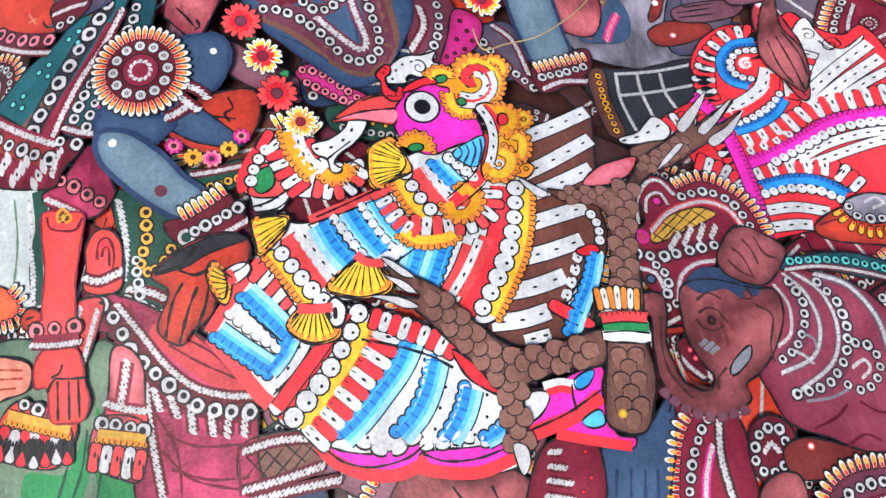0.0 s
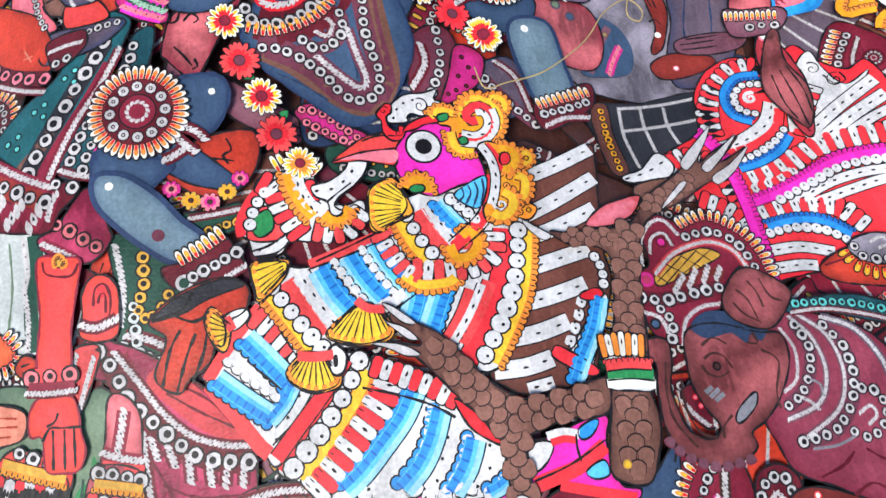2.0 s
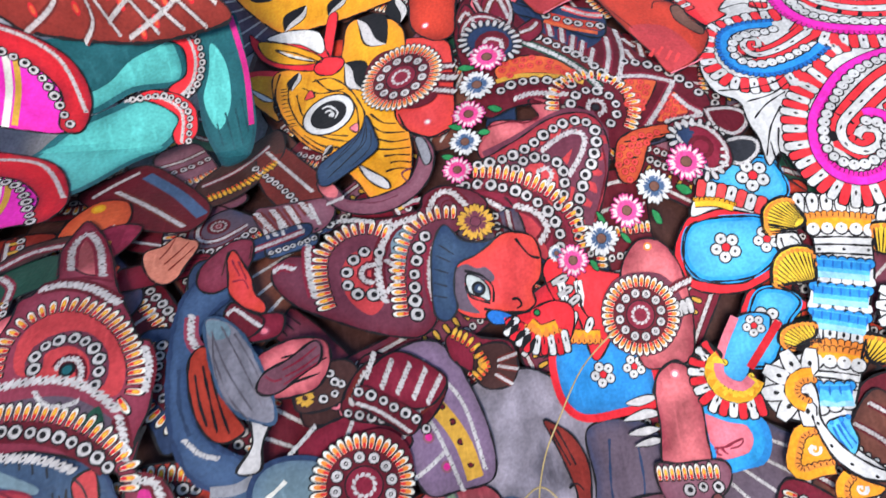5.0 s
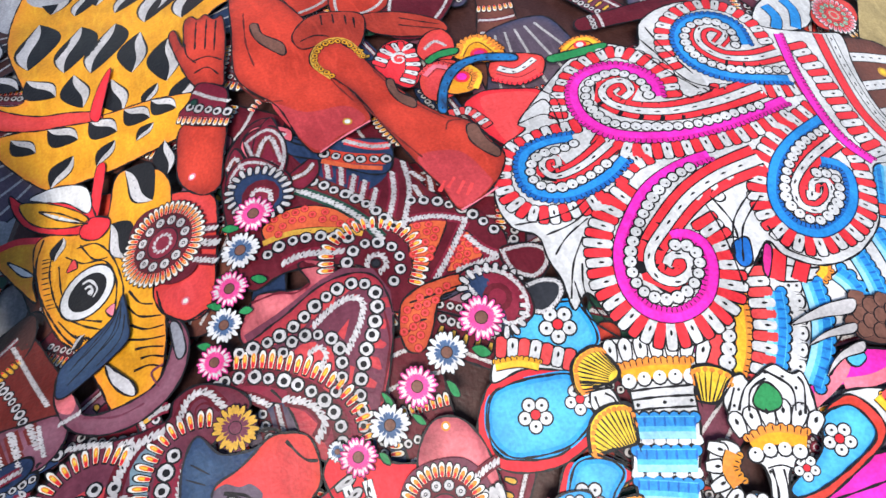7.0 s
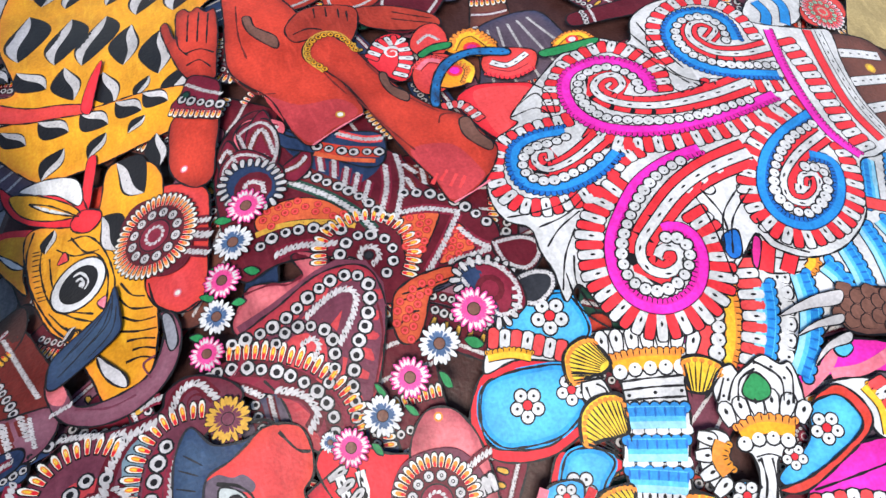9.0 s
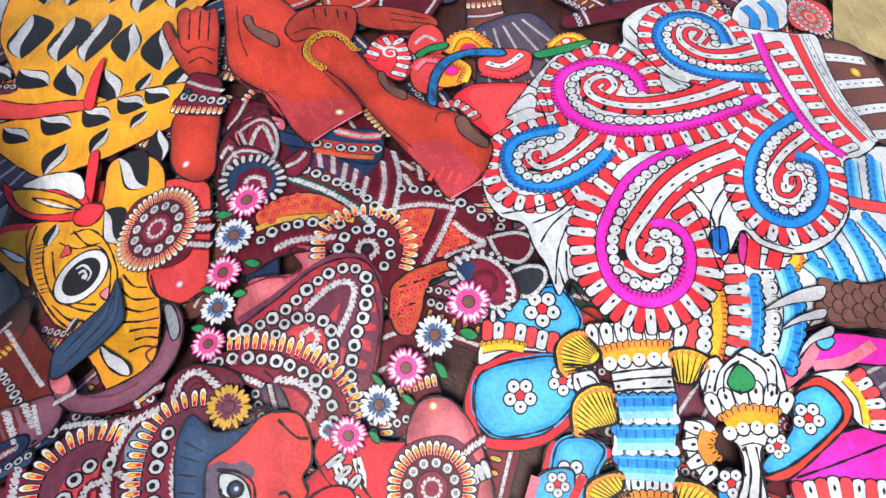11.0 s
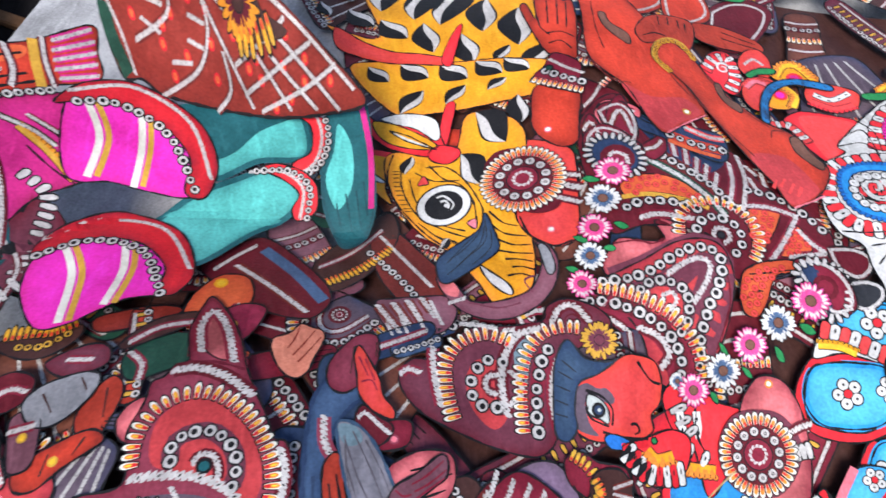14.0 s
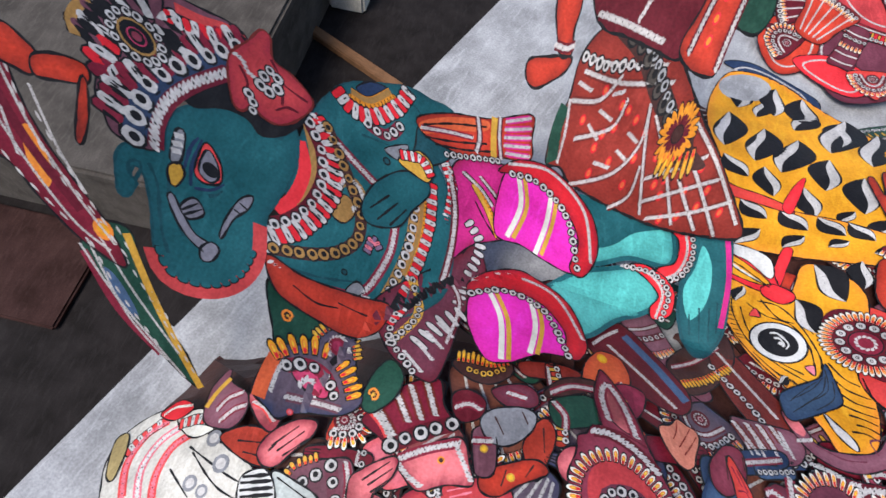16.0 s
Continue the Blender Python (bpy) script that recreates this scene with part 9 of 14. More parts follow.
b2.petals([(30.2, 91.4), (33.4, 90.3), (36.7, 88.4), (39.1, 85.8), (40.2, 83.1), (40.3, 80.6)], 2.1, 0.85, 1)
b2.beads([(28.8, 90.6), (31.5, 90.2), (34.8, 88.5), (37.3, 86.2), (38.7, 83.6), (38.5, 80.9)], 0.72, "maroon", w=1.8)
b2.rope([(34.3, 86.8), (36.5, 85.5), (37.4, 83.4), (36.2, 82.0)], 1.0, back="maroon")
b2.rope([(27.9, 90.8), (29.1, 89.2), (29.7, 87.8)], 0.9, back="maroon")
b2.rope([(29.9, 88.6), (31.2, 88.0), (32.5, 86.8)], 0.8, back="maroon")
b2.lines([[(31.4, 92.3), (36.2, 93.3), (39.8, 94.8), (42.8, 96.0)], [(46.7, 93.3), (46.2, 88.7), (43.4, 83.3)]], 0.24, "maroon")
belly = Panel(m2, "belly", [(33.4, 97.9), (34.8, 98.5), (38.0, 97.6), (40.0, 97.7), (39.3, 100.2), (40.7, 100.5), (43.0, 98.9), (42.6, 97.5), (39.6, 96.3), (35.9, 94.8), (32.3, 93.4), (31.4, 95.1)], "blush", 5.5, label="dusty rose side")
belly.lines([[(33.4, 97.9), (36.4, 97.9), (38.2, 97.2), (40.0, 97.7)], [(32.5, 94.3), (36.0, 95.1), (38.9, 96.0)]], 0.24, "maroon")
up = Panel(m2, "upper_arm", [(29.0, 126.8), (31.5, 127.4), (34.5, 125.7), (35.3, 123.7), (34.0, 119.1), (32.9, 115.2), (30.8, 114.7), (28.8, 116.6), (27.6, 119.4), (28.0, 123.2)], "brick", 9, label="brick red raised arm")
up.spots((29.5, 118.5, 0.54), "rose", "cream")
ur = Panel(m2, "arm_end", [(30.1, 144.7), (31.2, 145.8), (32.0, 141.2), (32.8, 146.7), (34.0, 147.5), (34.9, 146.1), (36.1, 146.6), (37.2, 144.6), (38.5, 144.7), (38.2, 139.7), (37.0, 134.0), (36.2, 130.9), (34.0, 131.5), (32.2, 133.3), (31.0, 138.0)], "brick", 10, label="raised red palm")
ur.lines([[(34.6, 145.5), (33.6, 139.6)], [(36.2, 145.2), (35.0, 138.8)], [(37.5, 144.2), (36.2, 137.8)], [(32.3, 141.8), (32.3, 139.1), (33.3, 136.9)], [(32.9, 137.4), (35.1, 137.2), (36.9, 135.5)], [(32.8, 135.1), (34.7, 135.2), (36.0, 133.1)]], 0.24)
uc = Panel(m2, "bracelet", [(29.5, 129.3), (31.1, 130.4), (33.0, 132.8), (35.9, 130.8), (36.6, 129.0), (35.9, 126.6), (35.6, 123.8), (32.8, 125.2), (29.8, 127.3)], "wine", 11, label="wine red bracelet with bead rows")
uc.rope([(32.3, 131.6), (34.4, 129.3), (36.4, 127.7)], 0.7, back=None)
uc.beads([(31.2, 129.4), (33.6, 127.6), (35.9, 126.0)], 0.68, None)
uc.petals([(35.8, 124.9), (33.0, 126.6), (29.7, 128.8)], 1.3, 0.75, 1)
uc.spots((31.8, 129.9, 0.75), "ink", "dark_green", 0.4)
us = Panel(m2, "shoulder", [(25.5, 117.2), (28.4, 116.8), (31.6, 114.3), (31.8, 110.4), (30.6, 104.8), (29.8, 101.0), (28.5, 98.9), (26.4, 98.7), (24.2, 100.1), (22.7, 102.9), (22.6, 105.6), (24.2, 110.2)], "coral", 8, label="red shoulder")
us.lines([[(22.9, 104.6), (23.6, 101.2), (26.1, 98.9), (28.6, 99.2)], [(32.1, 113.1), (30.8, 104.7)]], 0.26)
us.spots((26.3, 101.4, 0.52), "rose", "cream")
r2 = Panel(m2, "arm_rosette", [(19.6, 113.8), (21.6, 116.8), (25.0, 116.3), (27.8, 113.2), (29.2, 109.1), (28.4, 105.1), (26.2, 104.1), (23.7, 105.0), (20.9, 108.5)], "maroon", 12, edge=0)
r2.rosette((24.4, 110.7, 5.94), ("orange", "cream"))
r2.rope([(29.8, 109.7), (31.4, 109.0)], 0.9)
r2.rope([(29.5, 107.8), (31.2, 106.9)], 1.2)
r2.rope([(28.3, 106.0), (30.6, 104.6)], 0.9)
f2 = Panel(m2, "head", [(24.8, 79.8), (26.1, 81.7), (29.6, 82.9), (32.3, 83.8), (35.1, 82.9), (35.8, 80.9), (35.3, 78.1), (33.9, 76.8), (33.9, 75.1), (31.9, 74.3), (29.7, 74.7), (27.3, 74.4), (24.9, 75.3), (24.0, 77.3)], "coral", 8, label="bright coral red face")
f2.patch([(24.9, 80.3), (26.5, 81.0), (27.8, 80.3), (28.9, 80.2), (29.7, 79.0), (29.0, 78.4), (27.0, 79.6), (26.0, 78.8), (26.2, 76.5), (27.0, 75.1), (24.5, 76.1), (24.2, 78.3)], "dusk", ink=False)
f2.patch([(26.6, 79.8), (28.0, 79.0), (28.7, 77.8), (28.5, 76.3), (27.5, 76.9), (26.4, 77.5), (26.1, 78.7)], "pearl", lift=0.3)
f2.spots((27.5, 77.9, 0.87), "ink", "ink_blue", 0.5)
f2.spots((27.6, 77.9, 0.22), "pearl", None, 0.75)
f2.lines([[(26.3, 80.2), (28.1, 79.4), (29.2, 77.9), (28.9, 76.1)], [(26.1, 78.5), (26.4, 77.1), (28.5, 76.0)], [(31.2, 76.0), (31.9, 76.0), (32.2, 75.2), (31.5, 74.9)], [(27.6, 75.5), (30.3, 74.7), (33.1, 74.2)], [(33.2, 82.9), (34.4, 80.7), (35.6, 80.1)], [(30.0, 84.5), (31.9, 84.6), (33.4, 83.5)]], 0.28)
f2.patch([(27.7, 74.8), (28.7, 75.2), (30.8, 74.3), (30.5, 73.4), (28.3, 73.6)], "cobalt", lift=0.35)
f2.line([(29.7, 73.7), (31.5, 73.7), (33.0, 73.8)], 0.8, "red", lift=0.45)
br2 = Panel(m2, "brow", [(23.2, 83.8), (25.1, 86.2), (26.9, 83.8), (29.7, 83.2), (30.9, 83.4), (28.2, 81.9), (25.6, 81.0), (24.6, 78.2), (24.5, 76.0), (23.1, 74.8), (21.8, 75.8), (22.3, 80.1)], "slate", 9, ink="charcoal", label="slate blue brow")
br2.lines([[(23.3, 82.6), (24.9, 81.5)], [(22.8, 81.0), (24.4, 80.2)], [(22.4, 79.4), (23.9, 78.7)], [(22.1, 77.9), (23.6, 77.4)], [(24.0, 83.8), (25.5, 82.3)]], 0.14, "charcoal")
h2 = Panel(m2, "crown", [(4.9, 83.7), (6.5, 85.3), (8.9, 85.1), (10.8, 86.5), (13.4, 88.7), (16.7, 88.8), (19.0, 88.6), (22.6, 88.9), (23.5, 90.6), (26.1, 91.3), (29.5, 89.7), (30.8, 87.4), (27.3, 85.5), (25.3, 84.3), (23.5, 82.5), (22.3, 78.9), (21.9, 75.2), (19.4, 73.5), (14.9, 74.6), (10.7, 76.6), (7.0, 78.9), (5.1, 81.5)], "plum", 8, label="plum crown with petal arcs and rope bands")
h2.patch([(16.4, 84.3), (13.8, 84.6), (12.3, 82.3), (12.6, 79.0), (14.7, 76.7), (16.5, 78.2), (16.2, 81.5)], "dusty_red", ink=False, lift=0.1)
h2.patch([(18.8, 86.5), (21.1, 86.9), (20.1, 83.7), (18.7, 80.1), (18.2, 82.0)], "steel", ink=False, lift=0.1)
h2.petals([(11.2, 78.4), (10.8, 81.2), (11.1, 84.4), (12.8, 86.4), (15.5, 87.0), (17.6, 86.0)], 2.1, 0.8, 1)
h2.beads([(16.9, 84.1), (14.8, 84.5), (13.3, 83.0), (12.7, 81.0), (13.3, 79.5), (15.4, 79.0)], 0.75, None)
h2.rope([(16.0, 82.7), (14.8, 82.5), (14.5, 81.2), (15.5, 80.5)], 0.8, back="maroon")
h2.rope([(16.5, 78.2), (16.3, 80.9), (16.8, 83.6), (17.9, 85.9), (19.5, 87.5), (21.9, 87.9)], 1.1, back="maroon")
h2.rope([(17.6, 83.0), (18.6, 81.8), (18.4, 80.2), (17.1, 79.3)], 0.8, back="maroon")
h2.petals([(18.9, 76.3), (19.1, 78.9), (19.5, 81.5), (20.4, 84.1), (22.2, 86.3), (24.6, 87.0), (26.4, 86.7)], 1.9, 0.8, 1)
h2.beads([(19.8, 76.0), (20.0, 78.6), (20.6, 81.2), (21.4, 83.5), (22.6, 85.2)], 0.75, "wine", w=1.8)
h2.rope([(22.2, 76.2), (22.0, 79.0), (22.5, 81.7), (23.4, 83.7)], 0.95, back="wine")
h2.rope([(9.1, 79.7), (8.8, 82.4), (8.8, 85.1), (9.0, 86.5)], 0.95, back="wine")
h2.rope([(5.1, 83.6), (5.9, 84.1), (7.1, 83.6)], 0.8, back="wine")
h2.rope([(12.8, 89.5), (15.0, 89.1), (16.7, 88.5)], 0.8, back=None)
h2.rope([(17.8, 88.1), (19.0, 88.0), (18.5, 86.9)], 0.8, back=None)
h2.rope([(23.7, 88.5), (25.0, 90.2), (26.8, 90.3), (28.2, 88.2)], 0.95, back="maroon")
h2.spiral((26.1, 88.3, 1.20), 1.4, 0.3, 1, ((0.2, "maroon"),))
h2.rope([(20.9, 89.9), (21.9, 90.2), (22.8, 90.2)], 0.75, back="wine")
ear2 = Panel(m2, "earring", [(26.9, 86.2), (28.1, 87.7), (29.6, 87.6), (30.8, 86.1), (30.7, 84.6), (29.2, 83.5), (27.5, 84.0)], "plum", 12, edge=0)
ear2.flower((28.9, 85.7, 2.32), "gold", "plum", "plum", 22)
sl2 = Panel(m2, "striped_sleeve", [(2.7, 93.6), (5.0, 94.1), (7.8, 94.1), (11.1, 93.6), (11.9, 91.5), (10.6, 90.0), (8.0, 89.0), (6.2, 87.2), (4.8, 88.6)], "dull_mauve", 7, label="mauve sleeve with rope stripes")
sl2.stripes([[(3.0, 93.1), (5.4, 89.0)], [(4.9, 93.3), (6.6, 89.8)], [(6.7, 93.5), (8.1, 90.2)], [(8.5, 93.7), (9.8, 90.8)]], 0.95, "grey_white", None, ink=False)
sl2.beads([(5.9, 87.6), (8.6, 88.5), (11.7, 89.3)], 0.62, "navy", w=1.8)
sl2.line([(5.5, 88.5), (8.4, 89.6), (11.4, 90.4)], 0.7, "tan", lift=0.3)
ra2 = Panel(m2, "upper_arm", [(44.7, 75.6), (46.1, 78.4), (48.2, 79.8), (50.6, 79), (52, 76.4), (52.4, 72.6), (51.8, 67.9), (50.3, 64.9), (46.4, 64.8), (44.7, 66.2), (44.8, 71.6)], "blush", 9, label="dusty rose upper arm")
ra2.spots((48.9, 78.8, 0.49), "orange", "cream")
la3 = Panel(m2, "lower_arm", [(45.5, 62.7), (46.8, 64.7), (48.6, 65.1), (50.2, 63.6), (50.2, 60.3), (49.6, 56.6), (48.6, 53), (44, 54.1), (44.8, 58.3)], "blush", 10, label="dusty rose lower arm")
la3.spots((48.2, 63.8, 0.53), "rose", "cream")
la3.lines([[(45.1, 62.1), (46.3, 64.2), (48.7, 65.3), (50.4, 63.7)]], 0.25)
r3 = Panel(m2, "arm_rosette", [(41.4, 72.3), (43.2, 75.3), (45.9, 76.1), (49.6, 75.2), (51.3, 72.1), (50.4, 69), (47.6, 66.6), (44.2, 66.9), (41.9, 68.8)], "plum", 12, edge=0)
r3.rosette((46, 71.2, 4.79), ("orange", "cream"))
r3.rope([(50.1, 73.1), (51.6, 73.6), (52.8, 73.8)], 0.8)
r3.bars([(50.6, 70.9), (52, 71)], 1.8, 0.8, 0.9, "grey_white")
c3 = Panel(m2, "bracelet", [(42.8, 54.6), (45.8, 54.2), (50.1, 53.6), (50.7, 51.9), (49.1, 50.1), (46.7, 49.8), (43.1, 50.5)], "mauve", 11)
c3.petals([(42.9, 52.9), (45.7, 52.4), (49.1, 51.8)], 1.7, 0.7, 1)
c3.beads([(45.7, 51.3), (47.3, 51.3), (48.8, 51)], 0.6, None)
redk = Panel(m2, "red_kerchief", [(35.7, 78.7), (38.3, 80.3), (42.6, 77.4), (45.7, 75.4), (42.1, 69.5), (39.4, 67.4), (38.6, 72.8), (36.5, 74.6)], "bright_red", 7)
redk.bars([(37.5, 77.2), (37.9, 75.7), (38.5, 74.5)], 2.2, 0.9, 1.6, "grey_white", dot="ink")
redk.bars([(36.2, 73.3), (37.8, 72.5), (39.7, 71.3)], 2.2, 0.9, 1.7, "white", dot="ink")
redk.line([(39.5, 77), (39.3, 74), (40.4, 71.2)], 0.28)
redk.ruffle([(35.8, 71.4), (37.7, 70.6), (40.8, 69.9)], 1.4, "amber", "orange", side=-1)
frill = Panel(m2, "collar_frill", [(29.7, 73.7), (32.5, 74.3), (35.9, 75), (38.2, 73.9), (37.6, 71), (35.6, 69.3), (33, 69.1), (31.1, 71.3)], "bright_red", 8, label="red collar frill with white bars")
frill.bars([(30.4, 73), (32.1, 71.1), (34, 70.3), (36.5, 70.2)], 2.6, 1.0, 1.7, "white", dot="ink", alt="red")
frill.ruffle([(32.6, 73), (33.7, 71.8), (35.9, 72)], 1.5, "amber", "orange", side=-1)
frill.spots((33.8, 74, 0.48), "ink", "green")
hf = Panel(m2, "hem_fan", [(22.5, 73), (24.7, 73.6), (26.5, 72.4), (29.7, 71.5), (30.2, 69.8), (29.1, 67.7), (26.1, 67.9), (23.4, 69.6), (22.4, 71.1)], "wine", 6)
hf.petals([(23.1, 72.8), (24.7, 71.5), (25.3, 69.9)], 1.5, 0.6, 1, "gold", "gold")
hf.stripes([[(26.4, 70.7), (29.8, 70.5)], [(26.2, 69.9), (29.7, 69.2)], [(25.7, 69.2), (28.9, 67.9)]], 0.7, "sage", None, ink=False)
g2 = puppet("pink_flower_garland", "garland of pink and white painted leather flowers", "garland", "painted garlands", at=[(31.7, 100.4)][0])
for (x, y, r), a in (((36.0, 108.8, 2.78), "pink"), ((33.6, 104.6, 2.65), "white"), ((31.5, 100.4, 2.44), "pink"), ((30.1, 96.5, 2.25), "white"), ((28.3, 92.9, 2.15), "pink"), ((56.3, 87.8, 2.85), "pink"), ((51.5, 85.6, 2.50), "white"), ((47.4, 83.4, 2.44), "pink"), ((43.5, 80.8, 2.38), "white"), ((39.5, 79.0, 2.22), "pink"), ((37.7, 80.2, 1.16), "white")):
    bk = Panel(g2, "flower_backing", [(x + r * 0.6 * math.cos(k), y + r * 0.6 * math.sin(k)) for k in np.arange(8) * 0.785], "dark_green", 10, edge=0)
    bk.flower((x, y, r * 0.9), "blossom" if a == "pink" else "white", "blossom" if a == "pink" else "dull_blue", "tan", 20)
for q in ([(31.9, 108.5), (33.0, 108.7), (34.1, 107.6), (32.7, 107.6)], [(30.2, 102.3), (31.2, 102.4), (32.1, 101.4)], [(28.6, 99.6), (29.7, 99.5), (30.5, 98.5), (29.5, 98.5)], [(31.9, 97.3), (32.8, 97.7), (33.5, 97.0), (32.7, 96.7)], [(26.8, 95.5), (27.9, 95.4), (28.6, 94.4), (27.4, 94.6)], [(43.7, 84.1), (44.3, 83.6), (44.7, 82.2), (43.9, 82.8)], [(50.5, 83.0), (51.3, 82.3), (51.4, 81.0), (50.6, 81.4)], [(54.2, 85.2), (55.4, 85.0), (56.0, 83.9), (54.8, 83.9)], [(46.0, 81.1), (46.8, 80.6), (47.1, 79.6), (46.3, 80.0)], [(41.6, 78.7), (42.3, 78.3), (42.4, 77.2), (41.7, 77.7)], [(34.0, 100.7), (35.0, 100.7), (35.8, 99.8), (34.8, 99.6)]):
    Panel(g2, "leaf", q, "green", 9, edge=0.12)

# ---- the crowned red-robed puppet between the arms ----
king = puppet("crowned_robe_puppet", "dark red leather robe with rope hems and lotus crests", at=[(49.7, 105.2)][0])
kb = Panel(king, "robe", [(33.0, 115.6), (36.0, 121.2), (40.3, 123.1), (42.5, 119.1), (46.2, 115.8), (51.6, 113.3), (55.2, 110.2), (56.5, 105.2), (60.6, 100.2), (62.6, 96.0), (60.2, 92.0), (56.1, 92.6), (51.6, 91.8), (47.5, 91.7), (46.5, 97.0), (43.0, 98.9), (37.9, 99.9), (33.7, 99.3), (32.6, 103.8)], "maroon", 5, label="dark red robe with rope hems and ring-painted panels")
kb.patch([(41.4, 119.4), (45.0, 117.2), (50.4, 112.0), (52.6, 109.3), (49.0, 107.3), (46.0, 109.7), (42.8, 114.2)], "navy", ink=False, lift=0.12)
kb.patch([(36.7, 106.7), (39.8, 107.8), (43.8, 106.9), (47.2, 103.7), (48.4, 101.9), (44.3, 103.5), (40.5, 104.7), (36.9, 104.6)], "terracotta", lift=0.22)
kb.rings([(36.7, 106.7), (39.8, 107.8), (43.8, 106.9), (47.2, 103.7), (48.4, 101.9), (44.3, 103.5), (40.5, 104.7), (36.9, 104.6)], 1.3, 0.42)
kb.rope([(41.5, 110.3), (45.2, 106.8), (47.8, 103.3), (49.1, 100.3)], 0.95, back="dark_green")
kb.beads([(42.6, 111.8), (45.8, 108.7), (48.8, 105.3), (50.9, 101.5)], 0.7, "oxblood", w=1.7)
for q in ([(44.4, 114.5), (44.1, 112.0)], [(45.9, 112.9), (45.6, 110.7)], [(47.4, 111.6), (46.8, 109.2)], [(48.6, 110.0), (47.6, 107.6)], [(49.6, 108.7), (48.4, 106.2)], [(50.5, 107.1), (49.1, 104.5)]):
    kb.rope(q, 0.8, back="wine")
kb.rope([(53.1, 109.0), (52.2, 105.5), (50.0, 101.4)], 0.85, back="wine")
kb.rope([(54.9, 110.3), (54.3, 105.9), (51.9, 101.0)], 0.85, back="maroon")
kb.rope([(49.3, 116.0), (52.0, 114.6), (54.0, 114.1)], 0.8, back="wine")
kb.beads([(47.4, 114.7), (50.6, 112.8), (53.3, 111.5)], 0.62, "maroon", w=1.6)
kb.beads([(36.4, 102.8), (38.8, 103.5), (42.1, 103.1), (45.5, 101.6)], 0.7, "maroon", w=1.8)
kb.rope([(37.9, 101.1), (40.3, 101.3), (44.4, 100.2)], 1.0, back="wine")
kb.line([(36.2, 104.5), (39.7, 104.5), (44.2, 103.2), (47.2, 101.6)], 0.7, "gold", lift=0.3)
kb.petals([(42.9, 98.2), (43.8, 100.6), (45.9, 101.8), (48.7, 101.8), (51.0, 100.0), (51.7, 97.0), (50.3, 94.4)], 1.9, 0.8, 1)
kb.beads([(44.5, 98.6), (46.1, 100.1), (48.3, 100.1), (50.1, 98.4), (50.1, 96.3), (48.7, 94.9)], 0.7, "maroon", w=1.9)
kb.rope([(46.5, 97.6), (47.1, 98.5), (48.4, 98.3), (48.6, 97.0), (47.7, 96.4)], 0.85, back="maroon")
kb.spots((47.5, 97.5, 0.62), "ink", "charcoal", 0.5)
kb.patch([(52.7, 101.2), (56.7, 100.7), (55.9, 98.6), (51.9, 94.6), (51.4, 96.7)], "terracotta", lift=0.22)
kb.rings([(52.7, 101.2), (56.7, 100.7), (55.9, 98.6), (51.9, 94.6), (51.4, 96.7)], 1.2, 0.42)
kb.patch([(57.7, 98.4), (59.2, 96.7), (59.0, 94.3), (55.9, 93.8), (54.7, 94.5)], "terracotta", lift=0.22)
kb.rings([(57.7, 98.4), (59.2, 96.7), (59.0, 94.3), (55.9, 93.8), (54.7, 94.5)], 1.1, 0.4)
kb.rope([(52.6, 101.7), (55.8, 101.2), (59.0, 99.6)], 0.85, back="wine")
kb.beads([(53.9, 104.2), (57.2, 102.9), (59.9, 100.2), (61.6, 97.2)], 0.7, "maroon", w=1.7)
kb.rope([(53.1, 93.5), (55.9, 96.1), (58.9, 99.4)], 0.85, back="wine")
kb.rope([(58.4, 97.4), (59.4, 95.4), (60.7, 94.0)], 0.85, back="wine")
kb.rope([(55.9, 93.8), (58.4, 93.8), (60.6, 93.8)], 0.85, back="wine")
for q in ([(55.4, 108.4), (56.3, 106.8)], [(57.2, 107.0), (56.8, 104.9)], [(55.0, 106.2), (55.2, 104.6)]):
    kb.rope(q, 0.8, back="oxblood")
crest3 = Panel(king, "lotus_tip", [(37.2, 116.5), (38.6, 120.6), (41.0, 122.8), (41.6, 119.4), (41.5, 115.7), (39.8, 114.1), (37.9, 115.0)], "wine", 7)
crest3.rope([(37.7, 116.5), (39.3, 119.2), (40.4, 119.3), (40.8, 115.2)], 0.8, back="oxblood")
crest3.rope([(38.2, 115.1), (39.4, 115.5), (40.2, 114.0)], 0.8, back="oxblood")
crest4 = Panel(king, "lotus_tip", [(34.1, 117.5), (35.7, 119.8), (36.6, 116.8), (35.9, 115.1), (34.0, 115.3)], "wine", 7)
crest4.rope([(34.2, 117.0), (35.4, 118.2), (36.0, 116.0)], 0.7, back="oxblood")
crest5 = Panel(king, "lotus_tip", [(40.8, 112.2), (43.5, 114.0), (45.1, 114.5), (44.5, 111.5), (42.1, 110.0)], "wine", 7)
crest5.rope([(41.2, 112.0), (43.1, 112.3), (44.3, 113.3)], 0.7, back="oxblood")
kh = Panel(king, "arm_end", [(48.6, 92.0), (50.0, 92.9), (52.2, 93.4), (55.7, 93.3), (56.3, 92.5), (54.7, 91.6), (52.8, 91.3), (51.0, 88.5), (49.5, 86.7), (47.7, 87.1), (47.6, 89.6)], "terracotta", 8, label="orange ring-painted open palm")
kh.rings([(48.6, 92.0), (50.0, 92.9), (52.2, 93.4), (55.7, 93.3), (56.3, 92.5), (54.7, 91.6), (52.8, 91.3), (51.0, 88.5), (49.5, 86.7), (47.7, 87.1), (47.6, 89.6)], 1.15, 0.4)
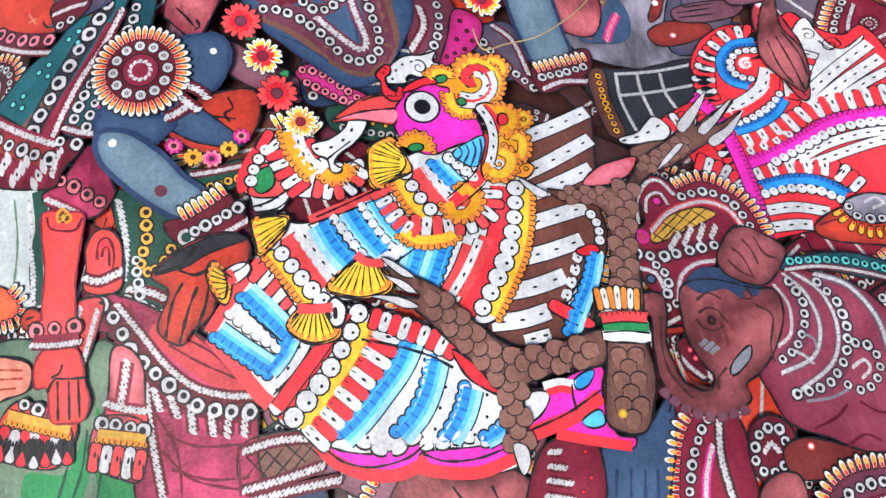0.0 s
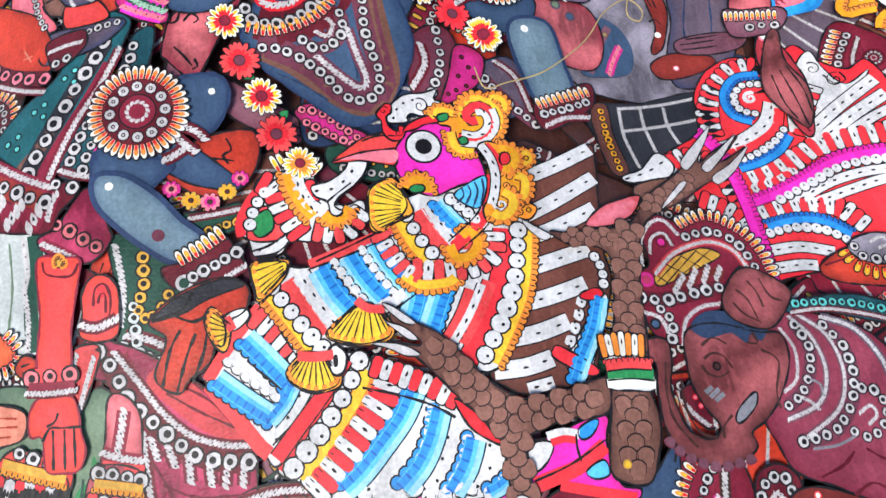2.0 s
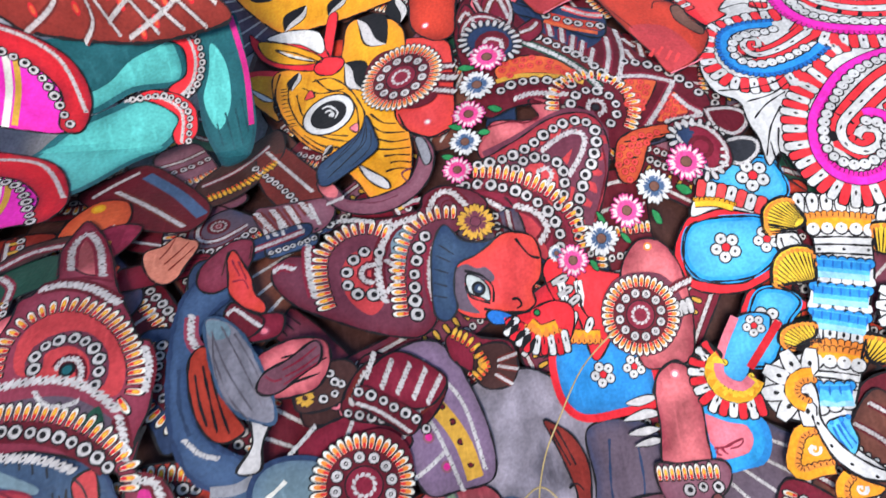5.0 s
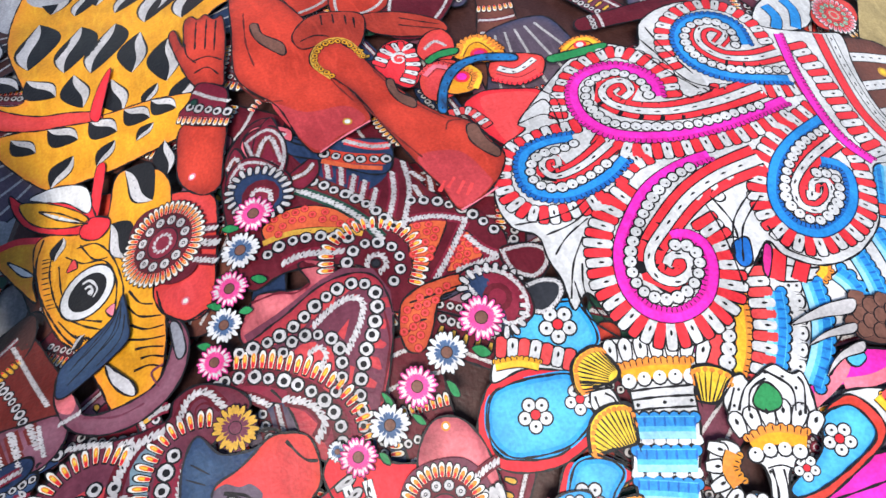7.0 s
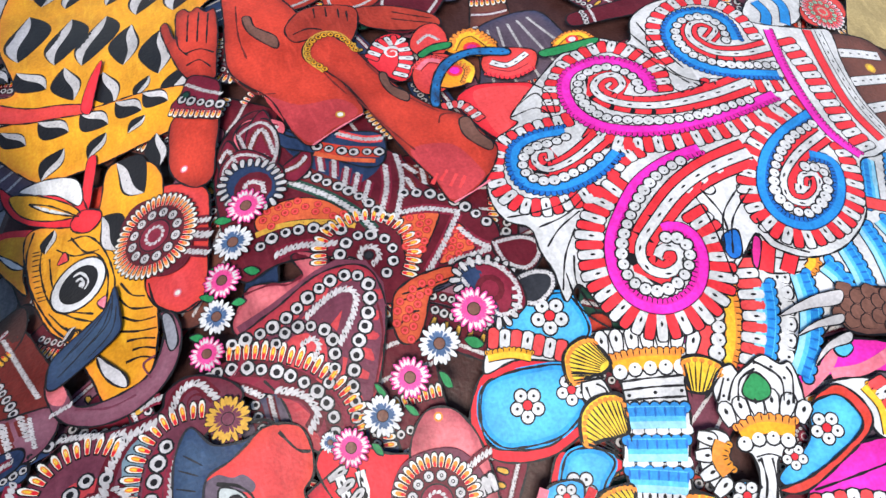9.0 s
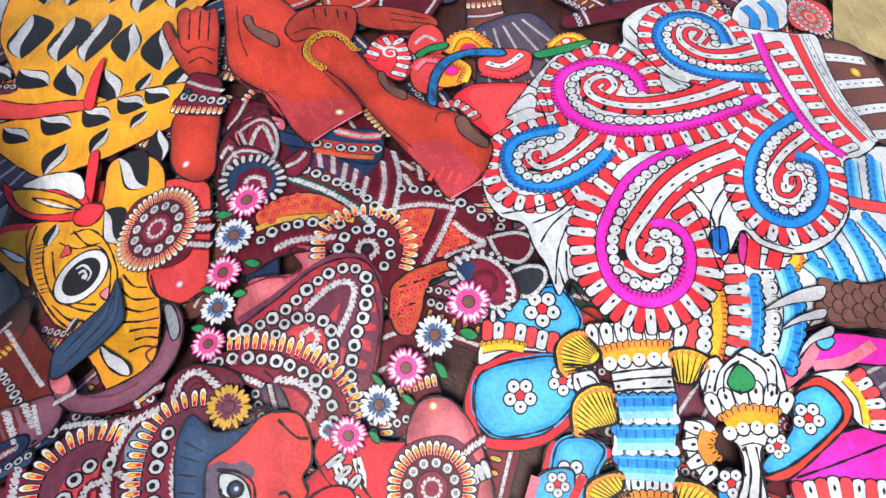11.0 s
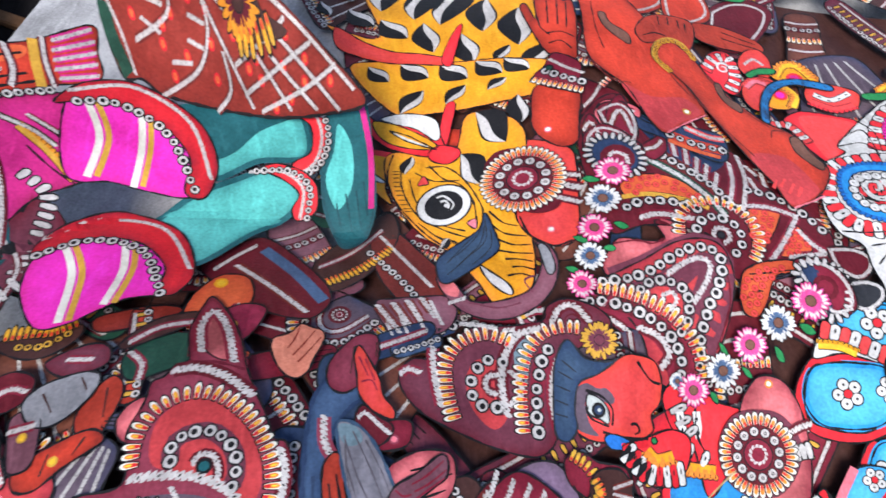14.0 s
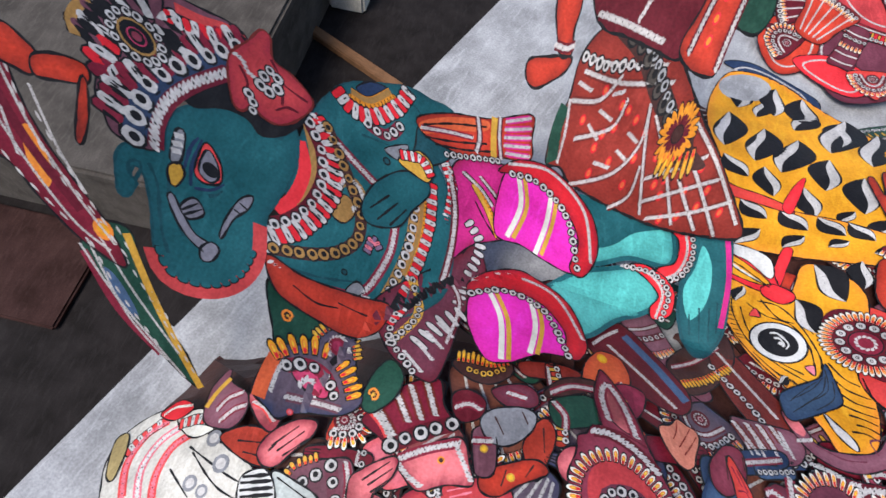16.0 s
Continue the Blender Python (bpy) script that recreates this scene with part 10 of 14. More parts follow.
kh.lines([[(49.5, 91.9), (51.7, 91.9), (55.2, 92.0)], [(48.9, 91.3), (51.4, 91.2), (54.2, 91.3)], [(48.2, 88.8), (49.5, 89.7), (50.7, 89.6)]], 0.22)
for pts, c, L in (([(33.4, 113.8), (34.7, 116.8), (37.8, 117.2), (41.2, 112.8), (40.4, 109.4), (38.2, 108.6), (35, 110.2)], "wine", 8), ([(37, 120.6), (40.9, 121.3), (41.9, 117.4), (40.5, 113.1), (37.9, 114.3)], "wine", 7), ([(55.7, 92.9), (58.6, 93.3), (61.7, 90.7), (62, 86.5), (58.9, 85.6), (56.9, 89)], "wine", 9), ([(61.2, 89.5), (64.7, 89.6), (66.4, 87.9), (63.7, 85.8), (61.4, 86.7)], "charcoal", 8), ([(61.3, 94.6), (65.2, 93.9), (66.4, 91.9), (64.1, 89.8), (61.4, 91.6)], "maroon", 7)):
    Panel(king, "lotus_crest", pts, c, L).rope(smooth(pts)[::4] * 0.85 + smooth(pts).mean(0) * 0.15, 0.6, closed=True, back=None)
kl = Panel(king, "lotus_ring", [(33.7, 113.2), (35.9, 115.2), (39.3, 114.1), (40.7, 110.7), (39.4, 108.1), (36, 108.4), (34, 110.6)], "navy", 9)
kl.bars(smooth([(33.7, 113.2), (35.9, 115.2), (39.3, 114.1), (40.7, 110.7), (39.4, 108.1), (36, 108.4), (34, 110.6)]), 1.2, 0.6, 1.0, "grey_white", True)
kl.spots((37.3, 111, 2.37), "maroon", "wine")
kl.rope([(36.1, 110.5), (36.8, 112), (38.4, 111.2), (38.4, 109.9)], 0.8, back=None)
kl2 = Panel(king, "lotus_ring", [(55.5, 91.5), (57.8, 92.9), (60.3, 92.3), (61.8, 90), (61.1, 86.8), (58.8, 85.3), (56.8, 87)], "navy", 9)
kl2.bars(smooth([(55.5, 91.5), (57.8, 92.9), (60.3, 92.3), (61.8, 90), (61.1, 86.8), (58.8, 85.3), (56.8, 87)]), 1.2, 0.6, 1.0, "grey_white", True)
kl2.spots((58.8, 89.3, 1.66), "maroon", "wine")

# ---- the long red arms ----
arms = puppet("red_arms_puppet", "brick red leather arms crossed over the heap", at=[(54.4, 121)][0])
a1 = Panel(arms, "upper_limb", [(40.8, 150.5), (46.2, 146.1), (49.2, 140.2), (51.0, 134.2), (51.1, 128.4), (52.7, 122.4), (53.1, 118.3), (48.7, 116.2), (45.5, 114.5), (43.8, 117.2), (42.3, 124.0), (39.3, 128.4), (38.1, 132.3), (39.2, 140.4)], "brick", 10, label="brick red upper limb with a pale cut edge")
a1.patch([(41.9, 140.5), (43.0, 140.4), (43.3, 138.0), (45.6, 135.2), (45.2, 132.9), (43.2, 135.2), (42.0, 137.6)], "tan", lift=0.3)
a1.patch([(41.7, 124.8), (45.6, 121.9), (50.9, 121.6), (52.5, 118.5), (48.4, 116.6), (45.7, 115.0), (43.9, 117.7)], "dusty_red", ink=False, lift=0.1)
a1.line([(53.1, 118.2), (49.1, 116.4), (45.6, 114.6)], 0.22, "rose", lift=0.3)
a1.lines([[(38.2, 130.0), (40.4, 126.0), (43.2, 124.8)], [(50.5, 132.0), (50.1, 127.4), (52.0, 122.3)], [(41.5, 143.6), (40.7, 137.1), (40.9, 132.3)]], 0.24, "oxblood")
a1.spots((50.2, 118.8, 0.62), "gold", "cream")
a2 = Panel(arms, "long_limb", [(48.2, 130.1), (49.6, 133.3), (52.7, 134.2), (54.9, 131.8), (56.3, 128.0), (59.1, 122.1), (62.3, 117.0), (65.3, 114.1), (66.7, 109.4), (67.0, 106.3), (63.9, 102.7), (59.0, 100.7), (57.9, 104.8), (56.4, 109.3), (54.7, 115.7), (52.8, 122.9), (50.7, 126.7)], "brick", 11, label="long brick red limb with a gold armlet")
a2.patch([(56.8, 110.2), (62.0, 109.6), (63.9, 104.6), (63.5, 102.8), (59.1, 101.1), (58.2, 104.7)], "dusty_red", ink=False, lift=0.1)
a2.patch([(57.4, 125.1), (58.3, 124.9), (58.4, 122.5), (60.0, 120.4), (59.4, 118.9), (57.8, 120.6), (57.1, 123.1)], "tan", lift=0.3)
a2.patch([(64.7, 113.4), (66.0, 113.1), (66.2, 110.2), (67.0, 107.9), (66.2, 106.7), (64.8, 108.7), (64.1, 111.0)], "tan", lift=0.3)
a2.line([(64.3, 102.3), (61.9, 101.5), (59.0, 100.7)], 0.22, "rose", lift=0.3)
for q in ([(57.5, 104.1), (58.7, 105.5)], [(58.6, 104.3), (60.0, 105.6)], [(59.4, 103.1), (60.9, 104.7)], [(60.4, 102.5), (61.7, 104.0)]):
    a2.line(q, 0.4, "coral", lift=0.24)
a2.lines([[(61.9, 113.6), (62.8, 115.0), (64.7, 114.6), (65.5, 113.4)], [(56.2, 127.4), (58.8, 121.2), (62.7, 115.7)], [(52.2, 123.6), (54.8, 116.2), (57.4, 110.0)]], 0.24, "oxblood")
a2.line([(55.6, 130.1), (54.2, 133.4), (52.0, 134.1), (49.7, 132.7), (48.8, 130.0), (50.4, 127.1)], 1.0, "gold", lift=0.4)
a2.beads([(55.6, 130.1), (54.1, 133.2), (51.9, 133.8), (49.8, 132.6), (48.9, 130.0), (50.5, 127.4)], 0.42, None, "amber", lift=0.46)
a3 = Panel(arms, "fist", [(47.1, 136.3), (49.9, 139.4), (53.4, 140.0), (57.8, 138.6), (57.0, 134.4), (54.9, 131.8), (52.6, 133.9), (50.0, 133.5), (47.6, 133.5)], "rust", 10.5, label="dark red clenched fist")
a3.lines([[(52.0, 139.6), (51.7, 137.5)], [(53.7, 139.5), (53.4, 137.5)], [(55.4, 138.9), (55.1, 136.9)], [(56.5, 138.2), (56.1, 136.0)], [(47.9, 134.9), (50.2, 135.6), (52.1, 135.0)]], 0.24)
a4 = Panel(arms, "far_limb", [(57.4, 138.7), (63.5, 138.2), (68.8, 134.9), (68.8, 132.3), (62.7, 133.1), (58.1, 135.2)], "rust", 7, label="dark red far limb")
a4.lines([[(63.1, 137.0), (68.5, 134.1)], [(62.6, 135.6), (68.2, 133.2)]], 0.2)
ps = Panel(arms, "pink_sash", [(36.4, 119.8), (38.0, 121.8), (39.9, 121.8), (42.9, 120.1), (42.4, 117.7), (39.3, 116.9), (37.1, 117.1)], "rose", 6)
ps.rope([(38.5, 120.5), (40.0, 120.5), (42.0, 119.3)], 0.8, back="wine")
ps.petals([(39.3, 124.7), (40.7, 125.7), (42.0, 124.7)], 1.2, 0.6, 1, "coral", "cream")
nb = Panel(arms, "navy_cuff", [(41.8, 118.4), (44.3, 116.5), (49.4, 116.0), (54.2, 114.2), (53.2, 109.7), (50.5, 109.5), (45.7, 113.3), (42.0, 115.8)], "navy", 7, label="navy cuff with rope and bead bands")
nb.rope([(49.0, 115.8), (51.8, 114.0), (54.1, 113.5)], 0.85, back="coral")
nb.beads([(46.0, 114.4), (49.2, 112.6), (53.1, 111.3)], 0.66, "brick", w=1.8)
nb.line([(45.4, 113.4), (48.9, 111.3), (52.2, 110.0)], 0.7, "terracotta", lift=0.3)

# ---- the great scroll-feathered puppet ----
great = puppet("great_scroll_puppet", "white leather bird puppet with red, pink and blue scrolls", at=[(85.6, 95.3)][0])
gf = Panel(great, "feather_cape", [(64.2, 103.5), (65.1, 106.5), (67.9, 108.4), (71.3, 109.7), (71.0, 111.2), (75.1, 114.4), (78.2, 116.5), (82.2, 118.7), (87.0, 118.9), (90.3, 116.1), (92.8, 119.9), (96.4, 121.5), (100.8, 121.1), (105.7, 118.2), (107.1, 114.3), (109.8, 112.3), (116.2, 110.5), (120.1, 109.5), (118.0, 103.8), (116.7, 97.7), (116.5, 91.3), (111.6, 89.2), (108.1, 89.0), (105.3, 85.6), (102.6, 82.1), (97.6, 79.7), (93.0, 79.9), (89.9, 82.3), (89.0, 84.5), (86.5, 82.8), (83.1, 80.4), (80.4, 78.1), (76.5, 77.1), (72.6, 79.0), (69.8, 81.8), (68.3, 86.2), (66.1, 85.0), (66.2, 88.5), (65.8, 91.6), (65.9, 94.4), (63.6, 96.6), (63.2, 100.1)], "white", 9, label="white cape of curled red, pink and blue feathers")


def scroll_arm(p, pts, w):
    """A curled feather: red band with a white core and ink dashes."""
    s = Sheet()
    s.strip(pts, w * 0.9 + 0.4, 0.5, "ink", False, 0.62)
    s.strip(pts, w * 0.9, 0.56, "bright_red", False, 0.62)
    s.strip(pts, w * 0.3 + 0.36, 0.62, "ink", False, 0.7)
    s.strip(pts, w * 0.3, 0.68, "white", False, 0.7)
    at, ah = even(pts, 2.4)
    for q, a in zip(at[1:], ah[1:]):
        s.shape(LEAFY, q, a, 0.8, 0.3, 0.76, "ink")
    p.add(s, "painted_scroll")


for arm_, w_, ribbon_, colour_, pearl_ in (
    ([(100.9, 103.8), (94.8, 103.4), (88.9, 104.1), (85.0, 105.9), (82.6, 108.5), (82.5, 110.9), (84.3, 112.0), (85.9, 111.3), (85.8, 109.4), (84.3, 108.7)], 3.9, [(103.0, 100.8), (93.8, 99.9), (86.2, 100.9), (80.7, 103.8), (78.5, 108.0), (79.1, 112.4), (81.4, 114.9), (85.3, 114.8), (88.1, 112.2), (89.0, 109.4), (88.3, 107.0)], "pink", [(99.0, 101.1), (90.4, 101.2), (85.0, 103.0), (81.0, 105.8), (80.1, 109.4), (80.9, 112.1), (82.9, 113.5), (85.7, 113.2), (87.5, 110.4), (87.3, 107.7)]),
    ([(107.4, 108.3), (103.0, 108.3), (99.3, 109.8), (97.9, 112.9), (99.1, 115.3), (101.2, 115.5), (102.2, 113.5), (100.0, 112.0)], 3.2, [(105.8, 103.7), (100.1, 105.5), (96.4, 108.1), (95.0, 111.6), (95.8, 115.4), (98.5, 117.6), (102.1, 117.2), (104.4, 114.5), (103.8, 110.7)], "blue", [(106.3, 105.3), (100.2, 107.0), (96.9, 109.6), (96.1, 112.5), (96.9, 115.2), (99.0, 116.6), (101.9, 116.1), (103.1, 113.4), (102.2, 111.1)]),
    ([(79.3, 102.9), (74.9, 101.3), (71.4, 101.1), (70.4, 102.8), (71.3, 104.2), (72.7, 103.8), (72.4, 102.5)], 3.1, [(79.9, 100.0), (76.3, 98.4), (71.6, 98.0), (68.1, 99.9), (67.7, 102.9), (69.3, 106.0), (72.5, 106.7), (75.9, 105.9)], "blue", [(77.5, 100.3), (74.6, 99.5), (70.8, 99.5), (68.8, 101.2), (69.1, 103.5), (71.0, 105.0), (73.7, 104.7), (75.5, 104.8)]),
    ([(94.3, 94.1), (88.4, 93.7), (83.7, 92.4), (79.2, 89.9), (76.4, 87.9), (75.8, 85.6), (77.4, 83.9), (79.6, 84.4), (80.0, 86.1), (78.5, 86.8), (77.5, 86.0)], 4.4, [(88.9, 96.6), (84.5, 96.5), (80.0, 95.2), (76.3, 92.4), (73.6, 89.4), (72.4, 85.4), (73.4, 82.2), (76.1, 80.5), (79.5, 81.1), (81.7, 83.8), (82.2, 86.6), (81.0, 88.4), (79.5, 88.7)], "pink", [(85.9, 95.9), (82.4, 95.2), (78.9, 93.2), (75.6, 90.1), (74.0, 87.7), (73.6, 84.8), (75.1, 82.8), (77.3, 82.3), (79.6, 83.3), (81.0, 85.2), (80.8, 86.9), (79.4, 87.7)]),
    ([(105.6, 93.9), (100.1, 92.1), (96.2, 89.7), (95.2, 87.1), (96.9, 85.8), (99.4, 86.7), (100.4, 88.8), (98.6, 89.3), (97.6, 88.2)], 3.2, [(106.1, 97.0), (100.3, 95.3), (96.0, 92.9), (93.0, 89.1), (92.8, 85.5), (95.4, 83.4), (99.6, 84.3), (102.7, 87.1), (103.7, 89.9), (101.5, 91.5)], "blue", [(105.2, 95.5), (100.6, 94.3), (96.7, 91.8), (94.2, 88.6), (94.4, 86.1), (96.2, 84.6), (99.3, 85.7), (101.4, 87.8), (101.4, 89.4), (99.8, 90.2)]),
):
    gf.ribbon(ribbon_, 1.5, colour_, 0.46)
    scroll_arm(gf, arm_, w_)
    gf.pearls(pearl_, 0.62, lift=0.8)
for q, L in (
    ([(76.0, 110.0), (78.2, 113.7), (80.9, 116.2), (84.0, 117.2), (87.6, 116.7), (89.8, 113.8), (90.9, 110.1), (90.0, 106.6)], 2.3), ([(78.5, 104.1), (80.8, 101.0), (84.5, 99.3), (88.7, 98.3), (94.3, 98.0), (101.5, 98.6)], 2.4),
    ([(92.7, 110.7), (93.1, 113.9), (94.9, 117.4), (98.1, 119.7), (102.4, 119.8), (105.4, 117.7), (106.9, 114.3), (106.8, 110.6)], 2.0), ([(95.2, 105.1), (99.0, 103.7), (102.8, 102.5), (106.7, 102.1)], 2.2),
    ([(77.0, 107.3), (72.4, 107.8), (68.3, 107.1), (65.7, 104.5), (64.9, 101.1), (66.0, 98.0), (68.7, 96.4), (72.2, 96.0), (74.8, 96.1)], 2.4), ([(77.7, 97.8), (80.3, 99.2), (82.2, 99.3)], 2.4),
    ([(78.0, 96.0), (75.3, 94.8), (72.7, 92.5), (71.1, 89.6), (70.4, 85.8), (71.3, 82.3), (72.9, 79.9), (75.4, 78.7), (78.7, 78.8), (81.7, 80.0), (83.6, 82.8), (84.4, 85.7), (83.8, 89.1)], 3.1),
    ([(105.6, 98.9), (98.6, 96.3), (94.1, 93.6), (91.2, 89.6), (90.7, 86.0), (92.5, 82.8), (95.9, 81.8), (100.6, 82.8), (104.2, 85.9), (106.1, 89.5), (106.6, 92.9)], 2.4),
    ([(111.0, 108.8), (111.1, 104.3), (110.6, 99.0), (110.2, 94.2), (110.5, 90.7)], 3.4), ([(83.6, 92.2), (87.4, 92.7), (90.7, 93.4)], 1.4),
):
    gf.bars(q, L, 1.15, 2.35, "bright_red", lift=0.3)
gf.ribbon([(109.5, 111.3), (107.6, 105.2), (106.6, 98.5), (106.8, 93.4), (108.6, 89.7)], 1.3, "pink", 0.8)
gf.stripes([[(116.0, 110.3), (114.4, 104.2), (113.2, 97.0), (114.1, 91.2)]], 1.4, "bright_red", None, 0.6)
gf.stripes([[(118.0, 109.9), (116.3, 103.5), (115.4, 96.7), (116.1, 90.8)]], 1.0, "white", "ink", 0.55)
gf.lines([[(73.3, 96.9), (71.1, 96.1), (67.8, 96.1), (64.0, 96.7)], [(73.1, 95.7), (70.3, 94.5), (66.9, 94.2)], [(72.1, 94.4), (69.0, 93.2), (66.8, 91.6)], [(70.6, 92.5), (68.2, 89.9), (66.3, 86.3)], [(69.1, 89.6), (68.0, 86.4), (68.8, 82.6)], [(67.4, 88.0), (67.3, 83.8), (69.3, 80.7)], [(71.0, 111.0), (74.4, 111.1), (75.5, 109.3)], [(72.6, 112.6), (75.8, 113.4), (75.4, 108.2)], [(76.2, 115.1), (77.1, 112.6), (76.2, 108.9)], [(91.3, 118.0), (91.9, 113.7), (92.8, 108.0), (95.5, 105.3)], [(93.2, 119.0), (93.2, 114.4), (94.1, 108.6)], [(90.2, 115.3), (91.6, 110.2), (93.4, 106.1)], [(90.7, 107.2), (91.9, 105.0), (95.1, 105.4)], [(91.5, 89.7), (87.5, 87.0), (85.3, 83.3)], [(90.9, 90.7), (86.9, 88.0), (84.8, 84.2)], [(90.0, 86.1), (90.6, 82.8), (93.3, 80.4)], [(85.0, 91.2), (85.0, 87.2), (84.0, 80.9)], [(86.0, 91.7), (86.6, 88.2), (86.1, 85.6)]], 0.2, lift=0.5)
gf.spiral((87.1, 91.3, 1.32), 1.5, 0.3, 1, ((0.14, "ink"),))
gf.spiral((93.2, 105.1, 1.21), 1.3, 0.9, -1, ((0.16, "ink"),))
gf.patch([(85.3, 85.6), (87.2, 85.6), (86.2, 82.9), (84.9, 82.8), (84.7, 84.1)], "cobalt", lift=0.5)
gl = Panel(great, "blue_wing", [(79.0, 77.3), (83.1, 80.4), (87.0, 82.3), (92.9, 79.8), (100.4, 81.1), (108.5, 89.4), (118.5, 88.0), (103.5, 72.4), (95.0, 73.9), (89.4, 71.9), (85.9, 69.4), (82.3, 70.1), (75.4, 73.4)], "white", 8, label="white wing with blue scalloped rows")
gl.wavy([[(109.4, 89.0), (106.6, 85.3), (104.7, 82.7)], [(113.2, 88.3), (110.0, 84.5), (108.6, 82.6)]], 1.6, side=-1)
gl.wavy([[(101.4, 81.2), (101.1, 77.7), (100.1, 73.9)], [(104.1, 81.2), (104.5, 77.5), (103.8, 73.8)], [(97.5, 80.1), (97.3, 77.1), (96.8, 74.7)]], 1.9, side=1)
gl.wavy([[(86.5, 79.2), (85.3, 76.2), (83.6, 73.5), (81.6, 71.0)], [(90.8, 78.7), (89.8, 75.2), (87.8, 71.9), (85.2, 69.3)], [(94.1, 78.6), (94.8, 76.9), (94.7, 75.3)]], 2.0, side=1)
gl.scallops([(88.9, 79.0), (87.4, 75.4), (85.4, 72.1), (83.7, 70.2)], 0.85, "white", side=1, dot="ink")
gl.dashes([(88.4, 79.2), (86.7, 75.6), (84.0, 71.4)], 0.45, 0.4, 2.6)
gl.stripes([[(103.6, 84.1), (106.3, 82.6), (110.6, 80.7)]], 1.6, "coral", None, 0.6)
gl.bars([(86.0, 81.9), (84.6, 77.8), (83.0, 74.4), (80.7, 71.4)], 2.6, 1.2, 2.3, "coral", lift=0.4)
gl.ruffle([(83.1, 80.4), (82.0, 77.5), (80.6, 74.7), (78.6, 72.2)], 1.6, side=1)
gl.pearls([(81.0, 79.2), (79.8, 76.3), (77.8, 73.2)], 0.75, lift=0.6)
gl.stripes([[(78.9, 77.6), (77.5, 75.2), (75.6, 73.1)]], 1.7, "coral", None, 0.5)
gl.patch([(75.4, 77.7), (77.3, 77.6), (75.4, 74.8), (73.8, 74.1)], "pink", lift=0.5)
gbit = Panel(great, "banded_piece", [(88.4, 84.8), (90.6, 82.8), (95.4, 80.0), (93.7, 78.6), (90.8, 78.9), (87.8, 80.0), (87.3, 81.8)], "white", 8.5)
gbit.stripes([[(89.7, 83.1), (87.6, 80.2)], [(91.9, 81.5), (89.7, 79.3)]], 1.5, "bright_red", None)
gbit.patch([(88.5, 84.3), (89.0, 83.5), (87.0, 80.8), (86.9, 81.9)], "magenta", lift=0.4)
gbit.ruffle([(93.4, 80.5), (93.2, 79.3), (92.1, 78.7)], 1.3)
gp1 = Panel(great, "pink_tail", [(83.7, 69.0), (87.0, 70.2), (90.2, 71.0), (92.6, 70.4), (95.3, 69.0), (97.1, 67.7), (95.6, 65.6), (91.9, 67.1), (88.4, 68.1), (85.7, 67.9), (82.8, 67.1)], "pink", 7, label="pink tail with a rose edge")
gp1.line([(83.0, 67.3), (85.8, 68.1), (88.6, 69.3), (90.2, 71.0)], 1.2, "rose", lift=0.3)
gp1.line([(88.2, 68.2), (91.5, 67.5), (95.3, 68.0)], 1.2, "rose", lift=0.3)
gp1.patch([(89.9, 70.5), (91.4, 70.6), (91.7, 69.7), (90.5, 69.2), (89.8, 69.7)], "sky_blue", lift=0.4)
gp2 = Panel(great, "pink_field", [(81.0, 59.7), (85.0, 61.1), (88.3, 61.3), (91.5, 60.3), (93.1, 58.6), (90.4, 54.5), (85.1, 55.9), (80.6, 57.6)], "pink", 6, label="wide pink leather field")
gp2.lines([[(81.1, 59.1), (85.6, 58.9), (91.1, 58.8)]], 0.22)
gp2.bars([(80.6, 57.7), (84.3, 56.7), (88.1, 54.9)], 2.4, 1.2, 2.4, "coral", lift=0.4)
gc = Panel(great, "grey_claw_limb", [(93.0, 75.4), (95.2, 75.3), (98.9, 74.0), (103.7, 72.7), (100.0, 67.3), (96.3, 69.3), (92.9, 70.7), (91.8, 72.4)], "bark", 12, label="grey-brown scaled limb")
gc.scales([(100.7, 70.1), (97.3, 71.7), (94.7, 73.4), (92.9, 74.0)], 3.6, 1.0, "tan")
for q in ([(93.7, 75.5), (90.5, 76.0), (87.5, 75.7), (86.2, 75.3), (89.8, 74.8), (92.7, 74.2)], [(92.3, 73.2), (89.7, 73.5), (87.7, 73.2), (86.8, 72.8), (89.2, 72.8), (91.7, 72.3)], [(92.0, 71.3), (89.6, 71.2), (88.0, 70.5), (86.9, 69.5), (89.2, 70.4), (91.5, 70.3)]):
    Panel(great, "claw", q, "grey_white", 13, edge=0.14)
gb1 = Panel(great, "brown_tail_fan", [(118.4, 108.6), (124.0, 108.3), (127.0, 106.0), (127.4, 102.1), (127.1, 96.3), (120.9, 89.1), (117.2, 90.2), (115.6, 93.4), (116.7, 99.8)], "brown", 8, label="brown fan with white stripes")
gb1.stripes([[(117.3, 106.0), (121.5, 105.3), (126.0, 104.1)], [(115.5, 100.8), (121.0, 100.5), (126.3, 100.1)], [(115.1, 96.0), (120.6, 96.0), (126.4, 95.5)], [(114.4, 92.1), (122.2, 91.4)]], 1.5, "white")
gb1.spots((122.7, 102.4, 0.84), "gold", "yellow")

# ---- the striped-trunk puppet with blue limbs ----
stripe = puppet("striped_robe_puppet", "white leather bird puppet with blue waves and yellow tassels", at=(69.4, 70.4))


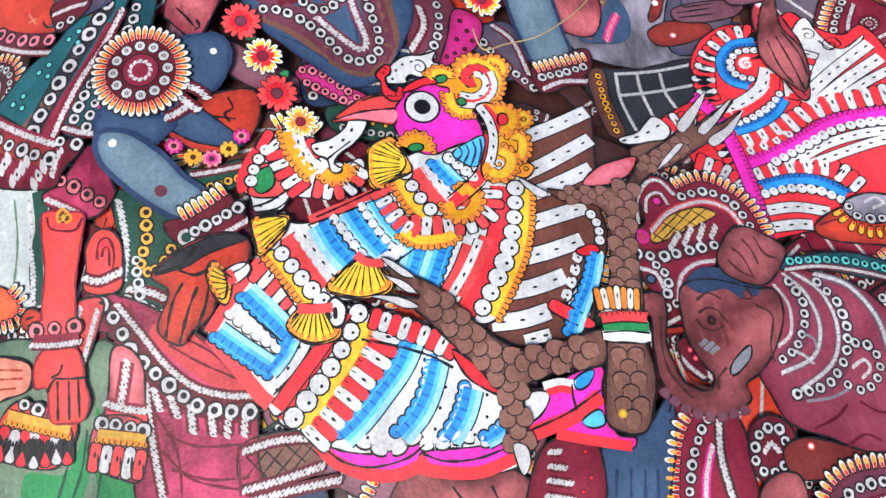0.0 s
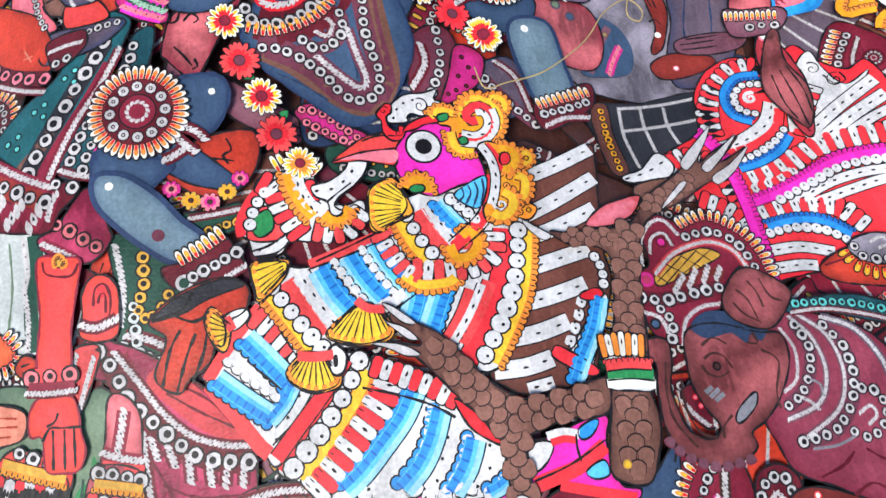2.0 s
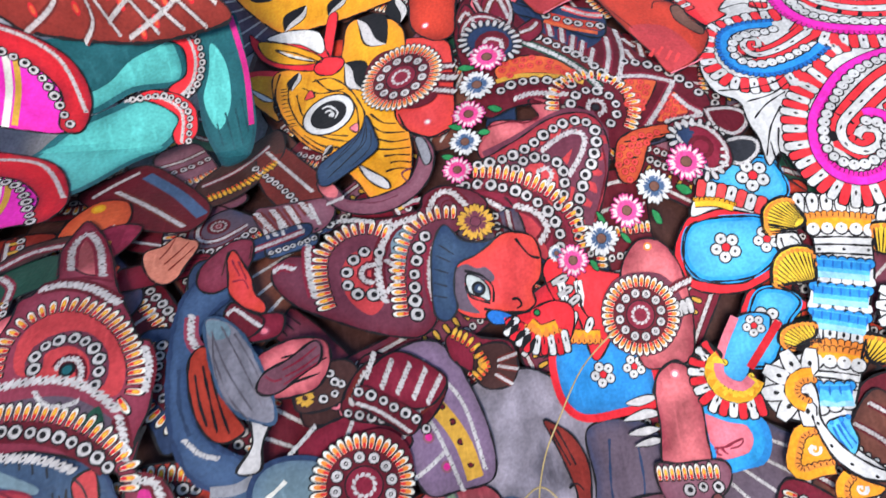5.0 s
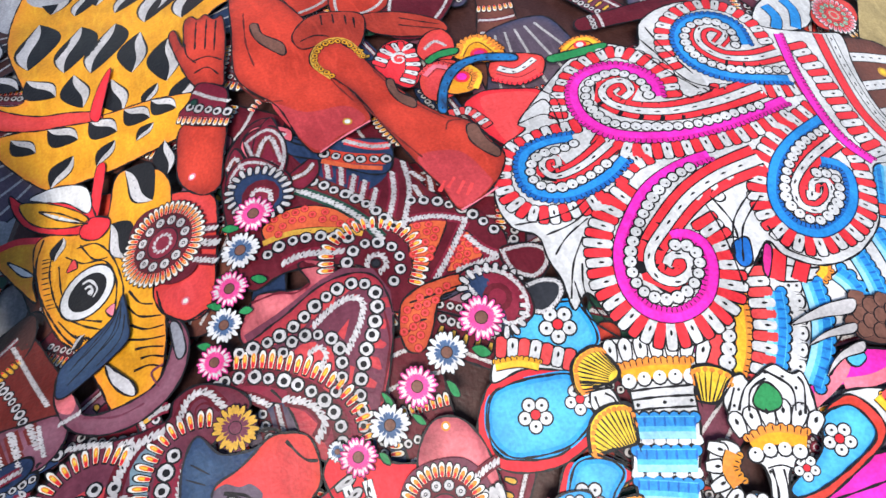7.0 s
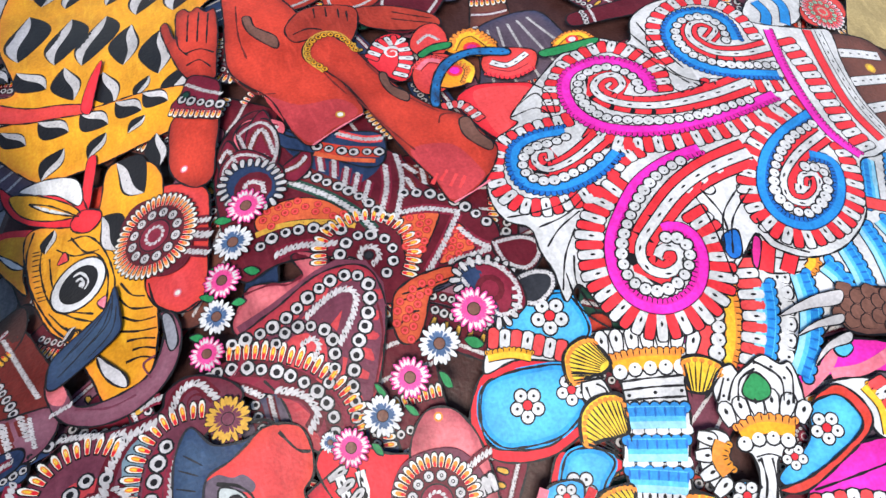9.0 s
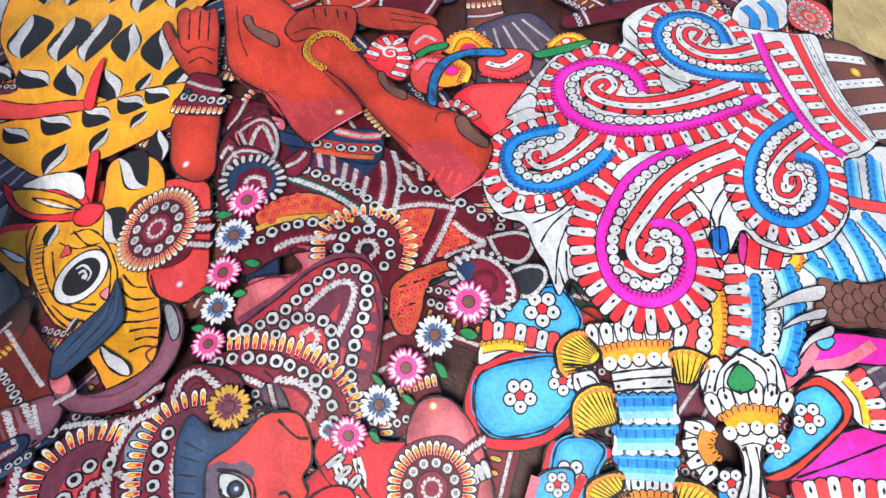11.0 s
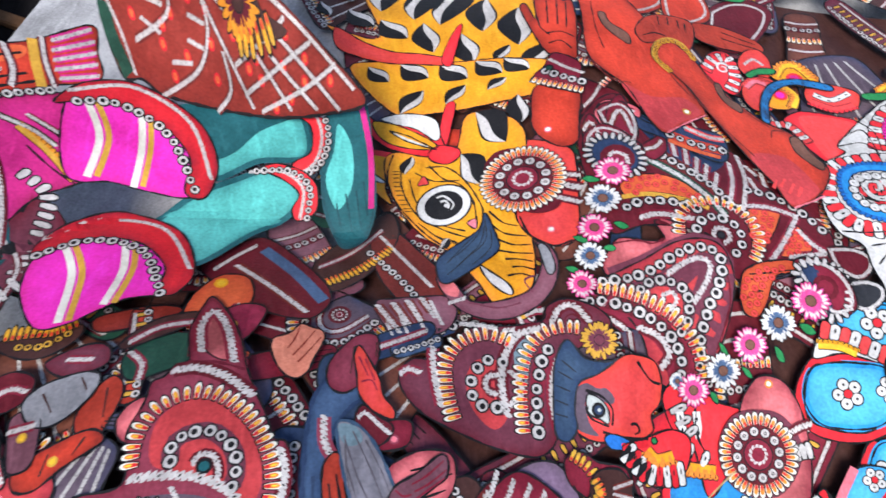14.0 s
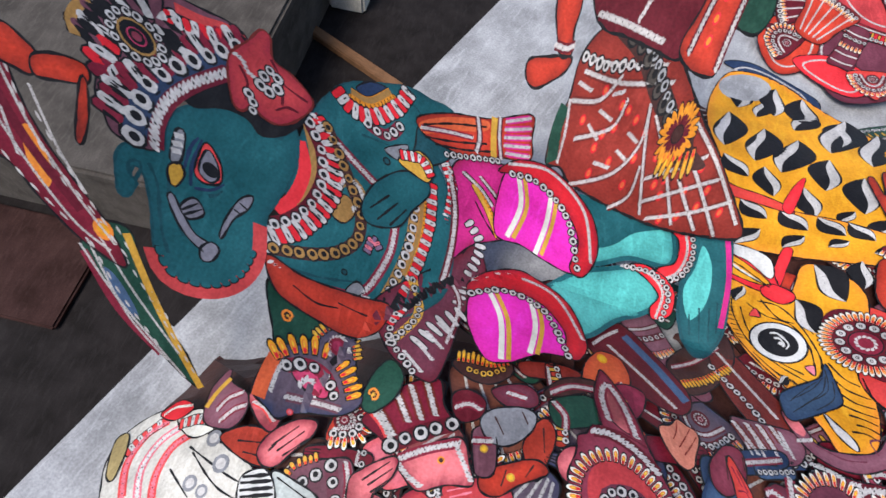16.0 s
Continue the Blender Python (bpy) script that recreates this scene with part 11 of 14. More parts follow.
def bead_flower(p, c):
    """Five white beads round a red one."""
    s = Sheet()
    x, y, r = c
    for i in range(5):
        a = 0.6 + 2 * np.pi * i / 5
        q = (x + r * 0.64 * math.cos(a), y + r * 0.64 * math.sin(a))
        s.disc(q, r * 0.46, 0.5, "ink", 12)
        s.disc(q, r * 0.36, 0.58, "white", 12, 0.15)
        s.disc(q, r * 0.1, 0.8, "ink", 6)
    s.disc((x, y), r * 0.34, 0.62, "ink", 12)
    s.disc((x, y), r * 0.27, 0.86, "scarlet", 12)
    p.add(s, "bead_flower")


sb = Panel(stripe, "robe", [(67.9, 80.6), (70.4, 80.1), (74.4, 78.4), (76.2, 75.1), (74.2, 72.6), (73.1, 69.3), (71.0, 65.3), (70.0, 62.2), (68.1, 59.5), (62.8, 61.4), (64.5, 64.8), (65.4, 68.6), (67.5, 72.7), (68.1, 76.3)], "white", 9, label="white robe with blue wave rows")
sb.bars([(67.8, 79.6), (71.2, 78.8), (74.7, 77.6), (76.7, 76.2)], 2.6, 1.4, 1.6, "white", dot="ink")
sb.ruffle([(67.9, 77.1), (70.9, 76.6), (74.9, 75.1)], 2.0, "amber", "orange", lift=0.5)
sb.pearls([(68.4, 76.2), (71.1, 75.6), (74.5, 74.4)], 0.75, lift=0.6)
sb.lines([[(67.8, 75.3), (70.7, 74.6), (74.4, 73.5)], [(67.8, 74.4), (70.9, 73.6), (74.2, 72.5)], [(67.5, 73.4), (70.4, 72.6), (73.7, 71.5)]], 0.22, lift=0.4)
sb.dashes([(68.3, 73.7), (70.6, 73.1), (73.5, 72.2)], 0.45, 0.45, 2.4)
sb.wavy([[(67.1, 71.8), (69.6, 70.9), (72.7, 69.7)], [(66.0, 68.9), (68.3, 68.0), (71.5, 66.8)], [(65.0, 66.2), (67.4, 65.2), (70.2, 63.9)]], 2.2, side=1)
sb.scallops([(66.7, 70.9), (69.2, 69.9), (72.4, 68.7)], 0.7, "white", side=-1, lift=0.3)
sb.scallops([(65.6, 67.9), (67.9, 67.1), (71.0, 65.9)], 0.7, "white", side=-1, lift=0.3)
sb.bars([(64.8, 64.4), (67.2, 63.5), (70.0, 62.1)], 2.4, 1.4, 1.6, "white", dot="ink")
sb.ruffle([(63.9, 63.0), (66.6, 62.2), (69.3, 60.8)], 1.8, "amber", "orange", lift=0.5)
for pts, root in (([(62.9, 78.3), (63.5, 80.0), (65.0, 80.8), (66.7, 80.8), (67.4, 79.4), (68.0, 77.5), (66.9, 76.7), (64.7, 76.9), (63.0, 76.8)], (68.5, 75.8)), ([(61.9, 71.2), (62.6, 73.4), (64.1, 74.7), (66.1, 74.8), (67.6, 73.9), (67.1, 71.0), (66.5, 70.3), (64.3, 70.6), (62.4, 70.7)], (66.3, 67.7)), ([(60.5, 64.6), (61.4, 66.0), (63.1, 66.2), (65.1, 65.8), (64.6, 64.2), (62.7, 63.8), (61.3, 63.4)], (64.9, 61.8)), ([(74.9, 75.2), (77.0, 74.6), (78.7, 72.7), (77.4, 72.2), (75.9, 71.0), (74.0, 72.0), (74.6, 73.8)], (73.9, 69.6)), ([(69.9, 63.1), (71.8, 62.1), (73.0, 60.5), (72.7, 58.9), (69.1, 60.2)], (67.3, 59.2))):
    tp_ = Panel(stripe, "tassel", pts, "yellow", 10, label="yellow fan-shaped tassel")
    tp_.tassel(np.array(smooth(pts)[::4]) * 0.94 + np.mean(pts, axis=0) * 0.06, [root], "yellow")
for nm, pts, fl in (("upper_limb", [(58.8, 84.9), (60.4, 86.4), (63.3, 86.6), (66.4, 85.9), (67.3, 83.1), (66.9, 81.0), (64.1, 80.4), (61.2, 82.4)], ((63.8, 84.3, 2.02),)), ("blue_limb", [(53.2, 78.1), (54.0, 79.6), (55.7, 80.4), (59.6, 80.0), (63.1, 79.0), (62.7, 77.0), (63.8, 74.8), (63.2, 73.8), (60.6, 72.6), (58.0, 72.6), (54.7, 73.4), (53.3, 74.9), (52.9, 76.7)], ((58.1, 76.6, 1.79), (63.0, 76.4, 1.56))), ("lower_limb", [(60.1, 70.6), (62.9, 70.3), (64.4, 68.4), (62.6, 66.7), (61.0, 64.4), (58.9, 62.3), (55.4, 63.6), (57.8, 67.3)], ((60.1, 67.2, 1.70),))):
    lb_ = Panel(stripe, nm, pts, "sky_blue", 8, label="sky blue limb with bead flowers")
    lb_.line(np.array(smooth(pts)) * 0.97 + np.mean(pts, axis=0) * 0.03, 0.8, "royal", closed=True, lift=0.12)
    for c_ in fl:
        bead_flower(lb_, c_)
lrim = Panel(stripe, "red_rim", [(51.9, 77.3), (53.6, 80.1), (55.4, 81.3), (59.1, 81.3), (64.0, 79.4), (63.7, 78.5), (59.6, 80.1), (55.8, 80.3), (54.2, 79.6), (53.0, 76.9), (52.9, 74.5), (54.9, 73.1), (58.8, 72.1), (62.7, 73.0), (61.9, 71.8), (58.1, 71.1), (54.0, 72.2), (52.1, 74.2)], "bright_red", 7.5, edge=0.2)
lrim2 = Panel(stripe, "red_rim", [(58.9, 70.8), (60.2, 70.9), (59.7, 69.6), (57.7, 66.8), (55.4, 63.6), (54.5, 64.0), (56.5, 67.2)], "bright_red", 7.5)
lrim3 = Panel(stripe, "red_rim", [(63.6, 69.6), (64.8, 68.6), (65.2, 67.5), (63.5, 67.0), (61.9, 64.6), (60.0, 61.9), (59.0, 62.3), (61.7, 65.9)], "bright_red", 7.5)
lband = Panel(stripe, "barred_band", [(56.4, 83.8), (57.7, 85.2), (59.8, 84.0), (62.5, 82.3), (64.1, 80.3), (63.1, 79.5), (58.7, 81.2), (55.0, 81.1)], "white", 8.5)
lband.bars([(57.2, 84.2), (59.7, 83.0), (63.5, 80.5)], 2.2, 1.3, 2.4, "coral", lift=0.3)
lband.ruffle([(55.9, 82.6), (58.4, 82.1), (60.3, 81.0)], 1.0, "yellow", "amber", lift=0.5)
lcuff = Panel(stripe, "white_knot", [(64.5, 77.0), (65.7, 76.9), (66.6, 75.6), (66.5, 73.8), (65.2, 74.9), (64.3, 74.4), (63.8, 75.4)], "white", 10)
lcuff.lines([[(65.6, 76.0), (66.3, 75.2), (66.2, 74.2)], [(64.5, 76.1), (64.5, 75.0)]], 0.22)
crest2 = Panel(stripe, "lotus_crest", [(76.4, 71.2), (77.6, 72.6), (79.2, 72.8), (79.6, 71.8), (81.5, 72.4), (82.7, 72.4), (83.8, 71.0), (84.8, 70.8), (84.7, 68.5), (84.0, 66.3), (83.4, 65.6), (81.3, 65.2), (81.6, 63.9), (79.6, 63.2), (78.3, 61.3), (77.0, 57.8), (74.5, 58.8), (76.5, 61.4), (77.1, 63.9), (76.1, 65.4), (77.2, 66.5), (76.4, 68.1), (76.2, 69.7)], "white", 10, label="white lotus crest with a green heart")
crest2.patch([(78.9, 69.6), (79.6, 70.6), (81.0, 71.2), (81.8, 69.7), (81.3, 68.5), (79.8, 68.5)], "green", lift=0.5)
crest2.lines([[(77.3, 69.6), (78.9, 71.4), (81.4, 72.3)], [(81.4, 72.3), (83.1, 69.8), (82.4, 67.6)], [(76.3, 69.9), (77.9, 71.8)], [(83.1, 67.0), (84.3, 69.4), (84.2, 70.5)], [(78.2, 69.2), (79.3, 71.0), (81.2, 71.5)]], 0.22, lift=0.5)
crest2.dashes([(77.1, 70.2), (78.7, 71.8), (81.2, 72.1), (83.4, 70.3), (83.2, 67.9)], 0.4, 0.35, 1.8)
crest2.bars([(76.6, 68.5), (79.4, 68.4), (81.9, 67.6), (83.6, 66.0)], 2.4, 1.5, 1.7, "white", dot="ink")
crest2.ruffle([(76.9, 66.2), (79.3, 66.3), (82.0, 64.8)], 1.9, "amber", "orange", lift=0.6)
crest2.pearls([(76.9, 65.3), (79.0, 65.1), (80.9, 64.1)], 0.7, lift=0.7)
crest2.stripes([[(77.4, 64.5), (78.9, 64.3), (80.0, 63.5)]], 1.3, "white", None, 0.5)
crest2.lines([[(77.7, 63.6), (77.1, 61.2), (75.2, 58.5)], [(78.7, 63.2), (78.0, 60.9), (76.4, 58.1)]], 0.22, lift=0.5)
crest2.dashes([(77.4, 63.4), (76.6, 61.4), (75.1, 59.1)], 0.4, 0.35, 2.2)
curl2 = Panel(stripe, "curl", [(72.8, 67.0), (74.3, 67.8), (75.7, 66.8), (75.5, 65.4), (74.0, 64.2), (74.1, 62.9), (73.1, 61.6), (72.2, 62.8), (72.0, 64.9)], "white", 9.5)
curl2.bars([(73.8, 67.1), (72.9, 65.8), (72.6, 64.0), (73.2, 62.4)], 1.9, 1.3, 1.6, "white", dot="ink")
curl2.ruffle([(75.0, 66.2), (74.0, 65.0), (74.2, 63.4)], 1.5, "orange", "deep_amber", lift=0.6)
blue2 = Panel(stripe, "blue_pouch", [(78.7, 61.5), (82.7, 63.2), (84.7, 66.1), (87.6, 66.7), (88.8, 64.8), (88.4, 62.5), (84.2, 60.8), (80.7, 60.1), (78.9, 60.2)], "sky_blue", 8, label="sky blue pouch with a red rim")
bead_flower(blue2, (85.0, 63.8, 1.58))
bead_flower(blue2, (80.8, 62.5, 1.22))
brim = Panel(stripe, "red_rim", [(85.0, 66.6), (87.9, 67.2), (89.5, 64.8), (88.9, 62.3), (84.0, 60.3), (80.0, 59.3), (78.0, 60.3), (80.8, 60.3), (84.4, 61.1), (88.1, 62.6), (88.4, 64.6), (87.4, 66.3)], "coral", 9)
bhem = Panel(stripe, "hem_piece", [(87.4, 67.5), (91.0, 66.7), (92.5, 64.9), (92.5, 61.8), (91.7, 59.7), (89.5, 61.1), (89.1, 62.5), (89.5, 64.8)], "white", 8)
bhem.ruffle([(90.5, 66.0), (91.0, 63.6), (90.1, 61.1)], 1.0, "yellow", "amber", lift=0.4)
bhem.bars([(91.8, 65.8), (92.0, 63.2), (91.1, 60.7)], 2.0, 1.2, 2.2, "coral", lift=0.4)
pouch3 = Panel(stripe, "blue_end", [(73.8, 61.3), (75.0, 62.3), (75.8, 61.4), (75.1, 58.5), (72.9, 59.4)], "royal", 8)
bead_flower(pouch3, (74.9, 60.9, 1.42))
sb2 = Panel(stripe, "robe_tail", [(63.8, 62.9), (66.3, 62.1), (68.6, 61.2), (66.9, 57.5), (65.0, 54.8), (64.2, 51.9), (66.2, 49.0), (65.7, 48.0), (62.6, 50.1), (61.7, 52.5), (61.7, 55.6), (62.4, 58.6)], "white", 9, label="white robe tail with blue hatched fields")
sb2.ruffle([(63.6, 62.3), (66.1, 61.6), (68.3, 60.6)], 1.6, "amber", "orange", lift=0.5)
sb2.pearls([(63.7, 61.6), (65.3, 61.1), (66.8, 60.5), (67.8, 60.0)], 0.8, lift=0.6)
sb2.lines([[(63.1, 60.6), (65.4, 59.8), (67.5, 58.9)], [(63.0, 59.9), (65.1, 59.1), (67.2, 58.1)], [(62.6, 58.9), (64.7, 58.0), (66.8, 57.4)]], 0.2, lift=0.4)
sb2.dashes([(63.4, 59.4), (65.0, 58.7), (66.7, 57.9)], 0.45, 0.4, 2.6)
sb2.wavy([[(62.7, 57.9), (64.3, 57.4), (66.0, 57.1)]], 2.4, side=1)
sb2.scallops([(62.4, 56.5), (63.7, 56.5), (65.3, 56.4)], 0.75, "white", side=-1, lift=0.34)
sb2.patch([(62.4, 54.9), (64.8, 55.1), (64.7, 54.1), (64.8, 52.4), (63.7, 51.1), (62.7, 52.2), (62.3, 53.6)], "sky_blue", lift=0.3)
sb2.lines([[(62.8, 54.3), (62.9, 53.0), (63.4, 51.6)], [(63.3, 54.5), (63.5, 53.2), (63.8, 51.7)], [(63.8, 54.6), (64.0, 53.4), (64.4, 52.1)]], 0.24, "cobalt", lift=0.5)
sb2.spots([(62.8, 54.8, 0.24), (63.9, 54.9, 0.30), (64.7, 55.0, 0.30)], "cobalt", "royal", 0.5)
sc2 = Panel(stripe, "white_scroll", [(61.6, 58.2), (60.7, 58.5), (60.5, 59.3), (61.1, 60.0), (62.1, 59.8), (62.6, 58.9), (62.4, 57.3), (61.9, 55.5), (62.3, 53.6), (63.3, 51.5), (64.9, 49.7), (66.1, 48.7), (65.7, 47.9), (63.8, 48.6), (62.1, 50.3), (61.2, 52.8), (61.1, 55.6), (61.3, 57.2)], "white", 11, label="white scroll that ends in a curl")
sc2.spiral((61.4, 59.0, 0.61), 1.2, 0.4, 1, ((0.25, "grey_white"),))
sc2.dashes([(61.4, 55.0), (61.9, 52.1), (63.1, 50.1), (64.9, 48.5)], 0.5, 0.4, 3.0)
sc3 = Panel(stripe, "bar_curl", [(64.0, 62.6), (62.1, 62.7), (60.1, 62.8), (58.3, 61.8), (57.3, 59.9), (57.1, 58.2), (58.0, 56.7), (59.4, 55.8), (61.0, 55.4), (61.4, 57.2), (60.6, 57.7), (60.3, 59.1), (61.2, 60.3), (63.0, 60.4)], "white", 10, label="white curl built of rounded bars")
sc3.bars([(63.0, 61.6), (61.5, 62.1), (59.8, 61.6), (58.7, 60.4), (58.2, 59.0), (58.7, 57.7), (59.7, 56.7), (60.8, 56.3)], 3.0, 1.9, 2.1, "white", dot="ink")
sc3.ruffle([(62.8, 60.2), (61.3, 60.3), (60.1, 59.3), (60.1, 58.0), (61.0, 57.1)], 1.5, "amber", "orange", lift=0.6)
ct = Panel(stripe, "curl_tassel", [(60.6, 55.1), (59.3, 54.9), (58.1, 53.7), (57.9, 52.7), (57.1, 51.8), (56.8, 50.7), (58.0, 49.9), (59.1, 50.3), (60.8, 50.0), (61.6, 50.6), (61.3, 52.2), (61.2, 54.2)], "amber", 10, label="amber tassel with a white curl")
ct.ruffle([(60.7, 54.8), (59.2, 54.5), (58.1, 53.1), (57.2, 51.4), (57.9, 50.3), (59.5, 50.4), (61.2, 50.3)], 1.3, "amber", "orange", lift=0.4)
ct.spiral((60.0, 52.5, 0.88), 1.2, 0.2, -1, ((0.42, "white"),))
ct2 = Panel(stripe, "curl_tassel", [(62.4, 49.4), (61.1, 48.7), (60.5, 47.4), (61.8, 46.8), (64.1, 46.7), (65.3, 47.3), (63.7, 48.4)], "amber", 10, label="amber tassel with a white curl")
ct2.ruffle([(62.3, 49.3), (61.2, 48.5), (60.8, 47.3)], 1.2, "amber", "orange", lift=0.4)
ct2.spiral((62.9, 47.7, 0.79), 1.2, 0.2, -1, ((0.42, "white"),))
shin = Panel(stripe, "blue_shin", [(57.1, 68.5), (60.5, 67.7), (59.1, 64.9), (57.2, 63.1), (55.5, 61.2), (54.0, 61.6), (53.0, 62.6), (54.9, 65.7)], "sky_blue", 10, label="sky blue shin with a bead flower")
shin.line([(56.7, 68.5), (54.5, 65.7), (52.8, 62.9)], 1.0, "rose", lift=0.3)
shin.line([(61.3, 66.8), (58.9, 64.6), (56.6, 62.5)], 0.9, "red", lift=0.3)
bead_flower(shin, (58.5, 67.0, 1.28))
ba = Panel(stripe, "anklet", [(53.4, 65.6), (51.7, 65.8), (50.4, 64.1), (50.2, 62.2), (50.6, 60.3), (52.2, 58.3), (54.5, 57.5), (56.4, 57.4), (56.9, 58.4), (56.7, 60.0), (56.9, 61.7), (55.1, 60.9), (53.4, 61.7), (53.0, 63.5), (54.0, 64.6)], "dusty_red", 11, label="anklet with white and red bars and a yellow frill")
ba.bars([(52.9, 65.4), (51.5, 64.6), (50.9, 62.6), (51.2, 60.5), (52.7, 59.1), (54.6, 58.4), (56.3, 58.3)], 2.5, 1.15, 2.0, "red", lift=0.34, alt="white")
ba.ruffle([(53.7, 64.4), (52.4, 63.5), (52.5, 61.4), (53.7, 60.1), (55.4, 59.8), (56.9, 61.1)], 1.7, "amber", "yellow", lift=0.5)
ba.line([(53.4, 63.8), (53.1, 62.6), (53.9, 61.3), (55.2, 60.7), (56.3, 61.3)], 1.1, "rose", lift=0.9)
bk2 = Panel(stripe, "pink_foot", [(50.2, 59.8), (52.3, 58.5), (54.5, 57.4), (55.8, 56.5), (55.8, 54.5), (54.6, 52.7), (52.6, 52.5), (50.1, 52.5), (48.8, 53.3), (49.7, 54.6), (49.3, 55.9)], "rose", 8, ink="blue", edge=0.9)
bk2.line([(50.4, 59.4), (52.7, 57.8), (54.6, 56.9), (55.0, 54.9), (53.9, 53.3), (52.3, 52.9), (50.0, 52.9)], 1.2, "royal", lift=0.4)
bk2.lines([[(49.9, 54.9), (51.2, 54.8), (52.3, 55.1), (53.3, 55.2), (52.8, 54.6), (51.6, 54.5)], [(50.7, 54.9), (50.9, 54.3), (51.2, 54.0)], [(50.1, 54.7), (50.1, 54.3), (50.5, 54.0)]], 0.24, "wine", lift=0.4)
bs = Panel(stripe, "blue_side_limb", [(34.9, 69.6), (39.4, 70), (43.4, 69.2), (46.1, 65.9), (45.4, 61.4), (41.1, 61), (36.3, 61.4), (34.3, 64.4)], "blue", 6, label="blue limb with bead flowers", ink="red", edge=0.9)
bead_flower(bs, (40, 65.6, 1.48))
bead_flower(bs, (43.9, 65.7, 1.35))
for q in ([(41.7, 61.9), (44.3, 62.3), (45.5, 61.7), (43.3, 61.2)], [(40.9, 60.1), (43.8, 60.8), (45.3, 59.8), (42.8, 59.7)], [(41, 58.5), (43.3, 58.9), (44.8, 58.3), (42.9, 57.9)], [(41.3, 57.1), (43.5, 57.6), (44.7, 57), (43.2, 56.7)]):
    Panel(stripe, "claw", q, "grey_white", 8, edge=0.1)
bj = Panel(stripe, "red_collar_piece", [(30.6, 73.6), (32.9, 75.9), (38.3, 77.6), (40.6, 75.1), (40, 69.9), (36.3, 69.3), (32.7, 69.3)], "red", 6)
bj.bars([(31.2, 73.2), (32.2, 70.1), (36.1, 71.3)], 2.4, 0.9, 1.5, "white", dot="ink")
bj.line([(32.5, 74), (33.5, 71.1), (36.1, 72.7)], 1.0, "amber", lift=0.6)
bj.stripes([[(37.5, 77.1), (37.6, 74.4)], [(39.6, 76.7), (39.5, 73.7)]], 0.9, "white")

# ---- far corner of the heap: curled combs and stripes ----
farb = puppet("curled_comb_puppet", "coral and yellow leather combs with blue ribbon", at=(67.4, 122.9))
fc1 = Panel(farb, "striped_comb", [(56.7, 129.1), (59.3, 132.2), (62.5, 132.4), (63.1, 128.9), (62.0, 124.3), (59.8, 123.1), (57.4, 126.0)], "bright_red", 7)
fc1.bars([(57.4, 128.6), (59.6, 130.9), (62.2, 131.0), (62.1, 127.3), (60.3, 124.4)], 2.0, 0.9, 1.7, "bright_red")
fc1.spiral((60.5, 128.9, 1.49), 1.3, 0.5, 1, ((0.35, "white"), (0.3, "coral")))
fc2 = Panel(farb, "pink_comb", [(63.3, 129.5), (65.7, 132.6), (68.5, 132.8), (69.2, 129.6), (67.5, 126.4), (64.5, 126.7)], "coral", 8)
fc2.rope([(64.7, 129.8), (66.6, 130.8), (67.7, 129.5)], 0.7, back=None)
fc3 = Panel(farb, "yellow_comb", [(68.1, 126.8), (70.5, 129.5), (73.2, 129.3), (75.1, 126.3), (74.3, 123.4), (71.1, 124.3)], "amber", 9)
fc3.ruffle([(68.7, 126.8), (70.7, 128.9), (73.1, 128.7), (74.4, 125.3)], 1.5, "yellow", "orange", side=1)
fc3.spots((71.6, 125.9, 1.30), "bright_red", "magenta", 0.5)
fc4 = Panel(farb, "coral_comb", [(62.0, 124.3), (64.1, 126.8), (67.5, 126.4), (68.4, 124.1), (66.0, 120.0), (62.7, 119.3), (61.4, 121.5)], "coral", 9)
fc4.ruffle([(62.7, 124.7), (64.9, 126.1), (66.9, 124.9)], 1.3, "rose", "coral", side=1)
fc5 = Panel(farb, "yellow_comb", [(64.4, 120.5), (66.5, 124.8), (69.4, 124.3), (69.8, 120.9), (67.6, 119.3)], "amber", 10)
fc5.ruffle([(68.3, 119.7), (69.8, 122.0), (68.9, 124.2)], 1.3, "yellow", "orange", side=1)
fc5.spots((67.6, 122.5, 1.18), "bright_red", "pink", 0.5)
fr = Panel(farb, "blue_ribbon", [(75.7, 123.6), (75.5, 122.1), (71.1, 124.3), (67.8, 123.7), (65.0, 120.9), (63.2, 116.7), (62.2, 117.6), (64.4, 122.4), (67.5, 125.3), (71.7, 125.6)], "blue", 12, label="bright blue ribbon")
fr.dashes([(75.1, 123.1), (71.3, 124.8), (67.6, 124.4), (64.3, 120.6), (62.9, 117.6)], 0.5, 0.3, 1.6, "navy")
fc6 = Panel(farb, "coral_comb", [(71.3, 121.5), (72.8, 124.1), (75.5, 124.1), (79.1, 121.3), (77.7, 118.1), (74.4, 117.6), (72.1, 119.2)], "coral", 9)
fc6.ruffle([(71.8, 120.6), (74.4, 118.4), (77.4, 118.6)], 1.3, "coral", "bright_red", side=-1)
fc6.stripes([[(72.9, 122.1), (74.8, 120.4), (78.0, 121.3)]], 0.9, "white", "ink", 0.5)
fc7 = Panel(farb, "red_field", [(65.7, 117.0), (68.9, 118.8), (72.7, 117.6), (76.2, 115.1), (73.0, 111.8), (70.1, 107.9), (67.9, 108.4), (66.3, 112.5)], "bright_red", 8, label="bright red field")
fc7.patch([(68.5, 117.7), (73.2, 116.7), (75.5, 114.4), (71.9, 111.1), (68.7, 108.6), (68.0, 112.4)], "coral", ink=False)
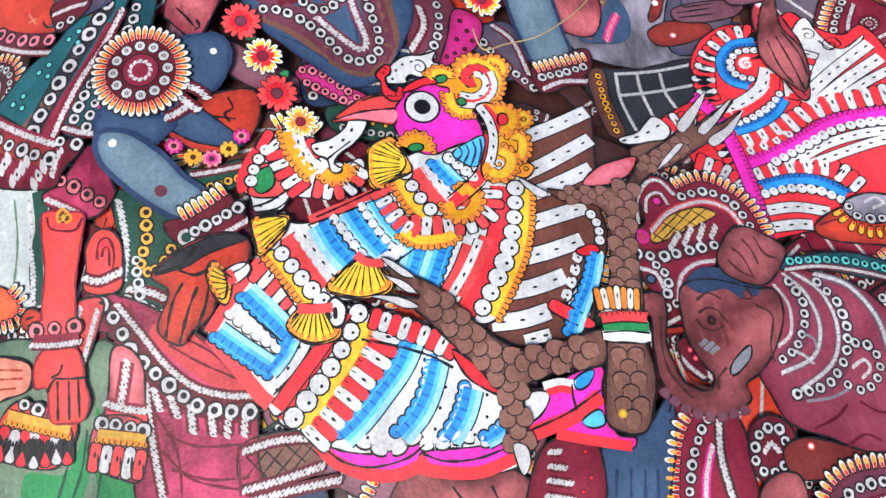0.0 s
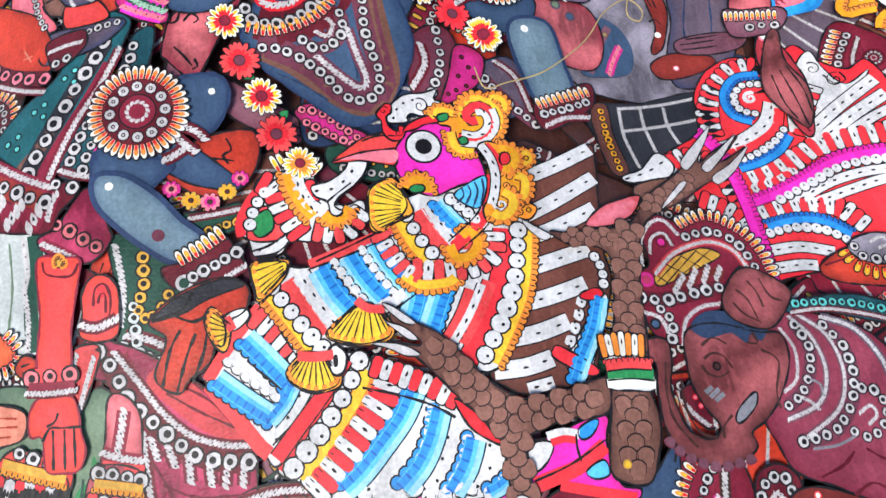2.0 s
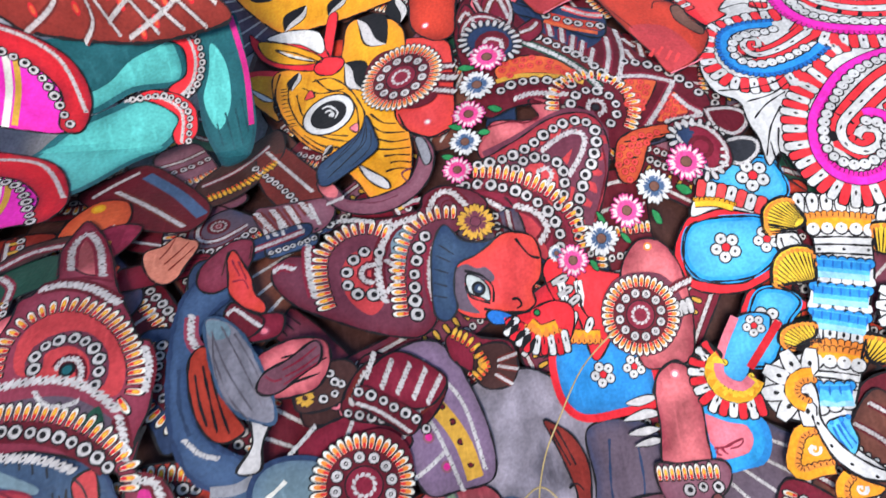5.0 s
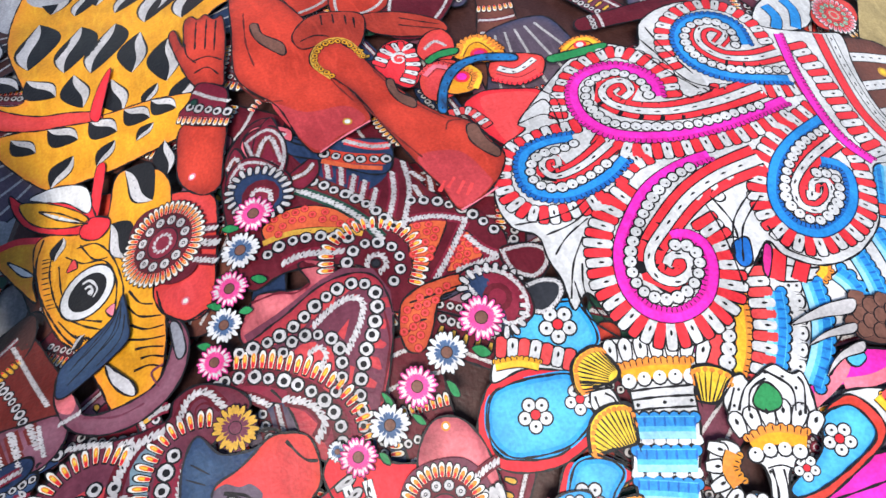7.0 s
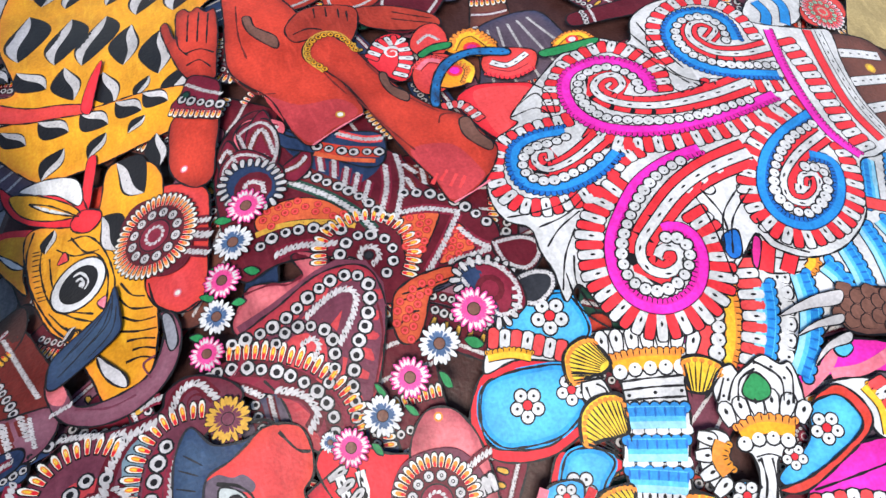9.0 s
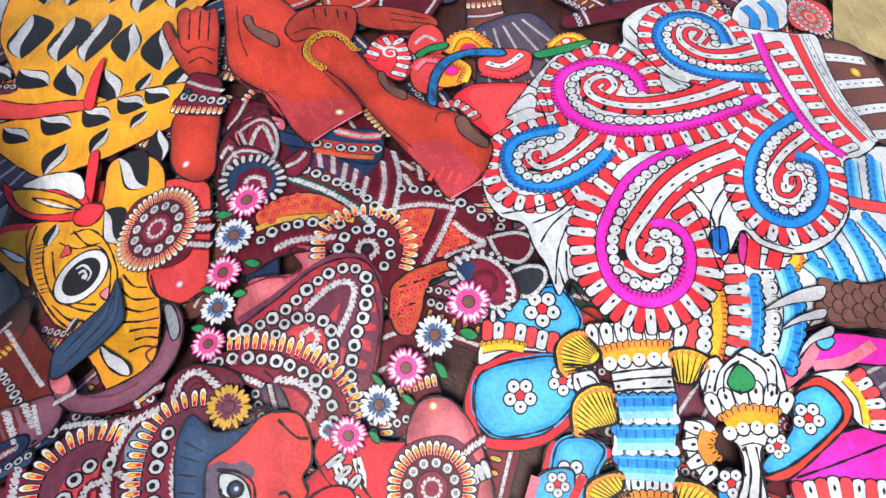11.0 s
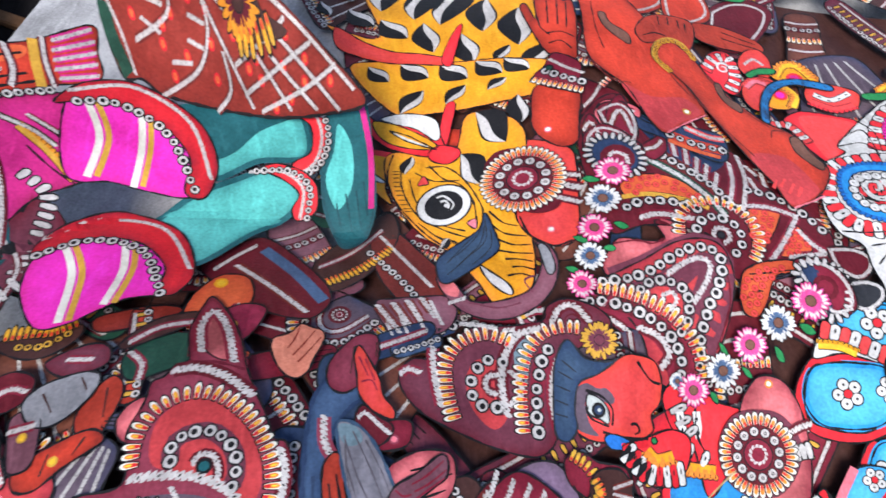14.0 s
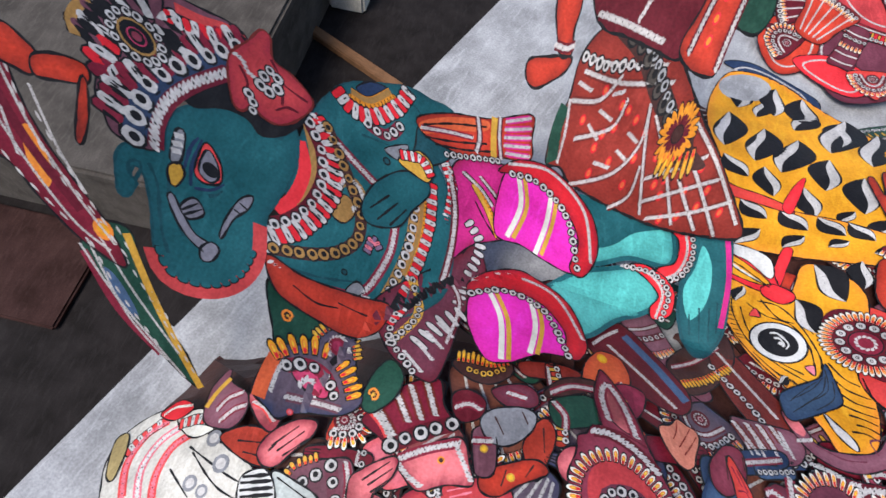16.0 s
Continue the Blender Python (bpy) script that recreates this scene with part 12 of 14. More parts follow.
fc7.bars([(63.8, 116.5), (66.1, 116.0), (67.3, 112.7)], 1.4, 0.8, 1.5, "coral")
fg = Panel(farb, "green_ribbon", [(63.9, 127.5), (66.5, 128.6), (69.1, 128.3), (68.7, 127.2), (66.2, 127.2), (64.2, 126.5)], "green", 10)
fg2 = Panel(farb, "green_band", [(79.7, 120.7), (82.9, 120.1), (87.1, 119.1), (86.6, 118.0), (82.5, 118.5), (79.5, 119.4)], "green", 9, label="green band")
fc8 = Panel(farb, "yellow_comb", [(81.4, 120.6), (83.9, 122.2), (86.1, 121.4), (86.7, 119.1), (84.0, 119.7)], "amber", 8)
fc8.ruffle([(82.1, 120.9), (84.1, 121.7), (85.9, 121.0), (86.5, 119.2)], 1.0, "yellow", "orange", side=1)
fc8.spots((84.4, 120.5, 0.86), "bright_red", "white", 0.5)
fm = puppet("blue_striped_comb_puppet", "blue and white striped leather comb with red rosette", at=[(113.6, 112.9)][0])
q = Panel(fm, "striped_comb", [(108.7, 116.2), (113.8, 118.9), (119.8, 118), (116.5, 112.5), (111.5, 111.6), (107.4, 113)], "white", 9)
q.stripes([[(111.2, 116.9), (111.5, 114.4), (110, 112.4)], [(114.9, 117.5), (115.2, 115), (113.3, 111.9)]], 1.5, "blue", None)
q2 = Panel(fm, "red_rosette", [(118.2, 114.6), (123.6, 116.9), (126.6, 114.7), (125, 111.4), (119.5, 110.5), (117.2, 111.9)], "coral", 9)
q2.rosette((121.7, 113.2, 3.69), ("rose", "white"), "coral", "mint")
mat_ = puppet("straw_mat", "yellowish woven straw mat beyond the heap", "mat", "", at=[(132.6, 110.3)][0])
Panel(mat_, "mat_sheet", [(148.6, 140.3), (169.2, 131.6), (146.3, 94.4), (131.8, 103.8), (124.4, 109.3)], "straw", -1, round_=False)

# ---- small loose ends between the puppets ----
ends_ = puppet("orange_palm_puppet", "orange leather palm shapes with drawn fingers", at=[(-5.6, 86.6)][0])
e1 = Panel(ends_, "palm", [(-6.1, 83.6), (-7.5, 84.6), (-8.7, 86.9), (-8.8, 88.9), (-7.1, 89.6), (-5.9, 90.9), (-4.7, 90.3), (-3.5, 89.7), (-3.2, 88.5), (-4.2, 86.1), (-4.8, 84.4)], "salmon", 9)
e1.lines([[(-6.5, 86.5), (-5.5, 87.9), (-4.3, 89.8)], [(-5.9, 85.6), (-4.9, 86.9), (-3.6, 88.8)], [(-7.1, 87.5), (-6.4, 88.9), (-6.0, 90.6)]], 0.16, "russet")
e2 = Panel(ends_, "small_palm", [(0.1, 86.3), (0.7, 87.4), (1.7, 85.5), (2.7, 83.1), (3.1, 81.0), (4.1, 79.4), (3.9, 78.4), (2.9, 78.8), (1.5, 79.8), (0.5, 81.4), (0.3, 83.7)], "coral", 9)
e2.lines([[(0.6, 85.9), (1.5, 83.5)], [(1.3, 85.6), (2.2, 82.9)], [(0.8, 82.8), (1.9, 82.9), (2.4, 81.7)]], 0.16, "wine")
e3 = Panel(ends_, "navy_sheet", [(-3.9, 83.6), (-3.1, 86.4), (-0.3, 86.0), (0.8, 82.8), (1.0, 78.8), (-0.3, 77.4), (-2.1, 77.6), (-3.0, 80.0)], "ink_blue", 5)
e4 = Panel(ends_, "cuff", [(-0.0, 78.7), (0.8, 80.2), (2.4, 78.9), (3.8, 77.7), (3.2, 76.4), (1.8, 75.8), (0.4, 77.0)], "maroon", 8)
e4.rope([(0.4, 78.9), (1.1, 79.3), (2.5, 77.9), (3.4, 77.0)], 0.6)
e5 = Panel(ends_, "mauve_forearm", [(-1.5, 75.7), (0.4, 77.2), (2.1, 78.3), (2.8, 76.3), (1.2, 75.3), (-0.1, 73.7)], "dull_mauve", 6)
e5.lines([[(-0.8, 75.7), (0.8, 76.7), (2.1, 77.2)]], 0.18, "wine")
e6 = Panel(ends_, "wine_flap", [(1.2, 75.9), (2.9, 78.2), (5.7, 78.1), (5.3, 75.9), (3.3, 75.3)], "wine", 7)
e6.rope([(1.4, 75.7), (2.1, 76.5), (3.2, 78.1)], 0.5)
e6.spots((3.8, 76.4, 0.53), "berry", "rose", 0.5)
e7 = Panel(ends_, "dim_palm", [(2.7, 70.4), (3.6, 71.9), (5.8, 72.9), (8.3, 74.5), (9.1, 74.0), (8.8, 72.3), (6.9, 71.1), (4.9, 69.8), (3.4, 69.6)], "dull_mauve", 11, label="dusky mauve palm with long drawn fingers")
e7.lines([[(5.2, 71.9), (6.8, 72.6), (8.7, 73.9)], [(5.4, 71.2), (7.1, 71.9), (8.9, 73.0)], [(5.2, 70.4), (6.7, 71.2), (8.6, 72.2)], [(3.6, 71.5), (4.3, 70.9), (5.1, 71.0)]], 0.18, "wine")
e8 = Panel(ends_, "beaded_apron", [(8.4, 71.8), (11.2, 72.2), (12.4, 70.6), (10.9, 68.4), (8.8, 67.4), (6.2, 67.5), (5.9, 69.3), (7.1, 70.7)], "umber", 8, label="dark apron with beads and a gold flower")
e8.beads([(7.6, 70.8), (8.4, 71.8), (9.4, 71.4), (9.9, 70.0)], 0.45, None)
e8.beads([(8.6, 68.4), (10.0, 68.9), (10.5, 69.7)], 0.45, None)
e8.flower((6.9, 68.8, 0.92), "gold", "gold", "umber", 12)
e9 = Panel(ends_, "striped_belt", [(12.4, 68.8), (14.6, 71.5), (17.2, 72.1), (20.3, 70.0), (21.5, 68.2), (19.0, 65.9), (14.9, 66.6)], "wine", 11, label="deep red belt with white corded stripes")
for q in ([(13.1, 70.0), (14.3, 72.3)], [(14.5, 68.7), (16.0, 71.3)], [(16.0, 67.9), (17.8, 70.6)], [(17.6, 67.1), (19.4, 69.8)], [(19.0, 66.4), (20.9, 68.8)]):
    e9.rope(q, 0.75, back=None)
e10 = Panel(ends_, "beaded_hem", [(11.4, 68.4), (13.0, 68.9), (15.6, 67.1), (17.9, 65.0), (16.5, 63.3), (14.6, 64.8), (12.1, 67.0)], "maroon", 12)
e10.beads([(12.1, 68.5), (13.8, 67.7), (15.7, 66.2), (17.4, 64.8)], 0.55, "maroon")
e10.rope([(11.8, 67.4), (13.6, 66.4), (15.2, 65.0), (16.5, 63.7)], 0.55, back=None)
e11 = Panel(ends_, "checked_skirt", [(5.5, 63.9), (7.5, 65.6), (12.0, 66.5), (15.2, 64.8), (16.6, 62.8), (14.6, 61.7), (10.2, 62.3), (7.0, 62.0)], "wine", 7, label="wine skirt with green field and corded lines")
e11.patch([(10.8, 62.8), (12.0, 64.4), (14.9, 63.6), (15.6, 62.1), (13.5, 62.0)], "dark_green", lift=0.3)
for q in ([(4.8, 63.7), (6.4, 65.0), (7.4, 65.9)], [(9.2, 62.9), (10.6, 65.1), (11.3, 66.5)], [(13.2, 61.9), (14.7, 62.6), (16.1, 63.6)]):
    e11.rope(q, 0.55, back=None)
e12 = Panel(ends_, "striped_cap", [(2.8, 93.6), (7.5, 94.0), (11.8, 93.6), (12.4, 90.7), (10.0, 88.4), (4.8, 88.4), (3.6, 90.0)], "mauve", 7, label="mauve cap with white corded stripes")
for q in ([(3.5, 92.5), (4.4, 88.7)], [(5.3, 92.7), (6.2, 88.9)], [(7.1, 93.1), (8.2, 89.5)], [(9.5, 93.2), (10.5, 89.7)]):
    e12.rope(q, 0.6, back=None)
e13 = Panel(ends_, "blue_band", [(4.3, 87.3), (7.4, 87.9), (9.9, 88.3), (9.9, 86.7), (7.3, 86.0), (4.7, 85.5)], "dull_blue", 8)
e13.beads([(4.8, 86.3), (7.1, 86.9), (9.7, 87.6)], 0.4, None)
fan2 = puppet("striped_fan_puppet", "umber leather fan with red and white rays", at=[(27.7, 68.9)][0])
fz = Panel(fan2, "fan", [(25.1, 70), (26.2, 71.4), (29, 71.3), (30.2, 69.1), (28.9, 66.7), (26.1, 66.6), (24.8, 68.1)], "umber", 9)
fz.petals([(26.4, 70.7), (26.9, 69), (25.5, 67.7)], 1.4, 0.6, -1, "orange", "gold")
fz.stripes([[(27.9, 69.5), (30.2, 69.9)], [(27.8, 68.9), (29.9, 68.2)], [(27.3, 68), (28.9, 66.7)]], 0.5, "grey_white", None, ink=False)
top = puppet("coral_scrap_puppet", "coral and navy leather scraps at the heap's end", at=[(60.9, 149.8)][0])
for pts, c, L in (([(54.1, 159.3), (59.1, 164.9), (64.3, 163.3), (60.3, 154.5), (53.9, 152.1)], "rose", 5), ([(60.9, 152.9), (65.7, 150.4), (71, 146.6), (69.1, 144.3), (63.2, 146.4), (59.2, 149.5)], "green", 7), ([(45.2, 151.5), (53.3, 150.3), (55.8, 144.5), (50.3, 140.8), (44.3, 141.5)], "brick", 4), ([(56.2, 149.1), (62.2, 147), (62.1, 140), (53.9, 138.6)], "brick", 5), ([(69, 157), (76, 160.7), (85.1, 164.3), (85, 154.7), (73.8, 148.2)], "salmon", 5), ([(63.1, 142.9), (70.5, 145.1), (74.3, 141.1), (66, 132.7), (60.3, 134.6)], "maroon", 5), ([(43.1, 147.9), (45.6, 149.7), (49.4, 137.9), (47.5, 135), (44.9, 140.1)], "amber", 8)):
    z_ = Panel(top, "scrap", pts, c, L)
    if c in ("brick", "maroon"):
        z_.rope(smooth(pts)[::3] * 0.8 + smooth(pts).mean(0) * 0.2, 0.6, closed=True, back=None)
for pts, c, L in (([(15, 188.2), (22, 195.5), (28.7, 190.7), (26.6, 181.4), (19.4, 178.5)], "brick", 5), ([(27.5, 190.6), (36.8, 197.9), (46.4, 196.1), (46.2, 176.9), (33.6, 171.2), (27.8, 180)], "plum", 4), ([(23, 182.4), (32.5, 184.5), (39.4, 177.9), (33.9, 173)], "bright_red", 6), ([(31.7, 203.3), (46.9, 209.6), (47.5, 193.1), (37, 194.1)], "dusty_red", 5), ([(8, 178.5), (15.7, 179.6), (27.7, 171.4), (24.5, 164.8), (16.9, 174.4)], "navy", 3), ([(15.8, 206.4), (31.6, 210), (30.7, 198.5), (22.2, 194)], "brick", 4)):
    z_ = Panel(top, "scrap", pts, c, L)
    z_.rope(smooth(pts)[::3] * 0.75 + smooth(pts).mean(0) * 0.25, 0.6, closed=True, back=None)

for k_, (x_, y_) in enumerate([(20.9, 187.2), (28.5, 193.7), (34.8, 187.1), (41.7, 190.9), (45.7, 181.8), (38.9, 177.9), (24.4, 198.1), (33, 202.8), (42.9, 200.4)]):
    scrap(x_, y_, 0.9 + k_ * 1.7, (k_ * 2 + 1) % 5, ("maroon", "brick", "plum", "red", "umber", "coral")[k_ % 6], 7 + k_ % 3, 0.8)
GROUND[0] = raised
# ---- the teal elephant-headed puppet ----
gan = puppet("teal_elephant_puppet", "teal leather elephant-headed puppet with pink trousers", at=[(-49.6, 108.5)][0])
gt = Panel(gan, "torso", [(-61.2, 93.5), (-61.7, 96.8), (-61.7, 101.2), (-62.2, 106.8), (-62.0, 112.2), (-61.3, 115.8), (-59.6, 120.0), (-56.5, 123.1), (-52.4, 126.2), (-49.1, 127.0), (-45.0, 127.2), (-46.4, 120.0), (-43.7, 116.3), (-41.5, 111.2), (-40.2, 105.7), (-40.6, 99.7), (-44.5, 95.3), (-49.9, 94.6), (-56.1, 93.8), (-60.4, 93.3)], "teal", 9, label="teal torso with necklaces and a beaded shoulder", ink="deep_teal")
gt.patch([(-58.2, 120.6), (-56.9, 122.9), (-54.7, 123.8), (-56.0, 120.9)], "navy", lift=0.3)
gt.ruffle([(-58.6, 119.6), (-56.2, 120.3), (-54.1, 123.7)], 1.2, "bronze", "deep_amber", lift=0.36, side=-1)
gt.bars([(-59.9, 118.4), (-57.8, 117.7), (-55.1, 119.0), (-52.7, 122.6), (-52.0, 125.5)], 2.0, 0.85, 1.7, "red", lift=0.34, alt="grey_white")
gt.beads([(-55.8, 117.3), (-54.2, 117.3), (-52.8, 118.0), (-51.9, 120.1)], 0.6, "wine", w=1.5)
gt.rope([(-61.7, 113.3), (-59.0, 112.4), (-55.4, 111.2), (-52.8, 110.4)], 0.8, back="wine")
gt.line([(-62.2, 109.2), (-60.8, 106.5), (-61.0, 102.4), (-62.2, 99.7)], 1.4, "bright_red", lift=0.34)
gt.line([(-61.7, 111.7), (-59.9, 108.0), (-59.7, 103.5), (-61.5, 99.5)], 1.5, "bronze", lift=0.3)
gt.beads([(-61.8, 112.1), (-59.7, 109.8), (-58.7, 106.6), (-59.2, 102.7), (-60.6, 99.7), (-62.0, 98.1)], 0.66, "maroon", w=1.7, lift=0.4)
gt.bars([(-61.1, 113.0), (-58.6, 110.8), (-57.4, 106.8), (-58.1, 102.4), (-59.8, 98.9), (-61.7, 96.8)], 2.2, 0.8, 1.6, "red", lift=0.36, alt="grey_white")
gt.beads([(-59.9, 113.1), (-57.4, 110.5), (-55.2, 107.7), (-53.6, 105.5), (-53.2, 102.1), (-55.1, 99.1), (-58.3, 96.9), (-61.4, 95.5)], 0.66, "umber", "bronze", w=1.5, lift=0.46)
gt.rope([(-57.0, 107.1), (-56.2, 108.7), (-54.9, 108.7), (-53.8, 107.4), (-54.6, 105.5)], 0.75, back="bronze")
gt.patch([(-57.3, 104.5), (-56.0, 106.6), (-54.2, 105.8), (-55.0, 103.3), (-56.5, 103.1)], "bronze", lift=0.3)
gt.rope([(-61.2, 93.9), (-58.1, 93.7), (-54.2, 94.4), (-50.1, 95.7)], 0.85, back="wine")
gt.rope([(-49.1, 106.8), (-48.9, 102.8), (-50.0, 98.1), (-51.0, 96.0)], 0.8, back="wine")
gt.beads([(-47.1, 110.6), (-46.7, 105.7), (-47.2, 100.8), (-48.1, 96.7)], 0.66, "bronze", w=1.5)
gt.bars([(-45.6, 115.0), (-44.7, 110.3), (-44.7, 106.0), (-45.4, 100.5), (-46.4, 96.4)], 1.5, 0.8, 1.5, "red", lift=0.36, alt="grey_white")
gt.rope([(-43.9, 118.9), (-41.7, 113.8), (-40.9, 108.0), (-41.1, 101.9)], 0.8, back="maroon")
gt.ruffle([(-46.5, 113.2), (-45.7, 107.1), (-46.4, 100.9)], 1.0, "bronze", "deep_amber", lift=0.28)
gt.spots([(-52.3, 114.3, 0.56), (-53.6, 97.4, 0.42)], "ink", "deep_teal")
gt.bars([(-51.7, 101.5), (-51.4, 103.3), (-50.4, 102.7)], 1.0, 0.6, 1.0, "lilac", lift=0.4, alt="rose")
gt.lines([[(-56.1, 115.4), (-53.2, 116.4), (-51.7, 116.7)], [(-53.5, 123.8), (-50.6, 124.3), (-48.0, 122.6)], [(-60.1, 94.3), (-56.4, 95.1), (-51.3, 97.3)]], 0.28, "deep_teal")
gt.patch([(-53.0, 115.7), (-50.2, 118.4), (-50.7, 115.6)], "ash", lift=0.3)
gt.patch([(-52.9, 95.3), (-51.9, 97.1), (-50.7, 96.5), (-51.5, 95.3)], "ash", lift=0.5)
gh = Panel(gan, "head", [(-74.9, 94.5), (-74.9, 96.2), (-73.9, 97.7), (-72.4, 98.0), (-72.8, 100.9), (-72.3, 103.2), (-70.9, 105.4), (-68.4, 107.8), (-66.0, 109.5), (-63.2, 110.3), (-61.9, 107.9), (-61.8, 104.1), (-62.4, 100.6), (-62.8, 98.1), (-62.1, 95.0), (-62.3, 91.4), (-63.9, 88.2), (-66.4, 86.7), (-68.7, 86.4), (-70.3, 88.3), (-71.5, 91.7), (-72.7, 94.5), (-73.6, 95.2), (-73.7, 94.1), (-73.1, 93.8), (-73.3, 92.1), (-74.0, 92.0)], "teal", 10, label="teal elephant head with a curled trunk", ink="deep_teal")
gh.line([(-70.6, 88.7), (-69.3, 86.9), (-67.3, 86.6), (-64.9, 87.8), (-63.1, 90.2), (-62.4, 93.4), (-63.2, 97.1)], 1.4, "crimson", lift=0.2)
gh.scallops([(-69.9, 88.9), (-68.8, 87.6), (-66.9, 87.7), (-64.9, 88.9), (-63.6, 90.9), (-63.2, 93.6)], 0.5, "teal", "ink", side=-1, lift=0.3)
gh.lines([[(-73.7, 94.1), (-74.1, 95.0), (-73.6, 95.8), (-73.2, 95.2), (-73.3, 94.0)], [(-72.9, 96.2), (-71.8, 94.7), (-70.6, 91.2), (-69.4, 89.0)], [(-71.6, 96.8), (-70.5, 93.9), (-68.8, 91.4)], [(-68.1, 96.7), (-67.5, 97.3), (-67.2, 98.1)], [(-65.8, 106.6), (-65.6, 108.0), (-65.0, 107.4)], [(-64.7, 108.0), (-64.0, 107.6), (-63.7, 108.7)], [(-65.0, 99.2), (-65.1, 97.7), (-66.0, 94.9)]], 0.28, "deep_teal")
gh.patch([(-69.8, 98.5), (-69.7, 101.8), (-68.1, 100.8), (-67.5, 98.9), (-68.3, 97.9), (-69.2, 97.7)], "coral", lift=0.24)
gh.patch([(-69.5, 98.7), (-69.4, 101.2), (-68.3, 100.5), (-67.8, 99.1), (-68.4, 98.1)], "ribbed", lift=0.32)
gh.spots((-68.6, 99.4, 0.74), "ink", "ink", 0.6)
gh.lines([[(-69.6, 96.6), (-70.1, 98.9), (-70.0, 101.8)], [(-69.3, 96.6), (-68.0, 97.5), (-67.2, 98.9)], [(-70.5, 97.9), (-70.6, 100.3), (-70.3, 101.8)]], 0.26, "navy", 0.4)
gh.patch([(-70.9, 94.2), (-70.6, 94.8), (-69.4, 93.5), (-68.1, 92.3), (-66.8, 92.1), (-66.8, 91.1), (-68.1, 91.3), (-69.6, 92.4)], "ribbed", lift=0.35)
gh.patch([(-67.3, 91.2), (-66.6, 92.4), (-65.8, 92.0), (-66.1, 90.5), (-66.9, 90.1)], "ribbed", lift=0.4)
gh.patch([(-66.2, 93.4), (-66.2, 95.5), (-65.6, 98.4), (-64.6, 99.6), (-64.6, 98.0), (-65.5, 96.0), (-65.9, 93.5)], "ribbed", lift=0.35)
gh.patch([(-69.8, 94.1), (-69.0, 95.7), (-67.9, 94.7), (-68.9, 93.3)], "ribbed", lift=0.4)
gh.lines([[(-69.6, 93.8), (-68.6, 95.4)], [(-69.3, 93.5), (-68.2, 95.0)], [(-65.8, 97.0), (-65.0, 96.9)], [(-65.5, 98.0), (-64.7, 97.8)]], 0.2, lift=0.5)
gh.patch([(-71.6, 97.1), (-71.0, 98.1), (-70.3, 97.3), (-70.6, 95.6), (-71.2, 95.8)], "gold", lift=0.3)
gh.patch([(-71.7, 97.9), (-72.0, 101.0), (-71.3, 101.2), (-70.9, 98.3)], "ash", lift=0.34)
gh.lines([[(-72.0, 100.4), (-71.3, 100.8)], [(-71.9, 99.5), (-71.2, 100.0)], [(-71.8, 98.8), (-71.1, 99.2)]], 0.5, "grey_white", lift=0.42)
gq = Panel(gan, "hair_piece", [(-72.2, 104.7), (-71.0, 107.8), (-69.6, 110.2), (-68.1, 108.8), (-66.8, 108.2), (-65.5, 109.9), (-63.0, 112.1), (-61.8, 115.2), (-62.6, 110.8), (-64.3, 107.7), (-65.8, 106.6), (-67.1, 107.2), (-69.2, 106.6), (-71.2, 104.6)], "ink", 10.7)
ge = Panel(gan, "ear", [(-70.3, 112.0), (-69.3, 115.5), (-68.7, 117.7), (-67.7, 117.9), (-66.8, 115.7), (-64.6, 115.7), (-62.0, 114.6), (-62.8, 111.4), (-64.4, 109.1), (-66.1, 108.6), (-67.1, 109.1), (-67.8, 107.6), (-68.9, 108.0)], "dusty_red", 12, label="dark red ear with beads", ink="oxblood")
ge.lines([[(-66.7, 114.2), (-64.8, 113.9), (-62.5, 114.1)], [(-65.1, 110.4), (-64.2, 111.7), (-63.0, 112.1)], [(-69.3, 112.1), (-68.2, 111.0), (-67.9, 109.0)], [(-67.0, 115.5), (-65.4, 114.0), (-64.7, 111.5)]], 0.26, "maroon")
ge.beads([(-67.1, 111.8), (-66.9, 114.0), (-66.1, 114.4), (-65.5, 113.2), (-66.2, 111.8)], 0.6, None)
ge.beads([(-67.8, 109.9), (-67.2, 109.4), (-67.0, 108.5)], 0.5, None)
ge.rope([(-69.9, 112.9), (-69.2, 112.9), (-68.5, 112.2), (-67.9, 112.1)], 0.65, back=None)
gk = Panel(gan, "crown", [(-80.0, 102.6), (-80.3, 104.6), (-80.0, 107.7), (-78.4, 111.6), (-75.8, 113.3), (-73.3, 114.6), (-71.1, 115.7), (-69.3, 115.3), (-70.3, 111.7), (-69.7, 110.5), (-71.1, 108.1), (-72.7, 104.9), (-73.4, 102.3), (-73.0, 100.1), (-72.7, 97.8), (-74.3, 96.9), (-75.7, 96.8), (-76.6, 98.0), (-77.5, 99.4), (-78.0, 102.0), (-79.2, 103.0)], "dull_mauve", 11, label="mauve crown with white bead rows and a gold jewel")
gk.spots((-76.5, 106.7, 2.43), "ink", "bronze", 0.5)
gk.beads([(-78.4, 106.7), (-77.8, 108.1), (-76.5, 108.6), (-75.2, 108.1), (-74.6, 106.7), (-75.2, 105.3), (-76.5, 104.8), (-77.8, 105.3)], 0.4, None, closed=True, lift=0.6)
gk.spots((-76.5, 106.7, 1.26), "ink", "wine_rose", 1.0)
gk.spots((-76.5, 106.7, 0.63), "ink", "berry", 1.3)
gk.rope([(-72.9, 98.0), (-73.4, 100.3), (-73.2, 103.3), (-72.0, 106.7), (-69.9, 110.6)], 1.0, back="garnet")
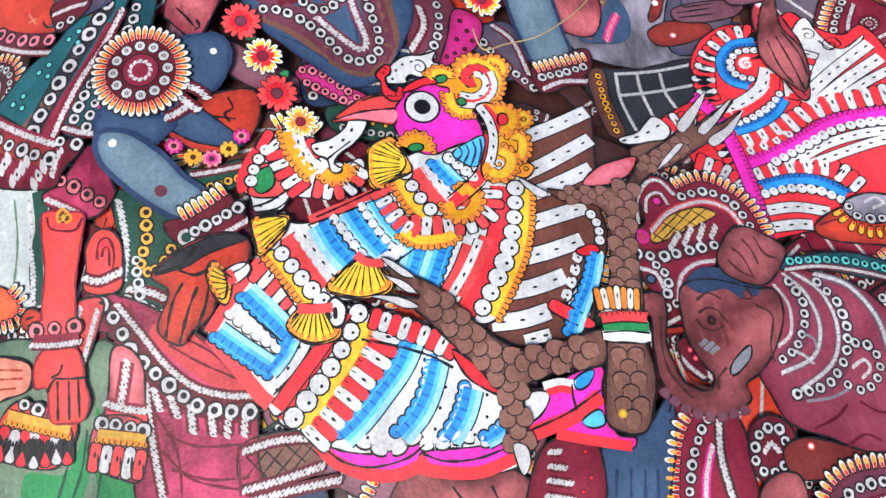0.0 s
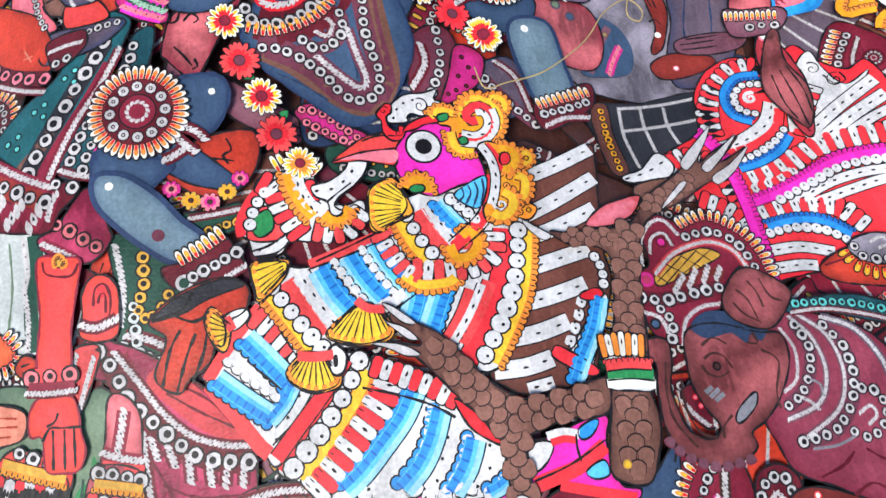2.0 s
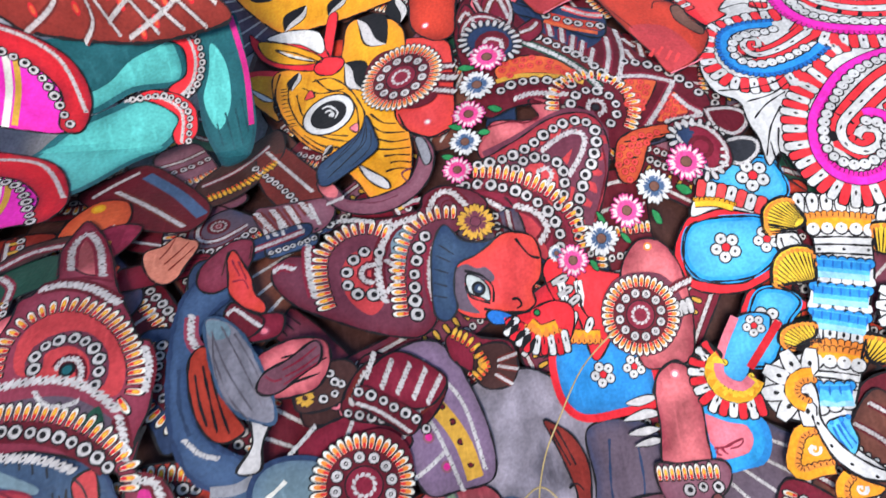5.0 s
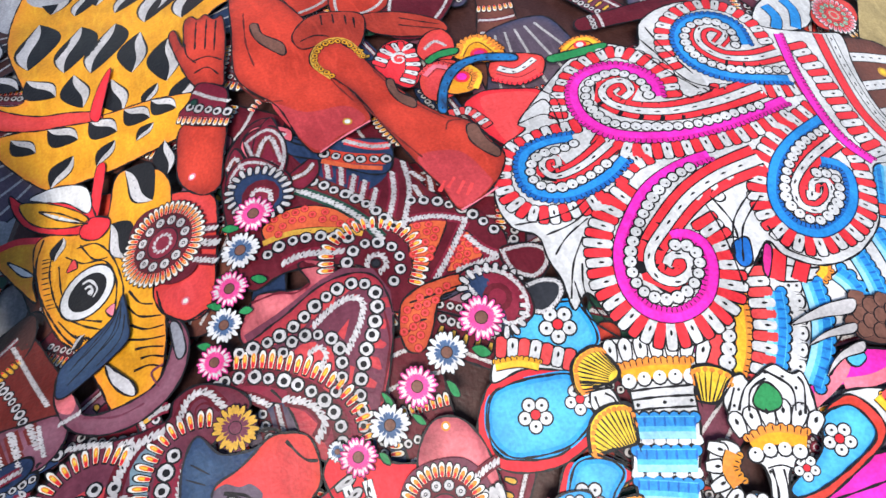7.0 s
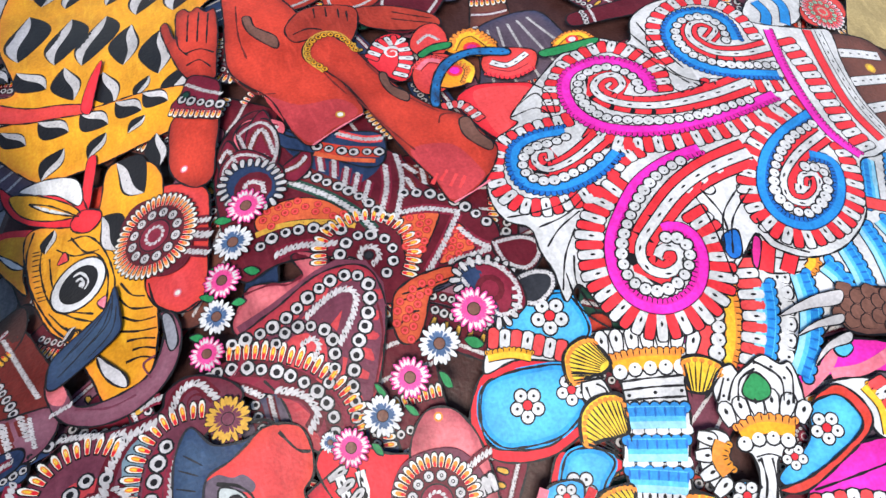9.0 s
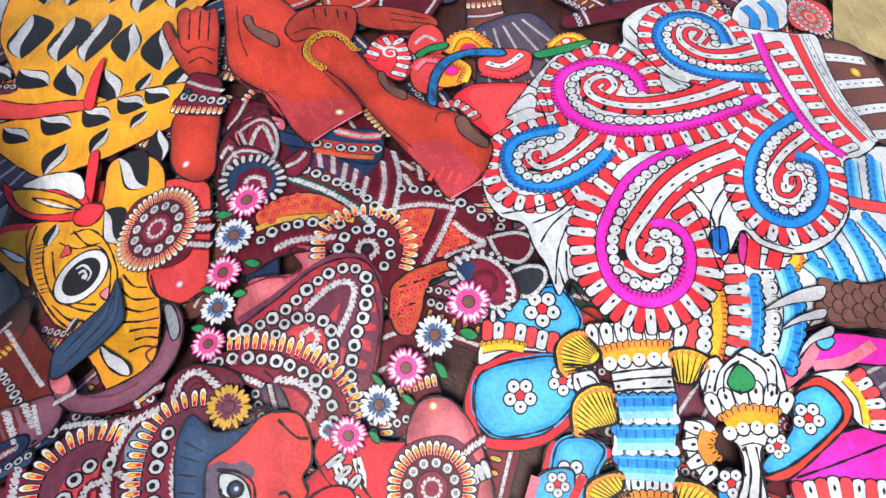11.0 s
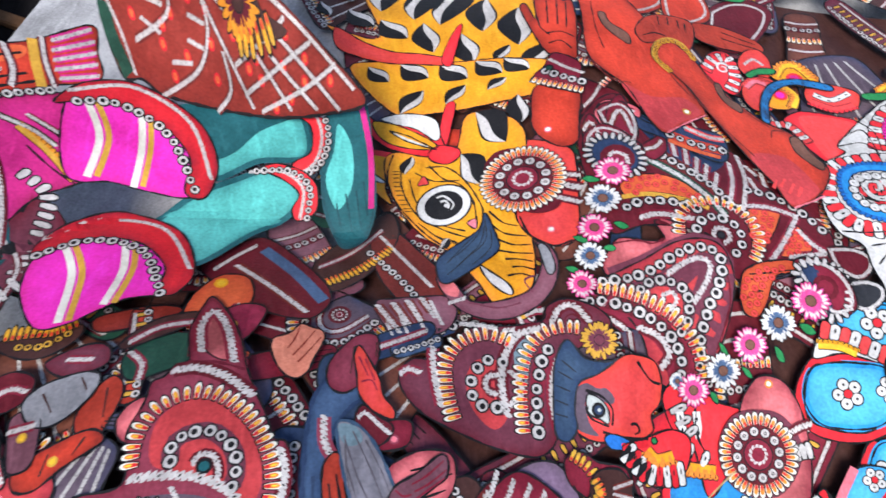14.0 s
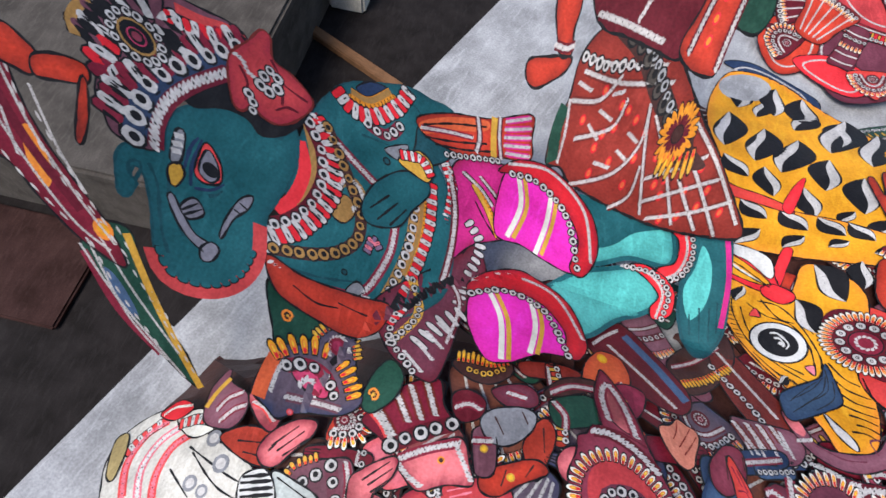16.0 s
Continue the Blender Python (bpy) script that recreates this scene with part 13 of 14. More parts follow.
gk.line([(-73.5, 98.2), (-74.0, 100.6), (-73.7, 104.0), (-72.5, 107.6), (-70.3, 111.7)], 1.3, "ink_blue", lift=0.26)
gk.beads([(-74.4, 97.6), (-74.8, 100.4), (-74.6, 103.8), (-73.2, 107.8), (-70.0, 113.9)], 0.85, "ink_blue", w=2.0, lift=0.4)
gk.line([(-75.0, 97.9), (-75.4, 100.7), (-75.2, 103.9), (-74.0, 107.9), (-70.9, 113.2)], 0.9, "bronze", lift=0.42)
gk.bars([(-77.7, 101.7), (-76.8, 101.7), (-75.5, 103.6), (-74.4, 106.3), (-73.5, 109.9), (-71.8, 112.5), (-70.1, 115.0)], 2.2, 1.0, 2.0, "wine", lift=0.38, alt="grey_white")
gk.bars([(-79.2, 103.7), (-79.1, 106.1), (-78.3, 109.0), (-76.5, 110.9), (-74.8, 110.4), (-74.4, 108.0)], 2.6, 1.0, 2.1, "dull_mauve", lift=0.36, alt="grey_white")
gk.bars([(-78.0, 102.0), (-77.9, 102.9), (-78.2, 105.0)], 2.0, 0.9, 1.9, "red", lift=0.36, alt="grey_white")
gk.bars([(-76.3, 98.4), (-76.3, 100.3), (-76.4, 101.8)], 2.2, 0.9, 1.9, "wine", lift=0.36, alt="grey_white")
gk.line([(-79.6, 102.7), (-80.2, 103.8), (-80.0, 105.7), (-79.1, 106.4)], 0.7, "bronze", lift=0.5)
gk.line([(-75.1, 112.4), (-73.0, 113.5), (-71.1, 114.9), (-69.6, 115.2)], 0.9, "crimson", lift=0.44)
gk.bars([(-75.2, 110.9), (-73.4, 111.9), (-71.5, 113.5)], 1.4, 0.7, 1.4, "red", lift=0.4, alt="grey_white")
ga = Panel(gan, "folded_arm", [(-53.8, 106.5), (-52.9, 110.5), (-50.2, 114.2), (-47, 115.4), (-45.7, 113.6), (-47.4, 109.9), (-48.4, 107.1), (-50.4, 105.5), (-52.6, 104.9)], "teal", 12, label="teal folded arm end")
ga.lines([[(-52.7, 106.9), (-50.8, 110.1)], [(-51.5, 106), (-49.5, 109.8)], [(-49.8, 106.2), (-48.2, 109.6)]], 0.25)
ga2 = Panel(gan, "upper_arm", [(-49.3, 119.3), (-49.3, 122.6), (-45.2, 126.5), (-42, 125.3), (-44.5, 119.8), (-47.4, 117), (-49.1, 116.7)], "deep_teal", 10)
gb = Panel(gan, "armlet", [(-50.9, 115.4), (-48.7, 118.4), (-46.3, 117.7), (-46.1, 115.1), (-48.2, 114.8)], "gold", 13)
gb.bars([(-50.6, 116.4), (-48, 117.5), (-46.2, 116.2)], 1.3, 0.6, 1.0, "red")
gs = Panel(gan, "shawl", [(-49.9, 123.1), (-45.4, 127.1), (-39.3, 130.3), (-33, 134.8), (-32.2, 131), (-31.9, 127.1), (-37, 124.9), (-41.4, 122.3), (-44.9, 121.5), (-48.5, 121.3)], "brick", 11, label="brick red shawl end with white fringe")
gs.patch([(-49.3, 122.8), (-45.2, 126.6), (-39.9, 129.5), (-39.9, 127.7), (-44.8, 124.6), (-48.4, 121.5)], "terracotta", ink=False)
gs.lines([[(-48.9, 122.6), (-45, 125.6), (-39.8, 128.5)], [(-48.3, 121.1), (-44.4, 123), (-39.2, 125.9)], [(-46.7, 121), (-42.4, 122.9), (-38.3, 125.1)]], 0.3)
gs.rope([(-38, 131.3), (-37.5, 128.1), (-36.5, 124.9)], 0.6)
for q_ in ([(-36.9, 131.3), (-33.1, 134.1)], [(-36.8, 129.9), (-32.7, 132.4)], [(-36.6, 128.6), (-32.5, 130.8)], [(-36.4, 127.3), (-32.3, 129.2)], [(-35.9, 126.2), (-32.1, 127.6)]):
    gs.rope(q_, 0.7, back="magenta")
gs.line([(-38.9, 130.8), (-38.4, 127.5), (-37.7, 124.5)], 1.0, "gold", lift=0.4)
gs.rope([(-41.5, 129.1), (-40.5, 126.2), (-40.5, 123.8)], 0.7)
gs.rope([(-49.1, 122), (-45.5, 123.9), (-41.6, 125.5)], 0.6, back="wine")
gs.beads([(-44.7, 120.6), (-41.4, 122.3), (-36.9, 124.3)], 0.5, None)
gw = Panel(gan, "waist_cloth", [(-43.5, 119.5), (-40.5, 122.8), (-34.9, 124.5), (-30.7, 123.7), (-30, 115.3), (-34.2, 112.4), (-38.3, 109.6), (-40.1, 105.2), (-42.5, 104), (-42.4, 111)], "magenta", 9, label="magenta waist cloth")
gw.rope([(-41.7, 119.7), (-38.6, 118.7), (-36.3, 117.1)], 0.6, back="umber")
gw.bars([(-44.9, 119.6), (-42.7, 116.3), (-42.4, 111)], 1.5, 0.7, 1.1, "red")
gw.bars([(-39.1, 112.8), (-36.7, 110.4), (-37.4, 105.6), (-38.1, 99.7)], 1.6, 0.8, 1.2, "grey_white")
gw.rope([(-39, 120.5), (-35, 118.2), (-31.4, 115.1)], 0.55, back="wine")
gw.ruffle([(-39.8, 118.9), (-36.9, 116.3), (-34.3, 112.9)], 1.0, "gold", "deep_amber", lift=0.3)
gw.lines([[(-39, 120.4), (-34.3, 117.1), (-32.2, 114.3)], [(-39, 116.5), (-36.6, 114.1), (-34.2, 112.4)]], 0.25)
gj = Panel(gan, "girdle", [(-49.4, 95.5), (-45.9, 100.6), (-41.1, 105.6), (-37.5, 110), (-34.7, 105.7), (-37, 97.9), (-37.9, 90), (-39.3, 86.3), (-44.3, 88.3), (-47.6, 92)], "plum", 9, label="plum girdle with beaded edges")
gj.beads([(-45.1, 101), (-43.1, 96), (-45.7, 90.6)], 0.5, "gold")
gj.bars([(-46.5, 93.7), (-45, 97.1), (-42.5, 100.6), (-39.7, 103.6)], 1.3, 0.7, 1.2, "red")
for q_ in ([(-43.5, 89.8), (-40.7, 87.5)], [(-42.5, 91.8), (-39.7, 89.5)], [(-41.3, 93.5), (-38.8, 91.5)], [(-40.1, 95.3), (-37.8, 93.6)]):
    gj.rope(q_, 0.6, back=None)
gj.bars([(-42, 91.5), (-40, 94.9), (-37.4, 97.8)], 3.0, 0.8, 1.6, "grey_white")
gj.rope([(-40.9, 104.8), (-37.9, 99.8), (-38.4, 92.5)], 0.6)
gj.beads([(-46.1, 95.3), (-45.9, 91.4), (-41.8, 87.3)], 0.55, None)
gr = Panel(gan, "orange_sash", [(-61.8, 94.5), (-57.6, 94.3), (-50.9, 95.5), (-47.2, 96.2), (-47.6, 92), (-51, 90.1), (-55.2, 90.2), (-59.9, 91.1)], "brick", 9)
gr.lines([[(-58.5, 92.7), (-55.7, 92.1), (-53.1, 92.8)], [(-53.3, 93.4), (-50.4, 93.5), (-48.2, 93.8)]], 0.2)
for pts, bands in (([(-34.9, 113.1), (-35.8, 119.2), (-34.5, 124.8), (-29, 125.5), (-21.9, 120.4), (-18.9, 114.6), (-21.4, 111.9), (-26.4, 112.4), (-30.5, 113.2)], (([(-33.4, 124.4), (-31.8, 119.2), (-33, 113.5)], "cream"), ([(-27.2, 124.2), (-27.1, 118.4), (-28, 112.8)], "cream"))), ([(-36.6, 98), (-36.5, 102.6), (-33, 106.4), (-26.6, 106.6), (-21.8, 102.6), (-19.3, 98), (-20.2, 95.6), (-25.1, 94.9), (-29.7, 91.9), (-32.8, 91.4), (-35.2, 94.4)], (([(-34, 103.5), (-31.7, 98.7), (-30.9, 92)], "cream"), ([(-27.8, 104.8), (-26.6, 99.5), (-27.1, 94.2)], "cream")))):
    tr_ = Panel(gan, "trouser_leg", pts, "pink", 12, label="hot pink trouser leg with gold stripes")
    for q_, c_ in bands:
        tr_.stripes([q_], 0.8, c_, None, ink=False)
        tr_.stripes([np.array(q_) + (1.0, 0.2)], 0.7, "gold", None, ink=False)
g1 = Panel(gan, "trouser_hem", [(-36.5, 122.7), (-33.3, 126.4), (-27.3, 127.3), (-20.3, 122.9), (-17.8, 116.8), (-19.4, 112), (-22, 112.6), (-21.4, 117.6), (-25.3, 122.1), (-31.8, 124.1)], "red", 13)
g1.beads([(-34.2, 123.4), (-29.8, 124.1), (-24, 120.6), (-20.8, 113)], 0.62, None)
g1.rope([(-35, 124.8), (-28.2, 126.8), (-21.3, 122.6), (-18.7, 114.6)], 0.7, back=None)
g2_ = Panel(gan, "trouser_hem", [(-37.3, 104.1), (-34.1, 107.5), (-28.7, 109.3), (-21.9, 106.2), (-18.8, 99.3), (-20, 95.5), (-21.9, 96), (-22.3, 100.1), (-26.4, 104.2), (-32.8, 104.6), (-36.5, 101.4)], "red", 13)
g2_.beads([(-36.6, 102), (-31.9, 104.4), (-25.5, 102.8), (-21.6, 95.6)], 0.62, None)
g2_.rope([(-36.8, 104.9), (-31.3, 108), (-23.8, 106.6), (-19.4, 99.6)], 0.7, back=None)
for pts in ([(-22.7, 124.6), (-15.6, 124.9), (-7.7, 124.9), (-5.5, 121.9), (-5.9, 117.4), (-12.4, 117.2), (-18.4, 114.7), (-18.7, 119.5)], [(-25.7, 107), (-21.4, 111.9), (-15, 114.8), (-9.5, 116.4), (-6.8, 113.9), (-7.7, 110), (-13.2, 106.2), (-19.2, 100.3), (-21.9, 105)]):
    lg = Panel(gan, "shin", pts, "aqua", 11, label="bright aqua shin", ink="teal", edge=0.8)
lg2 = Panel(gan, "shin_shade", [(-22.1, 124.1), (-16.6, 124.9), (-8.2, 124.8), (-7.1, 123.6), (-12.1, 121.6), (-15.6, 118.5), (-18.9, 117.9)], "teal", 12, edge=0)
for pts, q_ in (([(-8.1, 124.3), (-5.4, 125.4), (-2.8, 122.4), (-2.7, 118), (-4.6, 114.8), (-8.3, 114.5), (-7.6, 116.6), (-5, 118.1), (-5, 122)], [(-7.5, 124.7), (-3.9, 124.7), (-2.4, 120.5), (-3.5, 116.5), (-6.4, 114.5)]), ([(-12.3, 116), (-9.5, 116.6), (-6, 115), (-4.4, 112.5), (-4.9, 109.2), (-7.4, 108.2), (-8.1, 109.9), (-7, 112), (-9.2, 114.3)], [(-12.7, 115.6), (-8.4, 115.5), (-5.5, 112.8), (-6.1, 108.5)])):
    an = Panel(gan, "anklet", pts, "bright_red", 14)
    an.beads(q_, 0.5, None)
    an.rope(np.array(smooth(q_, False)) * 0.985 + np.array(pts).mean(0) * 0.015 - (0.9, 0), 0.6, back=None)
ft = Panel(gan, "foot", [(-5.2, 123.9), (-2.1, 125), (2.3, 125.1), (3.3, 123.3), (3.6, 114.8), (3.3, 108.4), (1.5, 104.4), (-1, 103.1), (-2.3, 105.5), (-3.6, 109.9), (-3.8, 115.5)], "teal", 12, label="deep teal foot in profile", ink="deep_teal", edge=0.5)
ft.line([(2.5, 124.7), (3.4, 116.6), (2.9, 108.7)], 0.8, "magenta", lift=0.3)
ft.lines([[(-1.9, 110.2), (-1.5, 106.7)], [(-0.5, 111.4), (0, 106)], [(1, 111.6), (1.3, 106.3)], [(2.1, 112.7), (2.3, 107.8)]], 0.25, "deep_teal")
ft.patch([(-3.2, 113.7), (-1.8, 117.7), (-0.9, 121.7), (0.8, 118.1), (0.5, 112.5), (-1.8, 109.3)], "aqua", ink=False)

GROUND[0] = raised

# ---- green figure below the teal one ----
gfig = puppet("green_sleeve_puppet", "dark green leather puppet with golden petal armlet", at=(-54.5, 86))
p = Panel(gfig, "sleeve", [(-61.1, 91.4), (-60.4, 93.0), (-56.7, 91.3), (-53.8, 90.3), (-53.7, 88.6), (-58.1, 85.6), (-59.5, 87.6)], "dark_green", 2, label="dark green sleeve")
p.tassel([(-58.4, 88.8), (-58.7, 89.3), (-58.4, 89.7), (-57.9, 89.5), (-58.0, 88.9)], [(-58.2, 89.2)], "gold")
p2 = Panel(gfig, "armlet", [(-59.4, 79.7), (-59.2, 82.3), (-58.3, 85.5), (-55.6, 87.2), (-54.4, 90.0), (-52.3, 91.5), (-50.2, 90.3), (-48.7, 85.5), (-46.9, 82.1), (-49.1, 79.9), (-54.1, 79.3), (-56.2, 77.8), (-57.6, 78.5)], "dusk", 3, label="grey armlet with golden petals and a wine boss")
p2.petals([(-57.8, 84.1), (-55.9, 85.7), (-53.1, 86.4), (-50.7, 84.8), (-49.0, 82.1)], 2.3, 1.0, 1, "orange", "amber")
p2.beads([(-56.9, 83.8), (-54.7, 84.9), (-52.5, 84.5), (-50.6, 82.1)], 0.7, "wine", w=1.6)
p2.patch([(-56.2, 83.5), (-53.9, 84.6), (-51.8, 83.4), (-51.5, 81.6), (-54.2, 82.0)], "wine_rose", lift=0.3)
p2.rope([(-55.0, 82.4), (-54.3, 83.4), (-53.0, 82.8), (-53.1, 81.8)], 0.9, back="wine")
p2.rope([(-56.0, 80.5), (-53.2, 80.9), (-49.4, 80.6)], 0.75, back="dull_mauve")
p2.line([(-58.7, 79.3), (-58.6, 82.0), (-58.1, 85.0)], 1.4, "terracotta", lift=0.3)
p2.rope([(-57.7, 80.5), (-57.6, 82.8), (-57.3, 84.0)], 0.6, back=None)
p2.petals([(-54.3, 88.4), (-53.1, 90.2), (-51.0, 90.1), (-49.7, 87.4)], 1.2, 0.6, 1, "gold", "gold")
p2.spots((-52.1, 88.5, 1.09), "wine", "wine_rose", 0.6)
p2.rope([(-52.8, 87.2), (-52.9, 89.0), (-51.7, 89.7), (-50.5, 88.3)], 0.7, back=None)
p2.spots((-55.2, 79.0, 0.37), "coral", "rose", 0.5)
p3 = Panel(gfig, "green_skirt", [(-47.1, 82.8), (-46.6, 86.0), (-45.0, 88.4), (-42.8, 86.8), (-43.0, 83.7), (-45.2, 81.1), (-46.7, 81.4)], "dark_green", 2.5, label="dark green skirt")
p3.tassel([(-46.0, 82.9), (-46.3, 83.6), (-45.9, 84.0), (-45.3, 83.5), (-45.4, 82.9)], [(-45.8, 83.3)], "gold")

GROUND[0] = propped
# ---- the standing lady puppet in the roped sari ----
lady = puppet("sari_puppet", "maroon leather puppet in a sari netted with white rope", at=[(-16.4, 129.9)][0])
ls = Panel(lady, "sari", [(-29.2, 128), (-29.5, 131.2), (-28.3, 132.9), (-28.3, 135.8), (-26.7, 137.7), (-24, 138.2), (-19.2, 137.6), (-15.2, 136), (-10.8, 132.9), (-6.1, 129.6), (-1.1, 126.1), (3.4, 122.3), (-2.1, 122.1), (-9.1, 122.7), (-16.9, 124.2), (-24.2, 126.1), (-26.7, 127.5)], "russet", 5, label="dark russet sari skirt")
ls.line([(-28.3, 128), (-28.9, 130.8), (-28.5, 132.5)], 1.6, "dark_green", lift=0.3)
ls.rope([(-27.4, 128), (-27.5, 130.5), (-28.1, 132.9)], 0.5, back=None)
for q in ([(-27.2, 136), (-23, 135.4), (-16.2, 135.3)], [(-27, 135), (-21.4, 134.1), (-14.6, 134.1)], [(-27.9, 132.9), (-23.8, 132.9), (-21.7, 134.6)], [(-25.8, 129.9), (-20.9, 130.8), (-19.9, 132.9)], [(-24.6, 126.1), (-18.7, 127.1), (-16.1, 129.5), (-16.5, 132.5)], [(-17.4, 124.2), (-15, 125.3), (-14.9, 127.7)], [(-16.5, 132.5), (-15.3, 129.5), (-12.4, 123.8)], [(-15.2, 131.7), (-11.6, 128.2), (-7.2, 123)], [(-8.7, 126.8), (-6.6, 125), (-3.6, 122.6)], [(-12.9, 131.7), (-6.7, 127.3), (-0.5, 122.2)], [(-10.9, 132.1), (-4.7, 128.3), (1.8, 123.3)], [(-13, 124.8), (-8, 125.9), (-3.3, 126.9)], [(-11.2, 123.4), (-5.1, 124.1), (-0.4, 125.1)], [(-13.5, 126.8), (-9.3, 127.8), (-6.2, 128.7)]):
    ls.rope(q, 0.46, back="oxblood")
for q in ([(-27.4, 134.2), (-25.4, 133.6)], [(-23.3, 132.1), (-21.3, 131.4)], [(-24.3, 131), (-22.5, 129.9)], [(-19, 129), (-17.4, 128.3)], [(-21.8, 128), (-19.4, 127.6)], [(-18.2, 130.4), (-16.6, 129.7)], [(-22.1, 133.3), (-20.7, 133.5)]):
    ls.rope(q, 0.45, back=None)
ls.beads([(-27.6, 136), (-23.7, 135.3), (-19.9, 135.4)], 0.5, None)
ls.spots([(-23.4, 133.6, 0.42), (-20.5, 130.8, 0.44), (-22.5, 129.2, 0.46), (-19.3, 132.1, 0.43), (-22.1, 127.1, 0.47), (-13.1, 128.6, 0.44), (-10.5, 125.4, 0.46), (-7.3, 125.9, 0.45), (-4.7, 124.6, 0.46), (-16.5, 126.2, 0.47), (-15.9, 130.4, 0.43), (-4.2, 126, 0.44), (-1.2, 124.2, 0.45), (-19.7, 128.1, 0.46), (-25.4, 131.4, 0.44), (-21.9, 130.3, 0.45), (-16.2, 128.4, 0.45), (-10.7, 126.8, 0.45), (-6.9, 123.7, 0.47), (-8.7, 128.4, 0.43), (-6.3, 127.8, 0.43), (-9.2, 123.4, 0.48), (-11.9, 126.3, 0.46), (-17.8, 131.4, 0.43), (-20.4, 132.5, 0.42)], "red", "terracotta")
lr = Panel(lady, "rosette_ornament", [(-13.8, 130.2), (-13.3, 131.2), (-11.5, 131.2), (-9.3, 130.4), (-8.6, 129.3), (-5.9, 127.8), (-8.4, 127.5), (-11.2, 128.2)], "umber", 9, edge=0)
lr.flower((-11.5, 130.2, 2.55), "deep_amber", "maroon", "umber", 22)
ls.beads([(-28, 140.3), (-23.6, 138.2), (-19.9, 136.5), (-16.8, 134.1), (-13.4, 131.6)], 0.75, "umber", "dust", "ink", lift=0.5)
ls.beads([(-27.3, 140.6), (-22.6, 138.4), (-19.1, 136.6), (-15.9, 134.1), (-13, 131.7)], 0.5, None, "stone", "ink", lift=0.6)
lr.petals([(-12.1, 129.2), (-10, 128.9), (-8.4, 129.2)], 2.4, 0.7, -1, "deep_amber", "gold")
lt = Panel(lady, "bodice", [(-25.9, 137.7), (-28.3, 139.2), (-29.2, 142), (-23.2, 142.4), (-16.3, 142.2), (-14.2, 140.2), (-13.7, 137.8), (-15, 135.6), (-19.2, 136.4), (-23.4, 137.3)], "maroon", 7)
lt.rope([(-27.3, 138.8), (-23.1, 138), (-17.9, 136.8)], 0.6)
lt.rope([(-21.9, 138.3), (-20.9, 140.1), (-20.6, 141.7)], 0.6)
lb = Panel(lady, "back_sash", [(-13.3, 134.9), (-15.5, 136.4), (-14.5, 138.9), (-13.8, 141.5), (-9.3, 141.3), (-9.7, 138.7), (-10.1, 136.7), (-9.8, 134.4)], "brick", 8)
lb.rope([(-14.1, 136), (-13.6, 138.5), (-12.9, 141.1)], 0.6)
lb.rope([(-9.9, 134.8), (-9.9, 137.7), (-9.7, 140.7)], 0.6)
lb.spots([(-12.2, 136.7, 0.45), (-12.3, 138.1, 0.43), (-12, 139.5, 0.42)], "bright_red", "orange")
lg_ = Panel(lady, "green_sleeve", [(-10.5, 138.1), (-10.2, 140.1), (-7.2, 140.3), (-5.8, 138.3), (-7, 137)], "dark_green", 7)
la = Panel(lady, "arm", [(-32.6, 137.8), (-33.6, 139.7), (-33.7, 142.2), (-31.1, 142.1), (-30.1, 139.6), (-30.2, 137.8), (-29.7, 136.2), (-31.2, 136.1)], "brick", 6)
la.rope([(-32.3, 136.9), (-30.7, 136.6), (-29.6, 136.8)], 0.5)
la2 = Panel(lady, "arm_end", [(-35.7, 135.9), (-32.9, 136.1), (-29.6, 136), (-29.9, 135), (-31.9, 134.2), (-33.8, 133.8), (-35.4, 134.5)], "brick", 6)

GROUND[0] = leaning
# ---- the folded red and green puppet at the table's edge ----
fold = puppet("folded_puppet", "folded red and green leather puppet with white stitch lines", at=[(-81.9, 94.1)][0])
fr_ = Panel(fold, "red_fold", [(-93.1, 105.3), (-91.6, 104.7), (-89.8, 100.9), (-87.5, 98.1), (-85, 96.1), (-81.9, 93.6), (-80.1, 90.6), (-84.2, 91.2), (-87.6, 93), (-90.3, 94.8), (-93.5, 94.7)], "wine", 12, label="dark red folded robe")
for q in ([(-91.5, 102.5), (-88.8, 98.7), (-85, 95.1), (-81.3, 92.3)], [(-92.1, 98.9), (-88.6, 95.4), (-84.8, 92.5), (-81.7, 91.5)], [(-90.9, 98.8), (-89.5, 95.8)], [(-89, 101.9), (-86.6, 98.2), (-84.1, 95.6)]):
    fr_.rope(q, 0.35, back=None)
fr_.patch([(-89.4, 98.1), (-88.4, 98.5), (-86.9, 96), (-87.2, 94.2), (-88.6, 95.4)], "orange", ink=False)
fg_ = Panel(fold, "green_fold", [(-84.2, 90.7), (-82.4, 93.9), (-79.9, 94.2), (-78.4, 90.3), (-75.7, 86.8), (-73, 84.2), (-71.7, 81.4), (-76, 83.5), (-79.6, 86.1), (-82, 88.5)], "dark_green", 12, label="green folded robe")
for q in ([(-84.2, 90.7), (-80.3, 87), (-73.3, 82)], [(-82.8, 92.5), (-79.3, 88.7), (-74.2, 84.3)], [(-83.7, 91.5), (-79.6, 86.1), (-75.3, 83.1)]):
    fg_.rope(q, 0.35, back=None)
for q in ([(-81.9, 93.1), (-78.9, 90.1), (-75, 85.9), (-72.5, 83.1)], [(-81.1, 93.8), (-78.3, 90.4), (-74.1, 85.7)], [(-83.2, 91.2), (-80.6, 88), (-76.6, 84.5)]):
    fg_.dashes(q, 0.8, 0.3, 1.3, "grey_white")
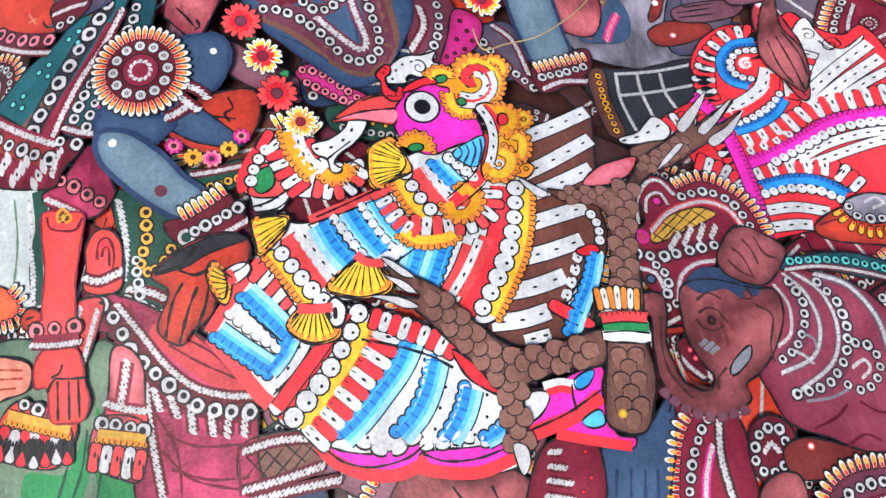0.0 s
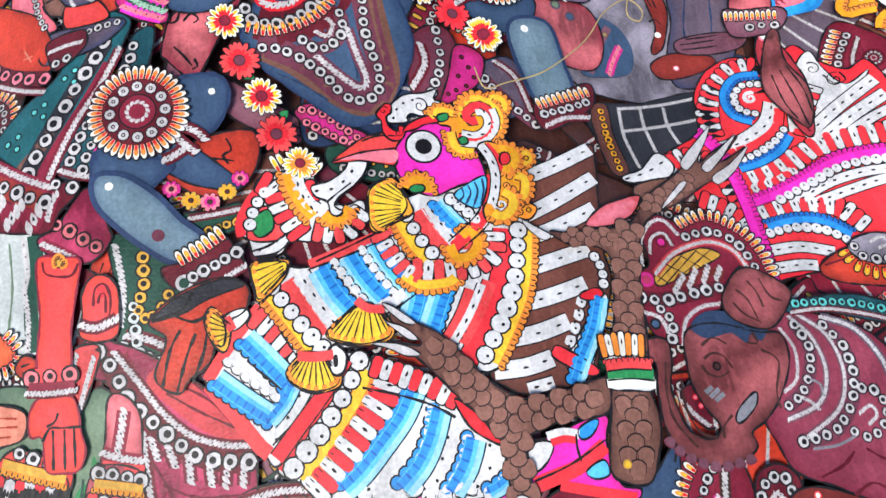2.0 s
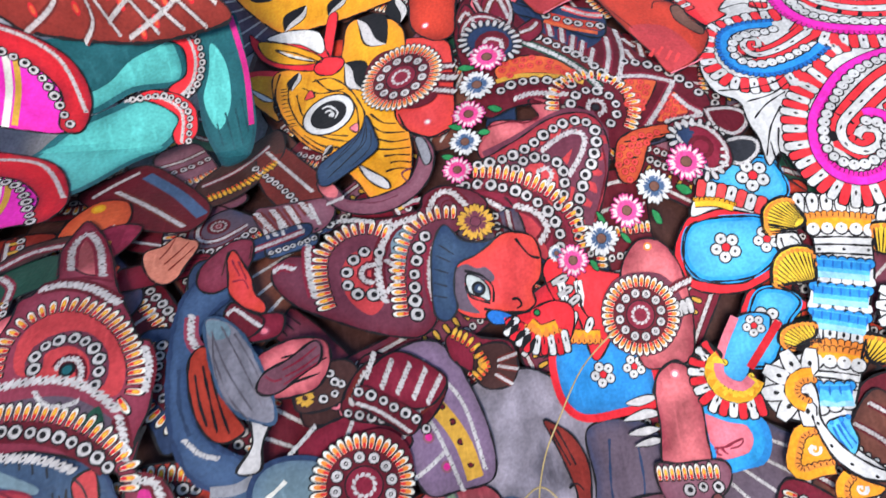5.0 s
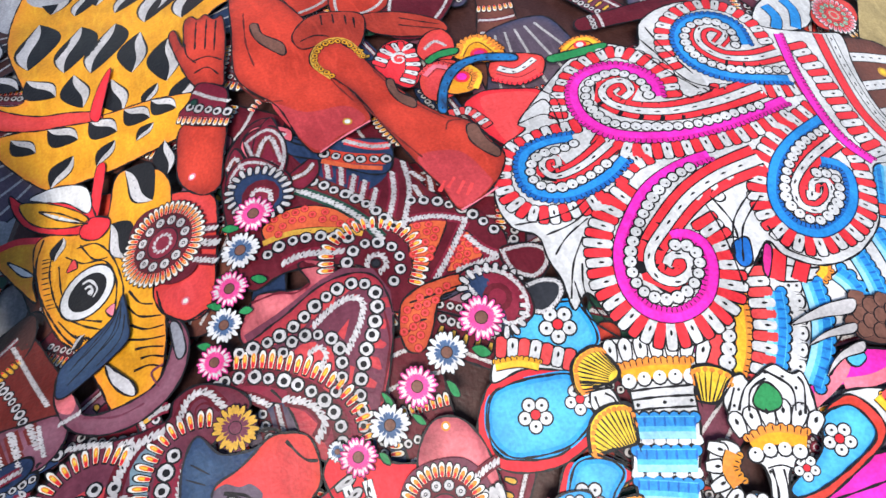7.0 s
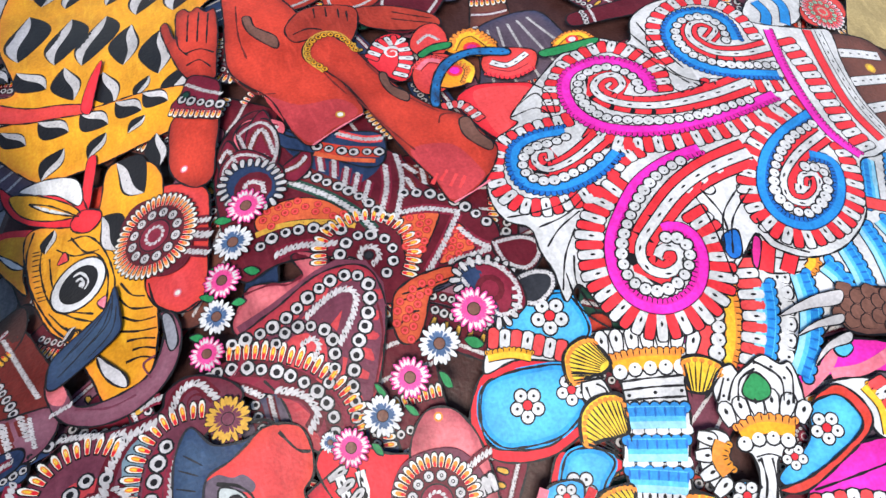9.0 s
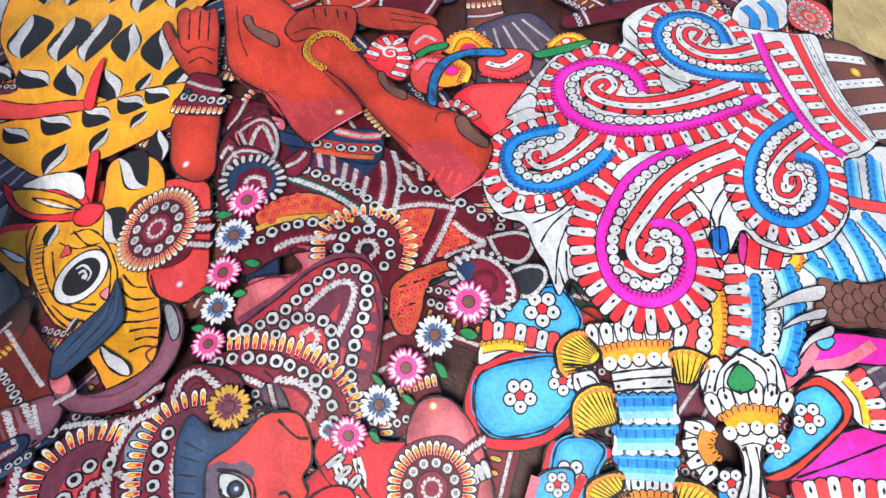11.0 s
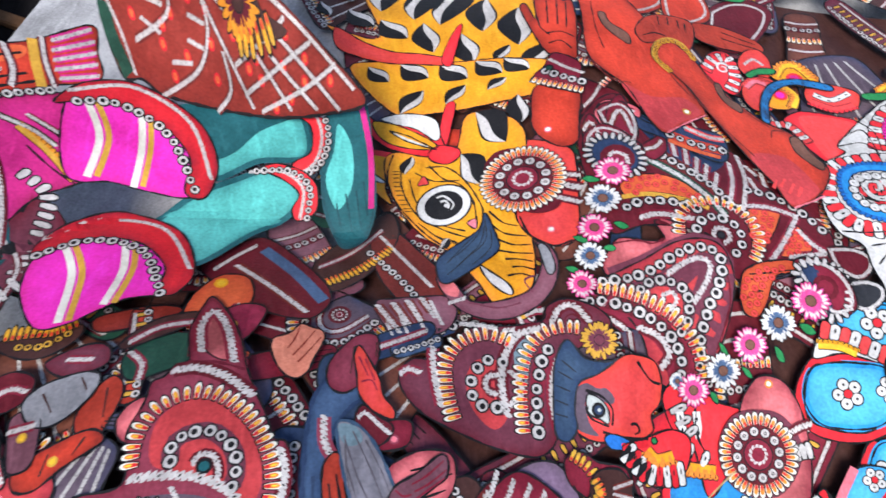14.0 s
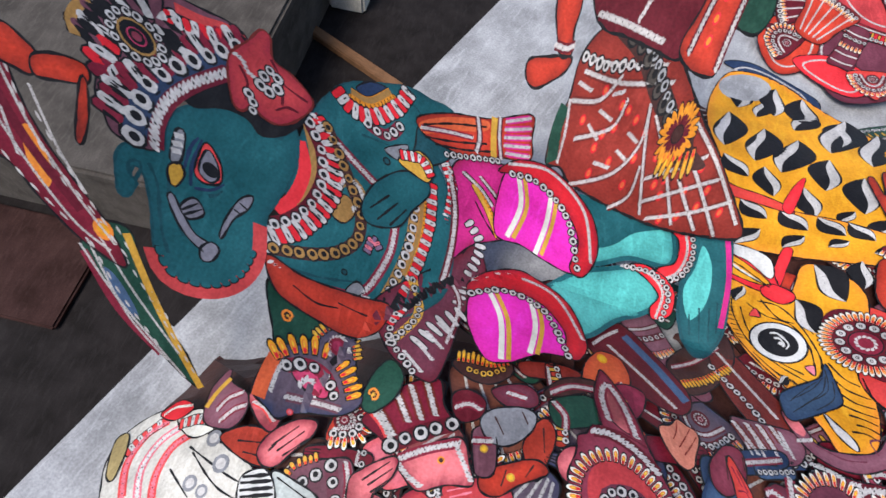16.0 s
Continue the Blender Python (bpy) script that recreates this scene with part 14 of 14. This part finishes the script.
fg_.patch([(-82.1, 89.6), (-80.7, 89.1), (-78.6, 86.6), (-79.4, 86.2), (-81.1, 87.7)], "dull_blue", ink=False)
for q in ([(-90.2, 100.7), (-87.4, 97.2), (-83.5, 94.3), (-80.4, 91.9)], [(-92.4, 96.8), (-89.4, 94.4), (-85.7, 92.5)], [(-88.2, 99.8), (-85.6, 96.8), (-82.4, 93.9)], [(-90.7, 102.2), (-88.3, 98), (-85.9, 95.5)]):
    fr_.dashes(q, 0.9, 0.28, 1.3, "grey_white")
fr_.line([(-91.8, 100.5), (-88.7, 97.1), (-84.4, 93.8)], 0.9, "garnet", lift=0.25)
fr_.spots((-82.4, 93.1, 0.94), "orange", "amber")
fg_.line([(-80.4, 93.9), (-77.7, 89.5), (-74.3, 84.9), (-71.4, 81.5)], 0.8, "gold", lift=0.4)
fg_.line([(-83.9, 90.3), (-80.5, 86.3), (-76, 83.5)], 0.8, "wine", lift=0.35)
fa = Panel(fold, "arm", [(-92.7, 103.9), (-91.2, 105.4), (-89.6, 105.2), (-88.5, 104.6), (-88.8, 102.8), (-90.3, 102.5), (-92.2, 102.4)], "brick", 13)
fa2 = Panel(fold, "forearm", [(-88.9, 104.3), (-87.1, 105.7), (-84.9, 106.3), (-84.6, 105), (-86.9, 103.6), (-88.6, 102.9)], "brick", 14)
fa3 = Panel(fold, "arm_end", [(-85.2, 105.1), (-84.7, 105), (-84.3, 102.2), (-84.6, 99.7), (-85.2, 99.8), (-85.3, 102.6)], "brick", 15)

GROUND[0] = heap

# ---- pale rumpled puppets along the edge ----
pale = puppet("pale_robe_puppet", "cream and pink leather puppet with striped cuffs", at=(-68.2, 72.5))
a = Panel(pale, "robe", [(-78.7, 67.0), (-80.0, 72.3), (-77.2, 76.6), (-71.8, 78.4), (-65.7, 75.0), (-60.7, 73.6), (-57.5, 71.5), (-56.3, 66.6), (-72.9, 61.4)], "plaster", 6, label="cream robe with pink rope hems")
a.rope([(-74.4, 65.7), (-76.3, 69.7), (-75.8, 73.7), (-73.4, 76.1)], 0.8, "rose", back="coral")
a.rope([(-71.9, 65.5), (-73.6, 69.4), (-72.9, 73.3), (-70.2, 76.0)], 0.8, "white", back="rose")
a.rope([(-69.9, 65.9), (-71.0, 69.1), (-70.5, 72.8), (-68.1, 75.1)], 0.8, "rose", back="coral")
a.bars([(-77.4, 71.1), (-75.9, 74.1), (-73.7, 76.5)], 1.4, 0.8, 1.5, "coral")
a.lines([[(-67.9, 73.2), (-61.1, 70.8), (-57.7, 70.1)], [(-67.1, 72.6), (-62.0, 69.3), (-57.7, 68.2)], [(-69.3, 70.1), (-65.2, 67.4)]], 0.24)
a.spots([(-64.8, 74.7, 1.11), (-62.4, 71.9, 1.17), (-65.6, 69.0, 1.03), (-63.6, 68.4, 0.85)], "ash", "grey_white")
ge1 = Panel(pale, "gold_edge", [(-78.5, 67.8), (-80.5, 72.3), (-79.1, 73.5), (-77.6, 71.1), (-77.0, 67.4)], "straw", 8)
cu1 = Panel(pale, "red_cuff", [(-75.6, 76.8), (-74.3, 78.7), (-72.6, 79.4), (-70.2, 78.3), (-72.4, 76.2)], "scarlet", 9)
cu1.rope([(-74.8, 76.9), (-73.6, 78.1), (-70.9, 78.6)], 0.6, "cream", back=None)
cu2 = Panel(pale, "striped_cuff", [(-71.9, 76.3), (-70.0, 78.1), (-66.5, 78.0), (-65.0, 76.2), (-68.1, 74.3)], "cream", 8)
cu2.bars([(-70.9, 75.9), (-68.7, 76.8), (-66.0, 77.1)], 1.5, 0.6, 1.1, "coral")
cu3 = Panel(pale, "plum_flap", [(-67.6, 76.7), (-69.0, 81.2), (-68.2, 84.0), (-67.2, 84.5), (-66.3, 82.7), (-62.4, 80.8), (-61.8, 77.7), (-63.6, 76.0)], "mauve", 9, label="plum flap with rope bands")
cu3.line([(-68.2, 78.5), (-67.7, 80.8), (-66.6, 83.1)], 0.8, "gold", lift=0.3)
cu3.rope([(-66.2, 78.4), (-65.3, 80.1), (-63.5, 81.1)], 0.7, back="wine")
cu3.rope([(-65.0, 77.0), (-63.6, 78.7), (-62.2, 79.4)], 0.7, back="wine")
c = Panel(pale, "orange_limb", [(-63.9, 74.9), (-61.3, 76.7), (-58.1, 76.8), (-55.1, 75.2), (-56.4, 72.7), (-59.5, 72.8)], "rust", 9, label="rust red limb")
c.lines([[(-61.3, 74.9), (-57.4, 75.2)], [(-60.0, 73.7), (-57.2, 73.6)]], 0.2)
c2 = Panel(pale, "pink_palm", [(-58.1, 74.0), (-57.4, 76.2), (-54.8, 78.4), (-51.9, 78.9), (-51.7, 77.2), (-53.5, 74.9), (-55.0, 72.9), (-56.8, 72.6)], "blush", 10, label="pink palm with drawn fingers")
c2.lines([[(-56.5, 75.0), (-53.8, 77.9)], [(-55.6, 74.5), (-52.9, 77.4)], [(-54.7, 74.1), (-52.2, 76.6)], [(-56.7, 74.3), (-55.9, 75.4)]], 0.2)
c3 = Panel(pale, "arm_piece", [(-62.4, 80.8), (-59.9, 81.0), (-56.6, 79.2), (-57.2, 76.6), (-59.6, 77.7)], "blush", 9.5)
c3.rope([(-61.1, 80.0), (-59.2, 79.4), (-57.4, 78.0)], 0.6, back="coral")
d = Panel(pale, "striped_roll", [(-59.0, 69.9), (-58.6, 71.4), (-56.3, 72.3), (-54.5, 70.7), (-54.0, 68.3), (-57.8, 67.6)], "white", 10, label="white roll with black stripes")
d.lines([[(-58.8, 70.9), (-55.5, 71.8)], [(-58.8, 70.2), (-55.0, 71.2)], [(-58.6, 69.4), (-54.6, 70.5)], [(-58.3, 68.7), (-54.3, 69.8)]], 0.4)
wb = Panel(pale, "wing_blade", [(-55.3, 72.2), (-52.4, 71.8), (-49.1, 70.6), (-48.5, 68.9), (-53.3, 68.5)], "pearl", 9)
wb.lines([[(-54.5, 71.7), (-49.6, 69.9)]], 0.18)
e = Panel(pale, "ringed_sleeve", [(-53.6, 71.2), (-53.0, 73.5), (-49.1, 74.9), (-46.4, 75.3), (-45.2, 72.6), (-45.5, 70.1), (-52.0, 68.7)], "dull_mauve", 8, label="mauve sleeve with bead rows")
e.petals([(-53.1, 71.7), (-52.5, 73.1), (-50.3, 74.3)], 1.1, 0.6, 1, "orange", "gold")
e.beads([(-51.0, 70.1), (-51.3, 71.7), (-50.0, 72.9)], 0.7, None)
e.beads([(-48.5, 74.2), (-47.8, 72.7), (-46.9, 70.7)], 0.7, "plum", w=1.6)
e.rope([(-46.8, 74.9), (-46.0, 73.1), (-45.6, 71.0)], 0.65, back="wine")
e2 = Panel(pale, "pink_palm", [(-45.9, 73.1), (-44.8, 74.6), (-41.9, 76.6), (-40.7, 76.3), (-41.2, 74.1), (-42.7, 72.2), (-42.9, 70.6), (-45.2, 70.2)], "blush", 10, label="pink palm with drawn fingers")
e2.lines([[(-44.4, 73.4), (-41.7, 76.1)], [(-43.6, 73.0), (-41.2, 75.4)], [(-43.1, 72.3), (-41.2, 74.2)]], 0.2)
sc = puppet("striped_cap_puppet", "wine leather cap with white rope stripes", at=(-38, 80.9))
sp_ = Panel(sc, "cap", [(-46.4, 80.0), (-45.2, 82.1), (-43.3, 84.7), (-40.5, 86.8), (-38.1, 87.4), (-37.0, 84.3), (-35.9, 82.4), (-38.6, 80.3), (-41.9, 77.9), (-43.7, 78.5)], "wine", 10, label="wine red cap with rope stripes")
sp_.stripes([[(-44.7, 81.8), (-42.2, 79.2)], [(-43.1, 84.4), (-40.8, 81.2)], [(-41.5, 85.6), (-39.3, 81.8)], [(-39.8, 86.8), (-37.7, 82.7)]], 0.9, "grey_white", None, ink=False)
sp_.rope([(-45.4, 81.5), (-43.7, 80.2), (-42.5, 78.8)], 0.8, back="coral")
sp_.beads([(-42.2, 77.8), (-39.5, 79.8), (-35.5, 82.0)], 0.85, "maroon", w=2.0)
sp2 = Panel(sc, "skirt", [(-41.2, 76.7), (-38.2, 78.7), (-34.1, 80.6), (-32.6, 77.9), (-31.8, 75.5), (-34.7, 74.9), (-37.7, 73.6), (-39.7, 74.7)], "blush", 9, label="rose skirt with rope hems")
sp2.rope([(-40.8, 76.6), (-37.8, 78.4), (-34.2, 79.9)], 0.85, back="wine")
sp2.rope([(-40.7, 76.1), (-39.4, 75.0), (-37.7, 74.2)], 0.8, back=None)
sp2.rope([(-34.4, 79.5), (-33.3, 77.8), (-32.1, 76.0)], 0.8, back=None)
sp2.spots((-35.9, 77.5, 0.46), "orange", "umber", 0.4)
sp3 = Panel(sc, "lower_piece", [(-39.2, 73.0), (-35.4, 75.3), (-30.4, 76.7), (-27.7, 76.4), (-27.9, 73.3), (-38.4, 71.0)], "dusty_red", 8)
sp3.rope([(-36.1, 75.2), (-35.4, 73.5)], 0.8, back="charcoal")
sp3.lines([[(-34.5, 74.3), (-32.1, 75.4)], [(-34.1, 73.7), (-31.7, 74.8)]], 0.2, "rose")
tp1 = puppet("petal_tail_puppet", "umber leather fan with golden petals", at=(-33.3, 90.8))
tq = Panel(tp1, "fan", [(-37.1, 90.4), (-34.5, 88.5), (-31.5, 88.5), (-29.1, 90.5), (-29.3, 92.3), (-32.8, 92.1)], "umber", 8)
tq.petals([(-29.6, 91.9), (-31.7, 90.9), (-34.1, 90.8), (-36.3, 90.6)], 1.9, 0.6, -1, "amber", "gold")
tq.beads([(-34.7, 89.8), (-32.4, 89.8), (-30.3, 91.1)], 0.45, None, "gold")
rl = puppet("roped_sash_puppet", "dark maroon leather sash with blue edge and rope", at=(-8, 99.5))
rl1 = Panel(rl, "sash", [(-19.0, 100.6), (-16.0, 104.2), (-12.0, 106.4), (-6.9, 101.9), (-2.8, 95.8), (-4.6, 91.9), (-9.4, 92.7), (-14.0, 96.0)], "maroon", 7, label="maroon sash with a rope line")
rl1.rope([(-14.6, 101.0), (-10.3, 97.4), (-5.6, 92.8)], 0.8, back="oxblood")
rl1.rope([(-17.2, 100.4), (-15.2, 102.7), (-12.9, 104.8)], 0.7, back=None)
rl1.line([(-11.8, 104.1), (-7.3, 99.5), (-3.6, 94.4)], 1.5, "dull_blue", lift=0.3)
rl2 = Panel(rl, "petal_hem", [(-5.1, 101.4), (1.6, 108.2), (5.6, 110.3), (6.2, 104.8), (1.2, 98.1), (-3.6, 96.1)], "umber", 6, label="umber hem with golden petals")
rl2.petals([(-3.5, 98.5), (0.5, 100.5), (4.7, 103.9)], 1.6, 0.6, -1, "amber", "gold")
rl2.rope([(-4.4, 100.6), (-0.3, 103.0), (4.1, 107.1)], 0.6, back="wine")
rl3 = Panel(rl, "dark_sash", [(2.6, 108.4), (5.8, 106.9), (8.9, 102.2), (11.9, 96.1), (9.0, 91.1), (5.2, 94.4), (2.7, 100.6)], "oxblood", 5)
rl3.rope([(3.9, 105.9), (6.9, 100.7), (9.9, 95.6)], 0.7, back=None)
rl3.beads([(2.3, 102.7), (5.4, 98.3), (7.6, 94.6)], 0.55, None)
orr = Panel(rl, "orange_puff", [(-19.2, 93.7), (-18.2, 97.1), (-15.9, 99.4), (-12.8, 98.6), (-12.0, 94.7), (-14.4, 92.9), (-17.7, 91.8)], "terracotta", 8, label="orange puffed sleeve")
orr.rope([(-17.7, 91.8), (-15.2, 92.5), (-13.4, 94.2)], 0.7, back="wine")
orr.spots((-16.0, 97.9, 0.83), "amber", "yellow", 0.3)
ctr = puppet("heaped_limb_puppet", "wine and rose leather limbs heaped on the dark stack", at=(-22, 84))
for n_, pts, c_, L, rp in (
    ("grey_blade", [(-32.2, 83.2), (-31.0, 85.0), (-27.5, 86.2), (-25.4, 85.7), (-25.8, 83.3), (-28.3, 80.9), (-30.8, 81.0)], "ash", 10, None),
    ("mauve_cuff", [(-32.6, 79.9), (-32.8, 82.0), (-30.7, 82.9), (-29.7, 80.6), (-29.7, 77.2), (-31.7, 76.8)], "dull_mauve", 9, [(-32.6, 80.6), (-30.4, 81.0)]),
    ("bead_collar", [(-24.4, 89.7), (-21.7, 92.4), (-17.6, 93.3), (-16.9, 92.1), (-20.9, 89.9), (-24.0, 88.6)], "umber", 9, [(-23.6, 89.5), (-20.9, 91.3), (-17.7, 91.8)]),
    ("green_pocket", [(-23.6, 88.3), (-19.4, 90.4), (-16.3, 89.6), (-16.8, 86.9), (-20.9, 85.0), (-23.1, 85.2)], "dark_green", 8, [(-23.2, 88.2), (-21.7, 86.7), (-21.6, 84.8)]),
    ("wine_flap", [(-16.9, 91.1), (-13.4, 94.2), (-10.1, 93.4), (-11.6, 89.3), (-14.9, 87.9)], "wine_rose", 9, None),
    ("pink_knot", [(-22.5, 80.9), (-20.9, 82.7), (-18.1, 82.7), (-18.4, 80.5), (-20.7, 78.3), (-22.1, 79.0)], "blush", 10, [(-20.2, 81.8), (-18.8, 81.7)]),
    ("red_limb", [(-31.1, 76.9), (-28.1, 78.9), (-24.8, 80.0), (-23.4, 78.7), (-26.5, 76.7), (-28.8, 74.9), (-30.8, 75.1)], "brick", 9, None),
    ("plum_fold", [(-31.4, 87.7), (-27.8, 89.6), (-25.5, 89.0), (-25.4, 86.9), (-28.9, 85.8)], "plum", 8, [(-29.2, 87.9), (-26.9, 87.7)]),
    ("dark_lattice", [(-36.2, 85.7), (-34.2, 87.0), (-31.9, 86.0), (-32.2, 83.6), (-34.9, 82.6)], "maroon", 8, [(-35.4, 84.3), (-33.9, 85.1), (-32.4, 84.7)]),
    ("red_band", [(-28.1, 93.1), (-22.5, 94.5), (-19.2, 93.7), (-22.5, 91.9), (-27.2, 91.1)], "russet", 7, None),
    ("orange_fold", [(-14.9, 87.0), (-11.1, 87.3), (-12.2, 84.7), (-15.2, 84.2)], "terracotta", 9, [(-14.7, 85.9), (-12.4, 85.9)]),
    ("grey_blade", [(-17.4, 82.9), (-15.4, 85.7), (-14.8, 83.6), (-16.1, 80.4)], "smoke", 8, None),
    ("rust_limb", [(-26.7, 81.3), (-24.5, 85.5), (-22.7, 83.7), (-23.8, 79.2), (-24.9, 77.6)], "rust", 8, None),
    ("palm", [(-2.5, 85.5), (0.3, 88.7), (2.7, 88.5), (2.4, 84.6), (-0.6, 81.7), (-2.6, 82.6)], "berry", 9, None),
    ("navy_cuff", [(2.2, 88.4), (8.7, 90.2), (8.9, 87.9), (1.8, 85.2)], "navy", 8, [(2.4, 86.9), (8.5, 88.9)]),
):
    z_ = Panel(ctr, n_, pts, c_, L)
    if rp is not None:
        z_.rope(rp, 0.7, back="wine" if c_ != "wine_rose" else None)
    if n_ in ("red_limb", "rust_limb", "palm", "grey_blade"):
        q_ = np.array(pts)
        z_.lines([[q_[1] * 0.8 + q_[-2] * 0.2, q_[1] * 0.3 + q_[-2] * 0.7], [q_[2] * 0.8 + q_[-3] * 0.2, q_[2] * 0.3 + q_[-3] * 0.7]], 0.18, "umber")
    if n_ in ("wine_flap", "red_limb", "mauve_cuff"):
        z_.spots([(*np.mean(pts, axis=0), 0.5)], "gold", "yellow")

for k_, (x_, y_) in enumerate([(-18.9, 87.5), (-22.9, 88.3), (-19.6, 80.1), (-30.9, 77.2), (-36.9, 78.5), (-40.3, 80.9), (19.3, 93), (-48, 75.5), (-48, 79.6), (-25.3, 75.7)]):
    scrap(x_, y_, 0.4 + k_ * 1.3, (k_ * 2) % 5, ("wine", "brick", "dusk", "maroon", "hide", "dark_green", "berry")[k_ % 7], 6 + k_ % 3, 0.5)
